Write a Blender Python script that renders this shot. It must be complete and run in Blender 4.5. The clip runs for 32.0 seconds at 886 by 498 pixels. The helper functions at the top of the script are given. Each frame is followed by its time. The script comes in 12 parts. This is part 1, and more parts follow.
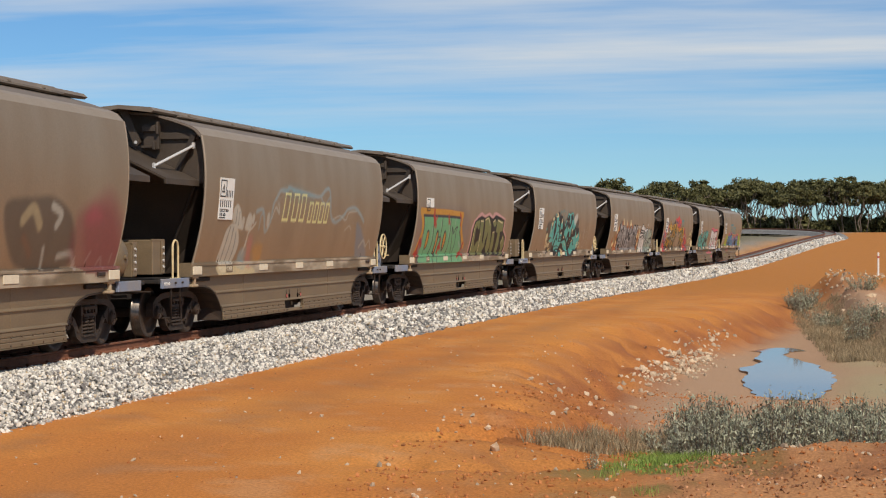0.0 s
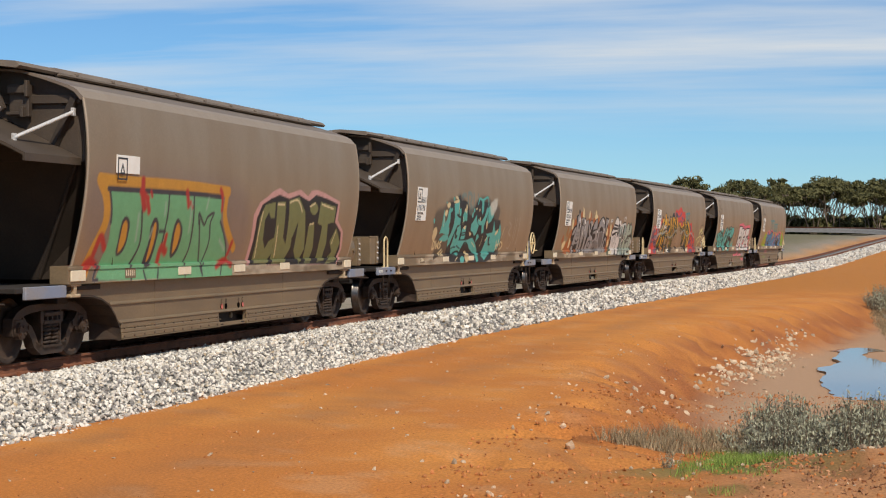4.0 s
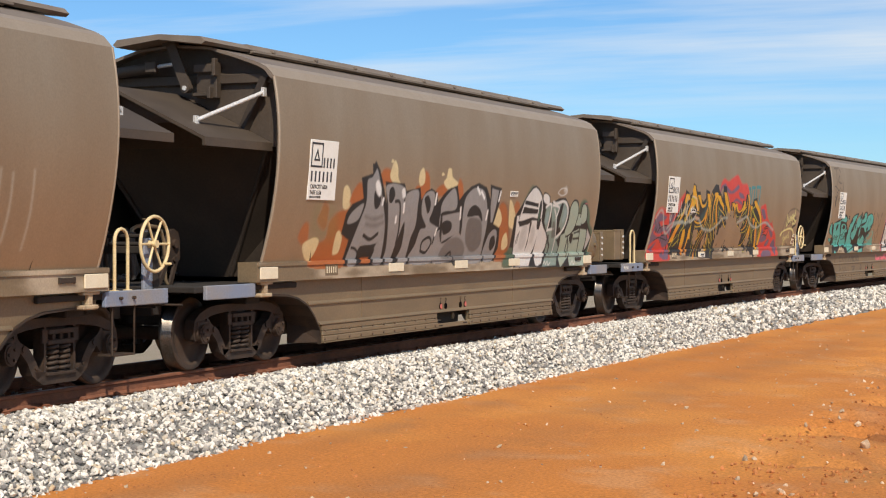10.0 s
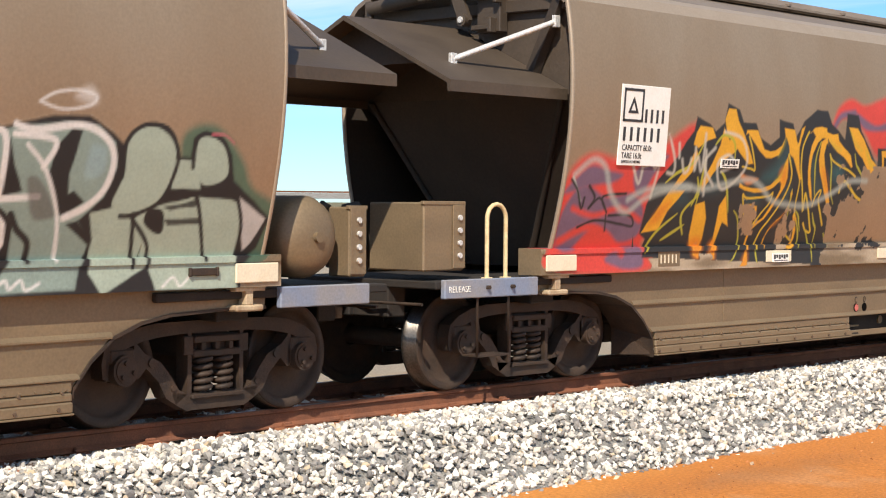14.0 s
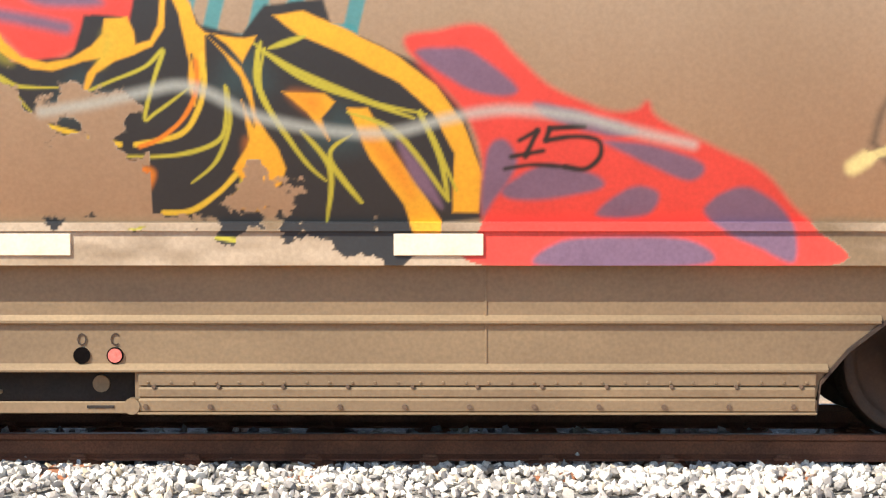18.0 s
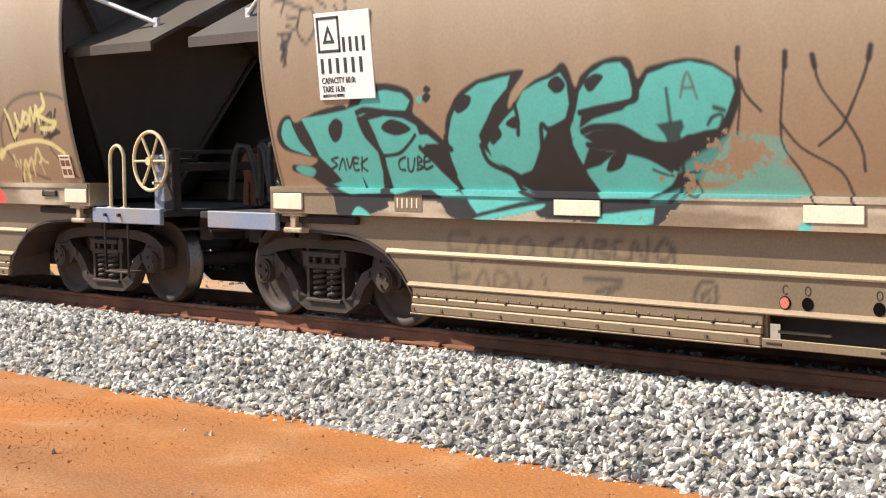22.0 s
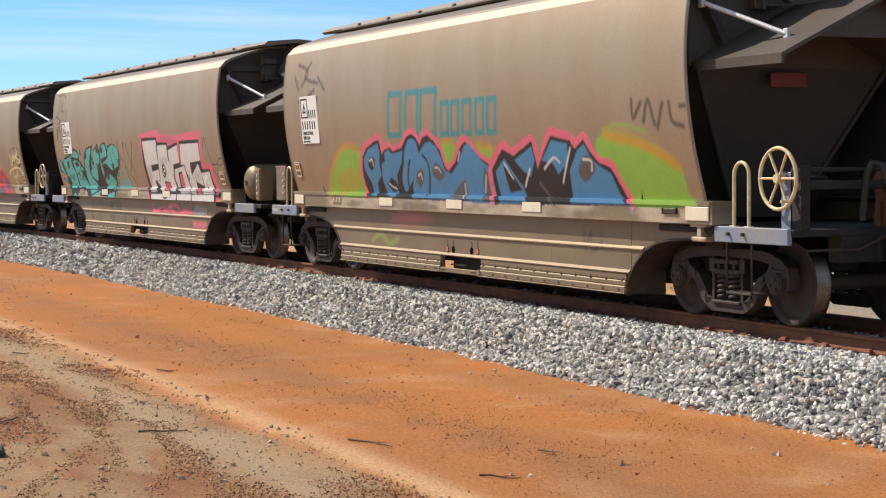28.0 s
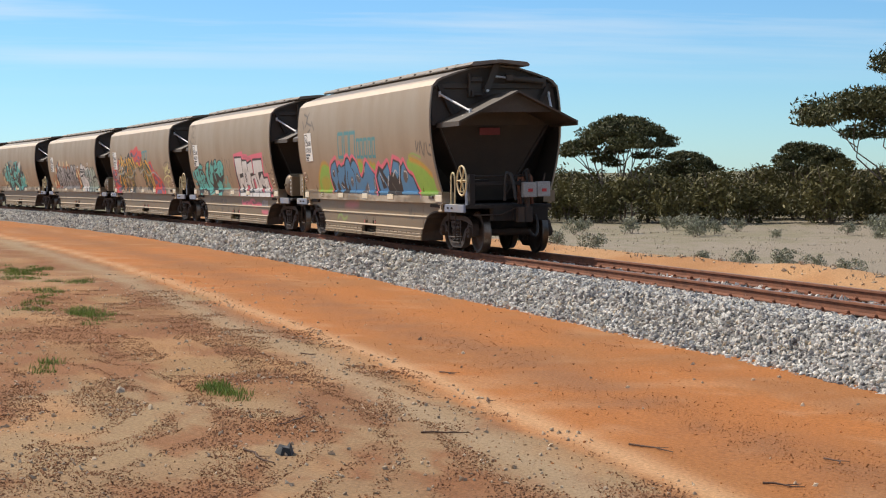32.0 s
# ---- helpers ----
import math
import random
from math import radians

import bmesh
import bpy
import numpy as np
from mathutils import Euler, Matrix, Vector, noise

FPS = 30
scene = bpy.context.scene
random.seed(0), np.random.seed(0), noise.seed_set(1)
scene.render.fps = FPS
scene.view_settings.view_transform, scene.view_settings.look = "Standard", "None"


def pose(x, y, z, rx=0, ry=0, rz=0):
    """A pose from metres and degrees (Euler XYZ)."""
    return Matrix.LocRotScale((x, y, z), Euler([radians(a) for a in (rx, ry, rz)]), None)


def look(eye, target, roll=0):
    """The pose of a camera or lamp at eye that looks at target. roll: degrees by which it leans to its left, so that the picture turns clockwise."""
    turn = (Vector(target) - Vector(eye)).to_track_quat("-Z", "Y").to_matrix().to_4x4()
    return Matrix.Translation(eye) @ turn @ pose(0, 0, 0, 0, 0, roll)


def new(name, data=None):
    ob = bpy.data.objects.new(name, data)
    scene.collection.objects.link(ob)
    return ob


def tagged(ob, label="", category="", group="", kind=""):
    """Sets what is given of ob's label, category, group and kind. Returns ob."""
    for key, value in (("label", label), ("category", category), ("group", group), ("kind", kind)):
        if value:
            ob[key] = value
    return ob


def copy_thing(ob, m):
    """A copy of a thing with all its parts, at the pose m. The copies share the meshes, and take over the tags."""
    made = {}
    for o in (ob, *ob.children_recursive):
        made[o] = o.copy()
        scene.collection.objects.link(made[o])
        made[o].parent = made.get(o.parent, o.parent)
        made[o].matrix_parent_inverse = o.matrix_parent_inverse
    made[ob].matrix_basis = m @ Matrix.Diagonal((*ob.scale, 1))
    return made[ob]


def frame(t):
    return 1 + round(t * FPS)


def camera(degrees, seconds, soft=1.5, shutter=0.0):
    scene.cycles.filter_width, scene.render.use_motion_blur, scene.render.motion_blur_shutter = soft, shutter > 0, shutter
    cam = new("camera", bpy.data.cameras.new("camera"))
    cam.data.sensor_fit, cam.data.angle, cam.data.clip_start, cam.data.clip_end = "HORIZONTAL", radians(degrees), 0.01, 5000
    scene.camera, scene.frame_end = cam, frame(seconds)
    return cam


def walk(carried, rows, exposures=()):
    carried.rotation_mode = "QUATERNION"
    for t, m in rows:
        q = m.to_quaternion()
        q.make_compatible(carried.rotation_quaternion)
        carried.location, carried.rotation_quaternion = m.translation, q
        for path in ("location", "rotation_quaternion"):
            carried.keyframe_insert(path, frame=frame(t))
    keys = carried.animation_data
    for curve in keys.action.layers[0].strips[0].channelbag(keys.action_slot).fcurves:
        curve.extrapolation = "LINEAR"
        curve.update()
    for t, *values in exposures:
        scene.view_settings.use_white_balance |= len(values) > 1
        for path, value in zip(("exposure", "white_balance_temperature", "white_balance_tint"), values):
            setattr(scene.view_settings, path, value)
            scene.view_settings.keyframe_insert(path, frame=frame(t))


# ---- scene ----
EYE = 2.10          # camera above the service road
RAIL = 0.59         # rail head above the service road
CENTRE = 10.05      # track centre line abreast of the camera
PITCH = 14.5        # wagon length over couplers

cam = camera(28.07, 32.0, 1.15)


def aim(yaw, pitch, roll):
    return pose(0, 0, EYE, 90 + pitch, 0, yaw) @ pose(0, 0, 0, 0, 0, -roll)


PAN = (
    (0, -82.02, -0.27, 0.20), (0.5, -81.92, -0.26, 0.18), (1, -81.81, -0.25, 0.16), (1.5, -81.68, -0.24, 0.12), (2, -81.47, -0.24, 0.10),
    (2.5, -80.22, -0.24, 0.04), (3, -79.65, -0.28, 0.03), (3.5, -79.56, -0.32, -0.02), (4, -79.57, -0.35, -0.05), (4.5, -79.43, -0.38, -0.09),
    (6.5, -77.86, -0.43, -0.07), (7, -77.32, -0.44, -0.08), (7.5, -76.59, -0.45, -0.08), (8, -75.15, -0.43, -0.01), (8.5, -73.60, -0.44, -0.03),
    (9, -72.37, -0.49, -0.03), (9.5, -71.18, -0.52, -0.06), (10, -70.25, -0.57, -0.08), (10.5, -69.02, -0.62, -0.11), (11, -67.35, -0.69, -0.14),
    (11.5, -65.28, -0.75, -0.14), (12, -62.99, -0.83, -0.15), (12.5, -61.01, -0.94, -0.20), (13, -59.45, -1.00, -0.22), (13.5, -55.20, -1.15, -0.30),
    (15.5, -35.42, -2.04, -0.10), (16, -29.59, -2.10, 0.30), (16.5, -19.16, -2.42, 0.06), (17, -11.55, -2.68, 0.00), (17.5, -5.79, -2.93, -0.10),
    (18, 0.43, -3.11, 0.00), (18.5, 8.29, -3.18, 0.05), (19, 19.76, -3.16, 0.40), (19.5, 26.50, -3.23, 0.28), (20, 33.36, -3.27, 0.32),
    (20.5, 38.84, -3.29, 0.42), (21, 43.95, -3.32, 0.57), (21.5, 47.34, -3.32, 0.62), (22, 49.25, -3.40, 0.70), (22.5, 50.97, -3.43, 0.66),
    (23, 53.20, -3.41, 0.66), (23.5, 55.62, -3.35, 0.52), (24, 58.11, -3.29, 0.52), (24.5, 60.53, -3.24, 0.48), (25, 62.73, -3.19, 0.60),
    (25.5, 63.58, -3.09, 0.72), (26, 63.87, -2.95, 0.88), (26.5, 64.36, -2.83, 0.88), (28.5, 69.23, -2.64, 0.50), (29, 70.98, -2.64, 0.60),
    (29.5, 72.09, -2.62, 0.62), (30, 72.86, -2.58, 0.72), (30.5, 73.78, -2.54, 0.73), (31, 74.50, -2.51, 0.74), (31.5, 75.55, -2.46, 0.76), (32, 76.64, -2.42, 0.80),
)
EXPOSURES = ((0, -0.34), (4, -0.26), (7, -0.10), (9, -0.06), (12, 0.10), (15, 0.46), (16, 0.62), (17, 0.98), (18, 0.98), (19, 0.84), (20, 0.98), (21, 0.96), (22, 0.70), (23, 0.40), (26, 0.28), (29, 0.12), (32, 0.04))
walk(cam, [(t, aim(y, p, r)) for t, y, p, r in PAN], EXPOSURES)

# ---- world, sun ----
SUN_AZ, SUN_EL = 236.0, 43.0    # clockwise from +y; height


def make_world():
    w = bpy.data.worlds.new("sky")
    scene.world = w
    w.use_nodes = True
    nt = w.node_tree
    nt.nodes.clear()
    out = nt.nodes.new("ShaderNodeOutputWorld")
    bg = nt.nodes.new("ShaderNodeBackground")
    bg.inputs["Strength"].default_value = 0.096
    sky = nt.nodes.new("ShaderNodeTexSky")
    sky.sky_type = "NISHITA"
    sky.sun_disc = False
    sky.sun_elevation = radians(SUN_EL)
    sky.sun_rotation = radians(SUN_AZ)
    sky.altitude = 1200
    sky.air_density, sky.dust_density, sky.ozone_density = 1.0, 0.15, 3.0
    # thin streaks of high cloud, drawn out along the horizon
    geo = nt.nodes.new("ShaderNodeTexCoord")
    sep = nt.nodes.new("ShaderNodeSeparateXYZ")
    nt.links.new(geo.outputs["Generated"], sep.inputs[0])
    up = nt.nodes.new("ShaderNodeMath"); up.operation = "MAXIMUM"; up.inputs[1].default_value = 0.02
    nt.links.new(sep.outputs["Z"], up.inputs[0])
    addz = nt.nodes.new("ShaderNodeMath"); addz.operation = "ADD"; addz.inputs[1].default_value = 0.06
    nt.links.new(up.outputs[0], addz.inputs[0])
    com = nt.nodes.new("ShaderNodeCombineXYZ")
    for i, ax in enumerate("XY"):
        dv = nt.nodes.new("ShaderNodeMath"); dv.operation = "DIVIDE"
        nt.links.new(sep.outputs[ax], dv.inputs[0]); nt.links.new(addz.outputs[0], dv.inputs[1])
        nt.links.new(dv.outputs[0], com.inputs[i])
    mp = nt.nodes.new("ShaderNodeMapping")
    mp.inputs["Rotation"].default_value = (0, 0, radians(8))
    mp.inputs["Scale"].default_value = (0.55, 0.16, 1)
    nt.links.new(com.outputs[0], mp.inputs["Vector"])
    nz = nt.nodes.new("ShaderNodeTexNoise")
    nz.inputs["Scale"].default_value = 1.6; nz.inputs["Detail"].default_value = 7; nz.inputs["Roughness"].default_value = 0.55
    nt.links.new(mp.outputs[0], nz.inputs["Vector"])
    rmp = nt.nodes.new("ShaderNodeMapRange")
    rmp.inputs["From Min"].default_value, rmp.inputs["From Max"].default_value = 0.42, 0.66
    rmp.inputs["To Max"].default_value = 0.9
    nt.links.new(nz.outputs["Fac"], rmp.inputs["Value"])
    # cloud belongs to the sky well above the land
    hz = nt.nodes.new("ShaderNodeMapRange")
    hz.inputs["From Min"].default_value, hz.inputs["From Max"].default_value = 0.045, 0.10
    nt.links.new(sep.outputs["Z"], hz.inputs["Value"])
    mul = nt.nodes.new("ShaderNodeMath"); mul.operation = "MULTIPLY"
    nt.links.new(rmp.outputs[0], mul.inputs[0]); nt.links.new(hz.outputs[0], mul.inputs[1])
    mix = nt.nodes.new("ShaderNodeMix"); mix.data_type = "RGBA"
    mix.inputs["B"].default_value = (8.6, 9.0, 9.3, 1)
    nt.links.new(mul.outputs[0], mix.inputs["Factor"])
    tint = nt.nodes.new("ShaderNodeMix"); tint.data_type = "RGBA"; tint.blend_type = "MULTIPLY"; tint.inputs["Factor"].default_value = 1
    tint.inputs["B"].default_value = (0.65, 0.95, 1.20, 1)     # clear, dry air
    nt.links.new(sky.outputs[0], tint.inputs["A"])
    nt.links.new(tint.outputs["Result"], mix.inputs["A"])
    nt.links.new(mix.outputs["Result"], bg.inputs["Color"])
    nt.links.new(bg.outputs[0], out.inputs[0])
    lamp = bpy.data.lights.new("sun", "SUN")
    lamp.energy, lamp.angle, lamp.color = 5.0, radians(0.55), (1.0, 0.90, 0.765)
    ob = new("sun", lamp)
    a, e = radians(SUN_AZ), radians(SUN_EL)
    d = Vector((math.sin(a) * math.cos(e), math.cos(a) * math.cos(e), math.sin(e)))
    ob.matrix_world = look(d * 60, (0, 0, 0))


make_world()

# ---- materials ----
def material(name, col, rough=0.6, metal=0.0, col2=None, scale=4.0, amount=0.5, fine=60.0, fine_amount=0.25, bump=0.0, bump_scale=80.0,
             rough2=None, attribute=None, per_object=0.0, per_island=0.0, spec=0.5, stretch=None, dust=None):
    """Two scales of variation on one base colour; attribute: a painted colour layer with alpha kept on the mesh."""
    m = bpy.data.materials.new(name)
    m.use_nodes = True
    nt = m.node_tree
    nodes, links = nt.nodes, nt.links
    bsdf = nodes["Principled BSDF"]
    bsdf.inputs["Metallic"].default_value = metal
    bsdf.inputs["Specular IOR Level"].default_value = spec
    tc = nodes.new("ShaderNodeTexCoord")
    vec = tc.outputs["Object"]
    if stretch:
        mp = nodes.new("ShaderNodeMapping")
        mp.inputs["Scale"].default_value = stretch
        links.new(vec, mp.inputs["Vector"])
        vec = mp.outputs[0]
    n1 = nodes.new("ShaderNodeTexNoise"); n1.inputs["Scale"].default_value = scale; n1.inputs["Detail"].default_value = 6
    n2 = nodes.new("ShaderNodeTexNoise"); n2.inputs["Scale"].default_value = fine; n2.inputs["Detail"].default_value = 3
    links.new(vec, n1.inputs["Vector"]); links.new(tc.outputs["Object"], n2.inputs["Vector"])
    r1 = nodes.new("ShaderNodeMapRange"); r1.inputs["From Min"].default_value = 0.35; r1.inputs["From Max"].default_value = 0.68; r1.inputs["To Max"].default_value = amount
    links.new(n1.outputs["Fac"], r1.inputs["Value"])
    c2 = col2 or tuple(c * 0.6 for c in col)
    mx = nodes.new("ShaderNodeMix"); mx.data_type = "RGBA"
    mx.inputs["A"].default_value = (*col, 1); mx.inputs["B"].default_value = (*c2, 1)
    links.new(r1.outputs[0], mx.inputs["Factor"])
    colour = mx.outputs["Result"]
    r2 = nodes.new("ShaderNodeMapRange"); r2.inputs["From Min"].default_value = 0.3; r2.inputs["From Max"].default_value = 0.7
    r2.inputs["To Min"].default_value = 1 - fine_amount; r2.inputs["To Max"].default_value = 1 + fine_amount
    links.new(n2.outputs["Fac"], r2.inputs["Value"])
    hsv = nodes.new("ShaderNodeHueSaturation")
    links.new(r2.outputs[0], hsv.inputs["Value"])
    links.new(colour, hsv.inputs["Color"])
    colour = hsv.outputs[0]
    if per_object or per_island:
        if per_object:
            info = nodes.new("ShaderNodeObjectInfo").outputs["Random"]
        else:
            info = nodes.new("ShaderNodeNewGeometry").outputs["Random Per Island"]
        k = per_object or per_island
        r3 = nodes.new("ShaderNodeMapRange"); r3.inputs["To Min"].default_value = 1 - k; r3.inputs["To Max"].default_value = 1 + k
        links.new(info, r3.inputs["Value"])
        h2 = nodes.new("ShaderNodeHueSaturation")
        links.new(r3.outputs[0], h2.inputs["Value"]); links.new(colour, h2.inputs["Color"])
        colour = h2.outputs[0]
    if attribute:
        at = nodes.new("ShaderNodeVertexColor"); at.layer_name = attribute
        m3 = nodes.new("ShaderNodeMix"); m3.data_type = "RGBA"
        links.new(at.outputs["Alpha"], m3.inputs["Factor"])
        links.new(colour, m3.inputs["A"]); 
        h3 = nodes.new("ShaderNodeHueSaturation")
        links.new(at.outputs["Color"], h3.inputs["Color"]); links.new(r2.outputs[0], h3.inputs["Value"])
        links.new(h3.outputs[0], m3.inputs["B"])
        colour = m3.outputs["Result"]
        if metal:
            bare = nodes.new("ShaderNodeMapRange"); bare.inputs["To Min"].default_value = metal; bare.inputs["To Max"].default_value = metal * 0.35
            links.new(at.outputs["Alpha"], bare.inputs["Value"]); links.new(bare.outputs[0], bsdf.inputs["Metallic"])
    links.new(colour, bsdf.inputs["Base Color"])
    rr = nodes.new("ShaderNodeMapRange")
    rr.inputs["To Min"].default_value = rough; rr.inputs["To Max"].default_value = rough2 if rough2 is not None else min(1, rough + 0.15)
    links.new(n1.outputs["Fac"], rr.inputs["Value"])
    links.new(rr.outputs[0], bsdf.inputs["Roughness"])
    if bump:
        n3 = nodes.new("ShaderNodeTexNoise"); n3.inputs["Scale"].default_value = bump_scale; n3.inputs["Detail"].default_value = 4
        links.new(tc.outputs["Object"], n3.inputs["Vector"])
        bp = nodes.new("ShaderNodeBump"); bp.inputs["Strength"].default_value = 1.0; bp.inputs["Distance"].default_value = bump
        links.new(n3.outputs["Fac"], bp.inputs["Height"]); links.new(bp.outputs[0], bsdf.inputs["Normal"])
    return m


PAINT = material("brown metallic wagon paint", (0.438, 0.332, 0.226), 0.48, metal=0.82, col2=(0.376, 0.278, 0.184), scale=1.3, amount=0.8, fine=45, fine_amount=0.06,
                 rough2=0.66, attribute="spray", stretch=(1.0, 1.0, 0.35), spec=0.6)
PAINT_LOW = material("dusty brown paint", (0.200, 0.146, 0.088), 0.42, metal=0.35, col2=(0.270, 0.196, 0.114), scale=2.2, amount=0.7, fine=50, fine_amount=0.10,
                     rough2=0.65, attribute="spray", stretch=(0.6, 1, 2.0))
PAINT_BOLT = material("greasy brown bolts", (0.11, 0.072, 0.046), 0.5, scale=8, fine_amount=0.2)
ROOF = material("weathered roof paint", (0.15, 0.115, 0.088), 0.55, col2=(0.20, 0.16, 0.12), scale=2.5, amount=0.8, fine=60, fine_amount=0.1)
CANT = material("sun-bleached roof edge paint", (0.36, 0.285, 0.21), 0.45, metal=0.4, col2=(0.33, 0.26, 0.19), scale=2.5, amount=0.8, fine=60, fine_amount=0.08)
# END: wagon brown set dark, the shade between wagons put into its colour
END = material("brown end paint darkened for shade", (0.054, 0.039, 0.027), 0.55, col2=(0.076, 0.055, 0.037), scale=2.2, amount=0.8, fine=40, fine_amount=0.12, bump=0.002, bump_scale=30)
BRACKET = material("dirty cream bracket paint", (0.50, 0.40, 0.26), 0.55, col2=(0.26, 0.17, 0.10), scale=7, amount=0.8, fine=60, fine_amount=0.15)
# inner faces: brown set near black, with the recess shade in the colour
INSIDE = material("brown plate darkened for shade", (0.032, 0.023, 0.017), 0.75, col2=(0.055, 0.040, 0.029), scale=2.0, fine=40, fine_amount=0.15)
# SHEET: darker copy of the end paint, carrying the shade under the hoods
SHEET = material("end sheet paint darkened for shade", (0.028, 0.020, 0.014), 0.6, col2=(0.050, 0.034, 0.023), scale=2.0, amount=0.8, fine=40, fine_amount=0.15)
GRIME = material("grimy cast steel", (0.024, 0.015, 0.010), 0.62, col2=(0.060, 0.034, 0.019), scale=6, amount=0.8, fine=70, fine_amount=0.2, bump=0.003, bump_scale=60)
DARK = material("black greasy steel", (0.016, 0.013, 0.011), 0.8, col2=(0.04, 0.028, 0.020), scale=7, fine=70, fine_amount=0.2, bump=0.002)
TREAD = material("bright wheel tread", (0.16, 0.145, 0.13), 0.30, metal=1.0, col2=(0.10, 0.075, 0.055), scale=8, amount=0.6)
WHEEL = material("dusty wheel plate", (0.060, 0.034, 0.020), 0.7, col2=(0.034, 0.023, 0.016), scale=6, amount=0.8, fine=60, fine_amount=0.15, bump=0.002)
RUST = material("rusty steel", (0.23, 0.085, 0.040), 0.85, col2=(0.14, 0.055, 0.030), scale=5, amount=0.9, fine=90, fine_amount=0.25, bump=0.002, bump_scale=120)
RAILTOP = material("dull rail head", (0.20, 0.13, 0.10), 0.42, metal=0.6, col2=(0.26, 0.19, 0.15), scale=6, fine=80)
BLUE = material("pale blue end beam paint", (0.185, 0.225, 0.315), 0.5, col2=(0.30, 0.25, 0.18), scale=3.0, amount=0.6, fine=50, fine_amount=0.12)
CREAM = material("cream reflector plate", (0.74, 0.66, 0.50), 0.45, col2=(0.62, 0.50, 0.33), scale=6, amount=0.6, fine=60, fine_amount=0.08)
YELLOW = material("chipped cream-yellow paint", (0.70, 0.58, 0.33), 0.45, col2=(0.45, 0.30, 0.14), scale=12, amount=0.6, fine=80, fine_amount=0.15)
GALV = material("galvanised strut", (0.66, 0.65, 0.63), 0.4, metal=0.3, col2=(0.5, 0.48, 0.45), scale=10)
WHITE = material("white sign plate", (0.80, 0.79, 0.75), 0.45, col2=(0.70, 0.67, 0.60), scale=6, amount=0.5, fine=60, fine_amount=0.05)
INK = material("dark sign lettering", (0.03, 0.03, 0.035), 0.5, scale=10)
REDLAMP = material("red marker lens", (0.45, 0.02, 0.02), 0.2, scale=10)
PINK = material("faded red valve knob", (0.62, 0.16, 0.13), 0.5, scale=10)
HOLE = material("port blackened for its shade", (0.005, 0.004, 0.004), 0.95, scale=8, spec=0.05)
HOSE = material("black rubber hose", (0.022, 0.020, 0.019), 0.6, col2=(0.06, 0.05, 0.04), scale=10, fine_amount=0.2)
GREYBOX = material("grey marker box", (0.33, 0.33, 0.32), 0.55, col2=(0.24, 0.22, 0.20), scale=8, amount=0.7)
# bed is darker than its stones: shade in the gaps put into colour
BALLAST = material("ballast bed", (0.26, 0.25, 0.23), 0.95, col2=(0.13, 0.125, 0.115), scale=14, amount=1.0, fine=60, fine_amount=0.4, bump=0.03, bump_scale=22)
SLEEPER = material("rust-stained sleeper", (0.30, 0.115, 0.050), 0.85, col2=(0.20, 0.085, 0.045), scale=5, amount=0.8, fine=60, fine_amount=0.2, per_object=0.2)

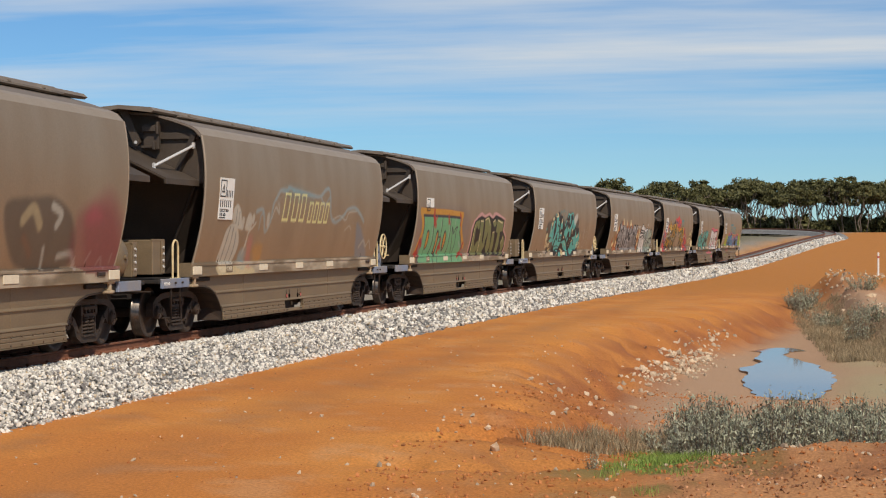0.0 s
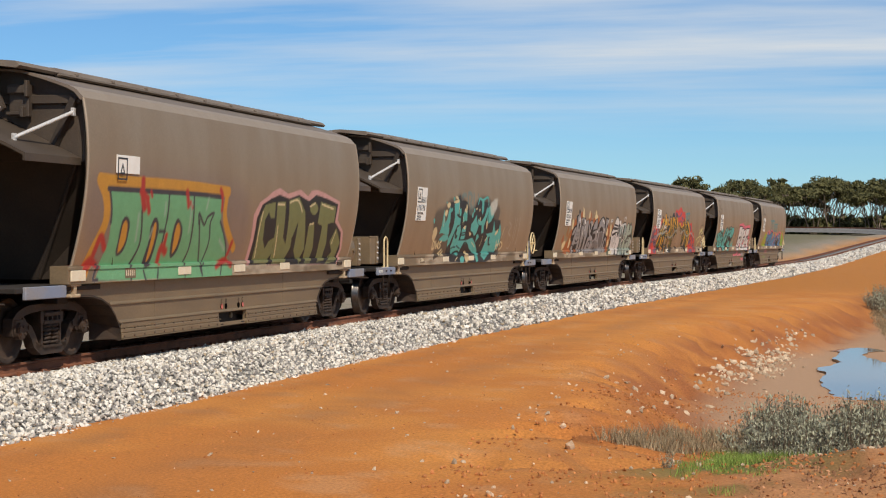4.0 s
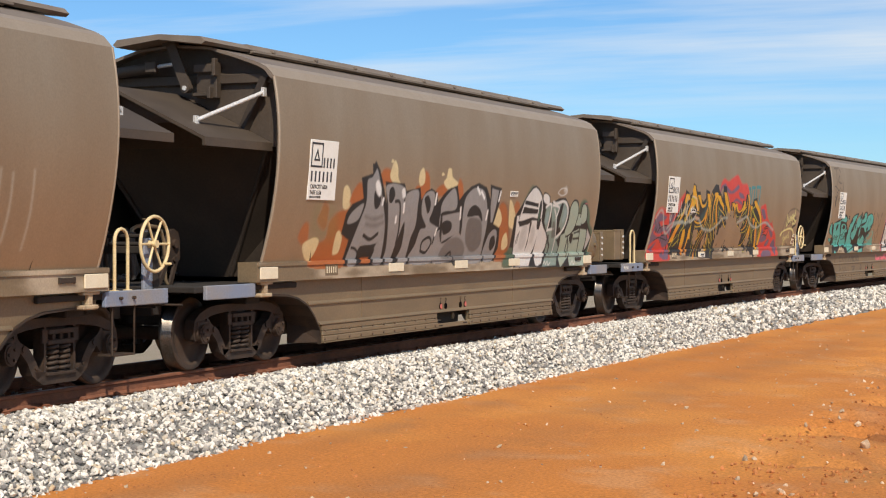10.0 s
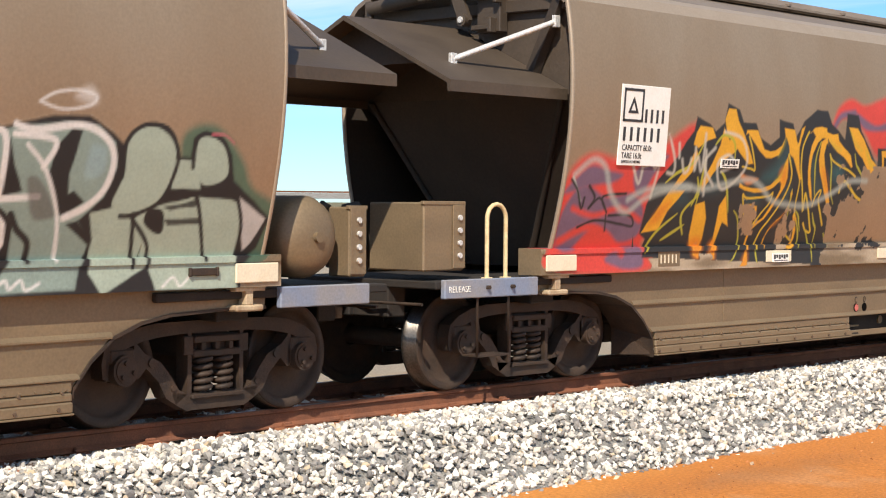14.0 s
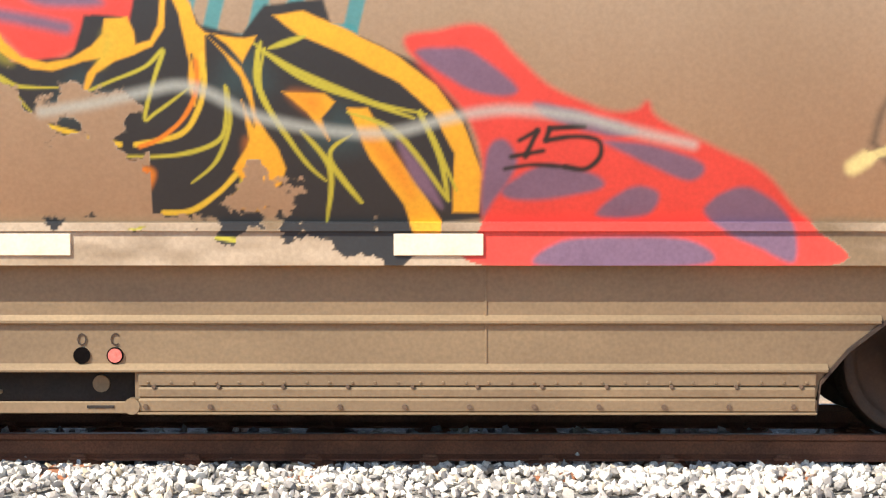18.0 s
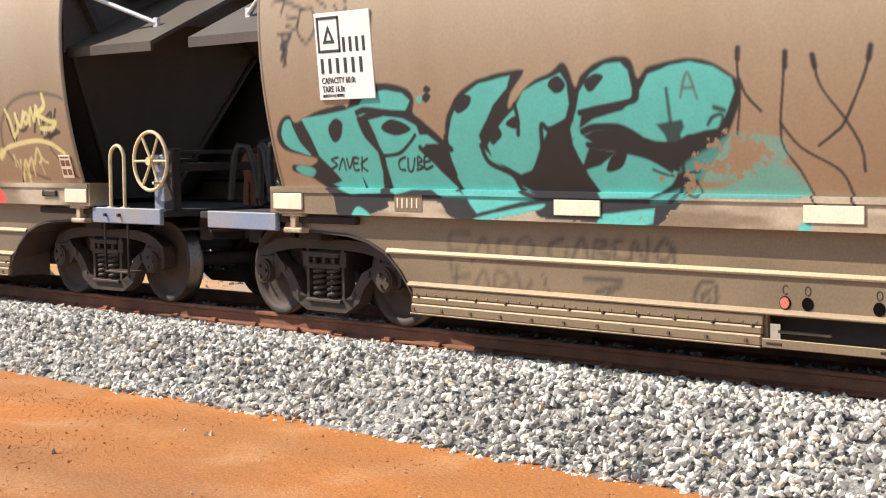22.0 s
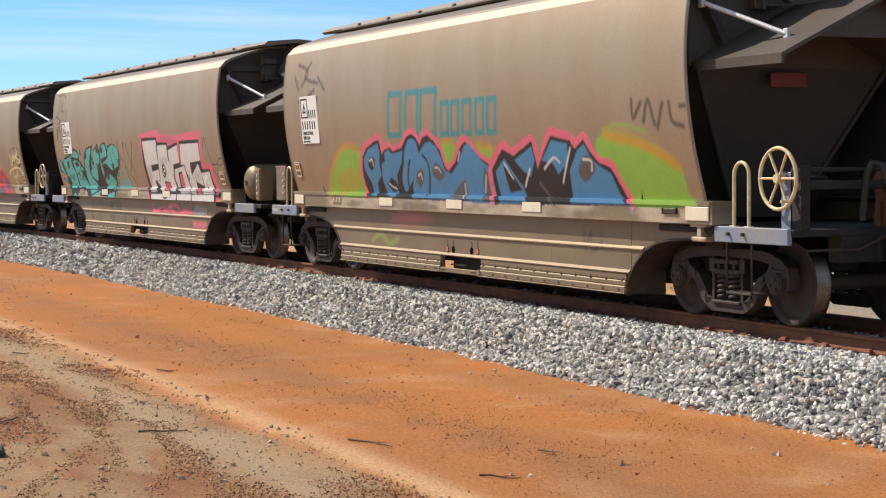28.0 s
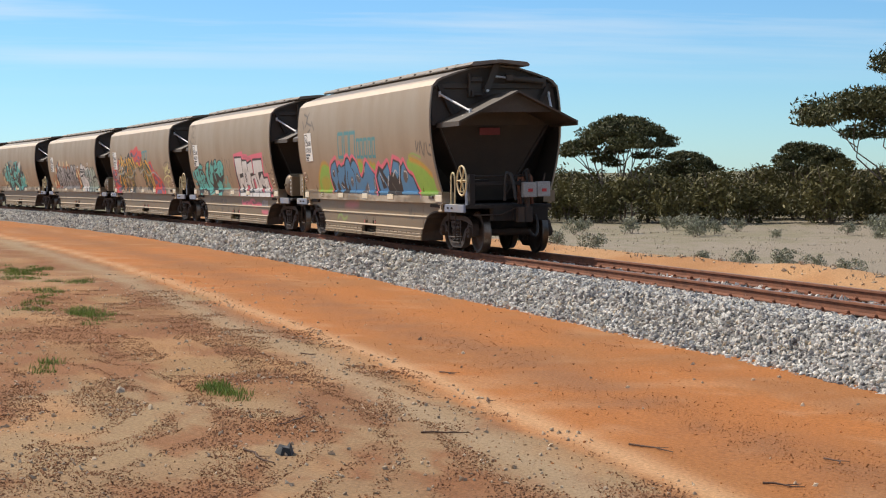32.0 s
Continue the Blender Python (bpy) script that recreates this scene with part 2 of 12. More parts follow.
# ---- mesh helpers ----
class Build:
    """Collects plain solids into one mesh."""

    def __init__(self):
        self.v, self.f, self.m, self.s = [], [], [], []

    def add(self, verts, faces, slot=0, smooth=False):
        o = len(self.v)
        self.v += [tuple(p) for p in verts]
        self.f += [tuple(i + o for i in f) for f in faces]
        self.m += [slot] * len(faces)
        self.s += [smooth] * len(faces)
        return self

    def box(self, x0, x1, y0, y1, z0, z1, c=0.008, slot=0):
        """A box with chamfered edges."""
        c = min(c, 0.45 * min(abs(x1 - x0), abs(y1 - y0), abs(z1 - z0)))
        lo, hi = (min(x0, x1), min(y0, y1), min(z0, z1)), (max(x0, x1), max(y0, y1), max(z0, z1))
        pts, idx = [], {}
        for sx in (0, 1):
            for sy in (0, 1):
                for sz in (0, 1):
                    sg = (sx, sy, sz)
                    for ax in range(3):
                        p = []
                        for k in range(3):
                            base = hi[k] if sg[k] else lo[k]
                            p.append(base if k == ax else base + (-c if sg[k] else c))
                        idx[sg, ax] = len(pts)
                        pts.append(p)
        faces = []
        for ax in range(3):
            u, w = [k for k in range(3) if k != ax]
            for s in (0, 1):
                loop = []
                for a, b in ((0, 0), (1, 0), (1, 1), (0, 1)):
                    sg = [0, 0, 0]; sg[ax] = s; sg[u] = a; sg[w] = b
                    loop.append(idx[tuple(sg), ax])
                flip = (s == 0) ^ (ax == 1)
                faces.append(loop[::-1] if flip else loop)
        for ax in range(3):
            u, w = [k for k in range(3) if k != ax]
            for a in (0, 1):
                for b in (0, 1):
                    sg0 = [0, 0, 0]; sg0[u] = a; sg0[w] = b
                    sg1 = list(sg0); sg1[ax] = 1
                    faces.append([idx[tuple(sg0), u], idx[tuple(sg0), w], idx[tuple(sg1), w], idx[tuple(sg1), u]])
        for sg in [(a, b, d) for a in (0, 1) for b in (0, 1) for d in (0, 1)]:
            faces.append([idx[sg, 0], idx[sg, 1], idx[sg, 2]])
        return self.add(pts, faces, slot)

    def tube(self, pts, r, n=8, slot=0, cap=True, r1=None, smooth=True):
        """A round bar along a line of points."""
        pts = [Vector(p) for p in pts]
        rings = []
        prev = None
        for i, p in enumerate(pts):
            d = (pts[min(i + 1, len(pts) - 1)] - pts[max(i - 1, 0)]).normalized()
            ref = prev if prev is not None else (Vector((0, 0, 1)) if abs(d.z) < 0.9 else Vector((1, 0, 0)))
            a = d.cross(ref).normalized() if d.cross(ref).length > 1e-6 else d.orthogonal().normalized()
            b = a.cross(d).normalized()
            prev = b
            rr = r if r1 is None else r + (r1 - r) * i / (len(pts) - 1)
            rings.append([p + (a * math.cos(2 * math.pi * k / n) + b * math.sin(2 * math.pi * k / n)) * rr for k in range(n)])
        verts = [q for ring in rings for q in ring]
        faces = []
        for i in range(len(rings) - 1):
            for k in range(n):
                faces.append((i * n + k, i * n + (k + 1) % n, (i + 1) * n + (k + 1) % n, (i + 1) * n + k))
        self.add(verts, faces, slot, smooth)
        if cap:
            self.add(rings[0], [tuple(range(n))[::-1]], slot)
            self.add(rings[-1], [tuple(range(n))], slot)
        return self

    def lathe(self, profile, centre, axis="y", n=32, slot=0, slots=None):
        """A turned body: profile of (distance along the axis, radius)."""
        cx, cy, cz = centre
        verts, faces, sl = [], [], []
        for a, r in profile:
            for k in range(n):
                t = 2 * math.pi * k / n
                c, s = r * math.cos(t), r * math.sin(t)
                verts.append((cx + c, cy + a, cz + s) if axis == "y" else (cx + a, cy + c, cz + s) if axis == "x" else (cx + c, cy + s, cz + a))
        for i in range(len(profile) - 1):
            for k in range(n):
                faces.append((i * n + k, i * n + (k + 1) % n, (i + 1) * n + (k + 1) % n, (i + 1) * n + k))
        o = len(self.f)
        self.add(verts, faces, slot, True)
        if slots:
            for i, q in enumerate(slots):
                for k in range(n):
                    self.m[o + i * n + k] = q
        return self

    def prism(self, outline, lo, hi, axis="y", slot=0, smooth=False):
        """A plate: outline of two coordinates, thickness along the axis."""
        def at(p, q):
            return (p[0], q, p[1]) if axis == "y" else (q, p[0], p[1]) if axis == "x" else (p[0], p[1], q)
        n = len(outline)
        verts = [at(p, lo) for p in outline] + [at(p, hi) for p in outline]
        faces = [tuple(range(n))[::-1], tuple(range(n, 2 * n))]
        faces += [(i, (i + 1) % n, n + (i + 1) % n, n + i) for i in range(n)]
        return self.add(verts, faces, slot, smooth)

    def mesh(self, name, mats, fix=True):
        me = bpy.data.meshes.new(name)
        me.from_pydata(self.v, [], self.f)
        for m in mats:
            me.materials.append(m)
        me.polygons.foreach_set("material_index", self.m)
        me.polygons.foreach_set("use_smooth", self.s)
        if fix:
            bm = bmesh.new(); bm.from_mesh(me)
            bmesh.ops.recalc_face_normals(bm, faces=bm.faces)
            bm.to_mesh(me); bm.free()
        me.update()
        return me


def raw_mesh(name, verts, faces, mats, smooth=False):
    """A mesh from number arrays."""
    me = bpy.data.meshes.new(name)
    nv, nf, k = len(verts), len(faces), faces.shape[1]
    me.vertices.add(nv); me.loops.add(nf * k); me.polygons.add(nf)
    me.vertices.foreach_set("co", np.ascontiguousarray(verts, dtype=np.float32).ravel())
    me.loops.foreach_set("vertex_index", np.ascontiguousarray(faces, dtype=np.int32).ravel())
    me.polygons.foreach_set("loop_start", np.arange(0, nf * k, k, dtype=np.int32))
    me.polygons.foreach_set("use_smooth", np.full(nf, smooth))
    for m in mats:
        me.materials.append(m)
    me.update(calc_edges=True)
    me.validate()
    return me


def colour_layer(me, name, rgba):
    layer = me.color_attributes.new(name, "FLOAT_COLOR", "POINT")
    layer.data.foreach_set("color", np.ascontiguousarray(rgba, dtype=np.float32).ravel())


def part(name, me, parent, label=""):
    ob = new(name, me)
    ob.parent = parent
    return tagged(ob, label) if label else ob


def lattice(x, y, seed=0):
    """Smooth value noise in 0..1 on arrays."""
    xi, yi = np.floor(x).astype(np.int64), np.floor(y).astype(np.int64)
    xf, yf = x - xi, y - yi
    xf, yf = xf * xf * (3 - 2 * xf), yf * yf * (3 - 2 * yf)

    def h(a, b):
        n = (a * 374761393 + b * 668265263 + seed * 1442695) & 0x7FFFFFFF
        n = ((n ^ (n >> 13)) * 1274126177) & 0x7FFFFFFF
        return ((n ^ (n >> 16)) & 0xFFFF) / 65535.0
    return (h(xi, yi) * (1 - xf) + h(xi + 1, yi) * xf) * (1 - yf) + (h(xi, yi + 1) * (1 - xf) + h(xi + 1, yi + 1) * xf) * yf


def fbm(x, y, octaves=4, seed=0):
    t, a, s = 0, 0.5, 0
    for i in range(octaves):
        t = t + a * lattice(x * 2 ** i, y * 2 ** i, seed + i * 17)
        s += a
        a *= 0.55
    return t / s


def step(x, a, b):
    t = np.clip((x - a) / (b - a), 0, 1)
    return t * t * (3 - 2 * t)


# ---- the line of the track: curvature by stretches ----
BENDS_RIGHT = ((0, 25, -0.002645), (25, 50, -0.001733), (50, 75, -0.000957), (75, 110, 0.000719), (110, 9999, -0.0016))
BENDS_LEFT = ((0, 40, -0.001887), (40, 9999, -0.001994))


def bend(x):
    x = np.asarray(x, dtype=float)
    y = 0 * x
    for sign, bends in ((1, BENDS_RIGHT), (-1, BENDS_LEFT)):
        for lo, hi, k in bends:
            u = np.clip(sign * x - lo, 0, hi - lo)
            y = y + k * (u * u / 2 + u * np.maximum(sign * x - hi, 0))
    return y


def grade(x):
    """The land climbs gently far along the line."""
    return 3.0 * step(np.asarray(x, dtype=float), 118, 235)


def centreline():
    xs = np.concatenate([np.arange(-150, -50, 1.5), np.arange(-50, 60, 0.5), np.arange(60, 191, 1.5)])
    pts = [(x, CENTRE + float(bend(x)), float(grade(x))) for x in xs]
    x, y, z = pts[-1]
    a = math.atan2(pts[-1][1] - pts[-2][1], pts[-1][0] - pts[-2][0])
    for i in range(64):
        a += radians(2.7)
        x, y = x + 2.0 * math.cos(a), y + 2.0 * math.sin(a)
        pts.append((x, y, float(grade(x)) if x > 190 else 3.0 * step(191, 118, 235) + 0.006 * i))
    for i in range(60):
        x, y = x + 3.0 * math.cos(a), y + 3.0 * math.sin(a)
        pts.append((x, y, pts[-1][2]))
    return np.array(pts)


LINE = centreline()


def sweep(name, line, profile, mats, closed=True, smooth=False, jitter=None):
    """Carries a cross-section (lateral to the far side, up) along a line."""
    d = np.gradient(line[:, :2], axis=0)
    d /= np.linalg.norm(d, axis=1)[:, None]
    nrm = np.stack([-d[:, 1], d[:, 0]], 1)
    pr = np.array(profile)
    n, k = len(line), len(pr)
    v = np.zeros((n, k, 3))
    v[:, :, :2] = line[:, None, :2] + nrm[:, None, :] * pr[None, :, :1]
    v[:, :, 2] = line[:, None, 2] + pr[None, :, 1]
    if jitter is not None:
        v[:, :, 2] += jitter(v[:, :, 0], v[:, :, 1]) * np.array([0 if i in (0, k - 1) else 1 for i in range(k)])[None, :]
    idx = np.arange(n * k).reshape(n, k)
    kk = k if closed else k - 1
    f = [np.stack([idx[:-1, i], idx[1:, i], idx[1:, (i + 1) % k], idx[:-1, (i + 1) % k]], 1) for i in range(kk)]
    return raw_mesh(name, v.reshape(-1, 3), np.concatenate(f), mats, smooth)


# ---- ground ----
def height(x, y):
    o = CENTRE + bend(x) - y                      # towards the camera's side of the line
    z = grade(x)
    far = np.hypot(x, y)
    # ditch beside the road, ahead
    inner = 6.7 - 1.1 * step(x, 23, 30) + 1.1 * step(x, 42, 52) + 0.5 * (fbm(x * 0.25, y * 0.25, 3, 3) - 0.5) + 1.2 * step(x, 45, 70)
    ditch = step(o, inner, inner + 2.6) * step(x, 14, 26) * (1 - step(x, 58, 74)) * (1 - 0.75 * step(o, 13.5, 17.0))
    z = z - 0.78 * ditch
    # rills worn into the bank
    slope = step(o, inner - 0.5, inner + 0.4) * (1 - step(o, inner + 1.7, inner + 2.5)) * step(x, 13, 20) * (1 - step(x, 56, 66))
    rill = 1 - np.abs(2 * fbm(x * 0.75 + 0.3 * y, y * 0.45, 4, 14) - 1)
    z = z - 0.20 * slope * step(rill, 0.80, 0.98) + 0.05 * slope * (fbm(x * 2.1, y * 2.1, 3, 15) - 0.5)
    # pool bed
    z = z - 0.20 * np.exp(-((x - 41) / 10.0) ** 2 - ((y + 2.0 + 0.02 * (x - 43)) / 1.5) ** 2)
    # spoil heap before the scrub, and a ridge of spoil along the far lip of the ditch
    z = z + 0.34 * np.exp(-((x - 16.2) / 1.7) ** 2 - ((y + 2.1) / 2.2) ** 2) * (0.35 + 1.3 * fbm(x * 1.6, y * 1.6, 4, 9))
    lip = np.where(y > -5.6, np.exp(-((y + 5.6) / 0.55) ** 2), np.exp(-((y + 5.6) / 2.2) ** 2))
    z = z + 0.75 * lip * step(x, 40, 48) * (1 - step(x, 72, 80)) * (0.5 + fbm(x * 0.7, y * 0.7, 3, 10))
    # road is rolled smooth; the rest is uneven
    rough = np.where((o > 2) & (o < 5.6), 0.02, 0.09)
    z = z + rough * (fbm(x * 0.8, y * 0.8, 4, 5) - 0.5) * (far < 200)
    # wheel ruts on the road
    z = z - 0.02 * np.exp(-((o - 3.3) / 0.25) ** 2) - 0.02 * np.exp(-((o - 4.9) / 0.25) ** 2)
    # the far side falls a little to a dry flat, past a low heap of spoil along the line
    z = z + 0.26 * np.exp(-((o + 5.0) / 1.1) ** 2) * step(-x, 22, 30) * (0.5 + fbm(x * 0.5, y * 0.5, 3, 8)) - 0.35 * step(-o, 6.2, 9.5)
    z = z + 0.5 * (fbm(x * 0.02, y * 0.02, 3, 11) - 0.5) * step(far, 60, 160)
    return z - 0.03 * (np.abs(o) < 1.9) * (far < 150)


def ground_colour(x, y):
    o = CENTRE + bend(x) - y
    n1, n2, n3 = fbm(x * 0.35, y * 0.35, 4, 21), fbm(x * 1.7, y * 1.7, 4, 33), fbm(x * 0.08, y * 0.08, 3, 41)
    orange = np.array((0.545, 0.222, 0.052)); orange2 = np.array((0.455, 0.158, 0.036)); clay = np.array((0.50, 0.30, 0.155))
    gravel = np.array((0.265, 0.138, 0.058)); grit = np.array((0.310, 0.186, 0.086)); litter = np.array((0.215, 0.090, 0.036))
    flat = np.array((0.285, 0.240, 0.182)); scrub = np.array((0.16, 0.145, 0.085)); mud = np.array((0.40, 0.250, 0.150)); green = np.array((0.12, 0.16, 0.045))

    def mix(c, d, k):
        return c * (1 - k[:, None]) + d * k[:, None]
    c = np.tile(orange, (len(x), 1))
    c = mix(c, np.array((0.350, 0.143, 0.045)), step(-x, -8, 6))     # duller and browner towards the hard stand
    c = mix(c, orange2, step(n1, 0.42, 0.62) * 0.6)
    c = mix(c, clay, step(n2, 0.56, 0.75) * 0.35)
    # coarser, browner gravel down the middle of the road
    c = mix(c, np.array((0.27, 0.118, 0.048)), np.exp(-((o - 4.35 - 0.5 * (n1 - 0.5)) / 0.55) ** 2) * (0.35 + 0.65 * step(n2, 0.30, 0.62)) * (0.45 + 0.4 * step(-x, -6, 6)))
    c = mix(c, np.array((0.31, 0.128, 0.045)), np.exp(-((o - 2.75 - 0.3 * (n1 - 0.5)) / 0.32) ** 2) * (0.3 + 0.7 * step(n2, 0.35, 0.65)) * 0.6)
    # left: the hard stand beside the road, in bands of grit, leaf litter and clay
    edge = 5.6 + 0.35 * (n1 - 0.5) + 0.012 * np.abs(np.minimum(x, 0))
    left = step(o, edge, edge + 0.25) * step(-x, -12, -4)
    hard = mix(np.tile(grit, (len(x), 1)), gravel, step(n1, 0.40, 0.6))
    ns = fbm(x * 0.7, o * 2.1, 4, 37)        # drawn out along the road
    hard = mix(hard, np.array((0.315, 0.225, 0.130)), step(n3 + 0.4 * (ns - 0.5), 0.52, 0.64) * 0.5)
    hard = mix(hard, np.array((0.40, 0.205, 0.088)), step(fbm(x * 0.55, o * 0.9, 4, 39), 0.52, 0.64) * 0.6)       # bare clay showing through
    hard = mix(hard, litter * 1.12, step(ns + 0.5 * (n1 - 0.5), 0.48, 0.60) * 0.8)
    band = np.exp(-((o - edge - 1.3 - 0.4 * (n1 - 0.5)) / 0.42) ** 2)
    hard = mix(hard, litter, band * step(n2, 0.35, 0.55) * 0.75)
    hard = mix(hard, np.array((0.34, 0.245, 0.148)), np.exp(-((o - edge - 0.62) / 0.26) ** 2) * 0.75)
    c = mix(c, clay * 1.08, np.exp(-((o - edge + 0.12 + 0.25 * (n1 - 0.5)) / 0.17) ** 2) * step(-x, -12, -4) * 0.8)
    c = mix(c, hard, left)
    # right: bank, ditch mud, dry grass on its far side
    inner = 6.7 - 1.1 * step(x, 23, 30) + 1.1 * step(x, 42, 52) + 1.2 * step(x, 45, 70)
    bank = step(o, inner - 0.2, inner + 1.3) * step(x, 10, 22)
    c = mix(c, np.array((0.270, 0.092, 0.034)), bank * (0.45 + 0.55 * step(n2, 0.36, 0.60)) * 0.9)
    c = mix(c, mud, step(o, inner + 1.6, inner + 2.8) * step(x, 18, 28) * (1 - step(x, 60, 75)))
    c = mix(c, scrub * 1.5 + clay * 0.25, step(o, inner + 5.0, inner + 6.5) * step(x, 26, 36) * (0.5 + 0.5 * step(n1, 0.4, 0.6)))
    c = mix(c, mix(np.tile(np.array((0.43, 0.205, 0.085)), (len(x), 1)), np.array((0.29, 0.125, 0.055)), step(n2, 0.42, 0.62)), step(o, inner + 2.2, inner + 3.0) * step(x, 8, 12) * (1 - step(x, 19, 22)))
    c = mix(c, green, step(n2, 0.5, 0.62) * np.exp(-((x - 17.2) / 2.4) ** 2 - ((y - 0.3) / 1.0) ** 2))
    c = mix(c, orange * 0.78, step(x, 62, 80) * (1 - step(o, 18, 26)))
    c = mix(c, np.array((0.30, 0.22, 0.11)), step(x, 80, 110) * step(o, 14, 30))
    # far side of the line
    c = mix(c, np.array((0.47, 0.265, 0.125)), step(-o, 2.0, 2.9) * (0.55 + 0.45 * step(n1, 0.4, 0.6)))
    c = mix(c, flat, step(-o, 3.6 + 1.6 * (n1[:] - 0.5) + 2.6 * step(-x, 18, 30), 5.2 + 2.8 * step(-x, 18, 30)))
    c = mix(c, scrub * 1.3, step(-o, 4.5, 7.0) * step(n3 * 0.5 + n2 * 0.5, 0.52, 0.62) * 0.6)
    far = np.hypot(x, y)
    c = mix(c, scrub, step(far, 70, 110) * step(-o, 5, 15))
    c = mix(c, np.array((0.33, 0.22, 0.11)), step(far, 150, 300) * step(o, 0, 40))
    return c


def build_ground():
    fine = np.radians(np.arange(-101, 113, 0.35))
    coarse = np.radians(np.arange(115, 258, 3.0))
    az = np.concatenate([fine, coarse])
    r = [0.01] + [0.12 * k for k in range(1, 26)]
    while r[-1] < 70:
        r.append(r[-1] * 1.0125)
    while r[-1] < 3800:
        r.append(r[-1] * 1.06)
    r = np.array(r)
    x, y = np.sin(az)[:, None] * r[None], np.cos(az)[:, None] * r[None]
    n, k = x.shape
    xf, yf = x.ravel() + 0.31, y.ravel() - 0.27
    v = np.stack([xf, yf, height(xf, yf)], 1)
    idx = np.arange(n * k).reshape(n, k)
    nxt = np.roll(idx, -1, axis=0)
    f = np.stack([idx[:, :-1], idx[:, 1:], nxt[:, 1:], nxt[:, :-1]], -1).reshape(-1, 4)
    mat = material("earth", (0.4, 0.2, 0.1), 0.92, fine=32.0, fine_amount=0.22, attribute="spray", bump=0.012, bump_scale=48.0, spec=0.2)
    me = raw_mesh("ground", v, f[:, ::-1], [mat], True)
    colour_layer(me, "spray", np.concatenate([ground_colour(xf, yf), np.ones((len(xf), 1))], 1))
    return tagged(new("ground", me), "orange gravel service road, bare earth and dry flat", "ground", kind="structure")


ground = build_ground()


def build_pool():
    b = Build()
    n = 90
    # a tongue of water along the ditch, narrowing as it goes
    far, near = [], []
    for i in range(n):
        u = i / (n - 1)
        x = 33.5 + 24 * u
        c = -1.75 - 0.75 * u
        w = (0.78 * math.sin(math.pi * min(1, u * 1.4 + 0.12)) ** 0.5 if u < 0.6 else 0.78 - 1.2 * (u - 0.6)) + 0.14 * math.sin(9 * u) + 0.05 * math.sin(23 * u)
        far.append((x, c + max(0.12, w + 0.7 * (float(fbm(np.array([x * 0.6]), np.array([3.0]), 4, 91)[0]) - 0.5))))
        near.append((x, c - max(0.12, w * 1.05 + 0.9 * (float(fbm(np.array([x * 0.5]), np.array([7.0]), 4, 92)[0]) - 0.5))))
    b.prism(far + near[::-1], -1.02, -0.875, axis="z")
    m = bpy.data.materials.new("still muddy water")
    m.use_nodes = True
    p = m.node_tree.nodes["Principled BSDF"]
    p.inputs["Base Color"].default_value = (0.16, 0.10, 0.06, 1)
    p.inputs["Roughness"].default_value = 0.04
    p.inputs["IOR"].default_value = 1.33
    return tagged(new("pool", b.mesh("pool", [m])), "shallow muddy pool reflecting the sky in the ditch", "puddle", kind="structure")


build_pool()

# ---- track ----
def stone_material():
    m = material("crushed granite", (0.5, 0.485, 0.46), 0.85, fine=50, fine_amount=0.14, spec=0.25)
    nt = m.node_tree
    bsdf = nt.nodes["Principled BSDF"]
    old = bsdf.inputs["Base Color"].links[0].from_socket
    geo = nt.nodes.new("ShaderNodeNewGeometry")
    ramp = nt.nodes.new("ShaderNodeValToRGB")
    e = ramp.color_ramp.elements
    e[0].position, e[0].color = 0.0, (0.20, 0.195, 0.20, 1)
    e[1].position, e[1].color = 1.0, (0.90, 0.88, 0.83, 1)
    for pos, col in ((0.18, (0.33, 0.32, 0.31, 1)), (0.48, (0.68, 0.655, 0.61, 1)), (0.80, (0.84, 0.82, 0.78, 1)), (0.90, (0.52, 0.42, 0.29, 1)), (0.93, (0.84, 0.82, 0.78, 1))):
        q = e.new(pos); q.color = col
    nt.links.new(geo.outputs["Random Per Island"], ramp.inputs[0])
    mul = nt.nodes.new("ShaderNodeMix"); mul.data_type = "RGBA"; mul.blend_type = "MULTIPLY"; mul.inputs["Factor"].default_value = 1
    two = nt.nodes.new("ShaderNodeMix"); two.data_type = "RGBA"; two.blend_type = "ADD"; two.inputs["Factor"].default_value = 1
    nt.links.new(old, two.inputs["A"]); nt.links.new(old, two.inputs["B"])
    nt.links.new(two.outputs["Result"], mul.inputs["A"]); nt.links.new(ramp.outputs[0], mul.inputs["B"])
    nt.links.new(mul.outputs["Result"], bsdf.inputs["Base Color"])
    return m


STONES = stone_material()
BED = ((-2.20, -0.06), (-1.93, 0.06), (-1.66, 0.26), (-1.38, 0.43), (-1.0, 0.455), (-0.6, 0.42), (0.6, 0.42), (0.9, 0.43), (1.10, 0.36), (1.40, 0.14), (1.60, 0.02), (1.8, -0.06))


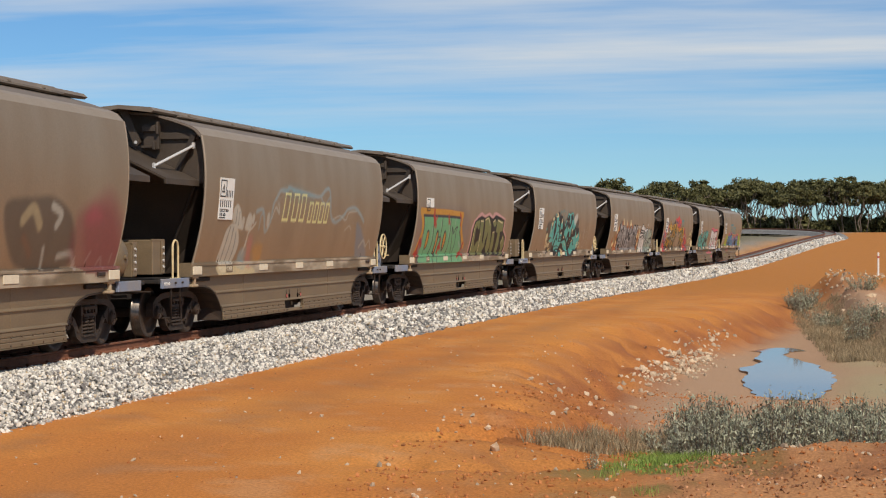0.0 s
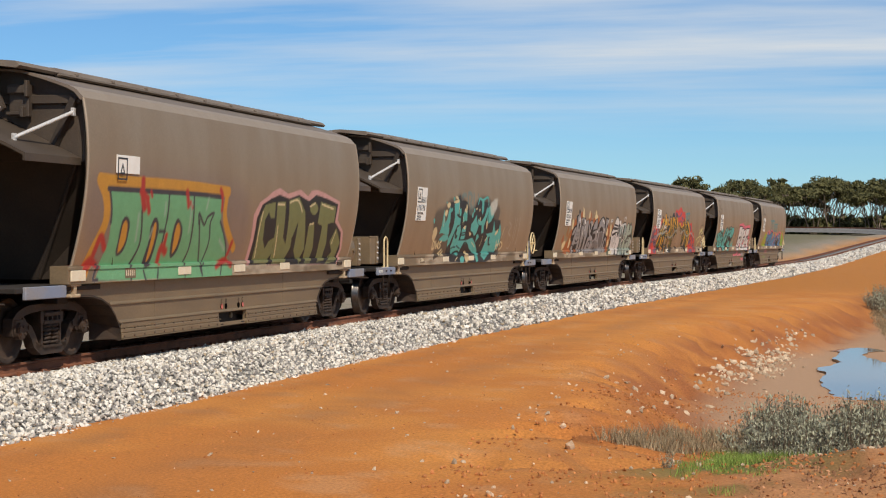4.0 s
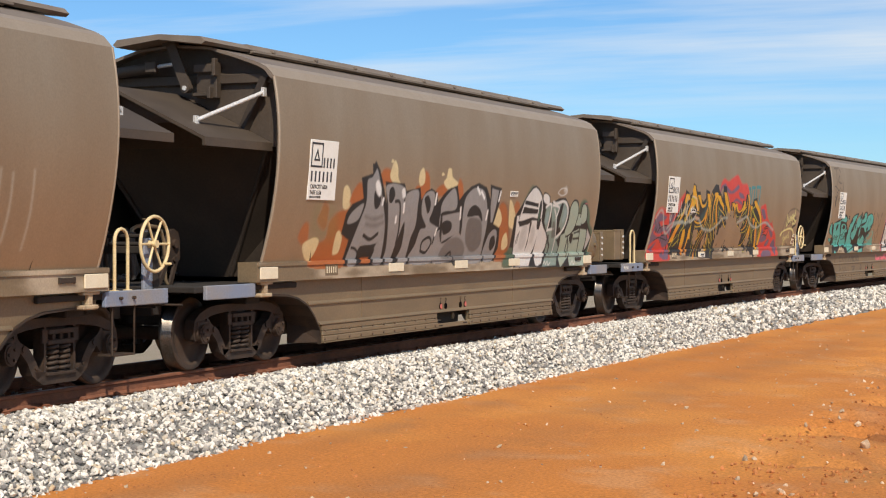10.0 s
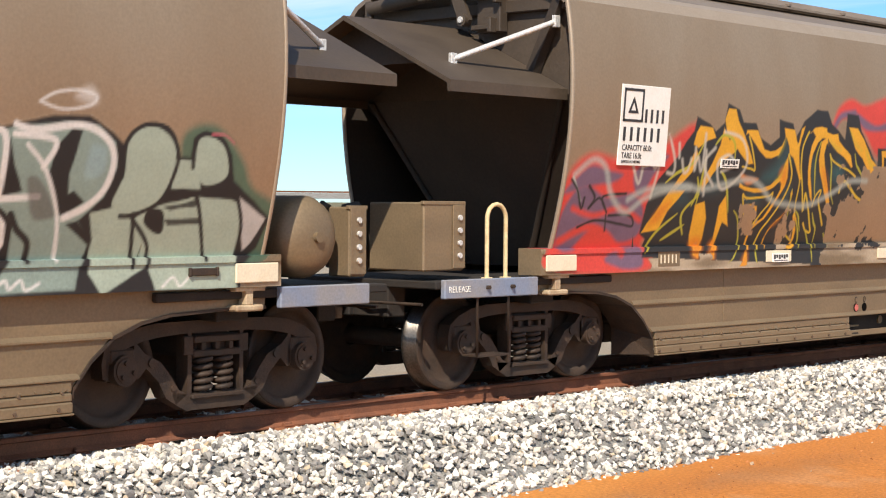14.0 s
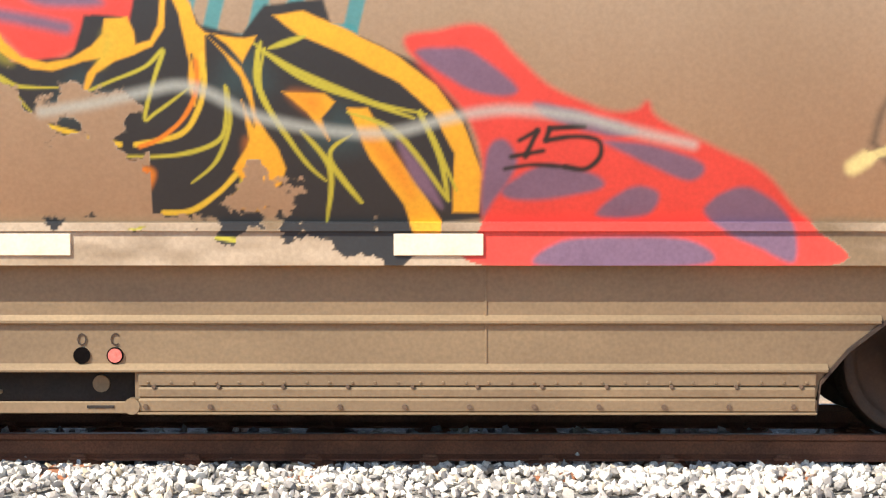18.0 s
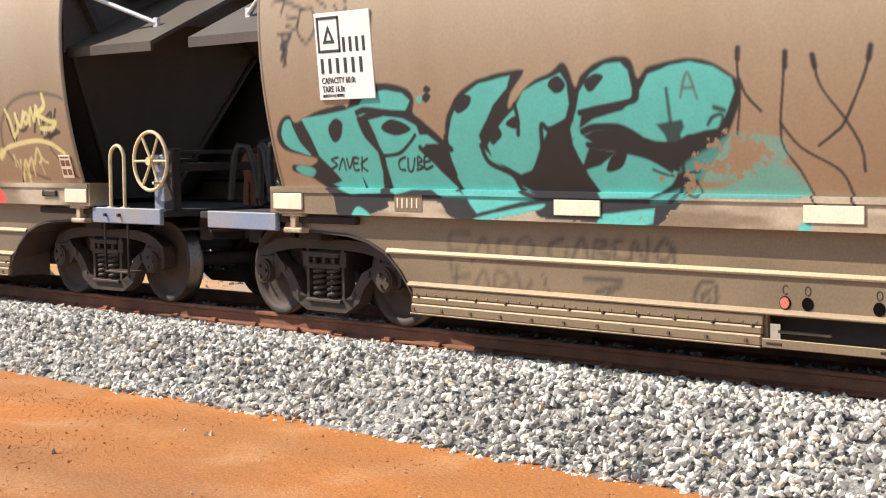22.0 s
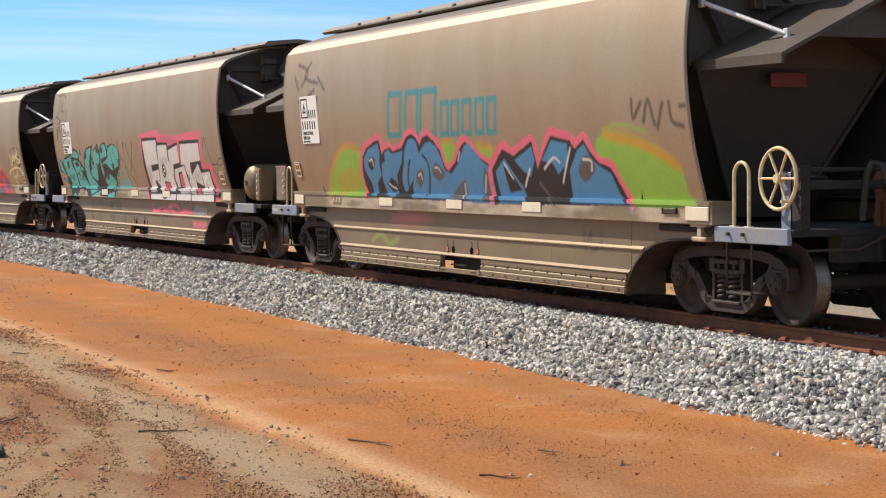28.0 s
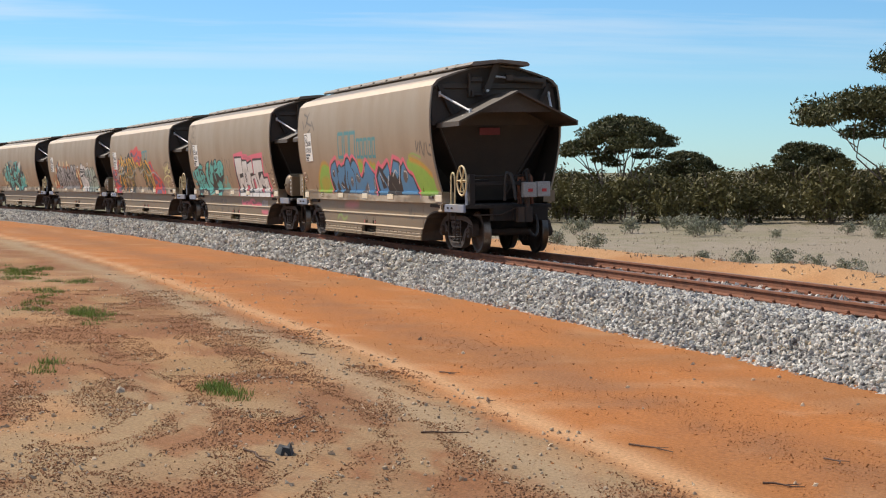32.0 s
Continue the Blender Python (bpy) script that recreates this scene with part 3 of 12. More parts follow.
def scatter(name, pos, size, mat, rng, flat=0.75, tris="ico"):
    """Many small angular stones in one mesh."""
    if tris == "ico":
        g = (1 + 5 ** 0.5) / 2
        base = np.array([(-1, g, 0), (1, g, 0), (-1, -g, 0), (1, -g, 0), (0, -1, g), (0, 1, g), (0, -1, -g), (0, 1, -g), (g, 0, -1), (g, 0, 1), (-g, 0, -1), (-g, 0, 1)]) / 1.9
        fc = np.array([(0, 11, 5), (0, 5, 1), (0, 1, 7), (0, 7, 10), (0, 10, 11), (1, 5, 9), (5, 11, 4), (11, 10, 2), (10, 7, 6), (7, 1, 8),
                       (3, 9, 4), (3, 4, 2), (3, 2, 6), (3, 6, 8), (3, 8, 9), (4, 9, 5), (2, 4, 11), (6, 2, 10), (8, 6, 7), (9, 8, 1)])
    elif tris == "chip":
        base = np.array([(1, 1, 1), (1, -1, -1), (-1, 1, -1), (-1, -1, 1)], float) * 0.8
        fc = np.array([(0, 1, 2), (0, 3, 1), (0, 2, 3), (1, 3, 2)])
    else:
        base = np.array([(1, 0, 0), (-1, 0, 0), (0, 1, 0), (0, -1, 0), (0, 0, 1), (0, 0, -1)], float)
        fc = np.array([(0, 2, 4), (2, 1, 4), (1, 3, 4), (3, 0, 4), (2, 0, 5), (1, 2, 5), (3, 1, 5), (0, 3, 5)])
    n, k = len(pos), len(base)
    v = base[None] * rng.uniform(0.55, 1.25, (n, k, 1))
    v = v * np.stack([rng.uniform(0.7, 1.3, n), rng.uniform(0.6, 1.1, n), rng.uniform(0.40, 0.8, n) * flat / 0.75], 1)[:, None, :]
    q = rng.normal(size=(n, 4)); q /= np.linalg.norm(q, axis=1)[:, None]
    w, x, y, z = q.T
    R = np.stack([1 - 2 * (y * y + z * z), 2 * (x * y - z * w), 2 * (x * z + y * w), 2 * (x * y + z * w), 1 - 2 * (x * x + z * z), 2 * (y * z - x * w),
                  2 * (x * z - y * w), 2 * (y * z + x * w), 1 - 2 * (x * x + y * y)], 1).reshape(n, 3, 3)
    v = np.einsum("nij,nkj->nki", R, v) * size[:, None, None] + pos[:, None, :]
    f = (fc[None] + (np.arange(n) * k)[:, None, None]).reshape(-1, 3)
    return raw_mesh(name, v.reshape(-1, 3), f, [mat])


def frame_at(x):
    """Centre line place and its direction at x."""
    e = 0.05
    y = CENTRE + bend(x)
    s = (bend(x + e) - bend(x - e)) / (2 * e)
    d = np.sqrt(1 + s * s)
    return y, -s / d, 1 / d, grade(x)      # y, normal x, normal y (to the far side), z


def build_track():
    top = sweep("ballast_bed", LINE, BED, [BALLAST], closed=False, jitter=lambda x, y: 0.05 * (fbm(x * 2.2, y * 2.2, 3, 4) - 1.0))
    bed = tagged(new("ballast_bed", top), "raised bed of pale crushed granite ballast", "ballast", kind="structure")
    rng = np.random.default_rng(7)
    prof = np.array(BED)

    def strip(x0, x1, l0, l1, per_m2, size, kind):
        n = int((x1 - x0) * (l1 - l0) * per_m2)
        x, lat = rng.uniform(x0, x1, n), rng.uniform(l0, l1, n)
        y, nx, ny, z = frame_at(x)
        zz = np.interp(lat, prof[:, 0], prof[:, 1]) + z + 0.02 * (fbm(x * 3, lat * 3, 3, 6) - 0.5)
        s = size * rng.uniform(0.6, 1.45, n)
        wob = 0.10 * (fbm(x * 0.9, 0 * x, 3, 12) - 0.5)
        return np.stack([x + nx * lat, y + ny * lat + wob * (np.abs(lat) > 1.6), zz + s * 0.3], 1), s
    parts = [strip(-22, 24, -1.98, -0.75, 620, 0.0275, 0), strip(-22, 24, -2.24, -1.95, 340, 0.028, 0), strip(-20, 16, -0.6, 0.6, 70, 0.034, 0)]
    p = np.concatenate([a for a, _ in parts]); s = np.concatenate([b for _, b in parts])
    keep = np.ones(len(p), bool)
    tagged(new("ballast_stones", scatter("ballast_stones", p[keep], s[keep], STONES, rng)), "loose pale grey crushed granite stones", "ballast", kind="stuff")
    parts = [strip(-34, -22, -2.2, -0.75, 460, 0.033, 1), strip(24, 36, -2.2, -0.75, 460, 0.033, 1), strip(-130, -34, -2.06, -0.8, 130, 0.055, 1), strip(36, 90, -2.06, -0.8, 130, 0.055, 1), strip(90, 190, -2.06, -0.8, 45, 0.085, 1),
             strip(-60, -20, -0.6, 0.6, 70, 0.045, 1), strip(-60, -6, 0.6, 1.6, 190, 0.045, 1)]
    p = np.concatenate([a for a, _ in parts]); s = np.concatenate([b for _, b in parts])
    tagged(new("ballast_stones", scatter("ballast_stones_far", p, s, STONES, rng, tris="octa")), "loose pale grey crushed granite stones", "ballast", kind="stuff")

    track = tagged(new("railway_track"), "narrow-gauge railway track of rusty rails on stained sleepers", "railway track", kind="structure")
    h, hw, fw = 0.14, 0.033, 0.062
    for side in (-1, 1):
        c = side * (1.067 / 2 + hw)
        pr = [(c - fw, RAIL - h), (c + fw, RAIL - h), (c + fw, RAIL - h + 0.012), (c + 0.010, RAIL - h + 0.030), (c + 0.010, RAIL - 0.040), (c + hw, RAIL - 0.030),
              (c + hw, RAIL - 0.008), (c + hw - 0.008, RAIL), (c - hw + 0.008, RAIL), (c - hw, RAIL - 0.008), (c - hw, RAIL - 0.030), (c - 0.010, RAIL - 0.040), (c - 0.010, RAIL - h + 0.030), (c - fw, RAIL - h + 0.012)]
        me = sweep("rail", LINE, pr, [RUST, RAILTOP])
        mi = np.zeros(len(me.polygons), np.int32)
        per = len(LINE) - 1
        mi[7 * per:8 * per] = 1
        me.polygons.foreach_set("material_index", mi)
        part("rail", me, track, "rust-brown rail with a dull worn head")
    # sleepers: every second one carries its end clear of the stone
    long_s = Build().box(-0.115, 0.115, -1.12, 1.02, -0.20, -0.135, 0.012).mesh("sleeper_long", [SLEEPER])
    short_s = Build().box(-0.11, 0.11, -0.92, 0.92, -0.235, -0.15, 0.012).mesh("sleeper", [SLEEPER])
    clip = Build().box(-0.04, 0.04, -0.095, -0.055, -0.15, -0.10, 0.008).tube([(-0.05, -0.10, -0.125), (0.05, -0.10, -0.125)], 0.012, 6).box(-0.06, 0.06, -0.11, -0.06, -0.155, -0.135, 0.005)
    clip_me = clip.mesh("rail_clip", [RUST])
    k0, k1 = -100, 190
    for k in range(k0, k1):
        x = 0.49 + 0.632 * k
        y, nx, ny, z = (float(q) for q in frame_at(x))
        ob = part("sleeper", long_s if k % 2 == 0 else short_s, track)
        ob.matrix_basis = Matrix.Translation((x, y, z + RAIL)) @ Matrix.Rotation(math.atan2(-nx, ny), 4, "Z") @ pose(0, 0, 0, 0, 0, random.uniform(-1.5, 1.5))
        if -62 < k < 62:
            for c in (-0.5665, 0.5665):
                q = part("rail_clip", clip_me, ob)
                q.matrix_basis = pose(0, c, 0.0)


build_track()

# ---- hopper wagons ----
SIDE = ((1.16, 1.130), (1.35, 1.175), (1.60, 1.245), (1.90, 1.305), (2.20, 1.338), (2.50, 1.350), (2.80, 1.345), (3.05, 1.322), (3.22, 1.285))
HALF = 5.62          # half length of the body side
SILL = 5.77
BOGIE = 5.49         # pivot from the middle
SKIRT = 1.035        # half width over the hopper skirt


def half_width(z):
    zs, ws = zip(*SIDE)
    c = np.polyfit(zs, ws, 4)
    return np.polyval(c, z)


MESH = {}


def shared(name, make, mats):
    if name not in MESH:
        MESH[name] = make().mesh(name, mats)
    return MESH[name]


def side_panel_mesh(name, side, paint=None, cell=0.06, top=2.4):
    """The bulged side sheet, with its paint layer."""
    nx = int(round(2 * HALF / cell)) + 1
    low = np.linspace(1.16, top, int(round((top - 1.16) / cell)) + 1)
    x, z = np.linspace(-HALF, HALF, nx), np.concatenate([low, np.linspace(top, 3.22, int(round((3.22 - top) / max(cell, 0.032))) + 2)[1:]])
    nz = len(z)
    X, Z = np.meshgrid(x, z, indexing="ij")
    # faint dents between the inner ribs
    rip = 0.004 * (fbm(X * 0.9, Z * 0.9, 3, 51) - 0.5)
    v = np.stack([X, side * (half_width(Z) + rip), Z], -1).reshape(-1, 3)
    idx = np.arange(nx * nz).reshape(nx, nz)
    f = np.stack([idx[:-1, :-1], idx[1:, :-1], idx[1:, 1:], idx[:-1, 1:]], -1).reshape(-1, 4)
    if side > 0:
        f = f[:, ::-1]
    me = raw_mesh(name, v, f, [PAINT], True)
    rgba = paint(X.ravel(), Z.ravel()) if paint else np.zeros((nx * nz, 4))
    colour_layer(me, "spray", rgba)
    return me


def strip_mesh(name, side, y, z0, z1, length, paint=None, cell=0.06, mat=None):
    """A flat painted face of the sill or skirt, with its returns."""
    nx, nz = int(round(2 * length / cell)) + 1, max(3, int(round((z1 - z0) / min(cell, 0.04))) + 1)
    x, z = np.linspace(-length, length, nx), np.linspace(z0, z1, nz)
    X, Z = np.meshgrid(x, z, indexing="ij")
    v = np.stack([X, 0 * X + side * y, Z], -1).reshape(-1, 3)
    idx = np.arange(nx * nz).reshape(nx, nz)
    f = np.stack([idx[:-1, :-1], idx[1:, :-1], idx[1:, 1:], idx[:-1, 1:]], -1).reshape(-1, 4)
    rgba = paint(X.ravel(), Z.ravel()) if paint else np.zeros((nx * nz, 4))
    # returns along the top, the bottom and the ends
    o, d = len(v), (0.24 if y > 1.1 else 0.0)
    d = max(d, 0.02)
    back = []
    for line in (idx[:, 0], idx[:, -1]):
        back.append(np.stack([v[line, 0], v[line, 1] - side * d, v[line, 2]], 1))
    v2 = np.concatenate([v] + back)
    a = np.arange(nx)
    f2 = [np.stack([idx[:-1, 0], o + a[:-1], o + a[1:], idx[1:, 0]], 1), np.stack([idx[1:, -1], o + nx + a[1:], o + nx + a[:-1], idx[:-1, -1]], 1)]
    ends = np.array([[idx[0, 0], idx[0, -1], o + nx, o], [idx[-1, -1], idx[-1, 0], o + nx - 1, o + 2 * nx - 1]])
    f = np.concatenate([f] + f2 + [ends])
    if side > 0:
        f = f[:, ::-1]
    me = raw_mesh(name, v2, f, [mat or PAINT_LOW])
    colour_layer(me, "spray", np.concatenate([rgba, rgba.reshape(nx, nz, 4)[:, 0], rgba.reshape(nx, nz, 4)[:, -1]]))
    return me


def roof_build():
    b = Build()
    prof = [(-1.285, 3.22), (-1.19, 3.325), (-1.10, 3.372), (-0.80, 3.475), (-0.45, 3.575), (0, 3.61), (0.45, 3.575), (0.80, 3.475), (1.10, 3.372), (1.19, 3.325), (1.285, 3.22)]
    n = len(prof)
    v = [(x, y, z) for x in (-HALF, HALF) for y, z in prof] + [(x, y * 0.97, z - 0.03) for x in (-HALF, HALF) for y, z in prof]
    f, sl = [], []
    for i in range(n - 1):
        f.append((i, i + 1, n + i + 1, n + i)); sl.append(1 if i in (0, 1, n - 3, n - 2) else 0)
        f.append((2 * n + i, 3 * n + i, 3 * n + i + 1, 2 * n + i + 1)); sl.append(0)
    for e in (0, 1):
        for i in range(n - 1):
            f.append((e * n + i, e * n + i + 1, (2 + e) * n + i + 1, (2 + e) * n + i)); sl.append(0)
    b.add(v, f)
    b.m = sl
    return b


def hatch_build():
    b = Build()
    b.prism([(-0.58, 3.555), (-0.60, 3.60), (-0.54, 3.665), (0, 3.705), (0.54, 3.665), (0.60, 3.60), (0.58, 3.555)], -4.9, 4.9, axis="x")
    b.prism([(-0.60, 3.60), (-0.54, 3.655), (0, 3.70), (0.54, 3.655), (0.60, 3.60), (0.56, 3.57), (0, 3.64), (-0.56, 3.57)], -5.95, -4.9, axis="x")
    b.prism([(-0.60, 3.60), (-0.54, 3.655), (0, 3.70), (0.54, 3.655), (0.60, 3.60), (0.56, 3.57), (0, 3.64), (-0.56, 3.57)], 4.9, 5.95, axis="x")
    for i in range(9):
        x = -4.4 + 1.1 * i
        b.box(x - 0.03, x + 0.03, -0.62, 0.62, 3.60, 3.63, 0.004)
    b.box(-4.95, 4.95, -0.66, -0.60, 3.56, 3.585, 0.004)
    return b


def rib_build(s, e):
    """Vertical edge bead at one end of a side sheet."""
    b = Build()
    for s in (s,):
        for e in (e,):
            pts = [(e * (HALF - 0.01), s * (half_width(z) - 0.012), z) for z in np.linspace(1.16, 3.22, 14)]
            b.tube(pts, 0.022, 6)
    return b


def lining_build(s, e):
    """Inner face of a side sheet where it stands past the end slope."""
    b = Build()
    for s in (s,):
        for e in (e,):
            zs = np.linspace(1.12, 3.25, 12)
            w = [min(half_width(z), 1.34) - 0.035 for z in zs]
            v = [(e * (HALF - 0.005), s * q, z) for q, z in zip(w, zs)] + [(e * 4.2, s * q, z) for q, z in zip(w, zs)]
            n = len(zs)
            b.add(v, [(i, i + 1, n + i + 1, n + i) for i in range(n - 1)])
    return b


def end_sheet_build(e):
    """Upright end wall above, V-shaped hopper slope below."""
    b = Build()
    for e in (e,):
        x = e * 5.46
        top = [(-1.26, 3.22), (-1.17, 3.31), (-0.8, 3.46), (-0.45, 3.56), (0, 3.59), (0.45, 3.56), (0.8, 3.46), (1.17, 3.31), (1.26, 3.22), (1.31, 2.95), (1.315, 2.45), (-1.315, 2.45), (-1.31, 2.95)]
        b.prism(top, min(x, x - e * 0.03), max(x, x - e * 0.03), axis="x", slot=1)
        # middle sheet
        v = [(x, -1.12, 2.45), (x, 1.12, 2.45), (e * 4.95, 0.36, 0.98), (e * 4.95, -0.36, 0.98)]
        v += [(p[0] - e * 0.03, p[1], p[2]) for p in v]
        b.add(v, [(0, 1, 2, 3), (4, 5, 6, 7), (0, 1, 5, 4), (1, 2, 6, 5), (2, 3, 7, 6), (3, 0, 4, 7)])
        for s in (-1, 1):
            v = [(x, s * 1.12, 2.45), (x, s * 1.315, 2.45), (e * 4.75, s * 1.31, 2.1), (e * 4.45, s * 1.12, 1.05), (e * 4.95, s * 0.36, 0.98)]
            b.add(v, [(0, 1, 2), (0, 2, 4), (2, 3, 4)])
            # stiffening angle along the fold
            b.tube([(x + e * 0.01, s * 1.12, 2.44), (e * 4.96, s * 0.36, 1.0)], 0.03, 6)
        b.box(x, x + e * 0.06, -1.2, 1.2, 3.16, 3.27, 0.008, slot=1)
        for s in (-1, 1):
            b.add([(x + e * 0.02, s * 1.18, 3.22), (x + e * 0.10, s * 1.16, 3.22), (x + e * 0.10, s * 0.86, 2.62), (x + e * 0.02, s * 0.88, 2.62),
                   (x + e * 0.02, s * 1.10, 3.24), (x + e * 0.10, s * 1.08, 3.24), (x + e * 0.10, s * 0.78, 2.64), (x + e * 0.02, s * 0.80, 2.64)],
                  [(0, 1, 2, 3), (4, 5, 6, 7), (0, 1, 5, 4), (1, 2, 6, 5), (2, 3, 7, 6), (3, 0, 4, 7)])
    return b


def hood_build(e):
    """Gabled rain hood over the end platform."""
    b = Build()
    x0, x1 = e * 5.48, e * 6.93
    t = 0.035
    b.prism([(0, 3.06), (1.185, 2.49), (1.185, 2.40), (1.155, 2.40), (1.155, 2.465), (0, 3.02), (-1.155, 2.465), (-1.155, 2.40), (-1.185, 2.40), (-1.185, 2.49)], min(x0, x1), max(x0, x1), axis="x")
    return b


def gusset_build(e):
    b = Build()
    x1 = e * 6.93
    b.prism([(-0.72, 2.66), (0.72, 2.66), (0.70, 2.71), (0, 3.02), (-0.70, 2.71)], min(x1 - e * 0.22, x1 - e * 0.25), max(x1 - e * 0.22, x1 - e * 0.25), axis="x")
    return b


def strut_build(e, s):
    b = Build()
    for s in (s,):
        p, q = (e * 5.56, s * 1.12, 3.05), (e * 6.50, s * 0.82, 2.69)
        b.tube([p, q], 0.024, 8)
        for c in (p, q):
            b.box(c[0] - 0.035, c[0] + 0.035, c[1] - 0.02, c[1] + 0.02, c[2] - 0.05, c[2] + 0.05, 0.005)
    return b


def lever_build(e, kind):
    """Hatch lever, its cylinder and guide boxes on the end wall."""
    b = Build()
    x = e * 5.60
    if kind == "cylinder":
        b.tube([(x + e * 0.03, 0.30, 3.36), (x + e * 0.03, 0.98, 3.29)], 0.062, 12, slot=0)
        b.box(min(x, x + e * 0.10), max(x, x + e * 0.10), 0.20, 0.34, 3.30, 3.43, 0.012, slot=0)
        b.tube([(x + e * 0.04, 0.20, 3.37), (x + e * 0.05, -0.02, 3.39)], 0.022, 8, slot=1)
        b.box(min(x, x + e * 0.05), max(x, x + e * 0.05), 0.96, 1.04, 3.20, 3.36, 0.008)
        return b
    if kind == "guide":
        b.box(min(x - e * 0.10, x), max(x - e * 0.10, x), -0.54, -0.28, 3.00, 3.40, 0.006)
        b.box(min(x, x + e * 0.07), max(x, x + e * 0.07), -0.52, -0.28, 3.28, 3.38, 0.012)
        b.box(min(x, x + e * 0.08), max(x, x + e * 0.08), -0.56, -0.52, 3.24, 3.44, 0.006)
        b.box(min(x, x + e * 0.06), max(x, x + e * 0.06), -0.46, -0.26, 3.02, 3.06, 0.006)
        b.box(min(x, x + e * 0.08), max(x, x + e * 0.08), -0.50, -0.46, 2.99, 3.12, 0.006)
        return b
    # lever: a tapered plate from the hatch down to a pin
    v = []
    for q in (x + e * 0.05, x + e * 0.085):
        v += [(q, 0.10, 3.66), (q, -0.02, 3.68), (q, -0.27, 3.11), (q, -0.19, 3.06), (q, -0.13, 3.12)]
    b.add(v, [(0, 1, 2, 3, 4), (9, 8, 7, 6, 5)] + [(i, (i + 1) % 5, 5 + (i + 1) % 5, 5 + i) for i in range(5)])
    b.box(min(x, x + e * 0.10), max(x, x + e * 0.10), -0.06, 0.12, 3.60, 3.69, 0.01)
    b.tube([(x + e * 0.03, -0.20, 3.11), (x + e * 0.12, -0.20, 3.11)], 0.055, 12)
    b.tube([(x + e * 0.12, -0.20, 3.11), (x + e * 0.135, -0.20, 3.11)], 0.028, 8, slot=1)
    return b


ARCH = ((4.03, 0.185), (4.05, 0.35), (4.19, 0.515), (4.37, 0.655), (4.60, 0.740), (4.85, 0.782), (5.25, 0.800), (5.72, 0.805))     # edge of the skirt over a bogie


def skirt_build(s):
    """Hopper side below the sill: a flanged panel with swept ends over the bogies."""
    b = Build()
    y1 = s * SKIRT
    outline = [(-5.74, 0.95)] + [(-x, z) for x, z in ARCH[:0:-1]] + [(-4.03, 0.24), (-0.56, 0.24), (-0.56, 0.40), (0.56, 0.40), (0.56, 0.24), (4.03, 0.24)] + list(ARCH[1:]) + [(5.74, 0.95)]
    b.prism(outline, min(y1, y1 - s * 0.03), max(y1, y1 - s * 0.03))
    return b


def arch_build(s, e):
    """Wheel arch under one end of a skirt."""
    b = Build()
    y1 = s * SKIRT
    # barrel of the arch, drawn in towards the bogie, with a rolled edge
    for e in (e,):
        for (y0, y2, drop) in ((y1 + s * 0.014, y1 - s * 0.03, 0.022), (y1 - s * 0.028, y1 - s * 0.40, 0.012)):
            v = []
            for x, z in ARCH:
                v += [(e * x, y0, z), (e * (x + 0.006), y0, z - drop), (e * (x + 0.006), y2, z - drop), (e * x, y2, z)]
            f = []
            for i in range(len(ARCH) - 1):
                for k in range(4):
                    f.append((4 * i + k, 4 * i + (k + 1) % 4, 4 * i + 4 + (k + 1) % 4, 4 * i + 4 + k))
            b.add(v, f)
        b.add([(e * 4.035, y1, 0.19), (e * 4.12, y1 - s * 0.40, 0.17), (e * 4.12, y1 - s * 0.40, 0.45), (e * 4.06, y1, 0.36)], [(0, 1, 2, 3)])
    return b


def ledge_build(s):
    b = Build()
    for x1, z0, z1, d in ((4.36, 0.640, 0.662, 0.024), (4.09, 0.394, 0.412, 0.034)):
        b.box(-x1, x1, s * (SKIRT - 0.005), s * (SKIRT + d), z0, z1, 0.005)
        b.prism([(s * (SKIRT - 0.004), z1 + 0.028), (s * (SKIRT + d * 0.9), z1 - 0.002), (s * (SKIRT - 0.004), z1 - 0.004)], -x1, x1, axis="x")
    for x in (-2.9, 2.35):
        b.box(x - 0.006, x + 0.006, s * (SKIRT - 0.005), s * (SKIRT + 0.005), 0.43, 0.94, 0.002)
    return b


def gate_build(s, x0, x1):
    """Discharge door rail with its bolts and a row of rivets along the top."""
    b = Build()
    y = s * (SKIRT + 0.003)
    b.box(x0, x1, y - s * 0.004, y + s * 0.020, 0.325, 0.392, 0.004)
    b.box(x0, x1, y, y + s * 0.030, 0.262, 0.318, 0.010)
    b.box(x0, x1, y + s * 0.004, y + s * 0.040, 0.190, 0.262, 0.010)
    b.box(x0, x1, y, y + s * 0.050, 0.180, 0.192, 0.003)
    n = int(round((x1 - x0) / 0.33))
    for i in range(n + 1):
        x = x0 + 0.08 + (x1 - x0 - 0.16) * i / n
        b.tube([(x, y + s * 0.012, 0.322), (x, y + s * 0.036, 0.322)], 0.011, 6, slot=1)
        b.tube([(x - 0.04, y + s * 0.035, 0.222), (x - 0.04, y + s * 0.050, 0.222)], 0.014, 6, slot=1)
    for i in range(3 * n):
        x = x0 + 0.05 + (x1 - x0 - 0.10) * i / (3 * n - 1)
        b.box(x - 0.007, x + 0.007, y + s * 0.018, y + s * 0.026, 0.336, 0.348, 0.002)
    return b


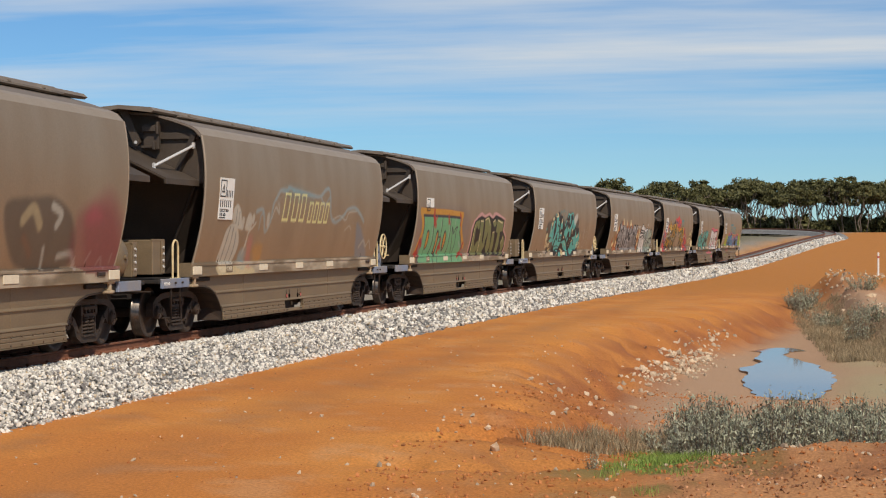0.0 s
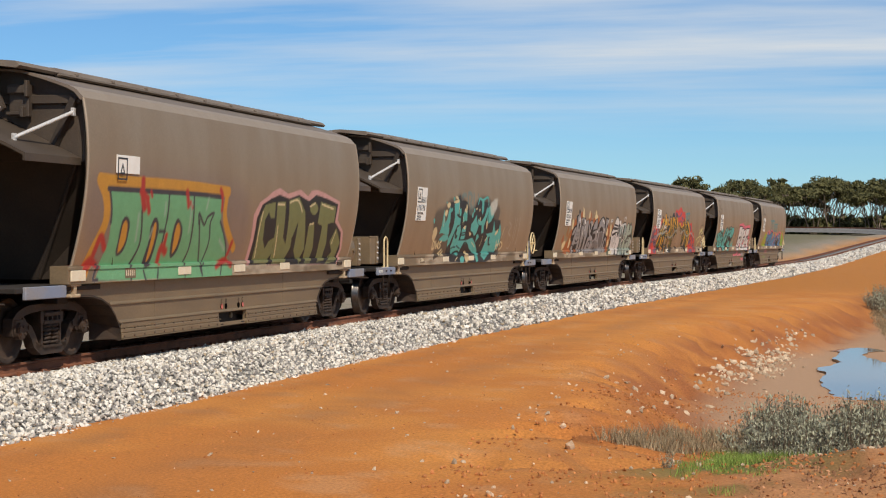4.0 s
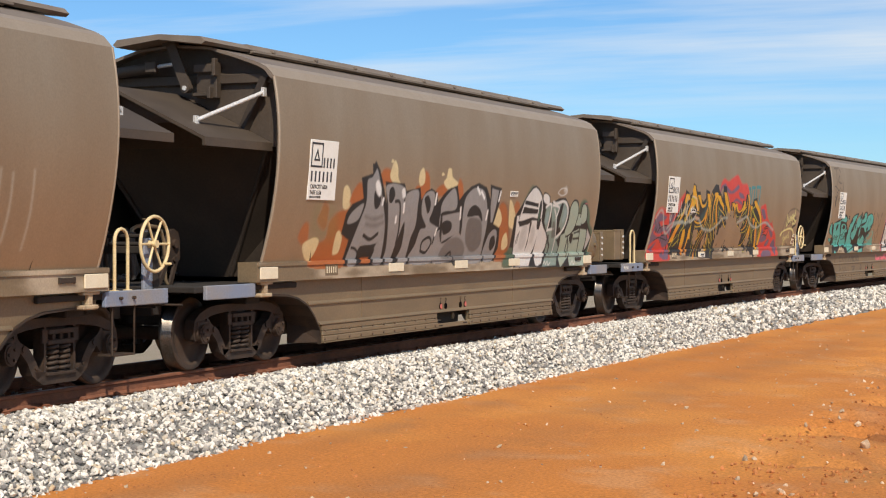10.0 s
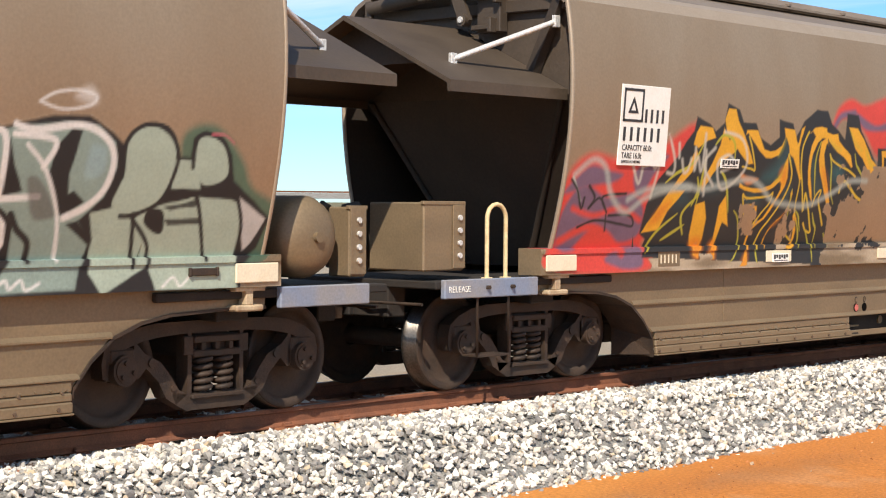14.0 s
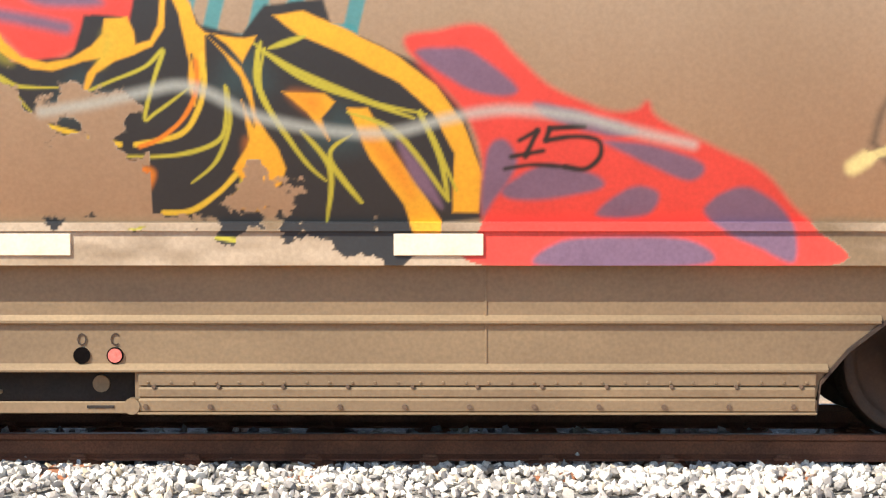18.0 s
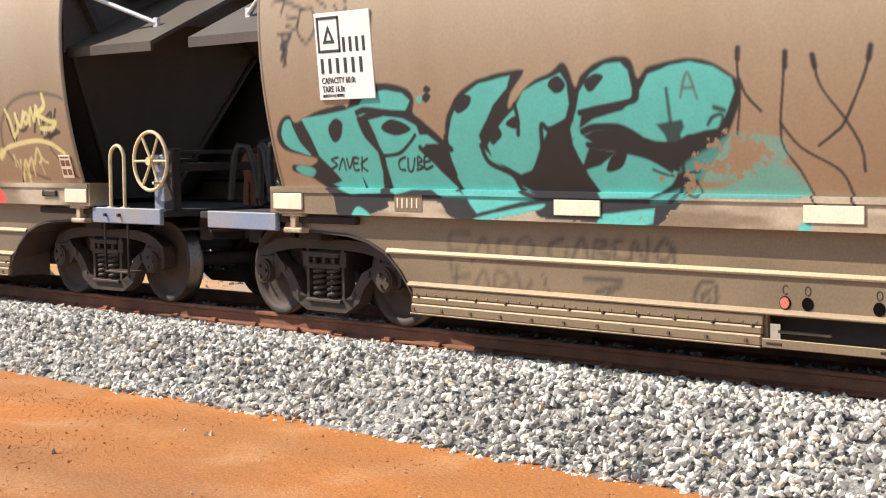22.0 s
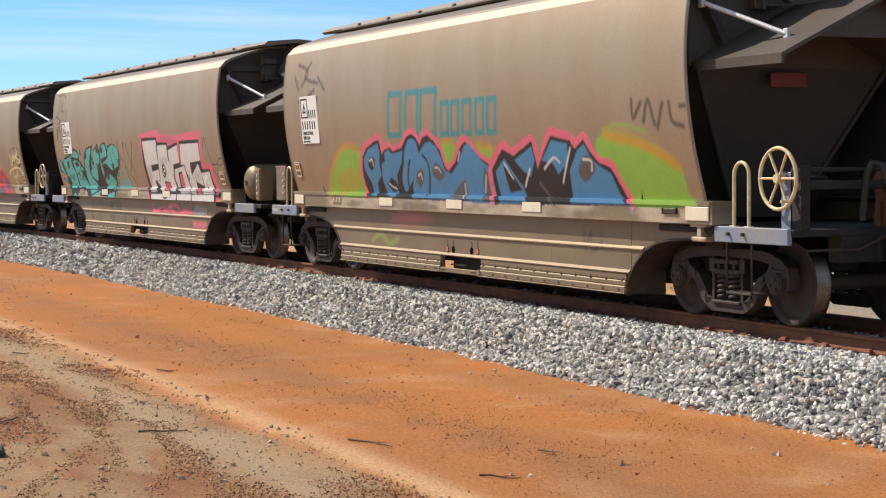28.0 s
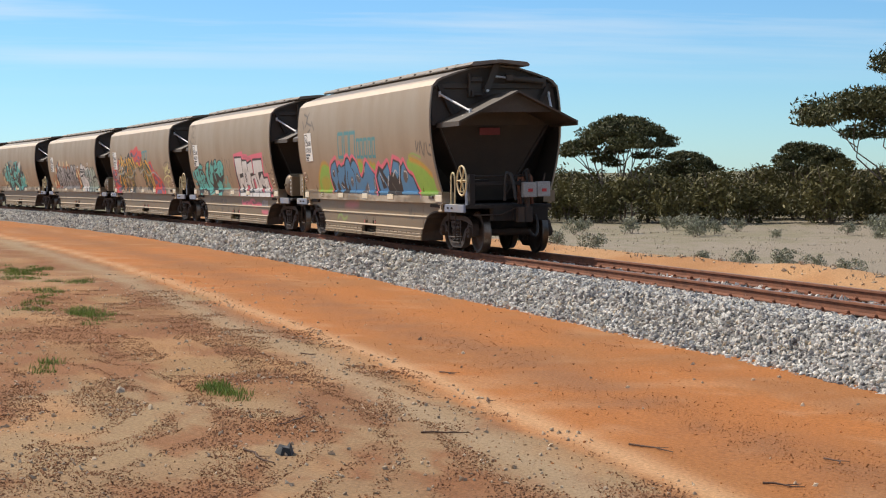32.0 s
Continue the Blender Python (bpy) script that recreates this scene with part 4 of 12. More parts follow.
def underframe_build():
    b = Build()
    b.box(-7.0, 7.0, -0.16, 0.16, 0.62, 0.90, 0.01)
    for e in (-1, 1):
        b.box(e * 4.7, e * 6.96, -1.08, 0.62, 0.86, 0.925, 0.01)       # platform
        b.box(e * 5.35, e * 5.65, -0.95, 0.95, 0.70, 0.90, 0.01)         # bolster
        b.box(e * 6.75, e * 6.95, -0.55, 0.55, 0.62, 0.88, 0.01)
    b.box(-4.0, 4.0, -0.90, 0.90, 0.45, 1.2, 0.02)                     # hopper body seen below
    b.box(-4.0, 4.0, -0.45, 0.45, 0.26, 0.45, 0.02)
    return b


def coupler_build(e):
    b = Build()
    b.box(e * 6.9, e * 7.08, -0.09, 0.09, 0.64, 0.84, 0.02)
    b.prism([(e * 7.05, -0.13), (e * 7.24, -0.15), (e * 7.30, -0.06), (e * 7.22, 0.0), (e * 7.25, 0.12), (e * 7.16, 0.16), (e * 7.05, 0.10)], 0.60, 0.88, axis="z")
    # lift lever, hose
    b.tube([(e * 6.98, -0.95, 0.74), (e * 7.02, -0.4, 0.74), (e * 7.04, -0.12, 0.86)], 0.014, 6)
    return b


def hose_build(e, low):
    b = Build()
    pts = [(e * 6.98, 0.28, 0.72), (e * 7.06, 0.29, 0.60), (e * 7.10, 0.28, 0.42), (e * 7.15, 0.22, 0.34), (e * 7.22, 0.12, 0.36), (e * 7.26, 0.05, 0.46)]
    if low:
        return b.tube(pts, 0.03, 8)
    b.tube([(e * 6.92, -0.3, 1.0), (e * 7.0, -0.31, 1.42), (e * 7.06, -0.3, 1.52), (e * 7.15, -0.26, 1.5), (e * 7.2, -0.22, 1.3), (e * 7.24, -0.2, 1.02)], 0.032, 8)
    return b


def bogie_parts(kind):
    """Three-piece bogie: frame, springs, wheelsets; centred on its pivot."""
    if kind in ("frame-1", "frame1"):
        b = Build()
        s = int(kind[5:])
        y0, y1 = s * 0.67, s * 0.79
        # cast frame in butted pieces, so that its windows stay open
        lo, hi = min(y0, y1), max(y0, y1)
        b.prism([(-0.31, 0.62), (0.31, 0.62), (0.31, 0.705), (-0.31, 0.705)], lo, hi)
        # spring seat: a rounded trough
        b.prism([(-0.40, 0.215), (-0.37, 0.135), (-0.27, 0.085), (0.27, 0.085), (0.37, 0.135), (0.40, 0.215), (0.24, 0.20), (-0.24, 0.20)], lo, hi)
        for e in (-1, 1):
            for out in ([(0.31, 0.705), (0.55, 0.70), (0.72, 0.675), (0.88, 0.62), (0.80, 0.545), (0.66, 0.585), (0.52, 0.605), (0.31, 0.62)],
                        [(0.88, 0.62), (0.985, 0.55), (1.01, 0.45), (1.00, 0.35), (0.955, 0.35), (0.945, 0.47), (0.80, 0.545)],
                        [(0.71, 0.57), (0.735, 0.562), (0.735, 0.36), (0.70, 0.33), (0.63, 0.40), (0.64, 0.50)],
                        [(0.64, 0.50), (0.63, 0.40), (0.52, 0.30), (0.455, 0.185), (0.37, 0.135), (0.26, 0.20), (0.34, 0.235), (0.42, 0.345), (0.50, 0.435)],
                        [(0.225, 0.20), (0.262, 0.20), (0.262, 0.62), (0.225, 0.62)]):
                b.prism([(e * x, z) for x, z in out], lo, hi)
            b.tube([(e * 0.585, y1 - s * 0.01, 0.435), (e * 0.585, y1 + s * 0.014, 0.435)], 0.032, 10)
            b.tube([(e * 0.39, y1 - s * 0.01, 0.250), (e * 0.39, y1 + s * 0.010, 0.250)], 0.022, 8)
            b.box(e * 0.30, e * 0.215, y1 - s * 0.02, y1 + s * 0.012, 0.47, 0.60, 0.006)
        b.box(-0.22, 0.22, s * 0.67, s * 0.81, 0.45, 0.50, 0.008)
        b.box(-0.22, 0.22, s * 0.66, s * 0.82, 0.55, 0.60, 0.01)
        b.box(-0.24, 0.24, s * 0.69, s * 0.82, 0.165, 0.195, 0.006)
        for x in (-0.13, 0.0, 0.13):
            b.box(x - 0.02, x + 0.02, s * 0.72, s * 0.81, 0.50, 0.55, 0.004)
        return b
    if kind == "bolster":
        b = Build()
        b.box(-0.17, 0.17, -0.76, 0.76, 0.44, 0.62, 0.02)
        b.lathe([(0.62, 0.0), (0.62, 0.22), (0.70, 0.22), (0.70, 0.0)], (0, 0, 0), axis="z", n=20)
        return b
    if kind == "springs":
        pts = [(0.062 * math.cos(t), 0.062 * math.sin(t), 0.20 + 0.245 * t / (2 * math.pi * 5)) for t in np.linspace(0, 2 * math.pi * 5, 60)]
        return Build().tube(pts, 0.019, 6).tube([(0, 0, 0.19), (0, 0, 0.45)], 0.034, 8)
    if kind == "boxes":
        b = Build().box(-0.11, 0.11, 0.67, 0.80, 0.44, 0.545, 0.015)
        return b.box(-0.14, -0.105, 0.67, 0.79, 0.33, 0.52, 0.008).box(0.105, 0.14, 0.67, 0.79, 0.33, 0.52, 0.008)
    b = Build()                    # wheelset about its own axle, at the origin
    for s in (-1, 1):
        c = s * 0.585
        pr = [(-s * 0.085, 0.09), (-s * 0.06, 0.11), (-s * 0.03, 0.13), (s * -0.02, 0.30), (s * -0.045, 0.345), (-s * 0.075, 0.35), (-s * 0.075, 0.425), (-s * 0.055, 0.43), (-s * 0.042, 0.402), (s * 0.06, 0.395), (s * 0.065, 0.385),
              (s * 0.065, 0.335), (s * 0.03, 0.325), (s * 0.012, 0.30), (s * 0.035, 0.14), (s * 0.08, 0.11), (s * 0.09, 0.09)]
        b.lathe(pr, (0, c, 0), n=40, slots=[0, 0, 0, 0, 0, 1, 2, 2, 2, 1, 1, 0, 0, 0, 0, 0])
        b.tube([(0, s * 0.64, 0), (0, s * 0.765, 0)], 0.085, 16)
        b.tube([(0, s * 0.765, 0), (0, s * 0.835, 0)], 0.105, 18)
        b.tube([(0, s * 0.835, 0), (0, s * 0.845, 0)], 0.085, 16)
        for k in range(3):
            a = radians(90 + 120 * k)
            p = (0.055 * math.cos(a), 0.055 * math.sin(a))
            b.tube([(p[0], s * 0.84, p[1]), (p[0], s * 0.865, p[1])], 0.017, 6)
    b.tube([(0, -0.66, 0), (0, 0.66, 0)], 0.075, 14)
    return b


def brake_wheel_build():
    b = Build()
    c = Vector((6.73, -1.08, 1.38))
    n = 28
    ring = [(c.x + 0.275 * math.cos(2 * math.pi * i / n), c.y, c.z + 0.275 * math.sin(2 * math.pi * i / n)) for i in range(n + 1)]
    b.tube(ring, 0.018, 8, cap=False)
    for i in range(6):
        a = 2 * math.pi * i / 6
        b.tube([(c.x + 0.03 * math.cos(a), c.y + 0.01, c.z + 0.03 * math.sin(a)), (c.x + 0.27 * math.cos(a), c.y, c.z + 0.27 * math.sin(a))], 0.014, 6)
    b.tube([(c.x, c.y - 0.03, c.z), (c.x, c.y + 0.06, c.z)], 0.04, 12)
    b.tube([(c.x + 0.17, c.y - 0.01, c.z - 0.20), (c.x + 0.17, c.y - 0.09, c.z - 0.20)], 0.014, 8)
    return b


def brake_stand_build(kind):
    b = Build()
    if kind == "post":
        return b.box(6.66, 6.84, -1.00, -0.96, 0.92, 1.44, 0.01, slot=1).box(6.80, 6.97, -1.0, -0.90, 0.92, 1.50, 0.01)
    if kind == "shaft":
        return b.tube([(6.73, -1.06, 1.38), (6.73, -0.55, 1.38)], 0.022, 8)
    z = 1.28 if kind == "low" else 1.44
    return b.box(6.86, 6.95, -0.90, 0.15, z, z + (0.08 if kind == "low" else 0.04), 0.01)


def quadrant_build(e):
    """Rusty brake lever plate in the middle of the platform."""
    b = Build()
    x = e * 6.80
    out = [(-0.16, 0.93), (-0.13, 1.22), (-0.18, 1.36), (-0.10, 1.46), (0.02, 1.49), (0.12, 1.44), (0.15, 1.30), (0.10, 1.12), (0.16, 0.93)]
    b.prism([(x + p, z) for p, z in out], 0.05, 0.09)
    b.prism([(x + p, z) for p, z in out], 0.22, 0.26)
    b.tube([(x, 0.0, 1.30), (x, 0.30, 1.30)], 0.05, 10)
    for k in range(6):
        b.tube([(x - 0.04 + 0.012 * (k % 2), 0.03, 1.16 - 0.04 * k), (x - 0.04 - 0.012 * (k % 2), 0.04, 1.12 - 0.04 * k)], 0.012, 5)
        b.tube([(x + 0.08 + 0.012 * (k % 2), 0.03, 1.12 - 0.035 * k), (x + 0.08 - 0.012 * (k % 2), 0.04, 1.09 - 0.035 * k)], 0.012, 5)
    return b


def frame_bracket_build():
    """Round-topped lever plate on two splayed legs."""
    b = Build()
    x, y = -6.14, -0.30
    b.prism([(x - 0.125, 1.20), (x - 0.125, 1.42), (x - 0.09, 1.50), (x, 1.535), (x + 0.09, 1.50), (x + 0.125, 1.42), (x + 0.125, 1.20), (x, 1.12)], y - 0.02, y + 0.02)
    b.tube([(x, y - 0.06, 1.37), (x, y + 0.06, 1.37)], 0.05, 12).tube([(x, y - 0.045, 1.20), (x, y + 0.045, 1.20)], 0.03, 10)
    for q in (-0.03, 0.13):
        b.prism([(x - 0.06, 1.24), (x - 0.115, 1.24), (x - 0.36, 0.90), (x - 0.29, 0.90)], y + q, y + q + 0.03)
        b.prism([(x + 0.10, 1.24), (x + 0.045, 1.24), (x - 0.11, 0.90), (x - 0.05, 0.90)], y + q, y + q + 0.03)
    return b.box(x - 0.40, x + 0.02, y - 0.06, y + 0.18, 0.90, 0.925, 0.004)


def pipe_build(kind):
    """Air pipe carried over a flat post, with two hoses hanging from it."""
    b = Build()
    y = -0.30
    if kind == "post":
        return b.box(-6.645, -6.575, y + 0.025, y + 0.045, 0.86, 1.56, 0.004)
    if kind == "pipe":
        b.tube([(-6.95, y, 1.47), (-6.93, y, 1.53), (-6.84, y, 1.56), (-6.62, y, 1.565), (-6.46, y, 1.555), (-6.37, y, 1.51), (-6.31, y, 1.40), (-6.28, y, 0.98), (-6.22, y, 0.90), (-6.12, y - 0.02, 0.87)], 0.021, 8)
        for x in (-6.73, -6.66):
            b.tube([(x - 0.02, y, 1.563), (x + 0.02, y, 1.563)], 0.036, 10)
        return b.tube([(-6.66, y, 1.56), (-6.66, y, 1.64)], 0.012, 6).box(-6.72, -6.62, y - 0.015, y + 0.015, 1.63, 1.645, 0.003)
    x, q = (-6.93, 0.0) if kind == "first" else (-6.85, 0.05)
    k = 0.02 if kind == "first" else 0.10
    return b.tube([(x, y + q, 1.50), (x - 0.01, y + q, 1.36), (x + 0.3 * k, y + q, 1.20), (x + k, y + q, 1.08), (x + k - 0.06, y + q + 0.04, 1.00), (x + k - 0.16, y + q + 0.08, 1.02)], 0.034, 9)


def stay_build(kind):
    """Flat post and bent pipe at the brake end, with a raking stay."""
    b = Build()
    if kind == "post":
        return b.box(6.99, 7.05, 0.09, 0.13, 0.80, 1.60, 0.005).tube([(7.06, 0.08, 1.30), (7.07, 0.08, 1.12)], 0.03, 8)
    if kind == "stay":
        return b.prism([(6.78, 1.36), (6.83, 1.40), (7.03, 0.96), (6.97, 0.93)], 0.03, 0.055)
    return b.tube([(6.78, 0.11, 1.38), (6.80, 0.11, 1.48), (6.87, 0.11, 1.55), (7.05, 0.11, 1.57), (7.14, 0.11, 1.55)], 0.022, 8)


def hoop_build(x0, x1, y, top, base=0.93, r=0.018):
    b = Build()
    rad = (x1 - x0) / 2
    pts = [(x0, y, base), (x0, y, top - rad)] + [((x0 + x1) / 2 - rad * math.cos(a), y, top - rad + rad * math.sin(a)) for a in np.linspace(0.3, math.pi - 0.3, 7)] + [(x1, y, top - rad), (x1, y, base)]
    b.tube(pts, r, 8)
    for x in (x0, x1):
        b.box(x - 0.04, x + 0.04, y - 0.03, y + 0.03, base - 0.01, base + 0.012, 0.003)
    return b


def step_build(x0, x1):
    b = Build()
    y = -1.085
    b.tube([(x0, y, 0.88), (x0, y, 0.32), (x1, y, 0.32), (x1, y, 0.88)], 0.013, 6)
    b.box(x0, x1, y - 0.015, y + 0.16, 0.305, 0.325, 0.004)
    return b


def beam_build(x0, x1, bolts, s=-1):
    b = Build()
    b.box(x0, x1, s * 1.12, s * 1.07, 0.785, 0.935, 0.008)
    for x in bolts:
        b.tube([(x, s * 1.115, 0.865), (x, s * 1.15, 0.865)], 0.018, 6, slot=1)
    return b


def bracket_build(e, s):
    """I-shaped jacking bracket under a sill end."""
    b = Build()
    for e in (e,):
        x = e * 5.50
        for s in (s,):
            b.box(x - 0.14, x + 0.14, s * 1.02, s * 1.13, 0.915, 0.945, 0.005)
            b.box(x - 0.035, x + 0.035, s * 1.04, s * 1.12, 0.82, 0.92, 0.005)
            b.box(x - 0.13, x + 0.13, s * 1.02, s * 1.13, 0.775, 0.82, 0.012)
    return b


def tank_build():
    b = Build()
    pr = [(-1.06, 0.0), (-1.055, 0.11), (-1.03, 0.20), (-0.98, 0.27), (-0.92, 0.30), (0.92, 0.30), (0.98, 0.27), (1.03, 0.20), (1.055, 0.11), (1.06, 0.0)]
    b.lathe(pr, (6.22, 0, 1.28), n=32)
    b.tube([(6.22, -1.05, 1.28), (6.22, -1.09, 1.28)], 0.04, 10)
    for y in (-0.4, 0.4):
        b.box(6.09, 6.35, y - 0.03, y + 0.03, 0.92, 1.02, 0.005)
    return b


def box_build(x0, x1, y0, y1, z0, z1):
    b = Build()
    b.box(x0, x1, y0, y1, z0, z1, 0.012)
    b.box(x0 - 0.01, x1 + 0.01, y0 - 0.008, y0 + 0.03, z1 - 0.02, z1 + 0.01, 0.004)
    return b


def stud_plate_build(x0, x1, y, z0, z1):
    b = Build()
    b.box(x0, x1, y - 0.012, y, z0, z1, 0.003)
    for i in range(4):
        z = z1 - 0.10 - 0.10 * i
        b.tube([((x0 + x1) / 2, y - 0.012, z), ((x0 + x1) / 2, y - 0.03, z)], 0.022, 8, slot=1)
    return b


def text_mesh(body, size, mat, depth=0.0015, squeeze=1.0):
    key = "text_" + body + str(size)
    if key not in MESH:
        cu = bpy.data.curves.new(key, "FONT")
        cu.body, cu.size, cu.extrude, cu.resolution_u = body, size, depth, 2
        ob = bpy.data.objects.new(key, cu)
        scene.collection.objects.link(ob)
        bpy.context.view_layer.update()
        me = bpy.data.meshes.new_from_object(ob.evaluated_get(bpy.context.evaluated_depsgraph_get()))
        bpy.data.objects.remove(ob)
        me.materials.clear(); me.materials.append(mat)
        me.transform(Matrix.Rotation(radians(90), 4, "X") @ Matrix.Diagonal((squeeze, 1, 1, 1)))
        MESH[key] = me
    return MESH[key]


def sign_on(wagon, x0, x1, z0, z1, full=True):
    """White data plate with its emblem; the running number is left as bars."""
    zc = (z0 + z1) / 2
    y = -half_width(zc) - 0.014
    tilt = math.atan((half_width(z1) - half_width(z0)) / (z1 - z0))
    w, h = x1 - x0, z1 - z0
    me = shared("sign_plate_%g_%g" % (w, h), lambda: Build().box(0, w, -0.006, 0.006, 0, h, 0.003), [WHITE])
    plate = part("data_plate", me, wagon, "white data plate with dark lettering")
    base = -half_width(z0) - 0.012
    plate.matrix_basis = Matrix.Translation((x0, base, z0)) @ Matrix.Rotation(tilt, 4, "X")

    def emblem():
        b = Build()
        a, t, o = 0.285 * w / 0.70, 0.022, (0.03, h - 0.03)
        x, z = o[0], o[1]
        for q in ((x, x + a, z - t, z), (x, x + a, z - a, z - a + t), (x, x + t, z - a, z), (x + a - t, x + a, z - a, z)):
            b.box(q[0], q[1], -0.0095, -0.005, q[2], q[3], 0.0005)
        tri = [(x + a * 0.5, z - a * 0.24), (x + a * 0.24, z - a * 0.74), (x + a * 0.76, z - a * 0.74)]
        ins = [(x + a * 0.5, z - a * 0.40), (x + a * 0.37, z - a * 0.66), (x + a * 0.63, z - a * 0.66)]
        for i in range(3):
            j = (i + 1) % 3
            b.prism([tri[i], tri[j], ins[j], ins[i]], -0.0095, -0.005)
        return b
    part("emblem", shared("emblem_%g_%g_%d" % (w, h, full), emblem, [INK]), plate, "dark triangle emblem in a square")
    if full:
        # running number: one bar for each character
        a = 0.285 * w / 0.70
        x, z = 0.03, h - 0.03
        small = shared("number_bar_s", lambda: Build().box(0, 0.030, -0.0095, -0.005, 0, 0.115, 0.0005), [INK])
        tall = shared("number_bar_t", lambda: Build().box(0, 0.034, -0.0095, -0.005, 0, 0.120, 0.0005), [INK])
        for k in range(4):
            part("number_bar", small, plate).matrix_basis = pose(x + a + 0.03 + 0.082 * k, 0, z - a)
        for k in range(6):
            part("number_bar", tall, plate).matrix_basis = pose(0.05 + 0.098 * k, 0, z - a - 0.165)
        for body, size, dz in (("CAPACITY 60.0t", 0.072, 0.130), ("TARE 16.0t", 0.072, 0.062), ("LENGTH 14.5 METRES", 0.034, 0.022)):
            ob = part("lettering", text_mesh(body, size, INK, squeeze=0.85), plate)
            ob.matrix_basis = pose(0.045, -0.0085, dz)


def build_wagon(letter, fwd, paint, low_paint, cell, tabs_paint=None):
    wagon = tagged(new("hopper_wagon"), LABELS[letter], "freight wagon", group="train of grain hopper wagons")
    near = side_panel_mesh("side_sheet_" + letter, -1, paint, cell, TOPS[letter])
    part("side_sheet", near, wagon, "bulged brown side sheet with graffiti")
    if "far_side" not in MESH:
        MESH["far_side"] = side_panel_mesh("far_side", 1, None, 0.12)
        MESH["far_sill"] = strip_mesh("far_sill", 1, 1.15, 0.945, 1.165, SILL, None, 0.2)
    part("side_sheet", MESH["far_side"], wagon)
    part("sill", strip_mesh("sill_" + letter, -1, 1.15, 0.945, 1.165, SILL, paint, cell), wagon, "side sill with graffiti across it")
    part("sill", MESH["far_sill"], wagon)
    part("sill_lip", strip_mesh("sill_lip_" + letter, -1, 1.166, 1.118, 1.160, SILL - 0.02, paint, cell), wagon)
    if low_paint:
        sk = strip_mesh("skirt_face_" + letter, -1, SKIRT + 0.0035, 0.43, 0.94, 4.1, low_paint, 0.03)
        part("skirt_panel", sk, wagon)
    part("roof", shared("roof", roof_build, [ROOF, CANT]), wagon, "weathered brown roof with pale edges")
    part("roof_hatch", shared("hatch", hatch_build, [ROOF]), wagon)
    for e in (-1, 1):
        part("end_sheet", shared("end%d" % e, lambda: end_sheet_build(e), [SHEET, END]), wagon, "brown sloping end sheet, its shade put into the colour")
        for s in (-1, 1):
            part("edge_bead", shared("bead%d%d" % (s, e), lambda: rib_build(s, e), [CANT]), wagon)
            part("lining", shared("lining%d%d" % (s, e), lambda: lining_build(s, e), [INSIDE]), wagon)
            part("jacking_bracket", shared("bracket%d%d" % (s, e), lambda: bracket_build(e, s), [BRACKET]), wagon, "cream I-shaped jacking bracket")
    part("underframe", shared("underframe", underframe_build, [DARK]), wagon)
    for e in (-1, 1):
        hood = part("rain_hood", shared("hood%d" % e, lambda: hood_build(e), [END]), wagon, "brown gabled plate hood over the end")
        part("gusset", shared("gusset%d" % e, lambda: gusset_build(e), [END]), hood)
        for s in (-1, 1):
            part("strut", shared("strut%d%d" % (e, s), lambda: strut_build(e, s), [GALV]), hood, "pale galvanised strut")
        lever = part("hatch_lever", shared("lever%d" % e, lambda: lever_build(e, "lever"), [END, GALV]), wagon, "brown hatch lever with a steel pin")
        part("air_cylinder", shared("lever_cylinder%d" % e, lambda: lever_build(e, "cylinder"), [END, GALV]), lever)
        part("guide_box", shared("lever_guide%d" % e, lambda: lever_build(e, "guide"), [END]), lever)
        part("coupler", shared("coupler%d" % e, lambda: coupler_build(e), [GRIME]), wagon)
        for low in (True, False):
            part("air_hose", shared("hose%d%d" % (e, low), lambda: hose_build(e, low), [HOSE]), wagon)
    for s in (-1, 1):
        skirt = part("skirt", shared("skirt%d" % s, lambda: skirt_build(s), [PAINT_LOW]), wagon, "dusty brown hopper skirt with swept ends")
        for e in (-1, 1):
            # skirt-painted arch takes the dark steel material to put its shade into colour
            part("wheel_arch", shared("arch%d%d" % (s, e), lambda: arch_build(s, e), [GRIME]), skirt, "wheel arch under the skirt, darkened for its shade")
        part("ledge", shared("ledge%d" % s, lambda: ledge_build(s), [PAINT_LOW]), skirt)
        for x0, x1 in ((-4.03, -0.58), (0.58, 4.03)):
            part("door_rail", shared("gate%d%g" % (s, x0), lambda: gate_build(s, x0, x1), [PAINT_LOW, PAINT_BOLT]), skirt, "bolted discharge door rail")
    # opening in the middle of the door rails
    part("door_latch", shared("latch", lambda: Build().box(-0.58, 0.58, -0.88, -0.84, 0.22, 0.42, 0.004).box(-0.58, 0.54, -1.07, -1.05, 0.185, 0.245, 0.004, slot=1).box(-0.54, -0.42, -1.075, -1.048, 0.207, 0.222, 0.002)
                              .box(0.32, 0.46, -1.075, -1.048, 0.212, 0.227, 0.002).tube([(0.55, -1.04, 0.222), (0.55, -1.085, 0.222)], 0.042, 14, slot=1).tube([(0.36, -0.90, 0.315), (0.36, -0.86, 0.315)], 0.045, 12, slot=1)
                              .box(-0.56, -0.15, -0.93, -0.90, 0.265, 0.285, 0.004, slot=1), [DARK, PAINT_LOW]), wagon)
    # ports are raised discs; the shade of a hole is painted on as black
    hole = shared("port", lambda: Build().tube([(0, -SKIRT + 0.005, 0), (0, -SKIRT - 0.009, 0)], 0.043, 20), [HOLE])
    knob = shared("knob", lambda: Build().tube([(0, -SKIRT + 0.005, 0), (0, -SKIRT - 0.013, 0)], 0.036, 18), [PINK])
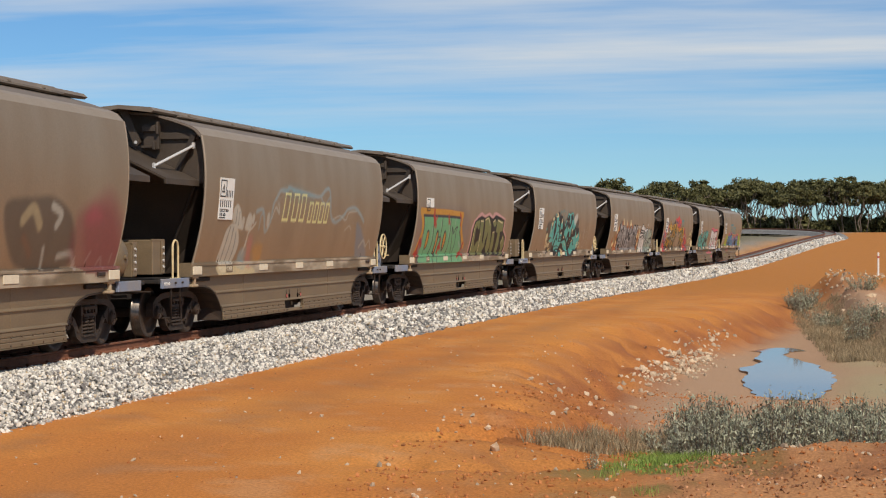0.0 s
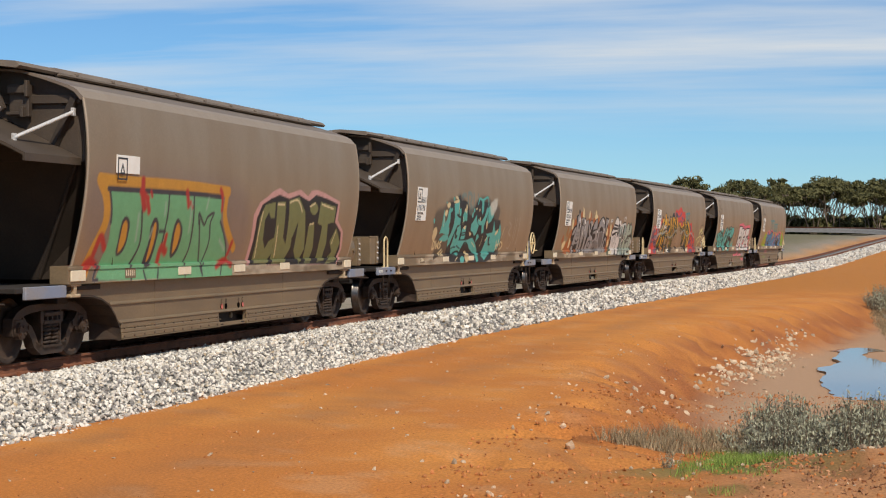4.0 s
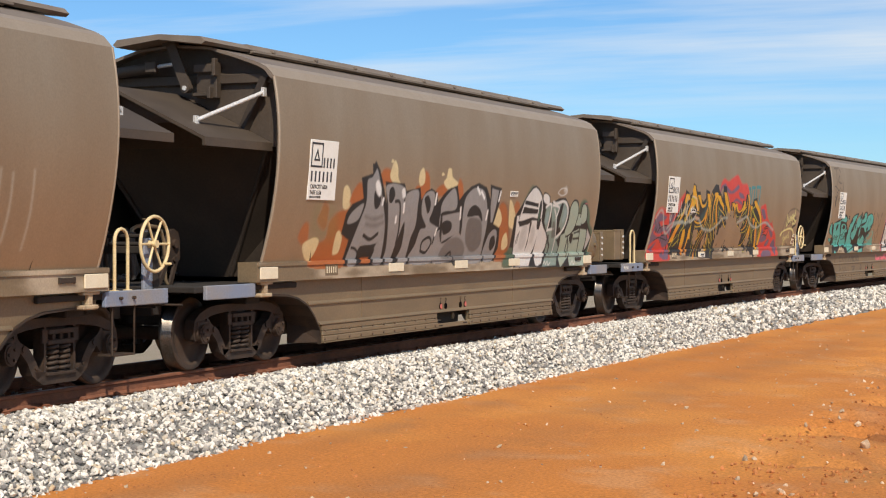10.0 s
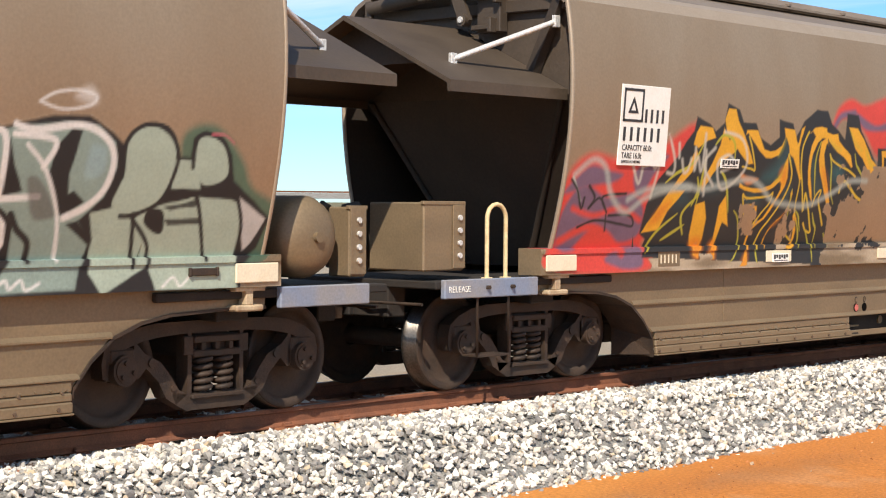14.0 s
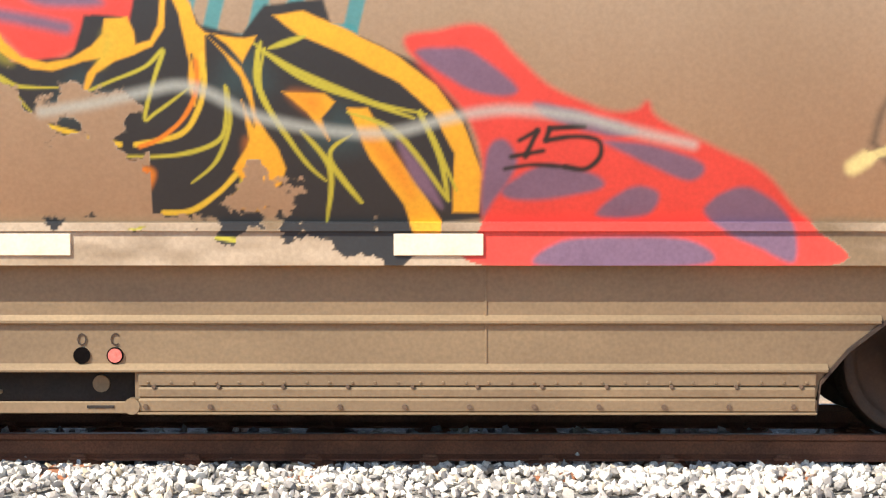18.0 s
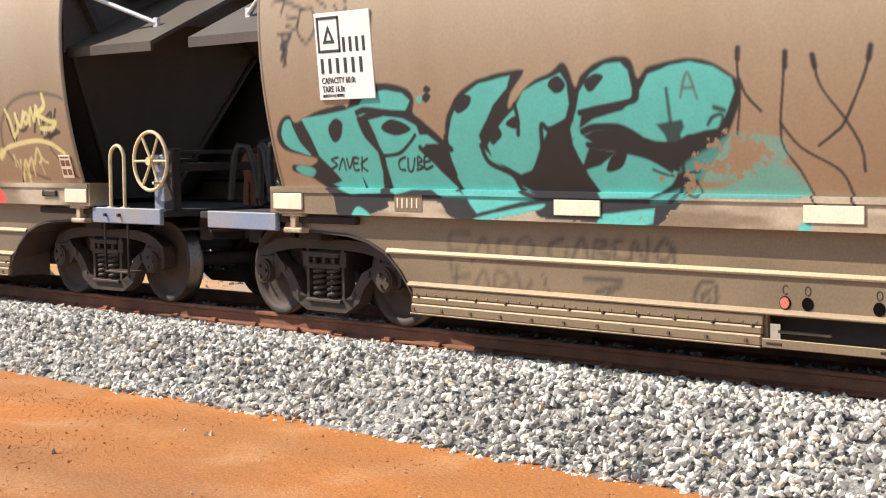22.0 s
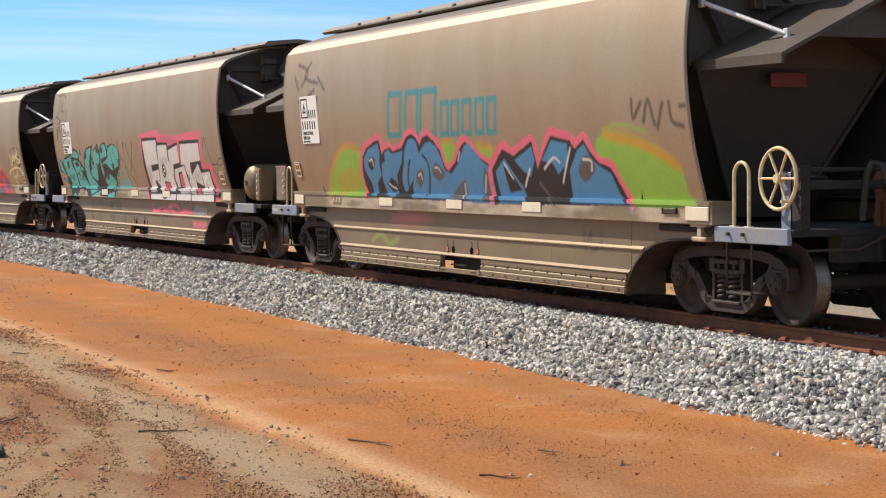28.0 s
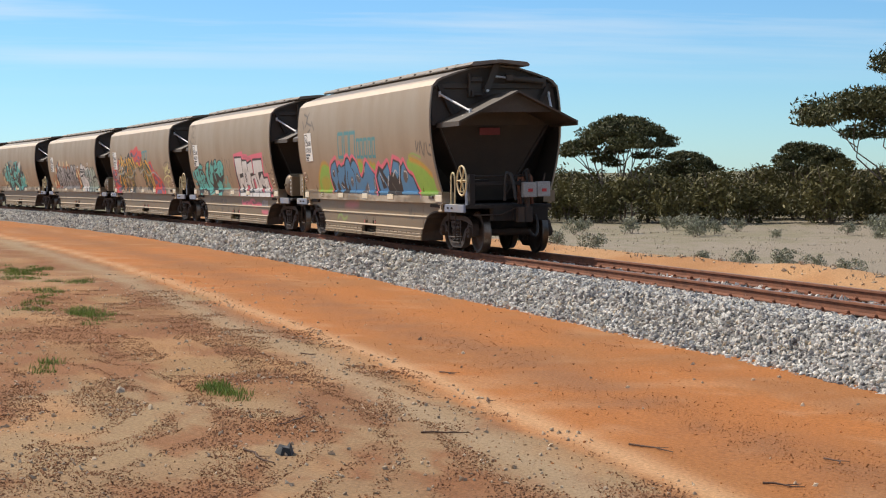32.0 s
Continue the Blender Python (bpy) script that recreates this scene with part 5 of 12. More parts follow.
    for x in (-0.415, -0.24, 0.29, 0.46):
        h = part("valve_port", hole, wagon)
        h.matrix_basis = pose(x, 0, 0.478)
        if abs(x) > 0.4:
            part("valve_knob", knob, h, "faded red valve knob").matrix_basis = pose(0, 0, 0)
        q = part("valve_letter", text_mesh("C" if abs(x) > 0.4 else "O", 0.095, GRIME, squeeze=0.7), wagon)
        q.matrix_basis = pose(x - 0.026, -SKIRT - 0.0045, 0.528)
    plate = shared("reflector", lambda: Build().box(-0.225, 0.225, -1.162, -1.150, 0.995, 1.105, 0.003), [CREAM])
    cap = shared("end_reflector", lambda: Build().box(-0.19, 0.21, -1.168, -1.150, 0.975, 1.11, 0.006), [CREAM])
    for x in (-2.13, 0.04, 2.11):
        part("reflector", plate, wagon, "cream reflector plate").matrix_basis = pose(x, 0, 0)
    for e in (-1, 1):
        part("end_reflector", cap, wagon, "cream end plate").matrix_basis = pose(e * 5.52, 0, 0)
        lab = shared("label_holder", lambda: Build().box(-0.11, 0.11, -1.172, -1.150, 1.035, 1.085, 0.006).box(-0.13, -0.11, -1.175, -1.15, 1.03, 1.09, 0.004).box(0.11, 0.13, -1.175, -1.15, 1.03, 1.09, 0.004), [GRIME])
        if e == 1:
            part("label_holder", lab, wagon).matrix_basis = pose(5.04, 0, 0)
    # ends: brake gear at one, air gear at the other
    if fwd:
        part("end_beam", shared("beam_r", lambda: beam_build(5.76, 6.93, (6.01, 6.25), -1), [BLUE, GRIME]), wagon, "scuffed pale blue end beam")
        part("end_beam", shared("beam_l", lambda: beam_build(-6.90, -5.76, (-6.1, -6.4), -1), [BLUE, GRIME]), wagon, "scuffed pale blue end beam")
        bw = part("brake_stand", shared("stand", lambda: brake_stand_build("post"), [DARK, BLUE]), wagon)
        part("brake_shaft", shared("stand_shaft", lambda: brake_stand_build("shaft"), [DARK]), bw)
        for k in ("low", "high"):
            part("cross_bar", shared("stand_" + k, lambda: brake_stand_build(k), [DARK]), bw)
        part("hand_wheel", shared("handwheel", brake_wheel_build, [YELLOW]), bw, "cream-yellow spoked brake wheel")
        part("grab_hoop", shared("hoop_r", lambda: hoop_build(6.01, 6.25, -1.06, 1.53), [YELLOW]), wagon, "cream grab hoop")
        part("foot_step", shared("step_r", lambda: step_build(5.93, 6.33), [GRIME]), wagon)
        part("brake_quadrant", shared("quad_r", lambda: quadrant_build(1), [RUST]), wagon, "rusty brake lever plates with chains")
        stay = part("stay_post", shared("stay_post", lambda: stay_build("post"), [DARK]), wagon)
        part("raking_stay", shared("raking_stay", lambda: stay_build("stay"), [DARK]), stay)
        part("air_pipe", shared("stay_pipe", lambda: stay_build("pipe"), [DARK]), stay)
        cb = part("control_box", shared("cbox_l", lambda: box_build(-7.02, -6.55, -1.0, -0.40, 1.0, 1.54), [PAINT_LOW]), wagon, "brown brake control box")
        part("stud_plate", shared("stud_l", lambda: stud_plate_build(-6.69, -6.55, -1.002, 1.02, 1.52), [PAINT_LOW, GALV]), cb)
        part("grab_hoop", shared("hoop_l", lambda: hoop_build(-6.34, -6.11, -1.06, 1.53), [YELLOW]), wagon, "cream grab hoop")
        part("foot_step", shared("step_l", lambda: step_build(-6.48, -6.10), [GRIME]), wagon)
        rel = part("lettering", text_mesh("RELEASE", 0.07, WHITE), wagon, "small white lettering on the beam")
        rel.matrix_basis = pose(-6.86, -1.123, 0.835)
    else:
        part("end_beam", shared("beam_short_r", lambda: beam_build(5.80, 6.72, (), -1), [BLUE, GRIME]), wagon, "scuffed pale blue and cream end beam")
        part("end_beam", shared("beam_short_l", lambda: beam_build(-6.78, -5.74, (), -1), [BLUE, GRIME]), wagon, "pale blue end beam")
        part("air_tank", shared("tank", tank_build, [PAINT_LOW]), wagon, "brown air reservoir lying across the platform")
        cb = part("control_box", shared("cbox_r", lambda: box_build(6.60, 6.78, -1.02, -0.80, 0.98, 1.50), [PAINT_LOW]), wagon, "brown brake control box")
        part("stud_plate", shared("stud_r", lambda: stud_plate_build(6.60, 6.77, -1.022, 1.0, 1.50), [PAINT_LOW, GALV]), cb)
        part("lever_bracket", shared("quad_l", frame_bracket_build, [GRIME]), wagon, "grimy round-topped lever bracket on splayed legs")
        post = part("pipe_post", shared("pipe_post", lambda: pipe_build("post"), [GREYBOX]), wagon, "flat dirty grey post")
        part("air_pipe", shared("air_pipe", lambda: pipe_build("pipe"), [PAINT_LOW]), post, "worn brown air pipe")
        for k in ("first", "second"):
            part("air_hose", shared("pipe_hose_" + k, lambda: pipe_build(k), [HOSE]), post, "black rubber hose")
    wheels = []
    for e in (-1, 1):
        bog = part("bogie", shared("bogie_bolster", lambda: bogie_parts("bolster"), [GRIME]), wagon, "grimy three-piece bogie")
        for s in (-1, 1):
            part("side_frame", shared("bogie_frame%d" % s, lambda: bogie_parts("frame%d" % s), [GRIME]), bog, "grimy cast side frame")
        bog.matrix_basis = pose(e * BOGIE, 0, 0)
        for s in (-1, 1):
            for w in (-1, 1):
                part("spring", shared("bogie_spring", lambda: bogie_parts("springs"), [GRIME]), bog).matrix_basis = pose(w * 0.095, s * 0.75, 0)
                part("axle_box", shared("bogie_box", lambda: bogie_parts("boxes"), [GRIME]), bog).matrix_basis = pose(w * 0.84, 0, 0, 0, 0, 0 if s > 0 else 180)
        for w in (-1, 1):
            ws = part("wheelset", shared("wheelset", lambda: bogie_parts("wheelset"), [WHEEL, GRIME, TREAD]), bog)
            ws.matrix_basis = pose(w * 0.84, 0, 0.40)
            wheels.append((ws, w * 0.84))
    return wagon, wheels

# ---- spray paint on the wagon sides ----
ORANGEY = (0.66, 0.20, 0.015)
RED, PURPLE, BLACK, INKY = (0.62, 0.060, 0.045), (0.17, 0.105, 0.165), (0.018, 0.016, 0.016), (0.022, 0.024, 0.026)
GOLD, DEEP = (0.64, 0.44, 0.035), (0.030, 0.105, 0.115)
AMBER, LIME, SMOKE, PALE, PALEY = (0.72, 0.37, 0.025), (0.44, 0.40, 0.040), (0.42, 0.47, 0.43), (0.58, 0.56, 0.48), (0.74, 0.68, 0.30)
ORANGE, DARKG, RUSTY, CREAMY, SILVER = (0.42, 0.13, 0.035), (0.06, 0.13, 0.085), (0.25, 0.11, 0.05), (0.70, 0.57, 0.32), (0.30, 0.29, 0.285)
GREYB, WHITISH, PALEG, SAGE, DARKG2 = (0.11, 0.095, 0.085), (0.68, 0.66, 0.63), (0.36, 0.43, 0.35), (0.24, 0.31, 0.27), (0.040, 0.034, 0.030)
TEALP, TURQ, VIOLETM, MINT, OCHRE = (0.045, 0.25, 0.27), (0.10, 0.44, 0.39), (0.12, 0.085, 0.13), (0.16, 0.40, 0.20), (0.55, 0.27, 0.035)
VIOLETD, BLOODY, ROSE, OLIVE, SKYP = (0.055, 0.045, 0.055), (0.42, 0.035, 0.025), (0.58, 0.32, 0.29), (0.19, 0.20, 0.075), (0.30, 0.42, 0.46)
MAROON, PINKY, DARKM, WHITE2, GREENY, AZURE = (0.24, 0.045, 0.055), (0.72, 0.145, 0.20), (0.045, 0.035, 0.030), (0.80, 0.79, 0.77), (0.26, 0.44, 0.06), (0.075, 0.24, 0.43)


class Spray:
    """Paint evaluated at points of a side sheet: lines, patches and flaking, later ones over earlier ones."""

    def __init__(self, x, z, seed=0):
        self.x, self.z, self.seed = x, z, seed
        self.c = np.zeros((len(x), 4))
        self.mist = fbm(x * 9, z * 9, 3, 71 + seed)

    def curve(self, pts, closed, n=7):
        p = np.array(pts, float).reshape(-1, 2)
        k = len(p)
        if k < 3:
            return p
        out = []
        for i in range(k if closed else k - 1):
            a, b, c, d = (p[(i - 1) % k], p[i % k], p[(i + 1) % k], p[(i + 2) % k]) if closed else (p[max(i - 1, 0)], p[i], p[i + 1], p[min(i + 2, k - 1)])
            for t in np.arange(n) / n:
                out.append(0.5 * (2 * b + (c - a) * t + (2 * a - 5 * b + 4 * c - d) * t * t + (3 * b - a - 3 * c + d) * t ** 3))
        if not closed:
            out.append(p[-1])
        return np.array(out)

    def near(self, p, pad):
        return np.where((self.x > p[:, 0].min() - pad) & (self.x < p[:, 0].max() + pad) & (self.z > p[:, 1].min() - pad) & (self.z < p[:, 1].max() + pad))[0]

    def distance(self, i, p, closed):
        x, z = self.x[i], self.z[i]
        best = np.full(len(i), 1e9)
        q = np.concatenate([p, p[:1]]) if closed else p
        for a, b in zip(q[:-1], q[1:]):
            dx, dz = b - a
            L = dx * dx + dz * dz + 1e-12
            t = np.clip(((x - a[0]) * dx + (z - a[1]) * dz) / L, 0, 1)
            best = np.minimum(best, (x - a[0] - t * dx) ** 2 + (z - a[1] - t * dz) ** 2)
        return np.sqrt(best)

    def inside(self, i, p):
        x, z = self.x[i], self.z[i]
        r = np.zeros(len(i), bool)
        for a, b in zip(p, np.roll(p, -1, axis=0)):
            hit = (a[1] > z) != (b[1] > z)
            r ^= hit & (x < (b[0] - a[0]) * (z - a[1]) / (b[1] - a[1] + 1e-12) + a[0])
        return r

    def lay(self, i, colour, k):
        tone = 1 + 0.16 * (self.mist[i] - 0.5)
        self.c[i, :3] = np.where((self.c[i, 3] < 1e-4)[:, None], np.array(colour) * tone[:, None], self.c[i, :3] * (1 - k[:, None]) + np.array(colour) * tone[:, None] * k[:, None])
        self.c[i, 3] = self.c[i, 3] + (1 - self.c[i, 3]) * k

    def fill(self, colour, soft, alpha, p):
        i = self.near(p, soft * 2 + 0.03)
        if not len(i):
            return
        d = self.distance(i, p, True) * np.where(self.inside(i, p), -1, 1) + 0.010 * (self.mist[i] - 0.5)
        self.lay(i, colour, alpha * (1 - step(d, -soft, soft)))

    def blob(self, colour, soft, alpha, *pts):
        self.fill(colour, soft, alpha, self.curve(pts, True))

    def shape(self, colour, soft, alpha, *pts):
        self.fill(colour, soft, alpha, np.array(pts, float).reshape(-1, 2))

    def line(self, colour, width, soft, alpha, *pts):
        p = self.curve(pts, False)
        i = self.near(p, width + soft * 2)
        if not len(i):
            return
        if colour is AMBER or colour is LIME:
            # brush-like: full in the middle, drawn out to points
            x, z, d = self.x[i], self.z[i], np.full(len(i), 9.0)
            n = len(p) - 1
            for k in range(n):
                dx, dz = p[k + 1] - p[k]
                t = np.clip(((x - p[k, 0]) * dx + (z - p[k, 1]) * dz) / (dx * dx + dz * dz + 1e-12), 0, 1)
                w = 0.12 + 0.88 * np.sin(np.pi * (0.10 + 0.85 * (k + t) / n)) ** 0.8
                d = np.minimum(d, np.hypot(x - p[k, 0] - t * dx, z - p[k, 1] - t * dz) + (1 - w) * width * 0.5)
        else:
            d = self.distance(i, p, False)
        d = d + 0.006 * (self.mist[i] - 0.5)
        if colour is AMBER:
            self.lay(i, INKY, 0.95 * (1 - step(d, width / 2 + 0.006, width / 2 + 0.026)))
        self.lay(i, colour, alpha * (1 - step(d, width / 2 - soft, width / 2 + soft)))
        if colour is AMBER:
            core = (1 - step(d, -0.01, width * 0.42)) * step(self.mist[i], 0.40, 0.62)
            self.lay(i, (0.60, 0.22, 0.02), 0.6 * core)

    def scrape(self, size, amount, *pts):
        """Paint flaked off down to the brown."""
        p = self.curve(pts, True)
        i = self.near(p, 0.1)
        if not len(i):
            return
        d = self.distance(i, p, True) * np.where(self.inside(i, p), -1, 1)
        n = fbm(self.x[i] / size / 3, self.z[i] / size / 3, 5, 91)
        k = step(amount - n - np.clip(d, -0.12, 0.3) * 2.2 - 0.1, -0.02, 0.03)
        self.c[i, 3] *= 1 - k


def spray_f(s):
    s.blob(RED, 0.05, 1, -5.67, 0.98, -5.65, 1.28, -5.64, 1.59, -5.53, 1.84, -5.28, 1.97, -4.92, 1.93, -4.47, 1.98, -3.90, 2.26, -3.77, 2.15, -4.11, 1.61, -4.36, 1.20, -4.29, 0.95)
    s.blob(PURPLE, 0.03, 1, -5.57, 1.18, -5.57, 1.47, -5.36, 1.69, -4.99, 1.60, -4.66, 1.63, -4.45, 1.50, -4.45, 1.27, -4.74, 1.21, -5.09, 1.34, -5.37, 1.15)
    s.blob(PURPLE, 0.03, 1, -4.90, 1.05, -4.75, 1.14, -4.43, 1.17, -4.36, 1.00, -4.60, 0.97)
    s.blob(PURPLE, 0.03, 1, -5.59, 1.62, -5.47, 1.75, -5.27, 1.86, -5.02, 1.82, -4.83, 1.79, -4.97, 1.72, -5.25, 1.69)
    s.blob(PURPLE, 0.03, 1, -4.68, 1.79, -4.47, 1.93, -4.20, 1.97, -4.38, 1.80, -4.54, 1.60)
    s.line(RED, 0.07, 0.03, 1, -5.54, 1.22, -5.20, 1.34, -4.90, 1.27, -4.67, 1.11)
    s.line(RED, 0.05, 0.03, 1, -5.44, 1.50, -5.14, 1.44, -4.79, 1.50, -4.47, 1.40)
    s.line(SMOKE, 0.022, 0.01, 1, -5.50, 1.76, -5.42, 1.65, -5.36, 1.56)
    s.line(BLACK, 0.025, 0.01, 1, -5.27, 1.69, -5.17, 1.59, -5.23, 1.50, -5.10, 1.59, -4.97, 1.47, -5.06, 1.60, -4.74, 1.63)
    s.line(BLACK, 0.022, 0.01, 1, -5.33, 1.34, -5.10, 1.40, -4.77, 1.37, -4.56, 1.35, -4.63, 1.44, -4.93, 1.44)
    s.line(BLACK, 0.02, 0.01, 1, -4.97, 1.45, -4.94, 1.31)
    s.line(BLACK, 0.025, 0.01, 1, -5.52, 1.74, -5.42, 1.65, -5.33, 1.50, -5.31, 1.59)
    s.blob(RED, 0.04, 1, -1.47, 2.31, -1.37, 2.51, -1.12, 2.62, -0.83, 2.57, -0.53, 2.64, -0.08, 2.72, 0.24, 2.55, 0.70, 2.53, 0.86, 2.20, 0.39, 2.02, 0.12, 1.94, -0.12, 2.12, -0.52, 2.05, -0.79, 2.25, -1.04, 2.42, -1.29, 2.41)
    s.blob(PURPLE, 0.03, 1, -1.00, 2.48, -0.57, 2.37, -0.09, 2.51, 0.01, 2.44, -0.40, 2.33, -0.83, 2.32)
    s.blob(PURPLE, 0.03, 1, 0.01, 2.35, 0.33, 2.32, 0.47, 2.23, 0.15, 2.23)
    s.line(PURPLE, 0.07, 0.03, 1, -1.41, 2.34, -1.29, 2.44, -1.04, 2.48)
    s.line(PURPLE, 0.06, 0.03, 1, -0.47, 2.06, -0.17, 2.19, 0.29, 2.12)
    s.shape(INKY, 0.012, 1, -4.43, 1.28, -4.42, 1.53, -4.31, 1.76, -4.07, 1.96, -3.95, 2.11, -3.85, 2.20, -3.82, 2.33, -3.60, 2.27, -3.51, 2.21, -3.38, 2.29, -3.33, 2.47, -3.14, 2.42, -3.06, 2.31, -2.85, 2.31, -2.76, 2.18, -2.57, 2.11, -2.43, 2.19, -2.45, 2.36, -2.20, 2.33, -2.13, 2.20, -2.00, 2.36, -1.77, 2.48, -1.57, 2.48, -1.47, 2.35, -1.34, 2.29, -1.21, 2.21, -1.19, 2.47, -0.97, 2.46, -0.88, 2.30, -0.60, 2.05, -0.49, 1.92, -0.44, 1.77, -0.51, 1.59, -1.17, 1.19, -1.26, 0.95, -4.37, 1.07, -4.33, 1.23)
    s.shape(INKY, 0.012, 1, -1.54, 0.94, -1.42, 1.12, -1.31, 1.41, -1.15, 1.63, -0.69, 1.83, -0.47, 1.84, -0.53, 2.14, -0.23, 2.13, -0.05, 2.11, 0.01, 1.95, 0.32, 1.98, 0.38, 2.18, 0.56, 2.17, 0.59, 2.08, 0.63, 2.31, 0.70, 2.33, 0.85, 2.32, 0.93, 2.14, 1.15, 2.09, 1.26, 2.23, 1.55, 2.26, 1.73, 1.64, 1.79, 1.06, 1.01, 1.07, -0.54, 1.08, -1.13, 1.12, -1.16, 0.93)
    s.shape(INKY, 0.012, 1, -0.00, 1.95, 0.27, 1.97, 0.40, 2.06, 0.42, 2.18, 0.57, 2.17, 0.60, 2.05, 0.67, 2.09, 0.73, 2.28, 0.84, 2.31, 0.90, 2.23, 0.96, 2.10, 1.14, 2.06, 1.24, 2.20, 1.42, 2.24, 1.55, 2.15, 1.77, 2.06, 2.05, 1.93, 2.22, 1.73, 2.31, 1.48, 2.33, 1.18, 2.13, 1.16, 2.03, 1.03, 1.93, 0.94, 1.31, 0.94, 1.19, 1.03, 0.80, 1.07, -0.06, 1.09)
    s.blob((0.028, 0.075, 0.085), 0.11, 0.65, -3.57, 1.67, -3.45, 1.86, -3.33, 1.69)
    s.blob((0.028, 0.075, 0.085), 0.11, 0.65, -2.87, 1.54, -2.75, 1.73, -2.63, 1.56)
    s.blob((0.028, 0.075, 0.085), 0.11, 0.65, -2.40, 1.97, -2.28, 2.16, -2.16, 1.99)
    s.blob((0.028, 0.075, 0.085), 0.11, 0.65, -1.74, 1.64, -1.62, 1.83, -1.50, 1.66)
    s.blob((0.028, 0.075, 0.085), 0.11, 0.65, -1.40, 1.82, -1.28, 2.01, -1.16, 1.84)
    s.blob((0.028, 0.075, 0.085), 0.11, 0.65, 1.03, 1.82, 1.15, 2.01, 1.27, 1.84)
    s.blob((0.028, 0.075, 0.085), 0.11, 0.65, 1.50, 1.54, 1.62, 1.73, 1.74, 1.56)
    s.blob((0.028, 0.075, 0.085), 0.11, 0.65, 0.23, 1.70, 0.35, 1.89, 0.47, 1.72)
    s.blob((0.028, 0.075, 0.085), 0.11, 0.65, -4.02, 1.54, -3.90, 1.73, -3.78, 1.56)
    s.blob((0.028, 0.075, 0.085), 0.11, 0.65, -0.74, 1.90, -0.62, 2.09, -0.50, 1.92)
    s.shape(AMBER, 0.008, 1, -3.76, 2.25, -3.56, 2.24, -3.50, 2.15, -3.63, 2.12, -3.76, 2.05, -3.84, 2.08, -3.81, 2.19)
    s.shape(AMBER, 0.008, 1, -3.79, 2.04, -3.73, 1.97, -3.81, 1.83, -4.02, 1.67, -3.87, 1.67, -3.95, 1.59, -4.08, 1.48, -4.16, 1.31, -4.40, 1.29, -4.35, 1.37, -4.26, 1.46, -4.18, 1.58, -4.05, 1.72, -3.88, 1.90)
    s.shape(AMBER, 0.008, 1, -3.32, 2.42, -3.20, 2.42, -3.15, 2.32, -3.02, 2.18, -2.83, 1.93, -2.91, 1.92, -3.09, 2.03, -3.23, 2.14, -3.33, 2.20, -3.37, 2.32)
    s.shape(AMBER, 0.008, 1, -3.38, 2.25, -3.27, 2.13, -3.23, 2.18, -3.09, 2.09, -3.18, 2.02, -3.36, 1.93, -3.48, 1.82, -3.60, 1.66, -3.66, 1.71, -3.51, 1.92, -3.41, 2.09)
    s.shape(AMBER, 0.008, 1, -3.67, 1.54, -3.53, 1.57, -3.45, 1.42, -3.44, 1.23, -3.50, 1.05, -3.58, 1.08, -3.66, 1.27)
    s.shape(AMBER, 0.008, 1, -3.28, 1.53, -3.20, 1.63, -3.06, 1.34, -3.17, 1.38, -3.21, 1.22, -3.24, 1.04, -3.37, 1.04, -3.26, 1.22)
    s.blob(ORANGEY, 0.05, 0.75, -4.31, 1.36, -4.21, 1.51, -4.05, 1.57, -4.17, 1.40)
    s.blob(ORANGEY, 0.05, 0.75, -3.63, 1.21, -3.46, 1.23, -3.49, 1.05, -3.58, 1.07)
    s.blob(ORANGEY, 0.05, 0.75, -3.35, 1.10, -3.25, 1.22, -3.23, 1.04)
    s.shape(AMBER, 0.008, 1, 1.30, 2.18, 1.45, 2.20, 1.62, 2.13, 1.89, 2.00, 2.10, 1.84, 2.23, 1.66, 2.33, 1.40, 2.31, 1.21, 2.18, 1.21, 2.19, 1.51, 2.08, 1.71, 1.92, 1.85, 1.63, 2.00, 1.43, 2.08)
    s.shape(AMBER, 0.008, 1, 1.66, 1.73, 1.76, 1.73, 1.89, 1.51, 2.03, 1.31, 2.13, 1.16, 2.12, 1.09, 1.99, 1.09, 1.94, 1.25, 1.77, 1.48)
    s.shape(AMBER, 0.008, 1, 1.34, 1.81, 1.55, 1.80, 1.60, 1.76, 1.53, 1.68, 1.57, 1.57, 1.46, 1.71)
    s.shape(AMBER, 0.008, 1, 1.14, 1.77, 1.23, 1.56, 1.28, 1.37, 1.24, 1.22, 1.12, 1.23, 1.06, 1.28, 1.21, 1.39, 1.17, 1.59)
    s.blob(ORANGEY, 0.05, 0.7, 1.16, 1.57, 1.26, 1.37, 1.19, 1.27)
    s.blob(ORANGEY, 0.05, 0.7, 1.38, 1.80, 1.52, 1.78, 1.50, 1.70)
    s.blob(ORANGEY, 0.05, 0.7, 1.74, 1.60, 1.92, 1.46, 1.97, 1.29)
    s.line(LIME, 0.022, 0.006, 1, 1.20, 2.05, 1.43, 1.88, 1.73, 1.77, 2.05, 1.70)
    s.line(LIME, 0.022, 0.006, 1, 1.26, 2.02, 1.24, 1.80, 1.43, 1.49, 1.55, 1.37)
    s.line(LIME, 0.022, 0.006, 1, 1.73, 1.26, 1.57, 1.49, 1.68, 1.60)
    s.line(LIME, 0.022, 0.006, 1, 2.02, 1.72, 2.20, 1.32)
    s.line(LIME, 0.03, 0.007, 1, -4.19, 1.73, -4.04, 1.82, -3.82, 1.91, -3.66, 2.12)
    s.line(LIME, 0.03, 0.007, 1, -3.73, 1.53, -3.67, 1.67, -3.71, 1.79)
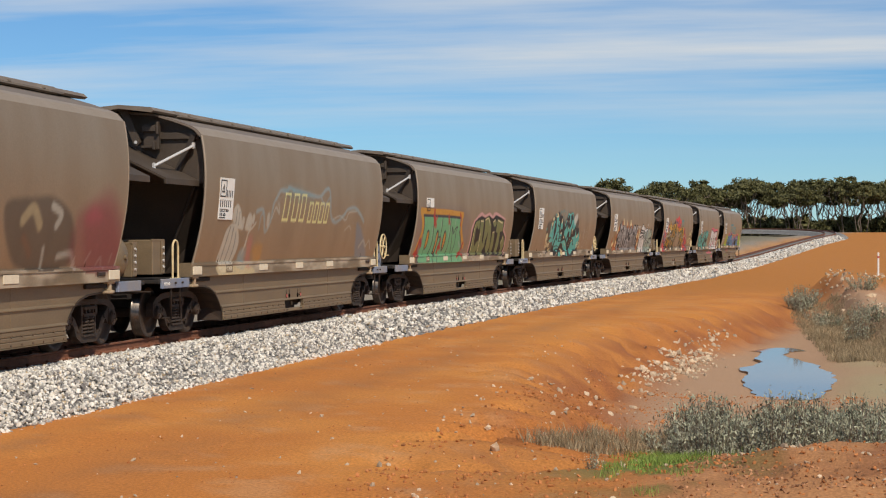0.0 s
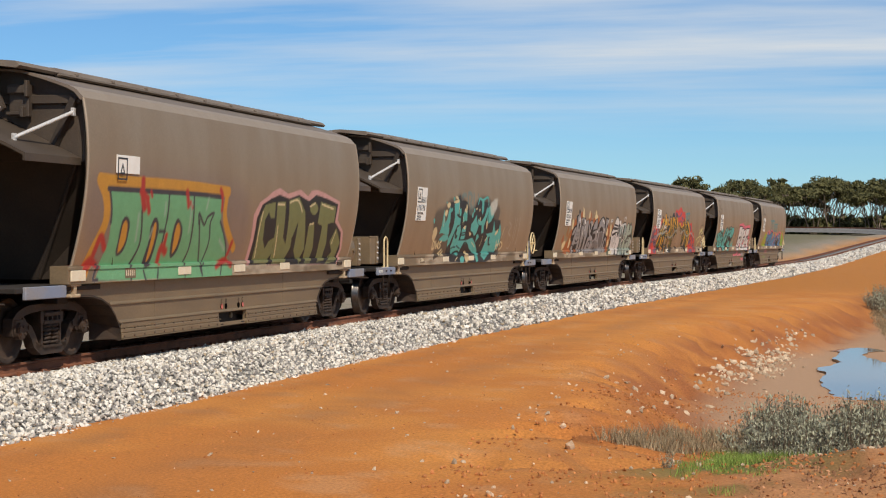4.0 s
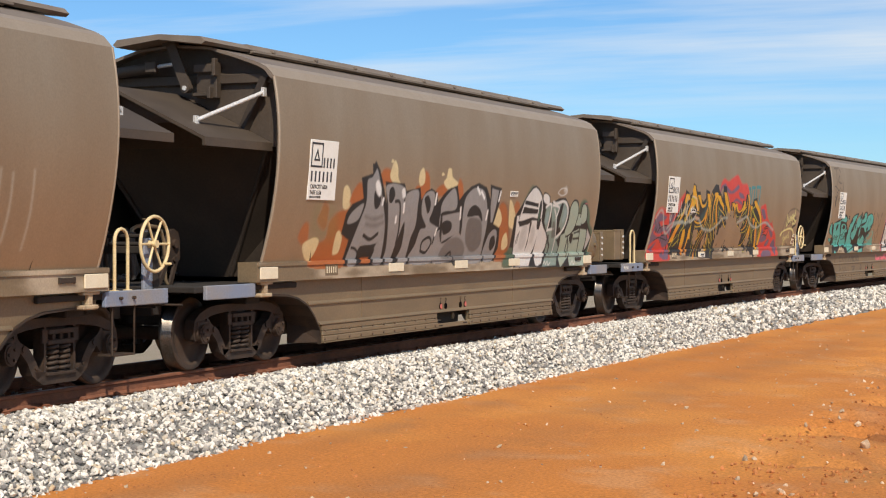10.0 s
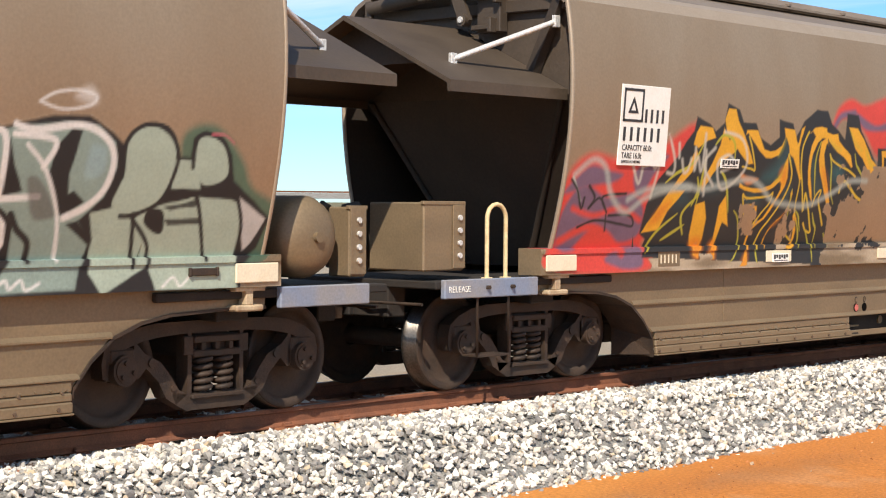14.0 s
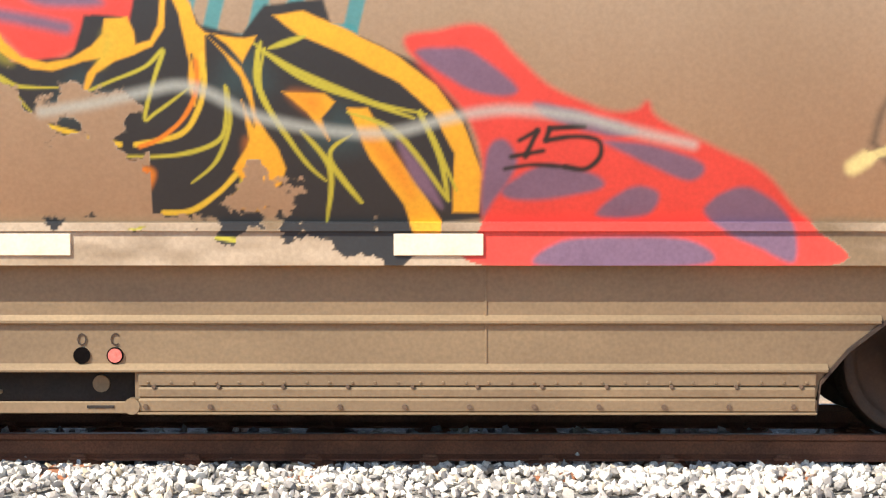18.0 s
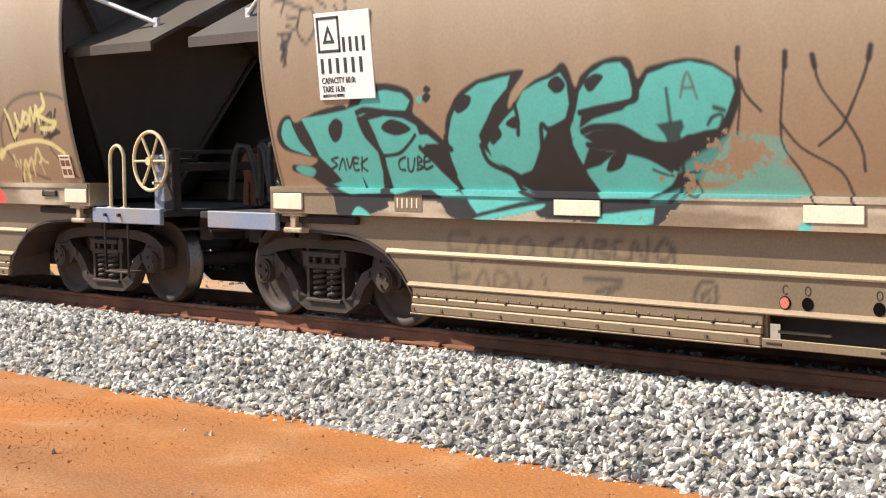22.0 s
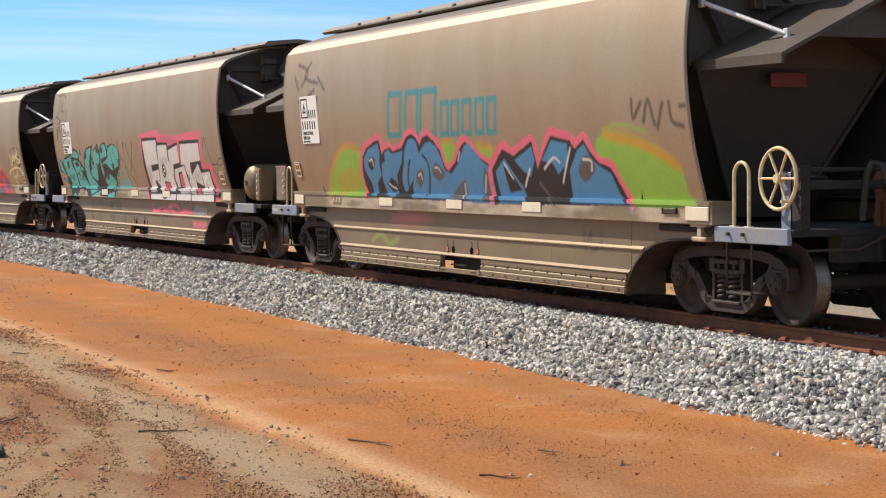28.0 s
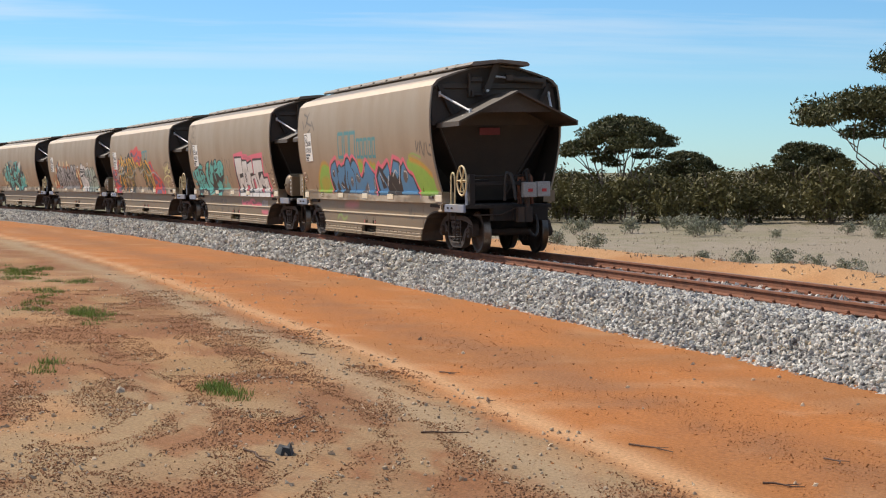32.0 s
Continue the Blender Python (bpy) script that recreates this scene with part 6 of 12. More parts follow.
    s.line(LIME, 0.03, 0.007, 1, -3.49, 2.09, -3.36, 2.18, -3.19, 2.12, -3.15, 1.94)
    s.line(LIME, 0.03, 0.007, 1, -3.35, 1.85, -3.24, 1.75, -3.11, 1.47)
    s.line(LIME, 0.03, 0.007, 1, -3.77, 1.27, -3.85, 1.46, -3.64, 1.63)
    s.line(LIME, 0.03, 0.007, 1, -4.32, 1.11, -4.19, 1.29, -3.92, 1.46)
    s.line(LIME, 0.03, 0.007, 1, -4.09, 1.22, -3.78, 1.36)
    s.line(LIME, 0.03, 0.007, 1, -3.62, 1.97, -3.66, 1.54)
    s.line(LIME, 0.03, 0.007, 1, 1.24, 2.05, 1.22, 1.85, 1.34, 1.61)
    s.line(LIME, 0.03, 0.007, 1, 1.17, 1.49, 1.10, 1.25)
    s.line(LIME, 0.03, 0.007, 1, 1.46, 2.08, 1.28, 2.02)
    s.line(LIME, 0.028, 0.007, 1, 1.23, 2.02, 1.44, 1.90, 1.77, 1.76, 1.99, 1.68)
    s.line(LIME, 0.028, 0.007, 1, 1.22, 2.01, 1.24, 1.79, 1.40, 1.54)
    s.line(LIME, 0.028, 0.007, 1, 1.43, 1.62, 1.57, 1.43, 1.55, 1.17)
    s.line(LIME, 0.028, 0.007, 1, 1.53, 1.51, 1.72, 1.26)
    s.line(LIME, 0.028, 0.007, 1, 2.01, 1.71, 2.11, 1.51, 2.16, 1.27)
    s.line(LIME, 0.028, 0.007, 1, 2.16, 1.27, 1.91, 1.60, 1.66, 1.71)
    s.line(LIME, 0.028, 0.007, 1, 1.29, 1.43, 1.19, 1.23)
    s.blob(DEEP, 0.10, 0.8, -2.64, 1.81, -2.48, 1.90, -2.31, 1.96, -2.35, 1.84, -2.51, 1.75)
    s.blob(DEEP, 0.10, 0.8, -1.38, 1.88, -1.27, 1.94, -1.19, 1.87, -1.27, 1.80)
    s.blob(DEEP, 0.10, 0.8, -1.77, 1.99, -1.73, 1.91, -1.72, 1.80, -1.76, 1.88)
    s.blob(DEEP, 0.10, 0.8, -2.21, 1.66, -2.13, 1.71, -2.18, 1.58)
    s.shape(AMBER, 0.008, 1, -3.00, 2.24, -2.81, 2.24, -2.73, 2.14, -2.67, 2.07, -2.57, 2.05, -2.48, 2.06, -2.37, 2.11, -2.32, 2.19, -2.35, 2.11, -2.41, 2.02, -2.53, 1.99, -2.63, 1.99, -2.75, 2.05, -2.86, 2.13, -2.97, 2.21, -3.01, 2.19)
    s.shape(AMBER, 0.008, 1, -2.35, 2.28, -2.16, 2.27, -2.12, 2.18, -2.09, 2.14, -2.07, 2.16, -2.04, 2.28, -1.98, 2.31, -2.03, 2.19, -2.05, 2.10, -2.04, 2.02, -2.00, 1.89, -1.94, 1.80, -1.97, 1.78, -2.02, 1.85, -2.10, 1.95, -2.14, 2.00, -2.22, 2.04, -2.24, 2.11, -2.29, 2.18, -2.32, 2.20)
    s.blob(ORANGEY, 0.02, 0.9, -3.01, 1.84, -2.91, 1.81, -2.71, 1.79, -2.78, 1.75, -2.88, 1.73, -2.95, 1.76, -3.01, 1.79)
    s.shape(AMBER, 0.008, 1, -3.01, 1.75, -2.94, 1.72, -2.78, 1.70, -2.62, 1.70, -2.48, 1.73, -2.37, 1.80, -2.31, 1.86, -2.27, 1.96, -2.24, 2.01, -2.21, 1.90, -2.20, 1.81, -2.22, 1.73, -2.26, 1.67, -2.32, 1.59, -2.39, 1.49, -2.47, 1.41, -2.57, 1.36, -2.65, 1.31, -2.68, 1.32, -2.62, 1.37, -2.50, 1.42, -2.42, 1.52, -2.35, 1.60, -2.29, 1.69, -2.29, 1.75, -2.32, 1.77, -2.43, 1.71, -2.56, 1.67, -2.72, 1.66, -2.91, 1.68, -3.01, 1.71)
    s.shape(AMBER, 0.008, 1, -2.87, 1.54, -2.75, 1.55, -2.64, 1.53, -2.63, 1.48, -2.67, 1.37, -2.69, 1.33, -2.70, 1.30, -2.71, 1.33, -2.81, 1.41, -2.85, 1.49, -2.83, 1.52, -2.75, 1.42, -2.71, 1.37, -2.66, 1.47, -2.67, 1.51, -2.78, 1.52, -2.83, 1.50)
    s.shape(AMBER, 0.008, 1, -2.69, 1.31, -2.65, 1.32, -2.68, 1.22, -2.69, 1.13, -2.68, 0.97, -2.81, 0.96, -2.76, 1.00, -2.72, 1.11, -2.71, 1.22, -2.70, 1.29)
    s.shape(AMBER, 0.008, 1, -2.07, 1.70, -2.05, 1.66, -2.06, 1.59, -2.10, 1.49, -2.16, 1.44, -2.24, 1.40, -2.33, 1.31, -2.38, 1.24, -2.40, 1.13, -2.41, 1.13, -2.40, 1.22, -2.36, 1.30, -2.28, 1.37, -2.18, 1.42, -2.11, 1.49, -2.07, 1.60, -2.09, 1.66)
    s.shape(AMBER, 0.008, 1, -1.95, 1.49, -1.88, 1.41, -1.84, 1.35, -1.88, 1.38, -1.93, 1.42, -1.89, 1.37, -1.85, 1.30, -1.85, 1.21, -1.88, 1.14, -1.95, 1.11, -2.04, 1.13, -2.13, 1.17, -2.09, 1.16, -1.97, 1.15, -1.91, 1.16, -1.88, 1.21, -1.89, 1.28, -1.93, 1.38, -1.96, 1.44)
    s.shape(AMBER, 0.008, 1, -1.85, 2.02, -1.83, 2.13, -1.77, 2.22, -1.83, 2.27, -1.87, 2.25, -1.80, 2.30, -1.67, 2.32, -1.57, 2.31, -1.55, 2.21, -1.64, 2.21, -1.72, 2.16, -1.79, 2.05, -1.80, 1.96, -1.78, 1.83, -1.71, 1.69, -1.66, 1.57, -1.72, 1.63, -1.80, 1.76, -1.84, 1.88)
    s.shape(AMBER, 0.008, 1, -1.65, 2.17, -1.57, 2.21, -1.53, 2.24, -1.51, 2.14, -1.55, 2.16, -1.58, 2.05, -1.54, 1.94, -1.48, 1.83, -1.41, 1.72, -1.33, 1.58, -1.35, 1.52, -1.46, 1.66, -1.55, 1.79, -1.62, 1.88, -1.66, 1.99, -1.66, 2.10)
    s.shape(AMBER, 0.008, 1, -1.57, 2.27, -1.44, 2.25, -1.35, 2.26, -1.32, 2.19, -1.25, 2.15, -1.13, 2.09, -1.06, 2.05, -1.00, 1.94, -1.02, 1.93, -1.10, 1.98, -1.19, 2.03, -1.33, 2.08, -1.46, 2.15, -1.54, 2.20)
    s.shape(AMBER, 0.008, 1, -1.14, 2.33, -1.09, 2.27, -1.05, 2.21, -0.98, 2.12, -0.90, 2.07, -0.82, 2.03, -0.67, 1.89, -0.65, 1.82, -0.58, 1.81, -0.49, 1.86, -0.49, 1.95, -0.54, 1.98, -0.64, 2.03, -0.72, 2.11, -0.82, 2.21, -0.91, 2.28, -0.97, 2.33)
    s.shape(AMBER, 0.008, 1, -0.44, 2.11, -0.28, 2.12, -0.21, 2.10, -0.18, 2.08, -0.16, 2.11, -0.04, 2.10, -0.01, 2.05, 0.07, 1.98, 0.19, 1.95, 0.31, 1.97, 0.41, 2.03, 0.47, 2.09, 0.48, 2.16, 0.59, 2.17, 0.62, 2.10, 0.63, 2.04, 0.70, 2.06, 0.74, 2.13, 0.75, 2.25, 0.76, 2.32, 0.85, 2.31, 0.90, 2.24, 0.93, 2.14, 0.97, 2.10, 1.08, 2.08, 1.16, 2.07, 1.22, 2.08, 1.15, 1.95, 1.07, 2.04, 1.00, 2.09, 0.97, 2.08, 0.97, 1.96, 0.94, 1.85, 0.91, 1.74, 0.88, 1.84, 0.89, 1.96, 0.84, 2.19, 0.80, 2.28, 0.78, 2.25, 0.77, 2.12, 0.71, 2.03, 0.62, 1.99, 0.53, 1.96, 0.43, 1.90, 0.38, 1.81, 0.36, 1.81, 0.39, 1.90, 0.45, 1.97, 0.37, 1.96, 0.22, 1.91, 0.11, 1.92, 0.01, 1.97, -0.06, 2.02, -0.15, 2.05, -0.15, 1.97, -0.11, 1.84, -0.06, 1.71, -0.07, 1.70, -0.14, 1.82, -0.18, 1.92, -0.26, 2.01, -0.34, 2.05, -0.38, 2.05, -0.35, 1.92, -0.37, 1.83, -0.39, 1.85, -0.40, 1.98)
    s.shape(AMBER, 0.008, 1, 0.97, 2.09, 1.06, 2.01, 1.14, 1.93, 1.19, 1.83, 1.21, 1.70, 1.26, 1.61, 1.32, 1.52, 1.35, 1.43, 1.33, 1.36, 1.27, 1.30, 1.22, 1.31, 1.17, 1.33, 1.09, 1.43, 1.16, 1.54, 1.20, 1.64, 1.18, 1.76, 1.14, 1.88, 1.06, 1.99)
    s.shape(AMBER, 0.008, 1, 0.39, 1.48, 0.54, 1.48, 0.53, 1.45, 0.40, 1.45)
    s.blob(ORANGEY, 0.02, 0.9, 0.54, 1.46, 0.69, 1.43, 0.68, 1.34, 0.58, 1.23, 0.52, 1.21, 0.60, 1.34)
    s.blob(ORANGEY, 0.05, 0.75, -2.35, 1.86, -2.25, 1.93, -2.22, 1.80, -2.25, 1.73, -2.29, 1.77)
    s.blob(ORANGEY, 0.05, 0.75, -1.58, 1.91, -1.49, 1.86, -1.38, 1.66, -1.45, 1.70)
    s.blob(ORANGEY, 0.05, 0.7, -2.80, 0.97, -2.69, 1.11, -2.69, 0.97)
    s.blob(ORANGEY, 0.04, 0.7, -2.33, 1.33, -2.21, 1.40, -2.13, 1.46, -2.24, 1.37)
    s.blob(LIME, 0.04, 0.6, -2.31, 2.17, -2.35, 2.08, -2.41, 2.01, -2.36, 2.09)
    s.blob(LIME, 0.04, 0.6, -2.41, 1.77, -2.31, 1.86, -2.27, 1.96, -2.31, 1.82)
    s.blob(LIME, 0.04, 0.6, -1.50, 2.20, -1.36, 2.13, -1.25, 2.10, -1.39, 2.12)
    s.blob(LIME, 0.04, 0.6, -1.11, 2.30, -0.99, 2.18, -0.85, 2.11, -0.98, 2.16)
    s.blob(LIME, 0.04, 0.6, -0.76, 2.11, -0.64, 2.00, -0.55, 1.95, -0.67, 1.97)
    s.blob(LIME, 0.04, 0.6, -0.12, 2.04, -0.05, 2.01, 0.02, 1.95, -0.05, 1.97)
    s.blob(LIME, 0.04, 0.6, 0.48, 2.10, 0.53, 2.04, 0.47, 1.94, 0.44, 1.96)
    s.line(INKY, 0.014, 0.006, 1, -1.53, 2.20, -1.51, 2.06, -1.50, 1.92, -1.45, 1.81, -1.34, 1.62)
    s.line(INKY, 0.012, 0.006, 0.9, 0.90, 1.99, 0.92, 1.85, 0.85, 1.68, 0.73, 1.60)
    s.line(GOLD, 0.020, 0.006, 1, -2.95, 2.18, -2.88, 2.07, -2.79, 1.88, -2.85, 1.88, -3.01, 1.90)
    s.line(GOLD, 0.022, 0.006, 1, -2.23, 2.03, -2.18, 1.95, -2.13, 1.85, -2.14, 1.74, -2.20, 1.62, -2.28, 1.51, -2.40, 1.38, -2.48, 1.30, -2.53, 1.19, -2.54, 1.12)
    s.line(GOLD, 0.020, 0.006, 1, -2.82, 1.41, -2.87, 1.52, -2.92, 1.64, -2.86, 1.61, -2.71, 1.61, -2.47, 1.63, -2.41, 1.66, -2.44, 1.56, -2.54, 1.47, -2.67, 1.33)
    s.line(LIME, 0.022, 0.006, 1, -3.02, 1.49, -2.94, 1.43, -2.88, 1.32, -2.84, 1.22, -2.85, 1.14, -2.92, 1.04, -3.01, 0.99)
    s.line(LIME, 0.022, 0.006, 1, -2.54, 1.12, -2.53, 1.06, -2.50, 0.98)
    s.line(LIME, 0.018, 0.006, 1, -2.07, 1.70, -2.07, 1.55, -2.06, 1.41)
    s.line(GOLD, 0.020, 0.006, 1, -2.09, 1.33, -2.02, 1.26, -1.92, 1.21, -1.88, 1.20)
    s.line(GOLD, 0.020, 0.006, 1, -1.96, 1.78, -1.96, 1.69, -1.96, 1.55, -1.93, 1.44)
    s.line(LIME, 0.022, 0.006, 1, -1.93, 1.49, -1.86, 1.44, -1.82, 1.37, -1.77, 1.29)
    s.line(LIME, 0.022, 0.006, 1, -1.88, 1.40, -1.81, 1.30, -1.77, 1.20, -1.79, 1.12)
    s.line(GOLD, 0.022, 0.006, 1, -1.90, 2.26, -1.95, 2.19, -1.99, 2.10, -1.99, 2.00, -1.97, 1.89, -1.92, 1.78, -1.87, 1.66, -1.80, 1.49, -1.81, 1.60, -1.81, 1.66, -1.71, 1.52, -1.62, 1.37, -1.57, 1.28, -1.67, 1.30, -1.74, 1.37)
    s.line(LIME, 0.022, 0.006, 1, -1.66, 2.17, -1.71, 2.06, -1.72, 1.94, -1.69, 1.81, -1.66, 1.70, -1.62, 1.61)
    s.line(GOLD, 0.022, 0.006, 1, -1.64, 1.54, -1.62, 1.63, -1.56, 1.69, -1.53, 1.68, -1.55, 1.61, -1.52, 1.55, -1.46, 1.47, -1.37, 1.35)
    s.line(LIME, 0.022, 0.006, 1, -1.61, 1.47, -1.54, 1.37, -1.48, 1.30, -1.47, 1.12)
    s.line(LIME, 0.022, 0.006, 1, -1.68, 1.31, -1.59, 1.21, -1.52, 1.10, -1.50, 0.98)
    s.line(LIME, 0.024, 0.006, 1, -1.47, 2.06, -1.41, 1.94, -1.38, 1.80, -1.33, 1.66, -1.25, 1.56)
    s.line(GOLD, 0.020, 0.006, 1, -1.46, 2.05, -1.41, 2.00, -1.27, 1.95, -1.10, 1.91, -0.98, 1.87, -0.91, 1.84)
    s.line(LIME, 0.024, 0.006, 1, -0.98, 2.07, -0.93, 1.97, -0.87, 1.92, -0.78, 1.85, -0.71, 1.76, -0.63, 1.65)
    s.line(GOLD, 0.030, 0.006, 1, -1.18, 1.68, -1.17, 1.76, -1.10, 1.79, -0.98, 1.73, -0.83, 1.64, -0.65, 1.58)
    s.line(LIME, 0.022, 0.006, 1, -1.31, 1.27, -1.25, 1.20, -1.23, 1.12, -1.23, 0.97)
    s.line(GOLD, 0.020, 0.006, 1, -1.34, 1.47, -1.23, 1.39, -1.08, 1.34, -0.93, 1.28)
    s.line(LIME, 0.020, 0.006, 1, 0.10, 1.71, 0.02, 1.80, -0.06, 1.89, 0.03, 1.84, 0.13, 1.83, 0.24, 1.83)
    s.line(LIME, 0.022, 0.006, 1, 0.38, 1.81, 0.50, 1.86, 0.67, 1.93, 0.76, 2.01, 0.72, 1.89, 0.66, 1.68, 0.72, 1.71, 0.82, 1.78, 0.90, 1.84)
    s.line(LIME, 0.022, 0.006, 1, 1.06, 1.84, 1.06, 1.67, 1.02, 1.57, 0.87, 1.51, 0.68, 1.49, 0.37, 1.50)
    s.line(LIME, 0.022, 0.006, 1, 1.07, 1.83, 1.08, 1.73, 1.07, 1.61, 1.00, 1.46, 0.88, 1.36)
    s.line(GOLD, 0.026, 0.006, 1, 0.95, 1.99, 0.96, 1.85, 0.92, 1.71, 0.83, 1.60, 0.61, 1.55)
    s.line(ORANGEY, 0.022, 0.006, 1, 0.92, 1.96, 0.92, 1.82, 0.85, 1.68, 0.73, 1.58, 0.63, 1.54)
    s.line(GOLD, 0.026, 0.006, 1, 0.18, 1.64, 0.33, 1.60, 0.53, 1.55)
    s.line(GOLD, 0.026, 0.006, 1, 1.10, 1.40, 1.01, 1.31, 0.87, 1.22, 0.73, 1.21)
    s.line(LIME, 0.022, 0.006, 1, 0.21, 1.12, 0.43, 1.12, 0.74, 1.14)
    s.line(LIME, 0.030, 0.006, 1, 0.96, 1.09, 1.15, 1.06, 1.31, 1.01, 1.47, 0.95)
    s.scrape(0.05, 0.80, -0.61, 1.82, -0.49, 1.85, -0.22, 1.78, -0.08, 1.70, 0.01, 1.65, 0.15, 1.57, 0.27, 1.55, 0.37, 1.49, 0.53, 1.43, 0.57, 1.37, 0.55, 1.26, 0.49, 1.21, -0.18, 1.20, -0.30, 1.22, -0.48, 1.20, -0.54, 1.20, -0.48, 1.32, -0.52, 1.29, -0.63, 1.20, -0.90, 1.18, -1.01, 1.21, -0.96, 1.26, -1.00, 1.29, -1.08, 1.41, -1.00, 1.49, -0.89, 1.55, -0.65, 1.58, -0.61, 1.64, -0.60, 1.75)
    s.scrape(0.05, 0.70, 0.20, 1.74, 0.53, 1.77, 0.51, 1.65, 0.33, 1.67, 0.23, 1.68)
    s.scrape(0.05, 0.55, -1.35, 1.55, -1.26, 1.47, -1.02, 1.35, -0.94, 1.26, -0.97, 1.18, -1.35, 1.21, -1.37, 1.29, -1.31, 1.38)
    s.scrape(0.05, 0.52, -1.21, 1.83, -1.13, 1.86, -0.98, 1.82, -0.81, 1.73, -0.77, 1.64, -0.92, 1.71, -1.10, 1.76, -1.18, 1.73)
    s.scrape(0.05, 0.58, -2.24, 1.35, -2.18, 1.42, -2.10, 1.35, -2.07, 1.27, -2.14, 1.21, -2.10, 1.14, -2.21, 1.16)
    s.scrape(0.05, 0.52, -1.95, 1.49, -1.91, 1.41, -1.85, 1.24, -1.93, 1.30)
    s.scrape(0.04, 0.75, -2.83, 1.49, -2.69, 1.49, -2.68, 1.43, -2.71, 1.35, -2.77, 1.41)
    s.scrape(0.05, 0.62, 1.13, 1.37, 1.30, 1.34, 1.34, 1.25, 1.05, 1.24)
    s.scrape(0.05, 0.75, -1.16, 0.92, -1.13, 1.09, 0.07, 1.08, 1.55, 1.06, 1.55, 0.91, 0.07, 0.91)
    s.scrape(0.06, 0.75, -0.06, 1.07, 0.80, 1.07, 1.36, 0.97, 1.36, 0.94, -0.06, 0.94)
    s.scrape(0.04, 0.5, -4.21, 1.49, -4.08, 1.52, -4.10, 1.34)
    s.scrape(0.05, 0.35, -3.63, 1.16, -3.20, 1.14, -3.20, 1.00, -3.64, 1.02)
    s.blob(RED, 0.025, 1, 1.94, 2.04, 2.11, 2.11, 2.33, 2.13, 2.50, 1.98, 2.66, 1.84, 2.94, 1.72, 3.08, 1.72, 3.14, 1.76, 3.20, 1.68, 3.48, 1.54, 3.71, 1.43, 3.89, 1.24, 3.99, 1.14, 4.06, 0.94, 2.36, 0.94, 2.33, 1.18, 2.32, 1.48, 2.23, 1.71)
    s.blob(PURPLE, 0.02, 1, 2.00, 2.00, 2.22, 2.02, 2.36, 1.95, 2.50, 1.82, 2.39, 1.79, 2.22, 1.84)
    s.blob(PURPLE, 0.02, 1, 2.36, 1.54, 2.44, 1.57, 2.50, 1.45, 2.39, 1.28, 2.33, 1.20, 2.33, 1.37)
    s.blob(PURPLE, 0.02, 1, 2.44, 1.34, 2.64, 1.45, 2.89, 1.40, 2.92, 1.33, 2.67, 1.28, 2.47, 1.28)
    s.blob(PURPLE, 0.02, 1, 2.92, 1.57, 3.20, 1.54, 3.43, 1.45, 3.35, 1.37, 3.09, 1.48)
    s.blob(PURPLE, 0.02, 1, 2.90, 1.20, 3.07, 1.34, 3.21, 1.31, 3.15, 1.20)
    s.blob(PURPLE, 0.02, 1, 3.44, 1.23, 3.60, 1.34, 3.77, 1.28, 3.89, 1.14, 3.89, 0.96, 3.72, 1.03, 3.55, 1.11)
    s.blob(PURPLE, 0.02, 1, 2.62, 0.94, 2.73, 1.07, 3.07, 1.09, 3.38, 1.07, 3.44, 0.95)
    s.blob(PURPLE, 0.02, 1, 2.58, 1.76, 2.78, 1.72, 3.09, 1.62, 2.95, 1.59, 2.66, 1.68)
    s.blob(PURPLE, 0.02, 1, 1.91, 1.57, 2.05, 1.40, 2.13, 1.23, 1.99, 1.37)
    s.line(BLACK, 0.022, 0.01, 1, 2.51, 1.57, 2.60, 1.62)
    s.line(BLACK, 0.026, 0.01, 1, 2.60, 1.62, 2.54, 1.49)
    s.line(BLACK, 0.022, 0.01, 1, 2.47, 1.49, 2.63, 1.52)
    s.line(BLACK, 0.026, 0.01, 1, 2.66, 1.63, 2.83, 1.64)
    s.line(BLACK, 0.026, 0.01, 1, 2.66, 1.63, 2.64, 1.57)
    s.line(BLACK, 0.026, 0.01, 1, 2.64, 1.57, 2.78, 1.59, 2.90, 1.57, 2.91, 1.49, 2.84, 1.43, 2.74, 1.44)
    s.line(BLACK, 0.02, 0.01, 1, 2.74, 1.44, 2.58, 1.45, 2.44, 1.43)
    s.line(SMOKE, 0.055, 0.03, 0.7, -5.49, 1.78, -5.27, 1.91, -5.09, 1.85, -4.96, 1.63, -4.71, 1.47, -4.46, 1.59, -4.12, 1.67, -3.80, 1.69)
    s.line(SMOKE, 0.055, 0.03, 0.7, -4.70, 1.58, -4.49, 1.66, -4.19, 1.69, -3.87, 1.71, -3.61, 1.68, -3.21, 1.74, -2.86, 1.78, -2.64, 1.72, -2.41, 1.59, -2.10, 1.55, -1.71, 1.55, -1.32, 1.67, -1.01, 1.79, -0.67, 1.80)
    s.line(SMOKE, 0.05, 0.03, 0.75, 0.15, 1.71, 0.40, 1.75, 0.63, 1.80, 0.83, 1.84, 0.99, 1.80, 1.21, 1.69, 1.55, 1.62, 1.88, 1.61, 2.16, 1.68, 2.44, 1.72, 2.78, 1.69, 3.06, 1.62, 3.37, 1.55)
    s.line(PALE, 0.03, 0.018, 0.8, -4.74, 1.93, -4.59, 1.72, -4.56, 1.96)
    s.line(PALE, 0.03, 0.018, 0.8, -4.58, 1.92, -4.50, 1.96, -4.49, 1.89, -4.56, 1.88, -4.58, 1.92)
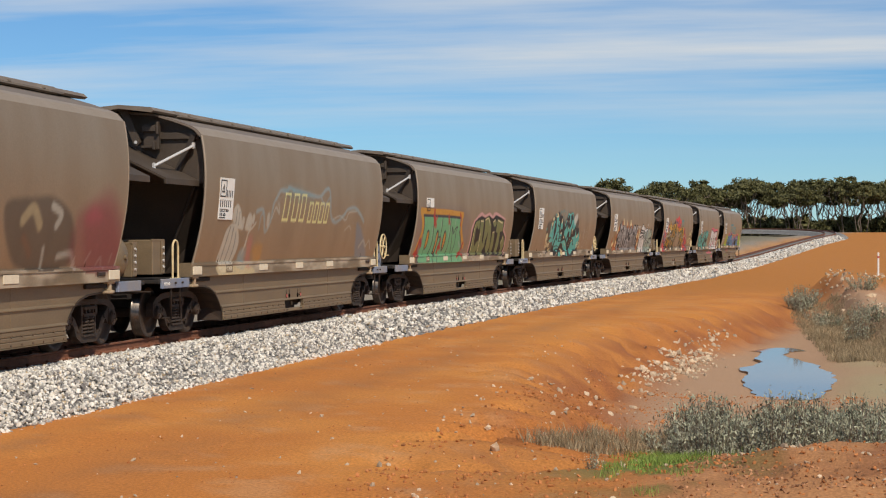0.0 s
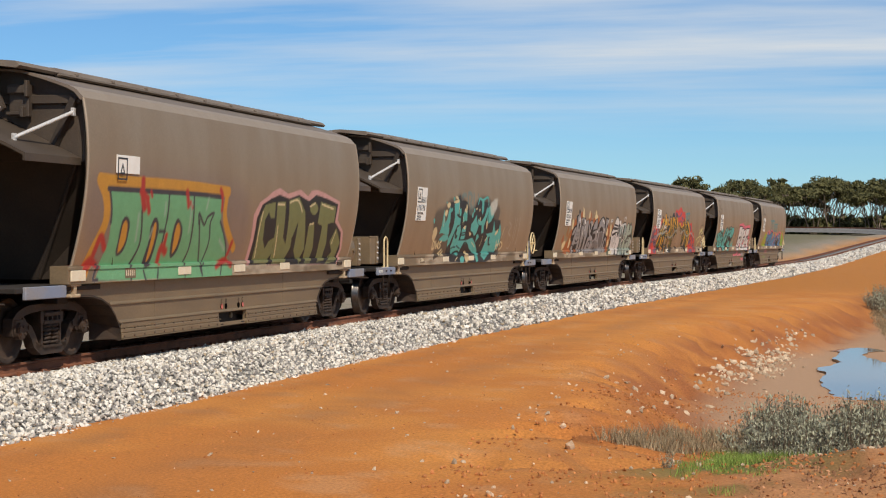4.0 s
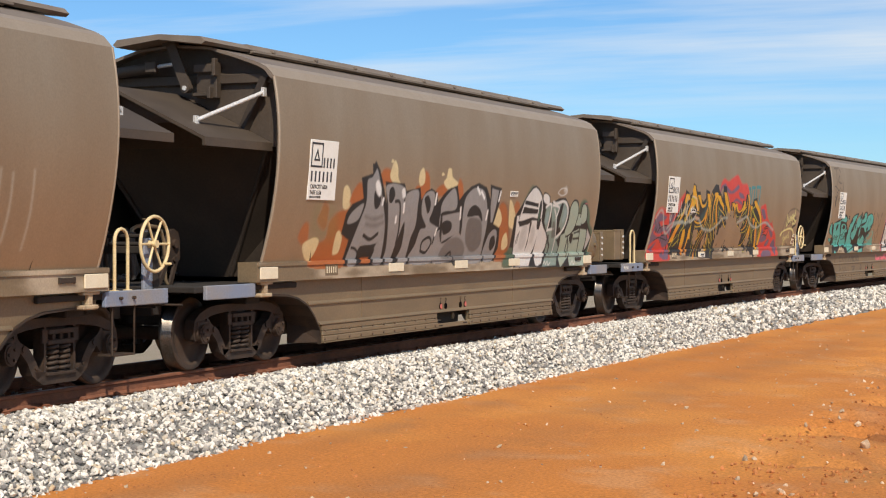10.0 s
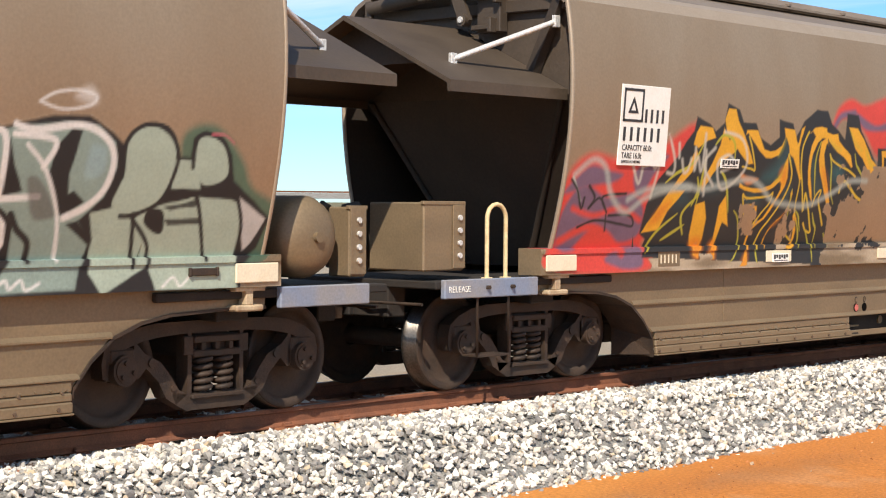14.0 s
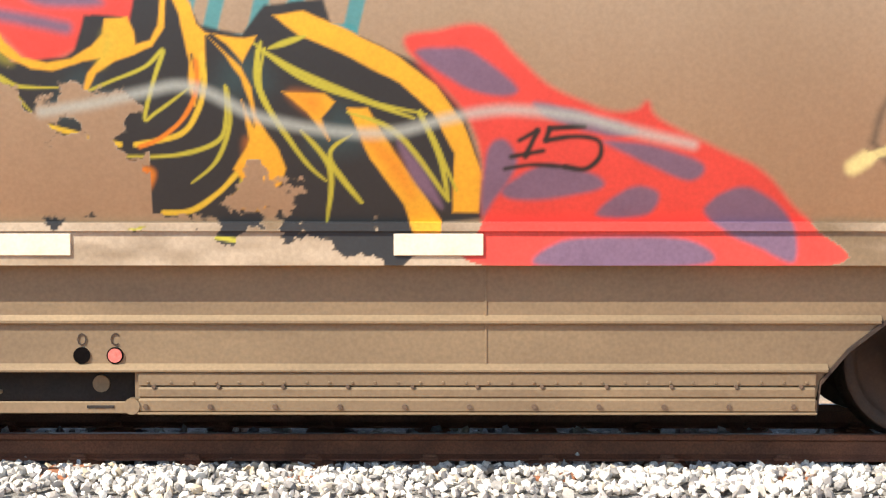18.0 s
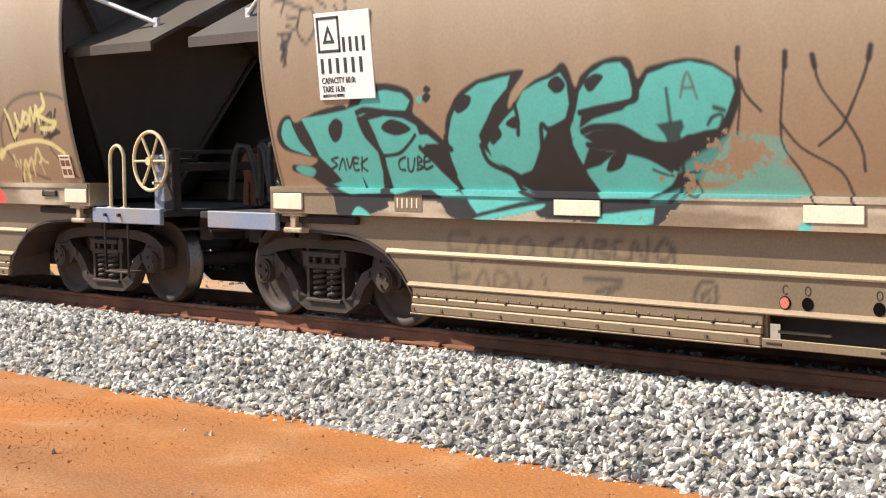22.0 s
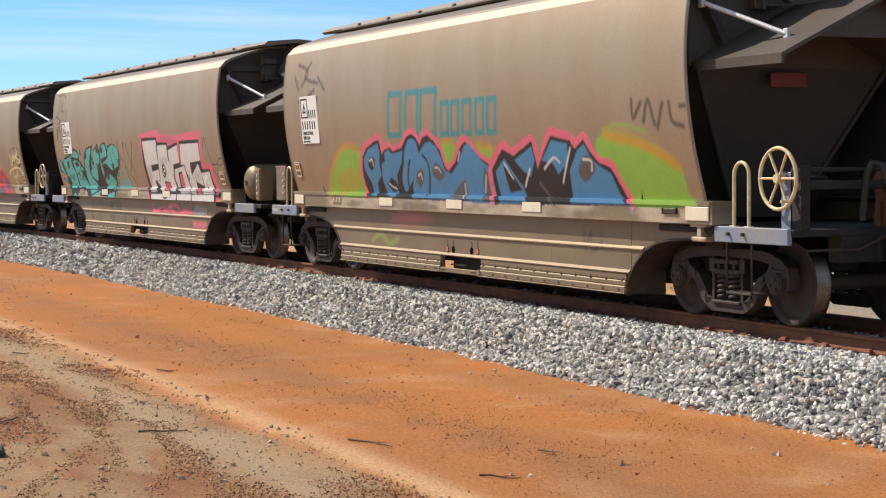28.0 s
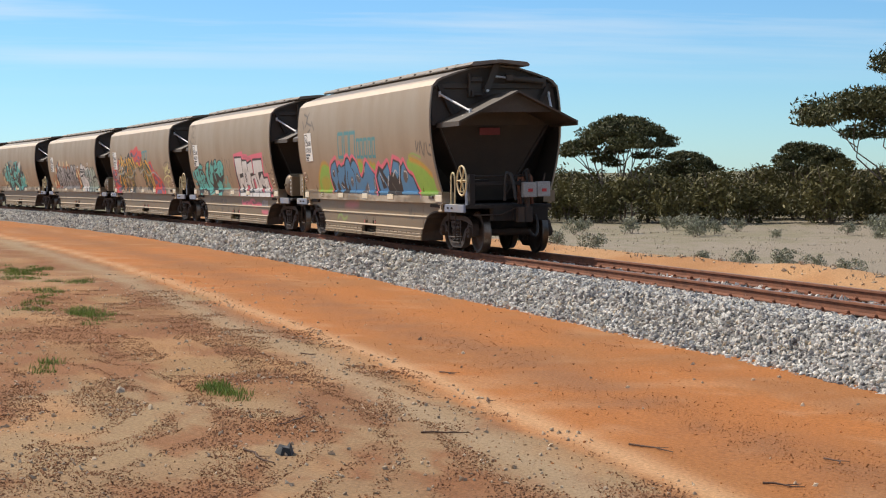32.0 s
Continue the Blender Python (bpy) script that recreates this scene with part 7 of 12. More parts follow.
    s.line(PALE, 0.03, 0.018, 0.8, -4.46, 2.05, -4.38, 1.85, -4.29, 2.05, -4.38, 1.60)
    s.line(PALE, 0.03, 0.018, 0.8, -4.22, 2.15, -4.10, 1.93, -4.10, 1.82, -4.19, 1.82)
    s.line(PALE, 0.03, 0.018, 0.8, -4.06, 2.08, -4.04, 1.96)
    s.line(PALE, 0.03, 0.018, 0.8, -3.99, 1.94, -3.94, 1.83, -3.88, 1.85, -3.85, 1.95)
    s.line(PALE, 0.03, 0.018, 0.8, -3.80, 2.05, -3.78, 1.85, -3.75, 1.97, -3.67, 1.85, -3.66, 2.18)
    s.line(PALE, 0.03, 0.018, 0.8, -3.63, 2.03, -3.57, 1.63)
    s.line(PALE, 0.03, 0.018, 0.8, -3.49, 2.06, -3.64, 1.91, -3.45, 1.72)
    s.line(PALE, 0.03, 0.018, 0.8, -3.36, 2.21, -3.06, 2.15, -2.94, 1.94, -3.07, 1.78, -3.31, 1.69, -3.42, 1.91, -3.26, 2.00, -3.15, 1.91, -3.35, 1.85)
    s.line(BLACK, 0.03, 0.03, 0.7, 4.26, 1.56, 4.33, 1.78, 4.59, 1.98, 5.00, 2.06, 5.43, 2.03, 5.65, 1.96)
    s.line(BLACK, 0.025, 0.02, 0.6, 4.28, 1.54, 4.47, 1.34, 4.86, 1.23, 5.03, 1.20)
    s.line(BLACK, 0.02, 0.012, 0.7, 5.18, 1.52, 5.39, 1.31, 5.59, 1.21)
    s.line(BLACK, 0.04, 0.01, 0.85, 4.45, 1.81, 4.53, 1.59, 4.66, 1.84)
    s.line(BLACK, 0.04, 0.01, 0.85, 4.60, 1.74, 4.77, 1.70, 4.99, 1.90)
    s.line(BLACK, 0.04, 0.01, 0.85, 4.95, 1.68, 5.07, 1.87, 5.08, 1.66)
    s.line(BLACK, 0.04, 0.01, 0.85, 5.14, 1.76, 5.33, 1.86, 5.20, 1.62, 5.38, 1.69)
    s.line(BLACK, 0.04, 0.01, 0.85, 5.36, 1.79, 5.42, 1.89)
    s.line(BLACK, 0.04, 0.01, 0.85, 5.12, 1.62, 5.42, 1.67)
    s.line(PALEY, 0.05, 0.012, 0.9, 4.44, 1.91, 4.50, 1.80, 4.53, 1.64)
    s.line(PALEY, 0.045, 0.012, 0.9, 4.53, 1.64, 4.63, 1.71, 4.63, 1.86)
    s.line(PALEY, 0.045, 0.012, 0.9, 4.63, 1.86, 4.69, 1.73, 4.80, 1.88)
    s.line(PALEY, 0.04, 0.012, 0.9, 4.78, 1.82, 4.84, 1.87, 4.88, 1.82, 4.81, 1.76, 4.78, 1.82)
    s.line(PALEY, 0.045, 0.012, 0.9, 4.88, 1.75, 4.95, 1.91, 4.98, 1.79, 5.06, 1.93, 5.07, 1.76)
    s.line(PALEY, 0.055, 0.012, 0.9, 5.20, 2.04, 5.21, 1.93, 5.04, 1.85)
    s.line(PALEY, 0.05, 0.012, 0.9, 5.04, 1.85, 5.27, 1.78, 5.38, 1.77, 5.28, 1.71, 5.08, 1.71)
    s.line(PALEY, 0.05, 0.012, 0.9, 4.17, 1.44, 4.33, 1.52, 4.66, 1.57, 4.98, 1.59, 5.23, 1.55, 5.42, 1.46)
    s.line(PALEY, 0.09, 0.02, 0.8, 4.17, 1.44, 4.23, 1.48)
    s.line(PALEY, 0.04, 0.014, 0.8, 4.43, 1.44, 4.43, 1.34)
    s.line(PALEY, 0.035, 0.014, 0.75, 4.47, 1.38, 4.50, 1.31, 4.54, 1.39)
    s.line(PALEY, 0.04, 0.014, 0.8, 4.51, 1.19, 4.60, 1.35, 4.65, 1.38, 4.65, 1.23)
    s.line(PALEY, 0.03, 0.014, 0.8, 4.61, 1.31, 4.64, 1.18)
    s.line(PALEY, 0.035, 0.014, 0.8, 4.68, 1.34, 4.77, 1.41, 4.76, 1.24)
    s.line(PALEY, 0.035, 0.014, 0.8, 4.81, 1.36, 4.92, 1.51, 4.96, 1.41, 4.91, 1.37)
    s.line(PALEY, 0.03, 0.014, 0.7, 4.98, 1.42, 5.02, 1.38, 5.07, 1.37)
    s.line(PALEY, 0.016, 0.008, 0.7, 4.54, 1.64, 4.53, 1.57)
    s.line(PALEY, 0.016, 0.008, 0.7, 5.14, 1.71, 5.13, 1.64)
    s.line(PALEY, 0.016, 0.008, 0.7, 4.93, 1.35, 4.96, 1.24)


def spray_e(s):
    s.blob(ORANGE, 0.03, 1, -4.57, 1.09, -4.43, 1.33, -4.22, 1.43, -4.20, 1.62, -4.01, 1.74, -3.76, 1.78, -3.55, 1.91, -3.30, 1.55, -3.31, 1.30, -3.62, 1.08)
    s.blob(ORANGE, 0.03, 0.9, -4.92, 1.44, -4.77, 1.35, -4.66, 1.38, -4.71, 1.58, -4.83, 1.60)
    s.blob(ORANGE, 0.03, 0.9, -4.51, 1.63, -4.36, 1.54, -4.27, 1.57, -4.29, 1.78, -4.41, 1.84, -4.46, 1.75)
    s.blob(OLIVE, 0.12, 0.35, -4.59, 1.49, -4.60, 1.84, -4.12, 1.78, -3.98, 1.43)
    s.blob(CREAMY, 0.015, 1, -4.76, 1.36, -4.66, 1.22, -4.53, 1.16, -4.42, 1.25, -4.37, 1.40, -4.52, 1.44)
    s.blob(CREAMY, 0.015, 1, -3.95, 1.25, -3.97, 1.46, -3.90, 1.52, -3.79, 1.43, -3.79, 1.27, -3.86, 1.23)
    s.blob(CREAMY, 0.015, 1, -3.92, 1.79, -3.97, 1.99, -3.90, 2.06, -3.79, 2.00, -3.74, 1.85, -3.78, 1.78)
    s.blob(ORANGE, 0.03, 1, -3.74, 1.84, -3.72, 1.97, -3.54, 2.10, -3.32, 1.98, -3.33, 1.86)
    s.blob(ORANGE, 0.03, 1, -2.98, 2.10, -2.99, 2.20, -2.88, 2.29, -2.68, 2.27, -2.59, 2.11)
    s.blob(CREAMY, 0.015, 1, -2.71, 2.22, -2.59, 2.40, -2.49, 2.32, -2.46, 2.19, -2.40, 2.12, -2.60, 2.12)
    s.blob(ORANGE, 0.03, 1, -1.83, 1.85, -1.90, 2.07, -1.77, 2.12, -1.65, 2.17, -1.62, 2.30, -1.48, 2.22, -1.45, 1.99, -1.62, 1.85)
    s.blob(CREAMY, 0.015, 1, -1.82, 2.17, -1.80, 2.28, -1.70, 2.34, -1.63, 2.25, -1.64, 2.14, -1.76, 2.10)
    s.blob(ORANGE, 0.03, 1, -1.24, 2.00, -1.16, 2.10, -0.93, 2.15, -0.85, 2.07, -0.97, 1.98)
    s.blob(CREAMY, 0.015, 1, -1.00, 2.16, -0.92, 2.23, -0.87, 2.35, -0.76, 2.35, -0.71, 2.25, -0.50, 2.17, -0.56, 2.07, -0.83, 2.07)
    s.blob(ORANGE, 0.03, 1, -0.53, 2.01, -0.46, 2.23, -0.31, 2.12, -0.27, 1.88, -0.39, 1.73)
    s.blob(CREAMY, 0.01, 1, -1.08, 2.25, -1.06, 2.30, -0.99, 2.27)
    s.blob(CREAMY, 0.01, 1, -2.70, 2.37, -2.66, 2.42, -2.61, 2.38)
    s.blob(RUSTY, 0.05, 0.8, 1.46, 1.10, 1.19, 1.56, 1.14, 1.90, 1.36, 1.94, 1.57, 1.79, 1.96, 1.10)
    s.blob(ORANGE, 0.03, 0.9, 1.23, 1.10, 1.15, 1.56, 1.15, 1.88, 1.32, 1.92, 1.50, 1.78, 1.81, 1.26, 1.69, 1.09)
    s.blob(ORANGE, 0.03, 0.9, 1.74, 1.79, 1.78, 1.95, 1.94, 1.93, 1.96, 1.80)
    s.blob(CREAMY, 0.012, 1, 1.01, 1.58, 0.99, 1.78, 1.12, 1.85, 1.32, 1.68, 1.23, 1.55)
    s.blob(CREAMY, 0.012, 1, 1.58, 1.73, 1.52, 1.96, 1.65, 1.93, 1.90, 1.68, 1.87, 1.55, 1.67, 1.58)
    s.blob(CREAMY, 0.012, 1, 1.56, 1.26, 1.50, 1.41, 1.61, 1.49, 1.77, 1.32, 1.68, 1.24)
    s.shape(BLACK, 0.015, 1, -3.65, 1.08, -3.60, 1.40, -3.84, 1.48, -3.81, 1.72, -3.68, 1.84, -3.40, 1.91, -3.52, 2.16, -3.21, 2.22, -3.23, 2.34, -3.18, 2.34, -3.14, 2.38, -3.01, 2.27, -2.87, 2.07, -2.73, 1.87, -2.83, 2.13, -2.25, 2.12, -2.17, 2.03, -1.75, 2.08, -1.67, 1.92, -1.55, 2.03, -1.38, 2.08, -1.19, 2.03, -1.11, 1.90, -0.99, 1.99, -0.82, 2.08, -0.51, 2.14, -0.39, 1.94, -0.25, 2.04, -0.01, 2.14, 0.26, 2.19, 0.55, 2.14, 0.75, 1.97, 0.69, 2.18, 1.14, 2.14, 1.13, 1.94, 1.01, 1.62, 1.30, 1.56, 1.42, 1.26, 1.27, 1.07)
    s.blob(SILVER, 0.012, 1, -3.55, 1.10, -3.49, 1.40, -3.38, 1.66, -3.30, 1.87, -3.34, 2.12, -3.22, 2.17, -3.15, 2.23, -3.08, 2.27, -2.93, 2.04, -2.83, 1.87, -2.68, 1.63, -2.59, 1.36, -2.58, 1.11, -2.85, 1.11, -2.82, 1.30, -3.24, 1.32, -3.30, 1.11)
    s.blob(SILVER, 0.012, 1, -3.72, 1.60, -3.68, 1.72, -3.46, 1.83, -3.36, 1.83, -3.46, 1.65)
    s.blob(SILVER, 0.012, 1, -2.50, 1.10, -2.47, 1.30, -2.66, 1.82, -2.78, 2.08, -2.29, 2.08, -2.20, 1.86, -2.13, 2.00, -1.80, 2.04, -1.75, 1.81, -1.72, 1.58, -1.79, 1.42, -1.83, 1.09, -2.12, 1.10, -2.01, 1.31, -2.09, 1.63, -2.21, 1.35, -2.29, 1.11)
    s.blob(SILVER, 0.012, 1, -1.73, 1.09, -1.60, 1.34, -1.54, 1.53, -1.38, 1.57, -1.59, 1.74, -1.62, 1.95, -1.43, 2.04, -1.26, 2.01, -1.24, 1.81, -1.30, 1.65, -1.05, 1.58, -0.89, 1.52, -0.92, 1.28, -1.04, 1.09)
    s.blob(SILVER, 0.012, 1, -0.96, 1.09, -0.92, 1.39, -0.93, 1.64, -0.98, 1.86, -0.83, 2.00, -0.58, 2.09, -0.46, 1.82, -0.96, 1.74, -0.74, 1.35, -0.19, 1.49, 0.05, 1.16, -0.38, 1.10)
    s.shape(SILVER, 0.012, 1, -0.89, 1.72, -0.30, 1.78, -0.19, 1.49, -0.55, 1.42, -0.75, 1.36)
    s.blob(SILVER, 0.012, 1, -0.16, 1.12, -0.12, 1.47, -0.19, 1.76, -0.18, 1.96, 0.02, 2.09, 0.24, 2.12, 0.48, 2.08, 0.61, 1.94, 0.75, 1.69, 0.78, 1.40, 0.72, 1.07)
    s.shape(SILVER, 0.012, 1, 0.77, 2.13, 1.04, 2.10, 1.01, 1.92, 0.96, 1.64, 0.89, 1.64, 0.79, 1.87)
    s.blob(SILVER, 0.012, 1, 0.86, 1.09, 0.89, 1.40, 1.04, 1.53, 1.22, 1.50, 1.29, 1.26, 1.20, 1.09)
    s.blob(BLACK, 0.008, 1, -3.10, 1.89, -3.10, 2.00, -2.99, 2.03, -2.90, 1.93, -2.93, 1.81, -3.03, 1.79)
    s.line(BLACK, 0.05, 0.01, 1, -3.21, 1.46, -3.00, 1.41, -2.82, 1.48)
    s.shape(BLACK, 0.01, 1, -3.24, 1.32, -2.79, 1.36, -2.86, 1.25, -2.92, 1.19, -3.15, 1.19)
    s.shape(ORANGE, 0.01, 1, -3.22, 1.11, -3.15, 1.18, -2.92, 1.19, -2.94, 1.11)
    s.line(BLACK, 0.035, 0.008, 1, -3.47, 1.31, -3.35, 1.29, -3.23, 1.21, -3.31, 1.13)
    s.blob(BLACK, 0.008, 1, -2.66, 1.89, -2.68, 2.03, -2.59, 2.07, -2.50, 1.97, -2.57, 1.87)
    s.blob(BLACK, 0.008, 1, -1.51, 1.85, -1.57, 1.94, -1.46, 1.98, -1.34, 1.87, -1.39, 1.74)
    s.line(BLACK, 0.04, 0.008, 1, -1.38, 1.25, -1.39, 1.37, -1.20, 1.43, -1.09, 1.35, -1.20, 1.23, -1.38, 1.25)
    s.line(BLACK, 0.04, 0.008, 1, -1.04, 1.35, -1.01, 1.50, -0.88, 1.56)
    s.blob(BLACK, 0.008, 1, -0.76, 1.48, -0.86, 1.61, -0.72, 1.66, -0.55, 1.63, -0.50, 1.54, -0.64, 1.47)
    s.blob(BLACK, 0.008, 1, -0.02, 1.72, 0.05, 1.84, 0.23, 1.88, 0.45, 1.80, 0.57, 1.65, 0.38, 1.73, 0.17, 1.72)
    s.blob(GREYB, 0.02, 0.75, 0.09, 1.38, 0.03, 1.66, 0.28, 1.70, 0.55, 1.63, 0.68, 1.33, 0.41, 1.22)
    s.blob(GREYB, 0.02, 0.6, -0.70, 1.14, -0.55, 1.38, -0.15, 1.42, 0.13, 1.27, 0.04, 1.12)
    s.blob(BLACK, 0.008, 1, 1.05, 1.29, 1.03, 1.41, 1.16, 1.44, 1.25, 1.32, 1.16, 1.23)
    s.line(GREYB, 0.05, 0.03, 0.5, -3.27, 1.69, -3.01, 1.66, -2.78, 1.70)
    s.line(GREYB, 0.05, 0.03, 0.5, -3.21, 1.60, -2.97, 1.58, -2.73, 1.62)
    s.line(BLACK, 0.045, 0.01, 1, -2.46, 1.89, -2.32, 1.86, -2.22, 1.55, -2.21, 1.36)
    s.line(BLACK, 0.04, 0.01, 1, -0.47, 1.17, -0.34, 1.22, -0.25, 1.06, -0.08, 1.08)
    s.blob(WHITE2, 0.02, 1, -3.10, 2.10, -3.03, 2.14, -2.93, 2.04, -2.94, 1.94, -3.05, 1.99)
    s.blob(WHITE2, 0.02, 1, -2.31, 2.03, -2.23, 2.06, -2.18, 1.96, -2.26, 1.94)
    s.line(WHITE2, 0.05, 0.012, 1, -2.83, 1.91, -2.84, 1.85)
    s.line(WHITE2, 0.05, 0.012, 1, -2.19, 1.86, -2.17, 1.76)
    s.line(WHITE2, 0.05, 0.012, 1, -2.37, 1.69, -2.36, 1.63)
    s.line(WHITE2, 0.05, 0.012, 1, -1.19, 2.00, -1.20, 1.88)
    s.line(WHITE2, 0.05, 0.012, 1, 0.22, 2.12, 0.33, 2.04)
    s.line(WHITE2, 0.05, 0.012, 1, 0.38, 2.07, 0.51, 1.98)
    s.line(WHITE2, 0.05, 0.012, 1, 0.71, 1.80, 0.70, 1.69)
    s.line(WHITE2, 0.05, 0.012, 1, 1.12, 2.08, 1.08, 1.96)
    s.line(WHITE2, 0.05, 0.012, 1, -0.30, 1.83, -0.26, 1.69)
    s.line(WHITE2, 0.04, 0.012, 1, -1.00, 1.54, -1.02, 1.46)
    s.blob(DARKG, 0.05, 0.9, 1.61, 0.98, 1.72, 1.16, 1.88, 1.28, 1.92, 1.59, 2.01, 1.82, 2.14, 1.99, 2.47, 2.20, 2.72, 1.72, 2.16, 1.04)
    s.blob(DARKG, 0.04, 0.9, 4.72, 1.93, 5.00, 2.03, 5.27, 1.82, 5.40, 1.63, 5.67, 1.48, 5.67, 1.18, 5.34, 1.09, 4.86, 1.43)
    s.shape(BLACK, 0.015, 1, 1.88, 1.27, 1.82, 1.71, 1.91, 1.80, 2.08, 1.93, 2.16, 2.00, 2.28, 2.10, 2.45, 2.19, 2.57, 2.21, 2.73, 2.17, 2.89, 2.07, 2.94, 2.00, 2.92, 2.07, 2.96, 2.12, 3.10, 2.11, 3.24, 2.06, 3.28, 1.95, 3.41, 1.98, 3.69, 2.04, 3.96, 2.05, 4.16, 1.95, 4.24, 1.89, 4.30, 1.97, 4.41, 2.02, 4.59, 2.01, 4.70, 1.88, 4.72, 1.82, 4.81, 1.81, 4.82, 1.94, 4.92, 1.99, 5.08, 1.95, 5.17, 1.84, 5.22, 1.67, 5.61, 1.42, 5.53, 1.21, 5.39, 1.10, 5.39, 0.91, 4.63, 0.93, 4.19, 0.92, 3.43, 0.93, 2.76, 0.96, 2.09, 0.96, 2.04, 1.26)
    s.shape(SAGE, 0.012, 1, 3.14, 1.66, 3.12, 1.88, 3.40, 1.96, 3.83, 2.01, 4.04, 1.99, 4.18, 1.89, 4.21, 1.74, 4.14, 1.55, 3.96, 1.40, 4.11, 1.25, 4.01, 1.12, 3.98, 0.97, 3.34, 0.96, 3.49, 1.17, 3.48, 1.39, 3.32, 1.52)
    s.shape(WHITISH, 0.01, 1, 2.03, 1.65, 2.06, 1.78, 2.16, 1.97, 2.29, 2.07, 2.46, 2.16, 2.57, 2.18, 2.71, 2.14, 2.85, 2.06, 2.92, 1.97, 2.98, 1.85, 2.99, 1.72, 2.86, 1.68, 2.58, 1.71, 2.21, 1.67)
    s.shape(WHITISH, 0.01, 1, 1.92, 1.74, 2.02, 1.75, 2.03, 1.64, 2.11, 1.58, 2.46, 1.62, 2.59, 1.68, 2.81, 1.68, 2.89, 1.55, 2.97, 1.54, 2.99, 1.71, 3.06, 1.66, 3.14, 1.58, 3.33, 1.48, 3.43, 1.39, 3.44, 1.26, 3.35, 1.11, 3.29, 1.01, 3.11, 0.97, 3.00, 1.00, 2.93, 1.10, 2.92, 1.16, 2.83, 1.06, 2.73, 0.98, 2.17, 0.98, 2.10, 1.16, 2.03, 1.32)
    s.blob(WHITISH, 0.01, 1, 2.96, 1.99, 2.94, 2.06, 2.98, 2.09, 3.10, 2.09, 3.21, 2.04, 3.24, 1.96, 3.19, 1.92, 3.05, 1.95)
    s.shape(BLACK, 0.008, 1, 2.17, 1.98, 2.76, 1.94, 2.76, 1.88, 2.17, 1.92)
    s.shape(BLACK, 0.008, 1, 2.15, 1.88, 2.78, 1.85, 2.78, 1.78, 2.11, 1.78)
    s.blob(BLACK, 0.008, 1, 2.87, 1.55, 2.82, 1.66, 2.81, 1.84, 2.83, 1.97, 2.88, 1.98, 2.92, 1.89, 2.94, 1.68, 2.93, 1.55)
    s.blob(DARKG, 0.01, 1, 2.85, 1.69, 2.82, 1.83, 2.84, 1.88, 2.88, 1.84, 2.90, 1.70, 2.88, 1.66)
    s.shape(BLACK, 0.008, 1, 2.09, 1.58, 2.13, 1.64, 2.57, 1.69, 2.52, 1.63, 2.48, 1.65, 2.43, 1.63, 2.38, 1.65)
    s.shape(BLACK, 0.008, 1, 2.51, 1.66, 2.60, 1.66, 2.60, 1.54, 2.59, 1.47, 2.61, 1.31, 2.56, 1.18, 2.57, 1.41)
    s.shape(BLACK, 0.008, 1, 2.95, 1.44, 2.93, 1.26, 2.85, 1.14, 2.72, 0.97, 2.84, 1.05, 2.92, 1.14, 2.97, 0.99, 3.03, 0.97, 2.95, 1.13, 2.96, 1.27)
    s.line(BLACK, 0.03, 0.008, 1, 3.03, 1.68, 3.14, 1.60, 3.34, 1.49, 3.45, 1.39, 3.46, 1.25, 3.35, 1.10)
    s.line(BLACK, 0.03, 0.008, 1, 2.03, 1.65, 2.21, 1.66, 2.58, 1.71, 2.84, 1.69)
    s.line(BLACK, 0.03, 0.008, 1, 2.94, 1.99, 2.99, 1.89, 3.06, 1.91, 3.12, 1.85)
    s.shape(BLACK, 0.01, 1, 3.39, 1.91, 3.37, 1.55, 3.52, 1.58, 3.44, 1.73)
    s.shape(BLACK, 0.01, 1, 3.69, 1.67, 3.73, 1.86, 3.84, 1.97, 3.92, 1.96, 3.85, 1.69, 3.87, 1.43, 3.81, 1.44)
    s.shape(BLACK, 0.01, 1, 3.81, 1.54, 3.90, 1.59, 3.99, 1.52, 3.87, 1.45)
    s.line(BLACK, 0.045, 0.01, 1, 3.46, 1.44, 3.52, 1.35, 3.61, 1.27, 3.61, 1.16)
    s.shape(BLACK, 0.01, 1, 3.88, 1.38, 4.07, 1.25, 4.04, 1.12, 4.08, 0.98, 4.16, 0.94, 4.12, 1.12, 4.17, 1.23, 3.96, 1.40)
    s.line(WHITISH, 0.045, 0.01, 1, 3.12, 1.89, 3.35, 1.92, 3.35, 1.53)
    s.line(WHITISH, 0.04, 0.01, 1, 3.42, 1.92, 3.72, 1.89, 3.65, 1.73)
    s.line(WHITISH, 0.04, 0.01, 1, 3.34, 1.53, 3.64, 1.55)
    s.line(WHITISH, 0.045, 0.012, 1, 3.85, 1.42, 4.01, 1.49, 4.14, 1.61, 4.18, 1.79, 4.10, 1.92, 3.90, 1.99, 3.57, 1.95, 3.42, 1.98)
    s.line(WHITISH, 0.03, 0.01, 0.9, 3.52, 1.86, 3.67, 1.71, 3.80, 1.43, 3.83, 1.16)
    s.blob(SKYP, 0.03, 0.6, 3.19, 1.68, 3.20, 1.81, 3.27, 1.80, 3.29, 1.64)
    s.blob(SKYP, 0.03, 0.5, 3.97, 1.67, 4.00, 1.87, 4.12, 1.83, 4.10, 1.70)
    s.blob(GREYB, 0.02, 0.7, 3.61, 1.43, 3.55, 1.65, 3.65, 1.64, 3.78, 1.45, 3.71, 1.41)
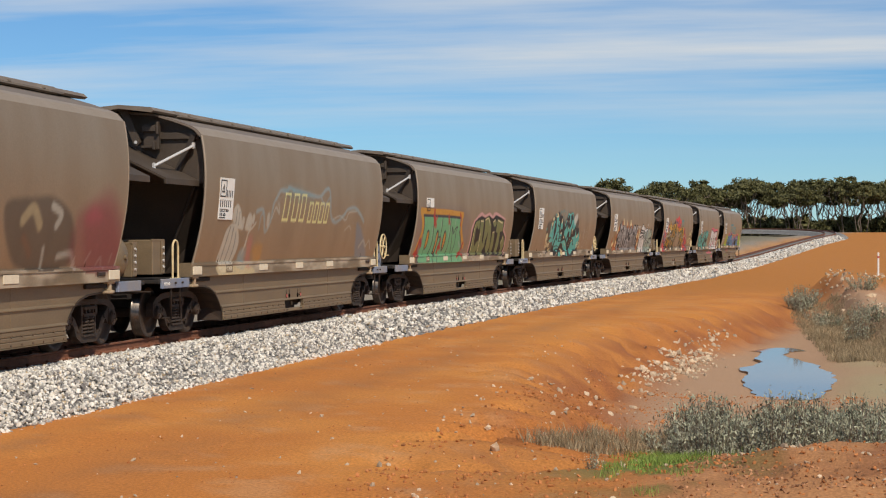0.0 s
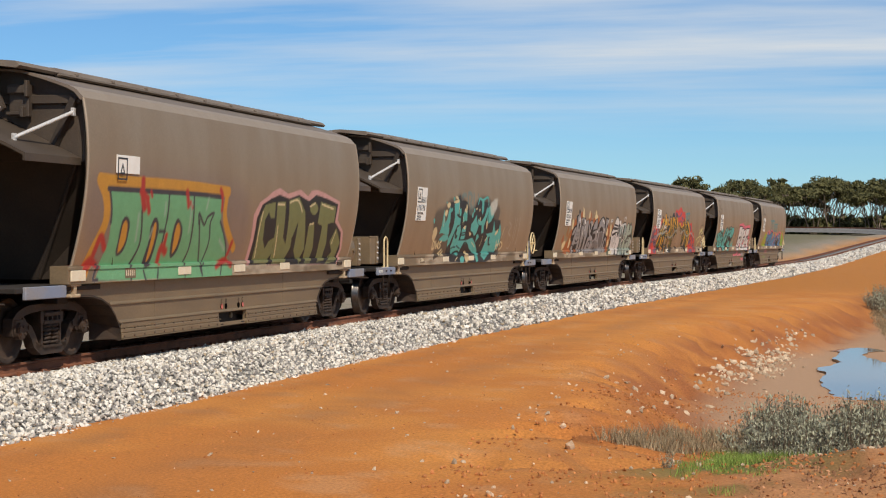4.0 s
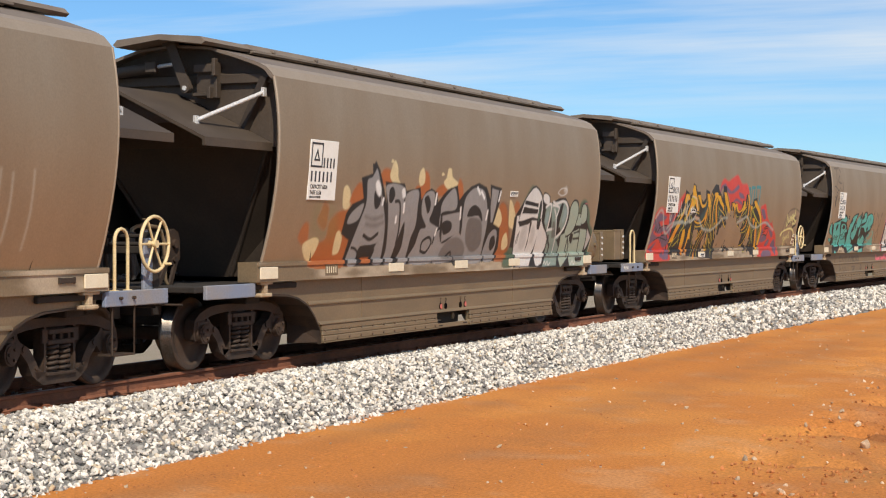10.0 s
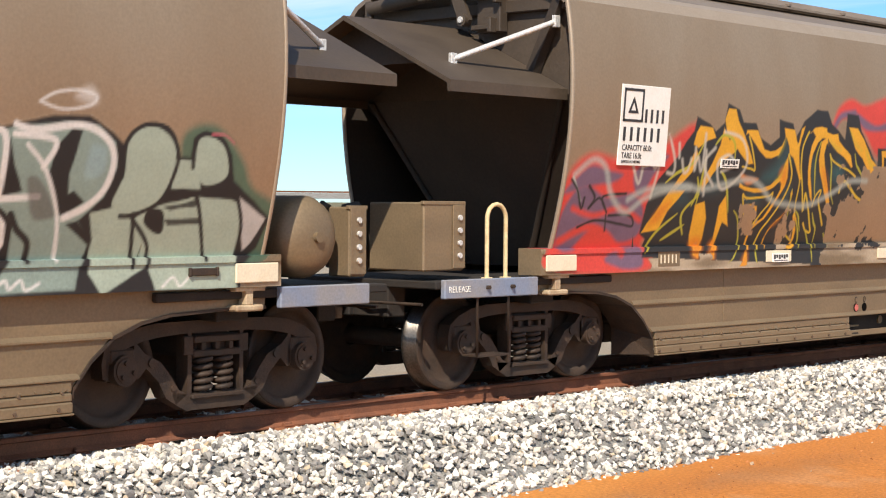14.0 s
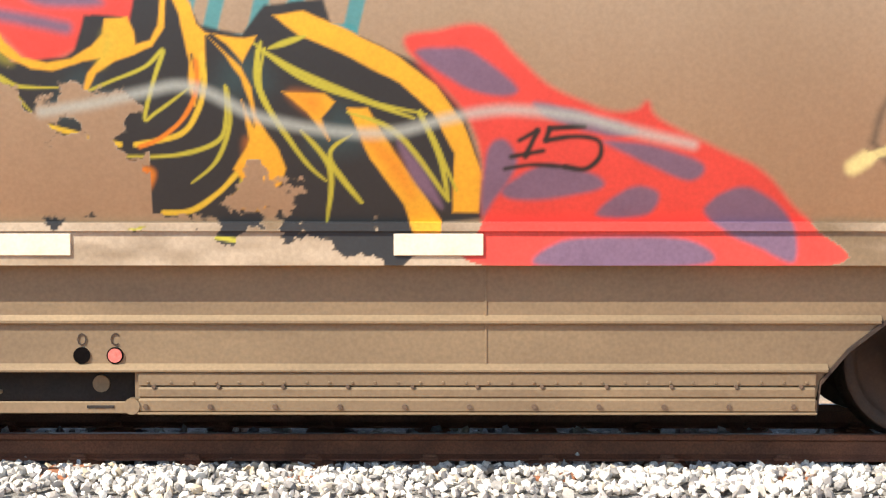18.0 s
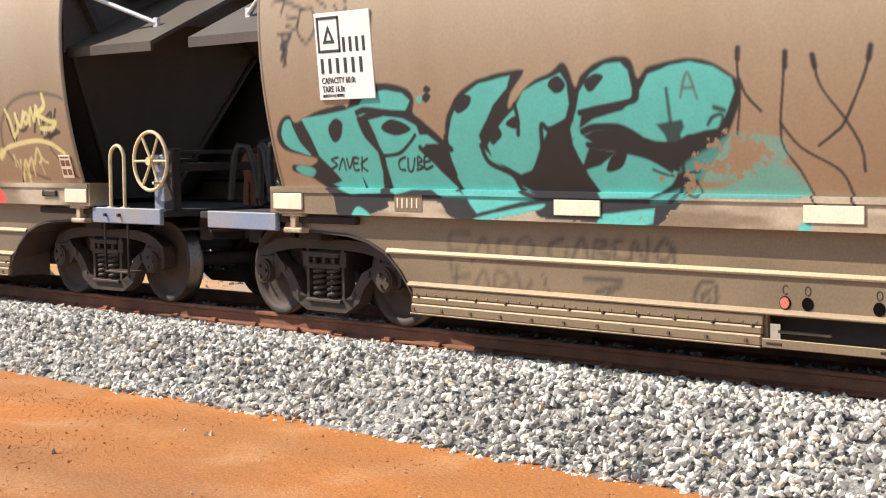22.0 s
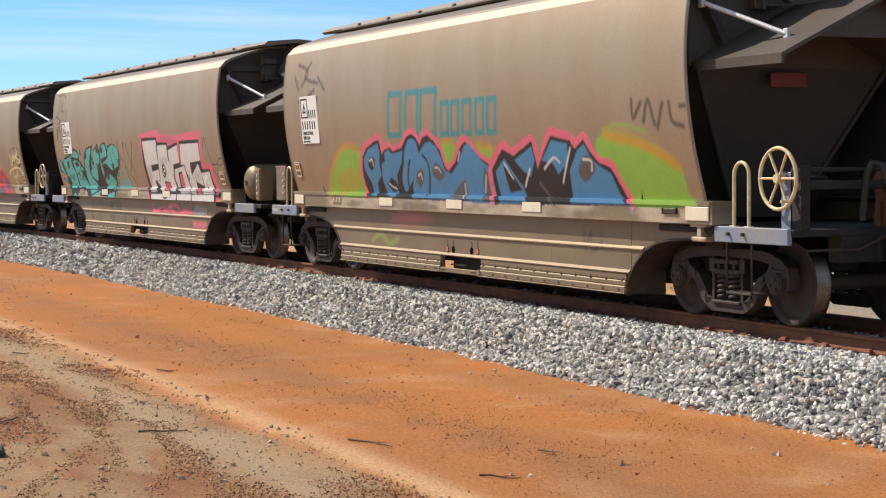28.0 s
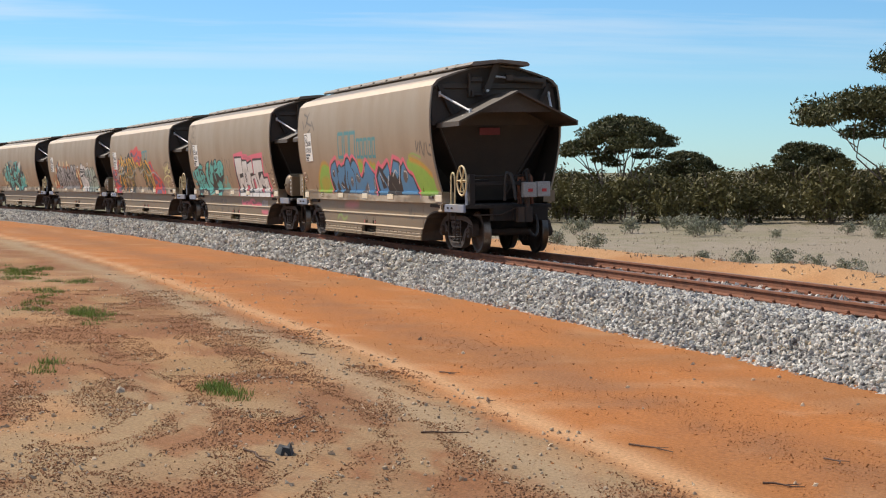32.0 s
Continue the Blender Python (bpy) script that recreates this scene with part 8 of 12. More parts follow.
    s.blob(PALEG, 0.01, 1, 4.28, 1.70, 4.27, 1.88, 4.31, 1.95, 4.42, 2.00, 4.56, 1.98, 4.67, 1.88, 4.68, 1.74, 4.64, 1.60, 4.58, 1.51, 4.47, 1.44, 4.38, 1.46, 4.30, 1.44, 4.21, 1.51)
    s.blob(PALEG, 0.01, 1, 4.86, 1.74, 4.86, 1.91, 4.93, 1.96, 5.05, 1.93, 5.13, 1.84, 5.16, 1.73, 5.10, 1.66, 4.95, 1.64)
    s.shape(PALEG, 0.01, 1, 4.68, 1.80, 4.88, 1.79, 4.93, 1.61, 4.68, 1.61)
    s.shape(PALEG, 0.01, 1, 4.05, 1.45, 4.34, 1.51, 4.41, 1.42, 4.55, 1.49, 4.90, 1.56, 5.22, 1.54, 5.32, 1.51, 5.35, 1.32, 5.35, 1.11, 5.35, 0.94, 4.63, 0.95, 4.56, 1.11, 4.19, 0.93, 4.08, 1.07, 4.10, 1.29)
    s.shape(WHITISH, 0.012, 0.7, 5.29, 1.56, 5.58, 1.41, 5.48, 1.24, 5.41, 1.18)
    s.blob(BLACK, 0.008, 1, 4.49, 1.40, 4.52, 1.48, 4.64, 1.46, 4.66, 1.33, 4.58, 1.33)
    s.shape(BLACK, 0.01, 0.9, 4.64, 1.49, 4.92, 1.54, 4.94, 1.50, 4.70, 1.47)
    s.shape(BLACK, 0.01, 0.9, 4.66, 1.41, 4.96, 1.42, 4.98, 1.38, 4.70, 1.37)
    s.line(BLACK, 0.03, 0.008, 1, 4.44, 1.10, 4.40, 1.43)
    s.line(BLACK, 0.03, 0.008, 1, 5.06, 1.14, 4.92, 1.54, 4.82, 1.56)
    s.line(BLACK, 0.03, 0.008, 1, 5.34, 1.12, 5.35, 1.37, 5.25, 1.61)
    s.line(BLACK, 0.03, 0.008, 1, 4.26, 1.68, 4.27, 1.90, 4.40, 2.01, 4.60, 1.99, 4.70, 1.84, 4.68, 1.68, 4.59, 1.52, 4.40, 1.44, 4.29, 1.43)
    s.line(BLACK, 0.03, 0.008, 1, 4.84, 1.75, 4.84, 1.93, 4.95, 1.97, 5.10, 1.91, 5.17, 1.76, 5.17, 1.66)
    s.line(BLACK, 0.03, 0.008, 1, 4.39, 1.42, 4.55, 1.25, 4.56, 1.10)
    s.line(BLACK, 0.03, 0.008, 1, 5.58, 1.41, 5.48, 1.24, 5.34, 1.13)
    s.line(WHITISH, 0.02, 0.01, 0.8, 3.58, 2.12, 3.70, 2.18, 3.87, 2.20, 4.00, 2.17, 3.95, 2.11, 3.75, 2.08, 3.58, 2.12)
    s.blob(WHITISH, 0.04, 0.6, 3.84, 2.16, 3.94, 2.23, 4.01, 2.18, 3.99, 2.12)
    s.line(PINKY, 0.02, 0.01, 0.6, 4.98, 1.97, 5.09, 1.97, 5.18, 1.92)
    s.blob(GREYB, 0.03, 0.22, 2.26, 1.28, 2.23, 1.59, 2.44, 1.59, 2.49, 1.27)
    s.blob(GREYB, 0.03, 0.20, 2.67, 1.35, 2.66, 1.60, 2.81, 1.52, 2.80, 1.35)
    s.line(WHITISH, 0.02, 0.01, 0.9, 3.40, 1.01, 3.46, 1.04, 3.49, 0.99, 3.57, 1.04, 3.61, 0.98, 3.71, 1.02)
    s.line(WHITISH, 0.02, 0.01, 0.9, 4.69, 0.97, 4.78, 1.03, 4.84, 0.97, 4.92, 1.03)
    s.line(BLACK, 0.02, 0.008, 0.8, 2.08, 1.36, 2.09, 1.45, 2.14, 1.44, 2.14, 1.34, 2.14, 1.51, 2.09, 1.32)


def spray_d(s):
    s.line(TEALP, 0.10, 0.03, 0.45, -1.14, 2.47, -1.33, 2.49, -1.45, 2.43)
    s.line(TEALP, 0.10, 0.03, 0.45, -0.87, 2.04, -0.95, 2.50, -0.64, 2.48, -0.74, 2.30, -0.57, 2.18, -0.87, 2.04)
    s.line(TEALP, 0.10, 0.03, 0.45, -0.46, 2.51, -0.39, 2.09)
    s.line(TEALP, 0.10, 0.03, 0.40, -0.07, 2.50, -0.08, 2.19)
    s.blob(DARKG2, 0.08, 0.75, -3.56, 1.77, -3.53, 2.04, -3.28, 2.14, -3.01, 2.17, -2.74, 2.25, -2.40, 2.38, -2.04, 2.37, -1.73, 2.48, -1.41, 2.45, -0.96, 2.27, -0.56, 2.20, -0.14, 2.38, 0.30, 2.49, 0.91, 2.46, 1.45, 2.34, 2.03, 2.25, 2.07, 1.85, 2.48, 1.65, 2.77, 1.34, 2.61, 1.13, 2.07, 0.97, 0.42, 0.95, -2.05, 1.01, -2.50, 1.14, -3.17, 1.04, -3.02, 1.38, -3.28, 1.49)
    s.shape(TURQ, 0.01, 1, -3.00, 1.60, -2.92, 1.77, -2.90, 2.00, -2.86, 2.14, -2.78, 2.01, -2.66, 1.83, -2.56, 1.93, -2.52, 2.07, -2.43, 2.20, -2.26, 2.12, -2.25, 1.94, -2.37, 1.78, -2.07, 1.60, -2.44, 1.58, -2.78, 1.62)
    s.shape(TURQ, 0.01, 1, -2.93, 1.48, -2.67, 1.58, -2.32, 1.58, -2.10, 1.52, -2.38, 1.44, -2.73, 1.44)
    s.blob(TURQ, 0.01, 1, -3.62, 1.87, -3.58, 1.94, -3.49, 1.88, -3.53, 1.82)
    s.blob(TURQ, 0.01, 1, -2.74, 2.25, -2.77, 2.33, -2.68, 2.28)
    s.shape(INKY, 0.01, 1, -2.40, 2.30, -2.15, 2.31, -1.65, 2.48, -1.52, 2.34, -1.26, 2.36, -1.02, 2.34, -0.77, 2.06, -0.51, 2.02, -0.34, 2.18, -0.04, 2.41, 1.02, 2.35, 1.47, 2.24, 1.61, 1.96, 2.23, 1.95, 2.53, 1.62, 2.59, 1.36, 2.46, 1.19, 1.64, 0.98, 1.24, 0.91, -2.10, 0.99)
    s.blob(TURQ, 0.01, 1, -2.34, 2.15, -2.22, 2.17, -2.23, 2.10, -2.34, 2.08)
    s.shape(TURQ, 0.01, 1, -2.10, 2.26, -1.70, 2.36, -1.64, 2.18, -1.71, 2.00, -1.46, 1.95, -1.42, 1.81, -1.64, 1.80, -1.72, 1.73, -1.86, 1.57, -2.00, 1.39, -2.13, 1.31, -2.21, 1.49, -2.07, 1.62, -1.97, 1.78, -1.96, 1.97, -2.03, 2.12)
    s.shape(TURQ, 0.01, 1, -1.71, 1.72, -1.39, 1.81, -1.28, 1.68, -1.30, 1.46, -1.44, 1.46, -1.67, 1.33, -1.76, 1.22, -1.85, 1.31, -1.78, 1.49)
    s.shape(TURQ, 0.01, 1, -1.67, 1.33, -1.44, 1.46, -0.68, 1.46, -0.14, 1.52, 0.21, 1.40, 0.54, 1.22, 0.69, 0.97, 0.53, 0.95, 0.32, 1.13, 0.07, 1.20, -0.29, 1.29, -0.53, 1.38, -0.81, 1.38, -0.92, 1.31, -1.04, 1.18, -1.32, 1.14, -1.67, 1.14, -1.76, 1.22)
    s.shape(TURQ, 0.01, 1, -0.46, 1.83, -0.28, 1.92, -0.08, 2.06, -0.02, 1.90, 0.23, 1.80, 0.17, 1.70, 0.12, 1.61, -0.02, 1.56, -0.19, 1.64, -0.44, 1.69)
    s.shape(TURQ, 0.01, 1, -1.29, 2.01, -1.16, 2.15, -0.96, 2.13, -0.89, 1.91, -1.09, 1.85, -1.22, 1.83)
    s.shape(TURQ, 0.01, 1, -1.19, 1.72, -0.86, 1.80, -0.83, 1.49, -1.17, 1.48)
    s.line(TURQ, 0.06, 0.012, 1, -0.03, 2.31, 0.10, 2.43, 0.37, 2.40, 0.85, 2.47, 0.94, 2.29)
    s.shape(TURQ, 0.01, 1, 0.32, 2.39, 0.50, 2.39, 0.51, 2.15, 0.43, 2.05, 0.32, 2.16)
    s.shape(TURQ, 0.01, 1, 0.82, 2.25, 0.93, 2.12, 0.79, 1.92, 0.71, 1.78, 0.77, 1.64, 0.60, 1.62, 0.49, 1.81, 0.22, 1.82, 0.06, 1.89, 0.08, 1.96, 0.42, 1.90, 0.66, 2.03)
    s.shape(TURQ, 0.01, 1, 0.90, 2.22, 1.08, 2.28, 1.34, 2.21, 1.53, 2.06, 1.37, 1.93, 1.12, 1.86, 0.94, 1.93)
    s.shape(TURQ, 0.01, 1, 1.06, 1.61, 1.65, 1.65, 1.62, 1.93, 1.87, 1.69, 2.21, 1.68, 2.26, 1.88, 2.53, 1.62, 2.59, 1.36, 2.42, 1.26, 2.25, 1.17, 1.68, 1.18, 1.53, 1.10, 1.24, 0.99, 0.85, 1.11, 1.04, 1.24, 1.14, 1.43, 1.24, 1.55)
    s.shape(TURQ, 0.01, 1, 0.23, 1.42, 0.45, 1.54, 0.30, 1.61, 0.19, 1.58)
    s.blob(TURQ, 0.01, 1, -0.93, 1.05, -0.74, 1.11, -0.56, 1.03, -0.69, 0.95, -0.88, 0.96)
    s.blob(TURQ, 0.01, 1, -1.39, 1.17, -1.21, 1.22, -1.24, 1.13, -1.40, 1.13)
    s.blob(TURQ, 0.01, 1, -1.62, 2.14, -1.50, 2.17, -1.46, 2.03, -1.57, 2.00)
    s.blob(TURQ, 0.01, 1, -0.50, 2.07, -0.40, 2.11, -0.39, 2.00, -0.48, 1.98)
    s.blob(TURQ, 0.01, 1, -0.40, 2.18, -0.30, 2.19, -0.28, 2.11, -0.37, 2.11)
    s.blob(TURQ, 0.01, 1, -2.19, 2.40, -2.10, 2.42, -2.07, 2.35, -2.16, 2.33)
    s.line(INKY, 0.05, 0.01, 1, -1.78, 2.03, -1.59, 1.99, -1.40, 1.98)
    s.line(INKY, 0.05, 0.01, 1, -1.29, 1.81, -1.05, 1.88, -0.87, 1.85)
    s.line(INKY, 0.03, 0.01, 1, -1.19, 1.62, -0.88, 1.64, -0.87, 1.59, -1.16, 1.58, -1.19, 1.62)
    s.line(INKY, 0.03, 0.01, 1, 0.97, 2.12, 1.06, 1.92)
    s.line(INKY, 0.05, 0.01, 1, 0.82, 1.90, 0.92, 1.85, 0.90, 1.73, 1.04, 1.64, 1.43, 1.69)
    s.line(INKY, 0.04, 0.01, 1, 1.39, 1.96, 1.35, 1.82, 1.54, 1.74)
    s.blob(INKY, 0.01, 1, 1.34, 1.51, 1.48, 1.55, 1.51, 1.41, 1.69, 1.35, 1.47, 1.35)
    s.blob(INKY, 0.01, 1, 1.75, 1.86, 1.94, 1.72, 2.19, 1.76, 2.24, 1.95, 2.02, 1.84)
    s.blob(INKY, 0.01, 1, -1.73, 1.63, -1.70, 1.73, -1.59, 1.70, -1.61, 1.60, -1.46, 1.56, -1.61, 1.49)
    s.line(INKY, 0.03, 0.01, 1, -1.79, 1.28, -1.61, 1.31, -1.44, 1.31)
    s.line(INKY, 0.05, 0.01, 1, -1.70, 1.12, -1.45, 1.19, -1.16, 1.21, -0.99, 1.15)
    s.line(INKY, 0.03, 0.01, 1, -1.37, 1.34, -1.03, 1.27)
    s.line(INKY, 0.04, 0.01, 1, -0.84, 1.38, -0.64, 1.41, -0.34, 1.32, -0.10, 1.14, -0.01, 1.01)
    s.line(CREAMY, 0.02, 0.008, 1, 0.78, 1.55, 0.76, 1.42, 0.70, 1.32)
    s.line(CREAMY, 0.02, 0.008, 1, -1.68, 2.28, -1.66, 2.07)
    s.line(CREAMY, 0.02, 0.008, 1, -1.26, 1.98, -1.20, 1.83)
    s.line(CREAMY, 0.02, 0.008, 1, -0.12, 1.42, 0.25, 1.31)
    s.line(CREAMY, 0.025, 0.008, 1, -1.37, 1.00, -1.17, 1.08)
    s.blob(CREAMY, 0.01, 1, -1.08, 2.26, -0.99, 2.24, -0.99, 2.10, -1.06, 2.09)
    s.blob(CREAMY, 0.01, 1, -1.17, 2.18, -1.09, 2.17, -1.12, 2.11, -1.19, 2.12)
    s.blob(CREAMY, 0.01, 1, -2.13, 2.32, -1.75, 2.37, -1.76, 2.30, -2.08, 2.28)
    s.blob(CREAMY, 0.01, 1, -2.02, 2.45, -1.85, 2.43, -1.78, 2.37, -1.96, 2.38)
    s.blob(CREAMY, 0.01, 1, 0.10, 2.17, 0.15, 2.20, 0.18, 2.15, 0.14, 2.13)
    s.blob(CREAMY, 0.01, 1, 0.22, 1.98, 0.29, 1.99, 0.31, 1.92, 0.25, 1.92)
    s.blob(CREAMY, 0.01, 1, -1.11, 1.76, -0.93, 1.79, -0.94, 1.71, -1.04, 1.72)
    s.blob(CREAMY, 0.01, 1, -0.51, 1.65, -0.31, 1.61, -0.42, 1.57)
    s.blob(CREAMY, 0.01, 1, 1.92, 1.62, 2.16, 1.74, 2.15, 1.64, 1.97, 1.59)
    s.blob(CREAMY, 0.01, 1, 0.90, 1.89, 1.00, 1.91, 1.05, 1.75, 0.98, 1.75)
    s.blob(CREAMY, 0.01, 1, 1.07, 1.46, 1.24, 1.56, 1.19, 1.49, 1.13, 1.44)
    s.blob(CREAMY, 0.01, 1, -0.25, 2.18, -0.09, 2.21, -0.10, 2.17)
    s.blob(CREAMY, 0.015, 0.9, -0.57, 1.22, -0.27, 1.14, -0.17, 1.02, -0.41, 0.96, -0.56, 1.09)
    s.line(CREAMY, 0.025, 0.008, 1, -2.80, 1.96, -2.77, 1.77)
    s.blob(CREAMY, 0.01, 1, -2.82, 2.04, -2.70, 2.13, -2.59, 2.09, -2.67, 1.98)
    s.blob(CREAMY, 0.01, 1, -2.69, 2.24, -2.54, 2.29, -2.41, 2.25, -2.50, 2.17, -2.64, 2.18)
    s.blob(CREAMY, 0.015, 0.9, -3.47, 1.50, -3.50, 1.66, -3.39, 1.74, -3.25, 1.72, -3.18, 1.61, -3.29, 1.46)
    s.line(CREAMY, 0.05, 0.012, 1, -3.30, 1.28, -3.32, 1.44, -3.18, 1.40, -3.17, 1.29, -3.30, 1.28)
    s.line(CREAMY, 0.05, 0.012, 1, -3.13, 1.44, -3.00, 1.29, -2.98, 1.39, -2.86, 1.29, -2.89, 1.44)
    s.line(CREAMY, 0.05, 0.012, 1, -2.68, 1.44, -2.78, 1.40, -2.68, 1.33, -2.77, 1.29)
    s.line(CREAMY, 0.05, 0.012, 1, -2.77, 1.15, -2.53, 1.26)
    s.line(CREAMY, 0.05, 0.012, 1, -2.63, 1.11, -2.42, 1.22)
    s.line(CREAMY, 0.05, 0.012, 1, 2.24, 1.43, 2.33, 1.23)
    s.line(CREAMY, 0.05, 0.012, 1, 2.44, 1.46, 2.49, 1.25)
    s.line(CREAMY, 0.05, 0.012, 1, 2.26, 1.33, 2.50, 1.36)
    s.line(CREAMY, 0.05, 0.012, 1, 2.69, 1.24, 2.65, 1.42, 2.92, 1.34, 2.73, 1.22)
    s.line(CREAMY, 0.04, 0.012, 1, 2.64, 1.49, 2.73, 1.68, 2.75, 1.75)
    s.blob(PALE, 0.05, 0.75, 1.09, 2.29, 1.55, 2.44, 1.75, 2.35, 1.65, 2.16, 1.31, 2.04)
    s.blob(GREYB, 0.10, 0.5, 1.82, 2.07, 2.11, 2.17, 1.93, 1.92)
    s.line(PALE, 0.03, 0.02, 0.45, 3.21, 1.91, 3.46, 1.80, 3.28, 1.67, 3.53, 1.57)
    s.line(PALE, 0.03, 0.02, 0.45, 3.76, 1.41, 3.64, 1.26, 3.47, 1.27)
    s.line(PALE, 0.03, 0.02, 0.5, 3.81, 2.03, 3.82, 1.72, 3.82, 1.49)
    s.line(PALE, 0.03, 0.02, 0.5, 3.99, 2.00, 4.00, 1.69, 3.97, 1.41)
    s.line(PALE, 0.03, 0.02, 0.5, 4.30, 2.03, 4.32, 1.65, 4.29, 1.35)
    s.line(GREYB, 0.02, 0.02, 0.4, 2.83, 1.68, 3.10, 1.79, 3.56, 1.41)
    s.blob(PALE, 0.05, 0.7, 1.13, 2.33, 1.46, 2.42, 1.80, 2.46, 1.77, 2.26, 1.49, 2.15, 1.38, 2.09, 1.27, 2.24)


def spray_c(s):
    s.blob(VIOLETM, 0.25, 0.35, -5.45, 2.28, -3.13, 2.37, -0.54, 2.29, 0.14, 1.70, -0.50, 1.01, -4.86, 1.09)
    s.shape(MINT, 0.012, 1, -5.02, 0.97, -4.89, 1.16, -4.76, 1.45, -4.80, 1.73, -4.96, 2.12, -3.09, 2.13, -1.15, 2.12, -1.06, 1.77, -0.69, 1.44, -0.27, 1.10, -0.27, 0.92, -2.66, 0.94)
    s.line(OCHRE, 0.19, 0.015, 1, -5.31, 1.09, -5.15, 1.38, -4.97, 1.66, -4.97, 1.86, -5.08, 2.07, -5.26, 2.23)
    s.line(OCHRE, 0.17, 0.015, 1, -5.26, 2.24, -4.56, 2.23, -3.86, 2.23, -2.52, 2.23, -0.89, 2.19)
    s.line(OCHRE, 0.15, 0.015, 1, -0.94, 2.19, -0.94, 1.86, -0.70, 1.61, -0.30, 1.35)
    s.line(VIOLETD, 0.07, 0.012, 1, -5.00, 2.13, -3.84, 2.13, -2.49, 2.13, -1.12, 2.11)
    s.line(VIOLETD, 0.05, 0.01, 1, -4.96, 2.12, -4.84, 1.88, -4.80, 1.70)
    s.line(VIOLETD, 0.05, 0.01, 1, -4.00, 1.11, -3.80, 1.37, -3.81, 1.59, -3.91, 1.89, -3.92, 2.10)
    s.line(VIOLETD, 0.05, 0.01, 1, -3.08, 2.12, -3.04, 1.83, -3.05, 1.60, -3.05, 1.37)
    s.line(VIOLETD, 0.05, 0.01, 1, -2.20, 2.11, -2.09, 1.68, -2.06, 1.36, -2.18, 1.12)
    s.line(VIOLETD, 0.045, 0.01, 1, -3.22, 1.60, -3.03, 1.60)
    s.line(VIOLETD, 0.045, 0.01, 1, -1.88, 1.72, -1.93, 1.86, -1.68, 1.70, -1.59, 1.81, -1.37, 1.87, -1.45, 1.72, -1.36, 1.44, -1.48, 1.11)
    s.line(VIOLETD, 0.045, 0.01, 1, -1.88, 1.76, -1.68, 1.36, -1.51, 1.03)
    s.line(VIOLETD, 0.045, 0.01, 1, -1.07, 1.75, -0.67, 1.42, -0.50, 1.14)
    s.blob(VIOLETD, 0.01, 1, -4.45, 1.29, -4.48, 1.52, -4.47, 1.72, -4.36, 1.79, -4.22, 1.70, -4.20, 1.48, -4.27, 1.32)
    s.blob(OCHRE, 0.01, 1, -4.41, 1.33, -4.43, 1.52, -4.42, 1.68, -4.36, 1.73, -4.28, 1.67, -4.25, 1.48, -4.32, 1.36)
    s.blob(VIOLETD, 0.01, 1, -3.55, 1.13, -3.51, 1.45, -3.54, 1.67, -3.43, 1.79, -3.27, 1.66, -3.26, 1.37, -3.32, 1.17)
    s.blob(OCHRE, 0.01, 1, -3.44, 1.20, -3.44, 1.44, -3.45, 1.64, -3.41, 1.72, -3.34, 1.63, -3.33, 1.38, -3.38, 1.23)
    s.blob(VIOLETD, 0.01, 1, -2.68, 1.26, -2.76, 1.52, -2.74, 1.72, -2.63, 1.77, -2.43, 1.62, -2.44, 1.39, -2.54, 1.26)
    s.blob(OCHRE, 0.01, 1, -2.63, 1.32, -2.68, 1.52, -2.67, 1.68, -2.60, 1.71, -2.50, 1.60, -2.51, 1.41, -2.59, 1.31)
    s.line(BLOODY, 0.13, 0.03, 1, -3.97, 2.26, -3.94, 2.05, -3.84, 1.91)
    s.line(BLOODY, 0.10, 0.03, 1, -4.01, 2.11, -3.77, 2.03)
    s.line(BLOODY, 0.10, 0.03, 1, -3.77, 2.00, -3.68, 1.86)
    s.line(BLOODY, 0.06, 0.02, 1, -3.69, 2.12, -3.64, 2.06)
    s.line(BLOODY, 0.10, 0.03, 1, -2.46, 2.15, -2.36, 1.96)
    s.line(BLOODY, 0.06, 0.02, 1, -2.30, 2.01, -2.21, 1.93)
    s.line(BLOODY, 0.09, 0.03, 1, -1.21, 2.21, -1.12, 2.12, -1.08, 1.92)
    s.line(BLOODY, 0.14, 0.04, 1, -5.34, 1.11, -5.17, 1.22, -4.99, 1.16)
    s.line(BLOODY, 0.12, 0.03, 1, -5.10, 1.32, -5.01, 1.52, -4.84, 1.38)
    s.line(BLOODY, 0.13, 0.04, 1, -3.06, 1.20, -3.05, 1.37, -2.87, 1.32)
    s.line(BLOODY, 0.10, 0.03, 1, -2.96, 1.40, -2.96, 1.54)
    s.line(BLOODY, 0.10, 0.03, 1, -0.93, 1.09, -0.58, 1.18, -0.34, 1.10)
    s.line(BLOODY, 0.10, 0.03, 1, -0.50, 1.27, -0.43, 1.44)
    s.line(PALEG, 0.05, 0.03, 0.7, -3.94, 1.48, -3.99, 1.82)
    s.line(PALEG, 0.05, 0.03, 0.7, -3.50, 1.52, -3.47, 1.63)
    s.line(PALEG, 0.05, 0.03, 0.7, -3.14, 1.83, -3.16, 1.98)
    s.line(PALEG, 0.05, 0.03, 0.7, -2.20, 1.60, -2.25, 2.00)
    s.line(PALEG, 0.05, 0.03, 0.7, -1.68, 1.93, -1.64, 2.07)
    s.line(PALEG, 0.05, 0.03, 0.7, -0.96, 1.48, -0.69, 1.34)
    s.line(VIOLETD, 0.045, 0.01, 1, -3.88, 1.07, -3.93, 0.96)
    s.line(VIOLETD, 0.045, 0.01, 1, -3.54, 1.07, -3.46, 0.95)
    s.line(VIOLETD, 0.045, 0.01, 1, -3.05, 1.08, -3.07, 0.97)
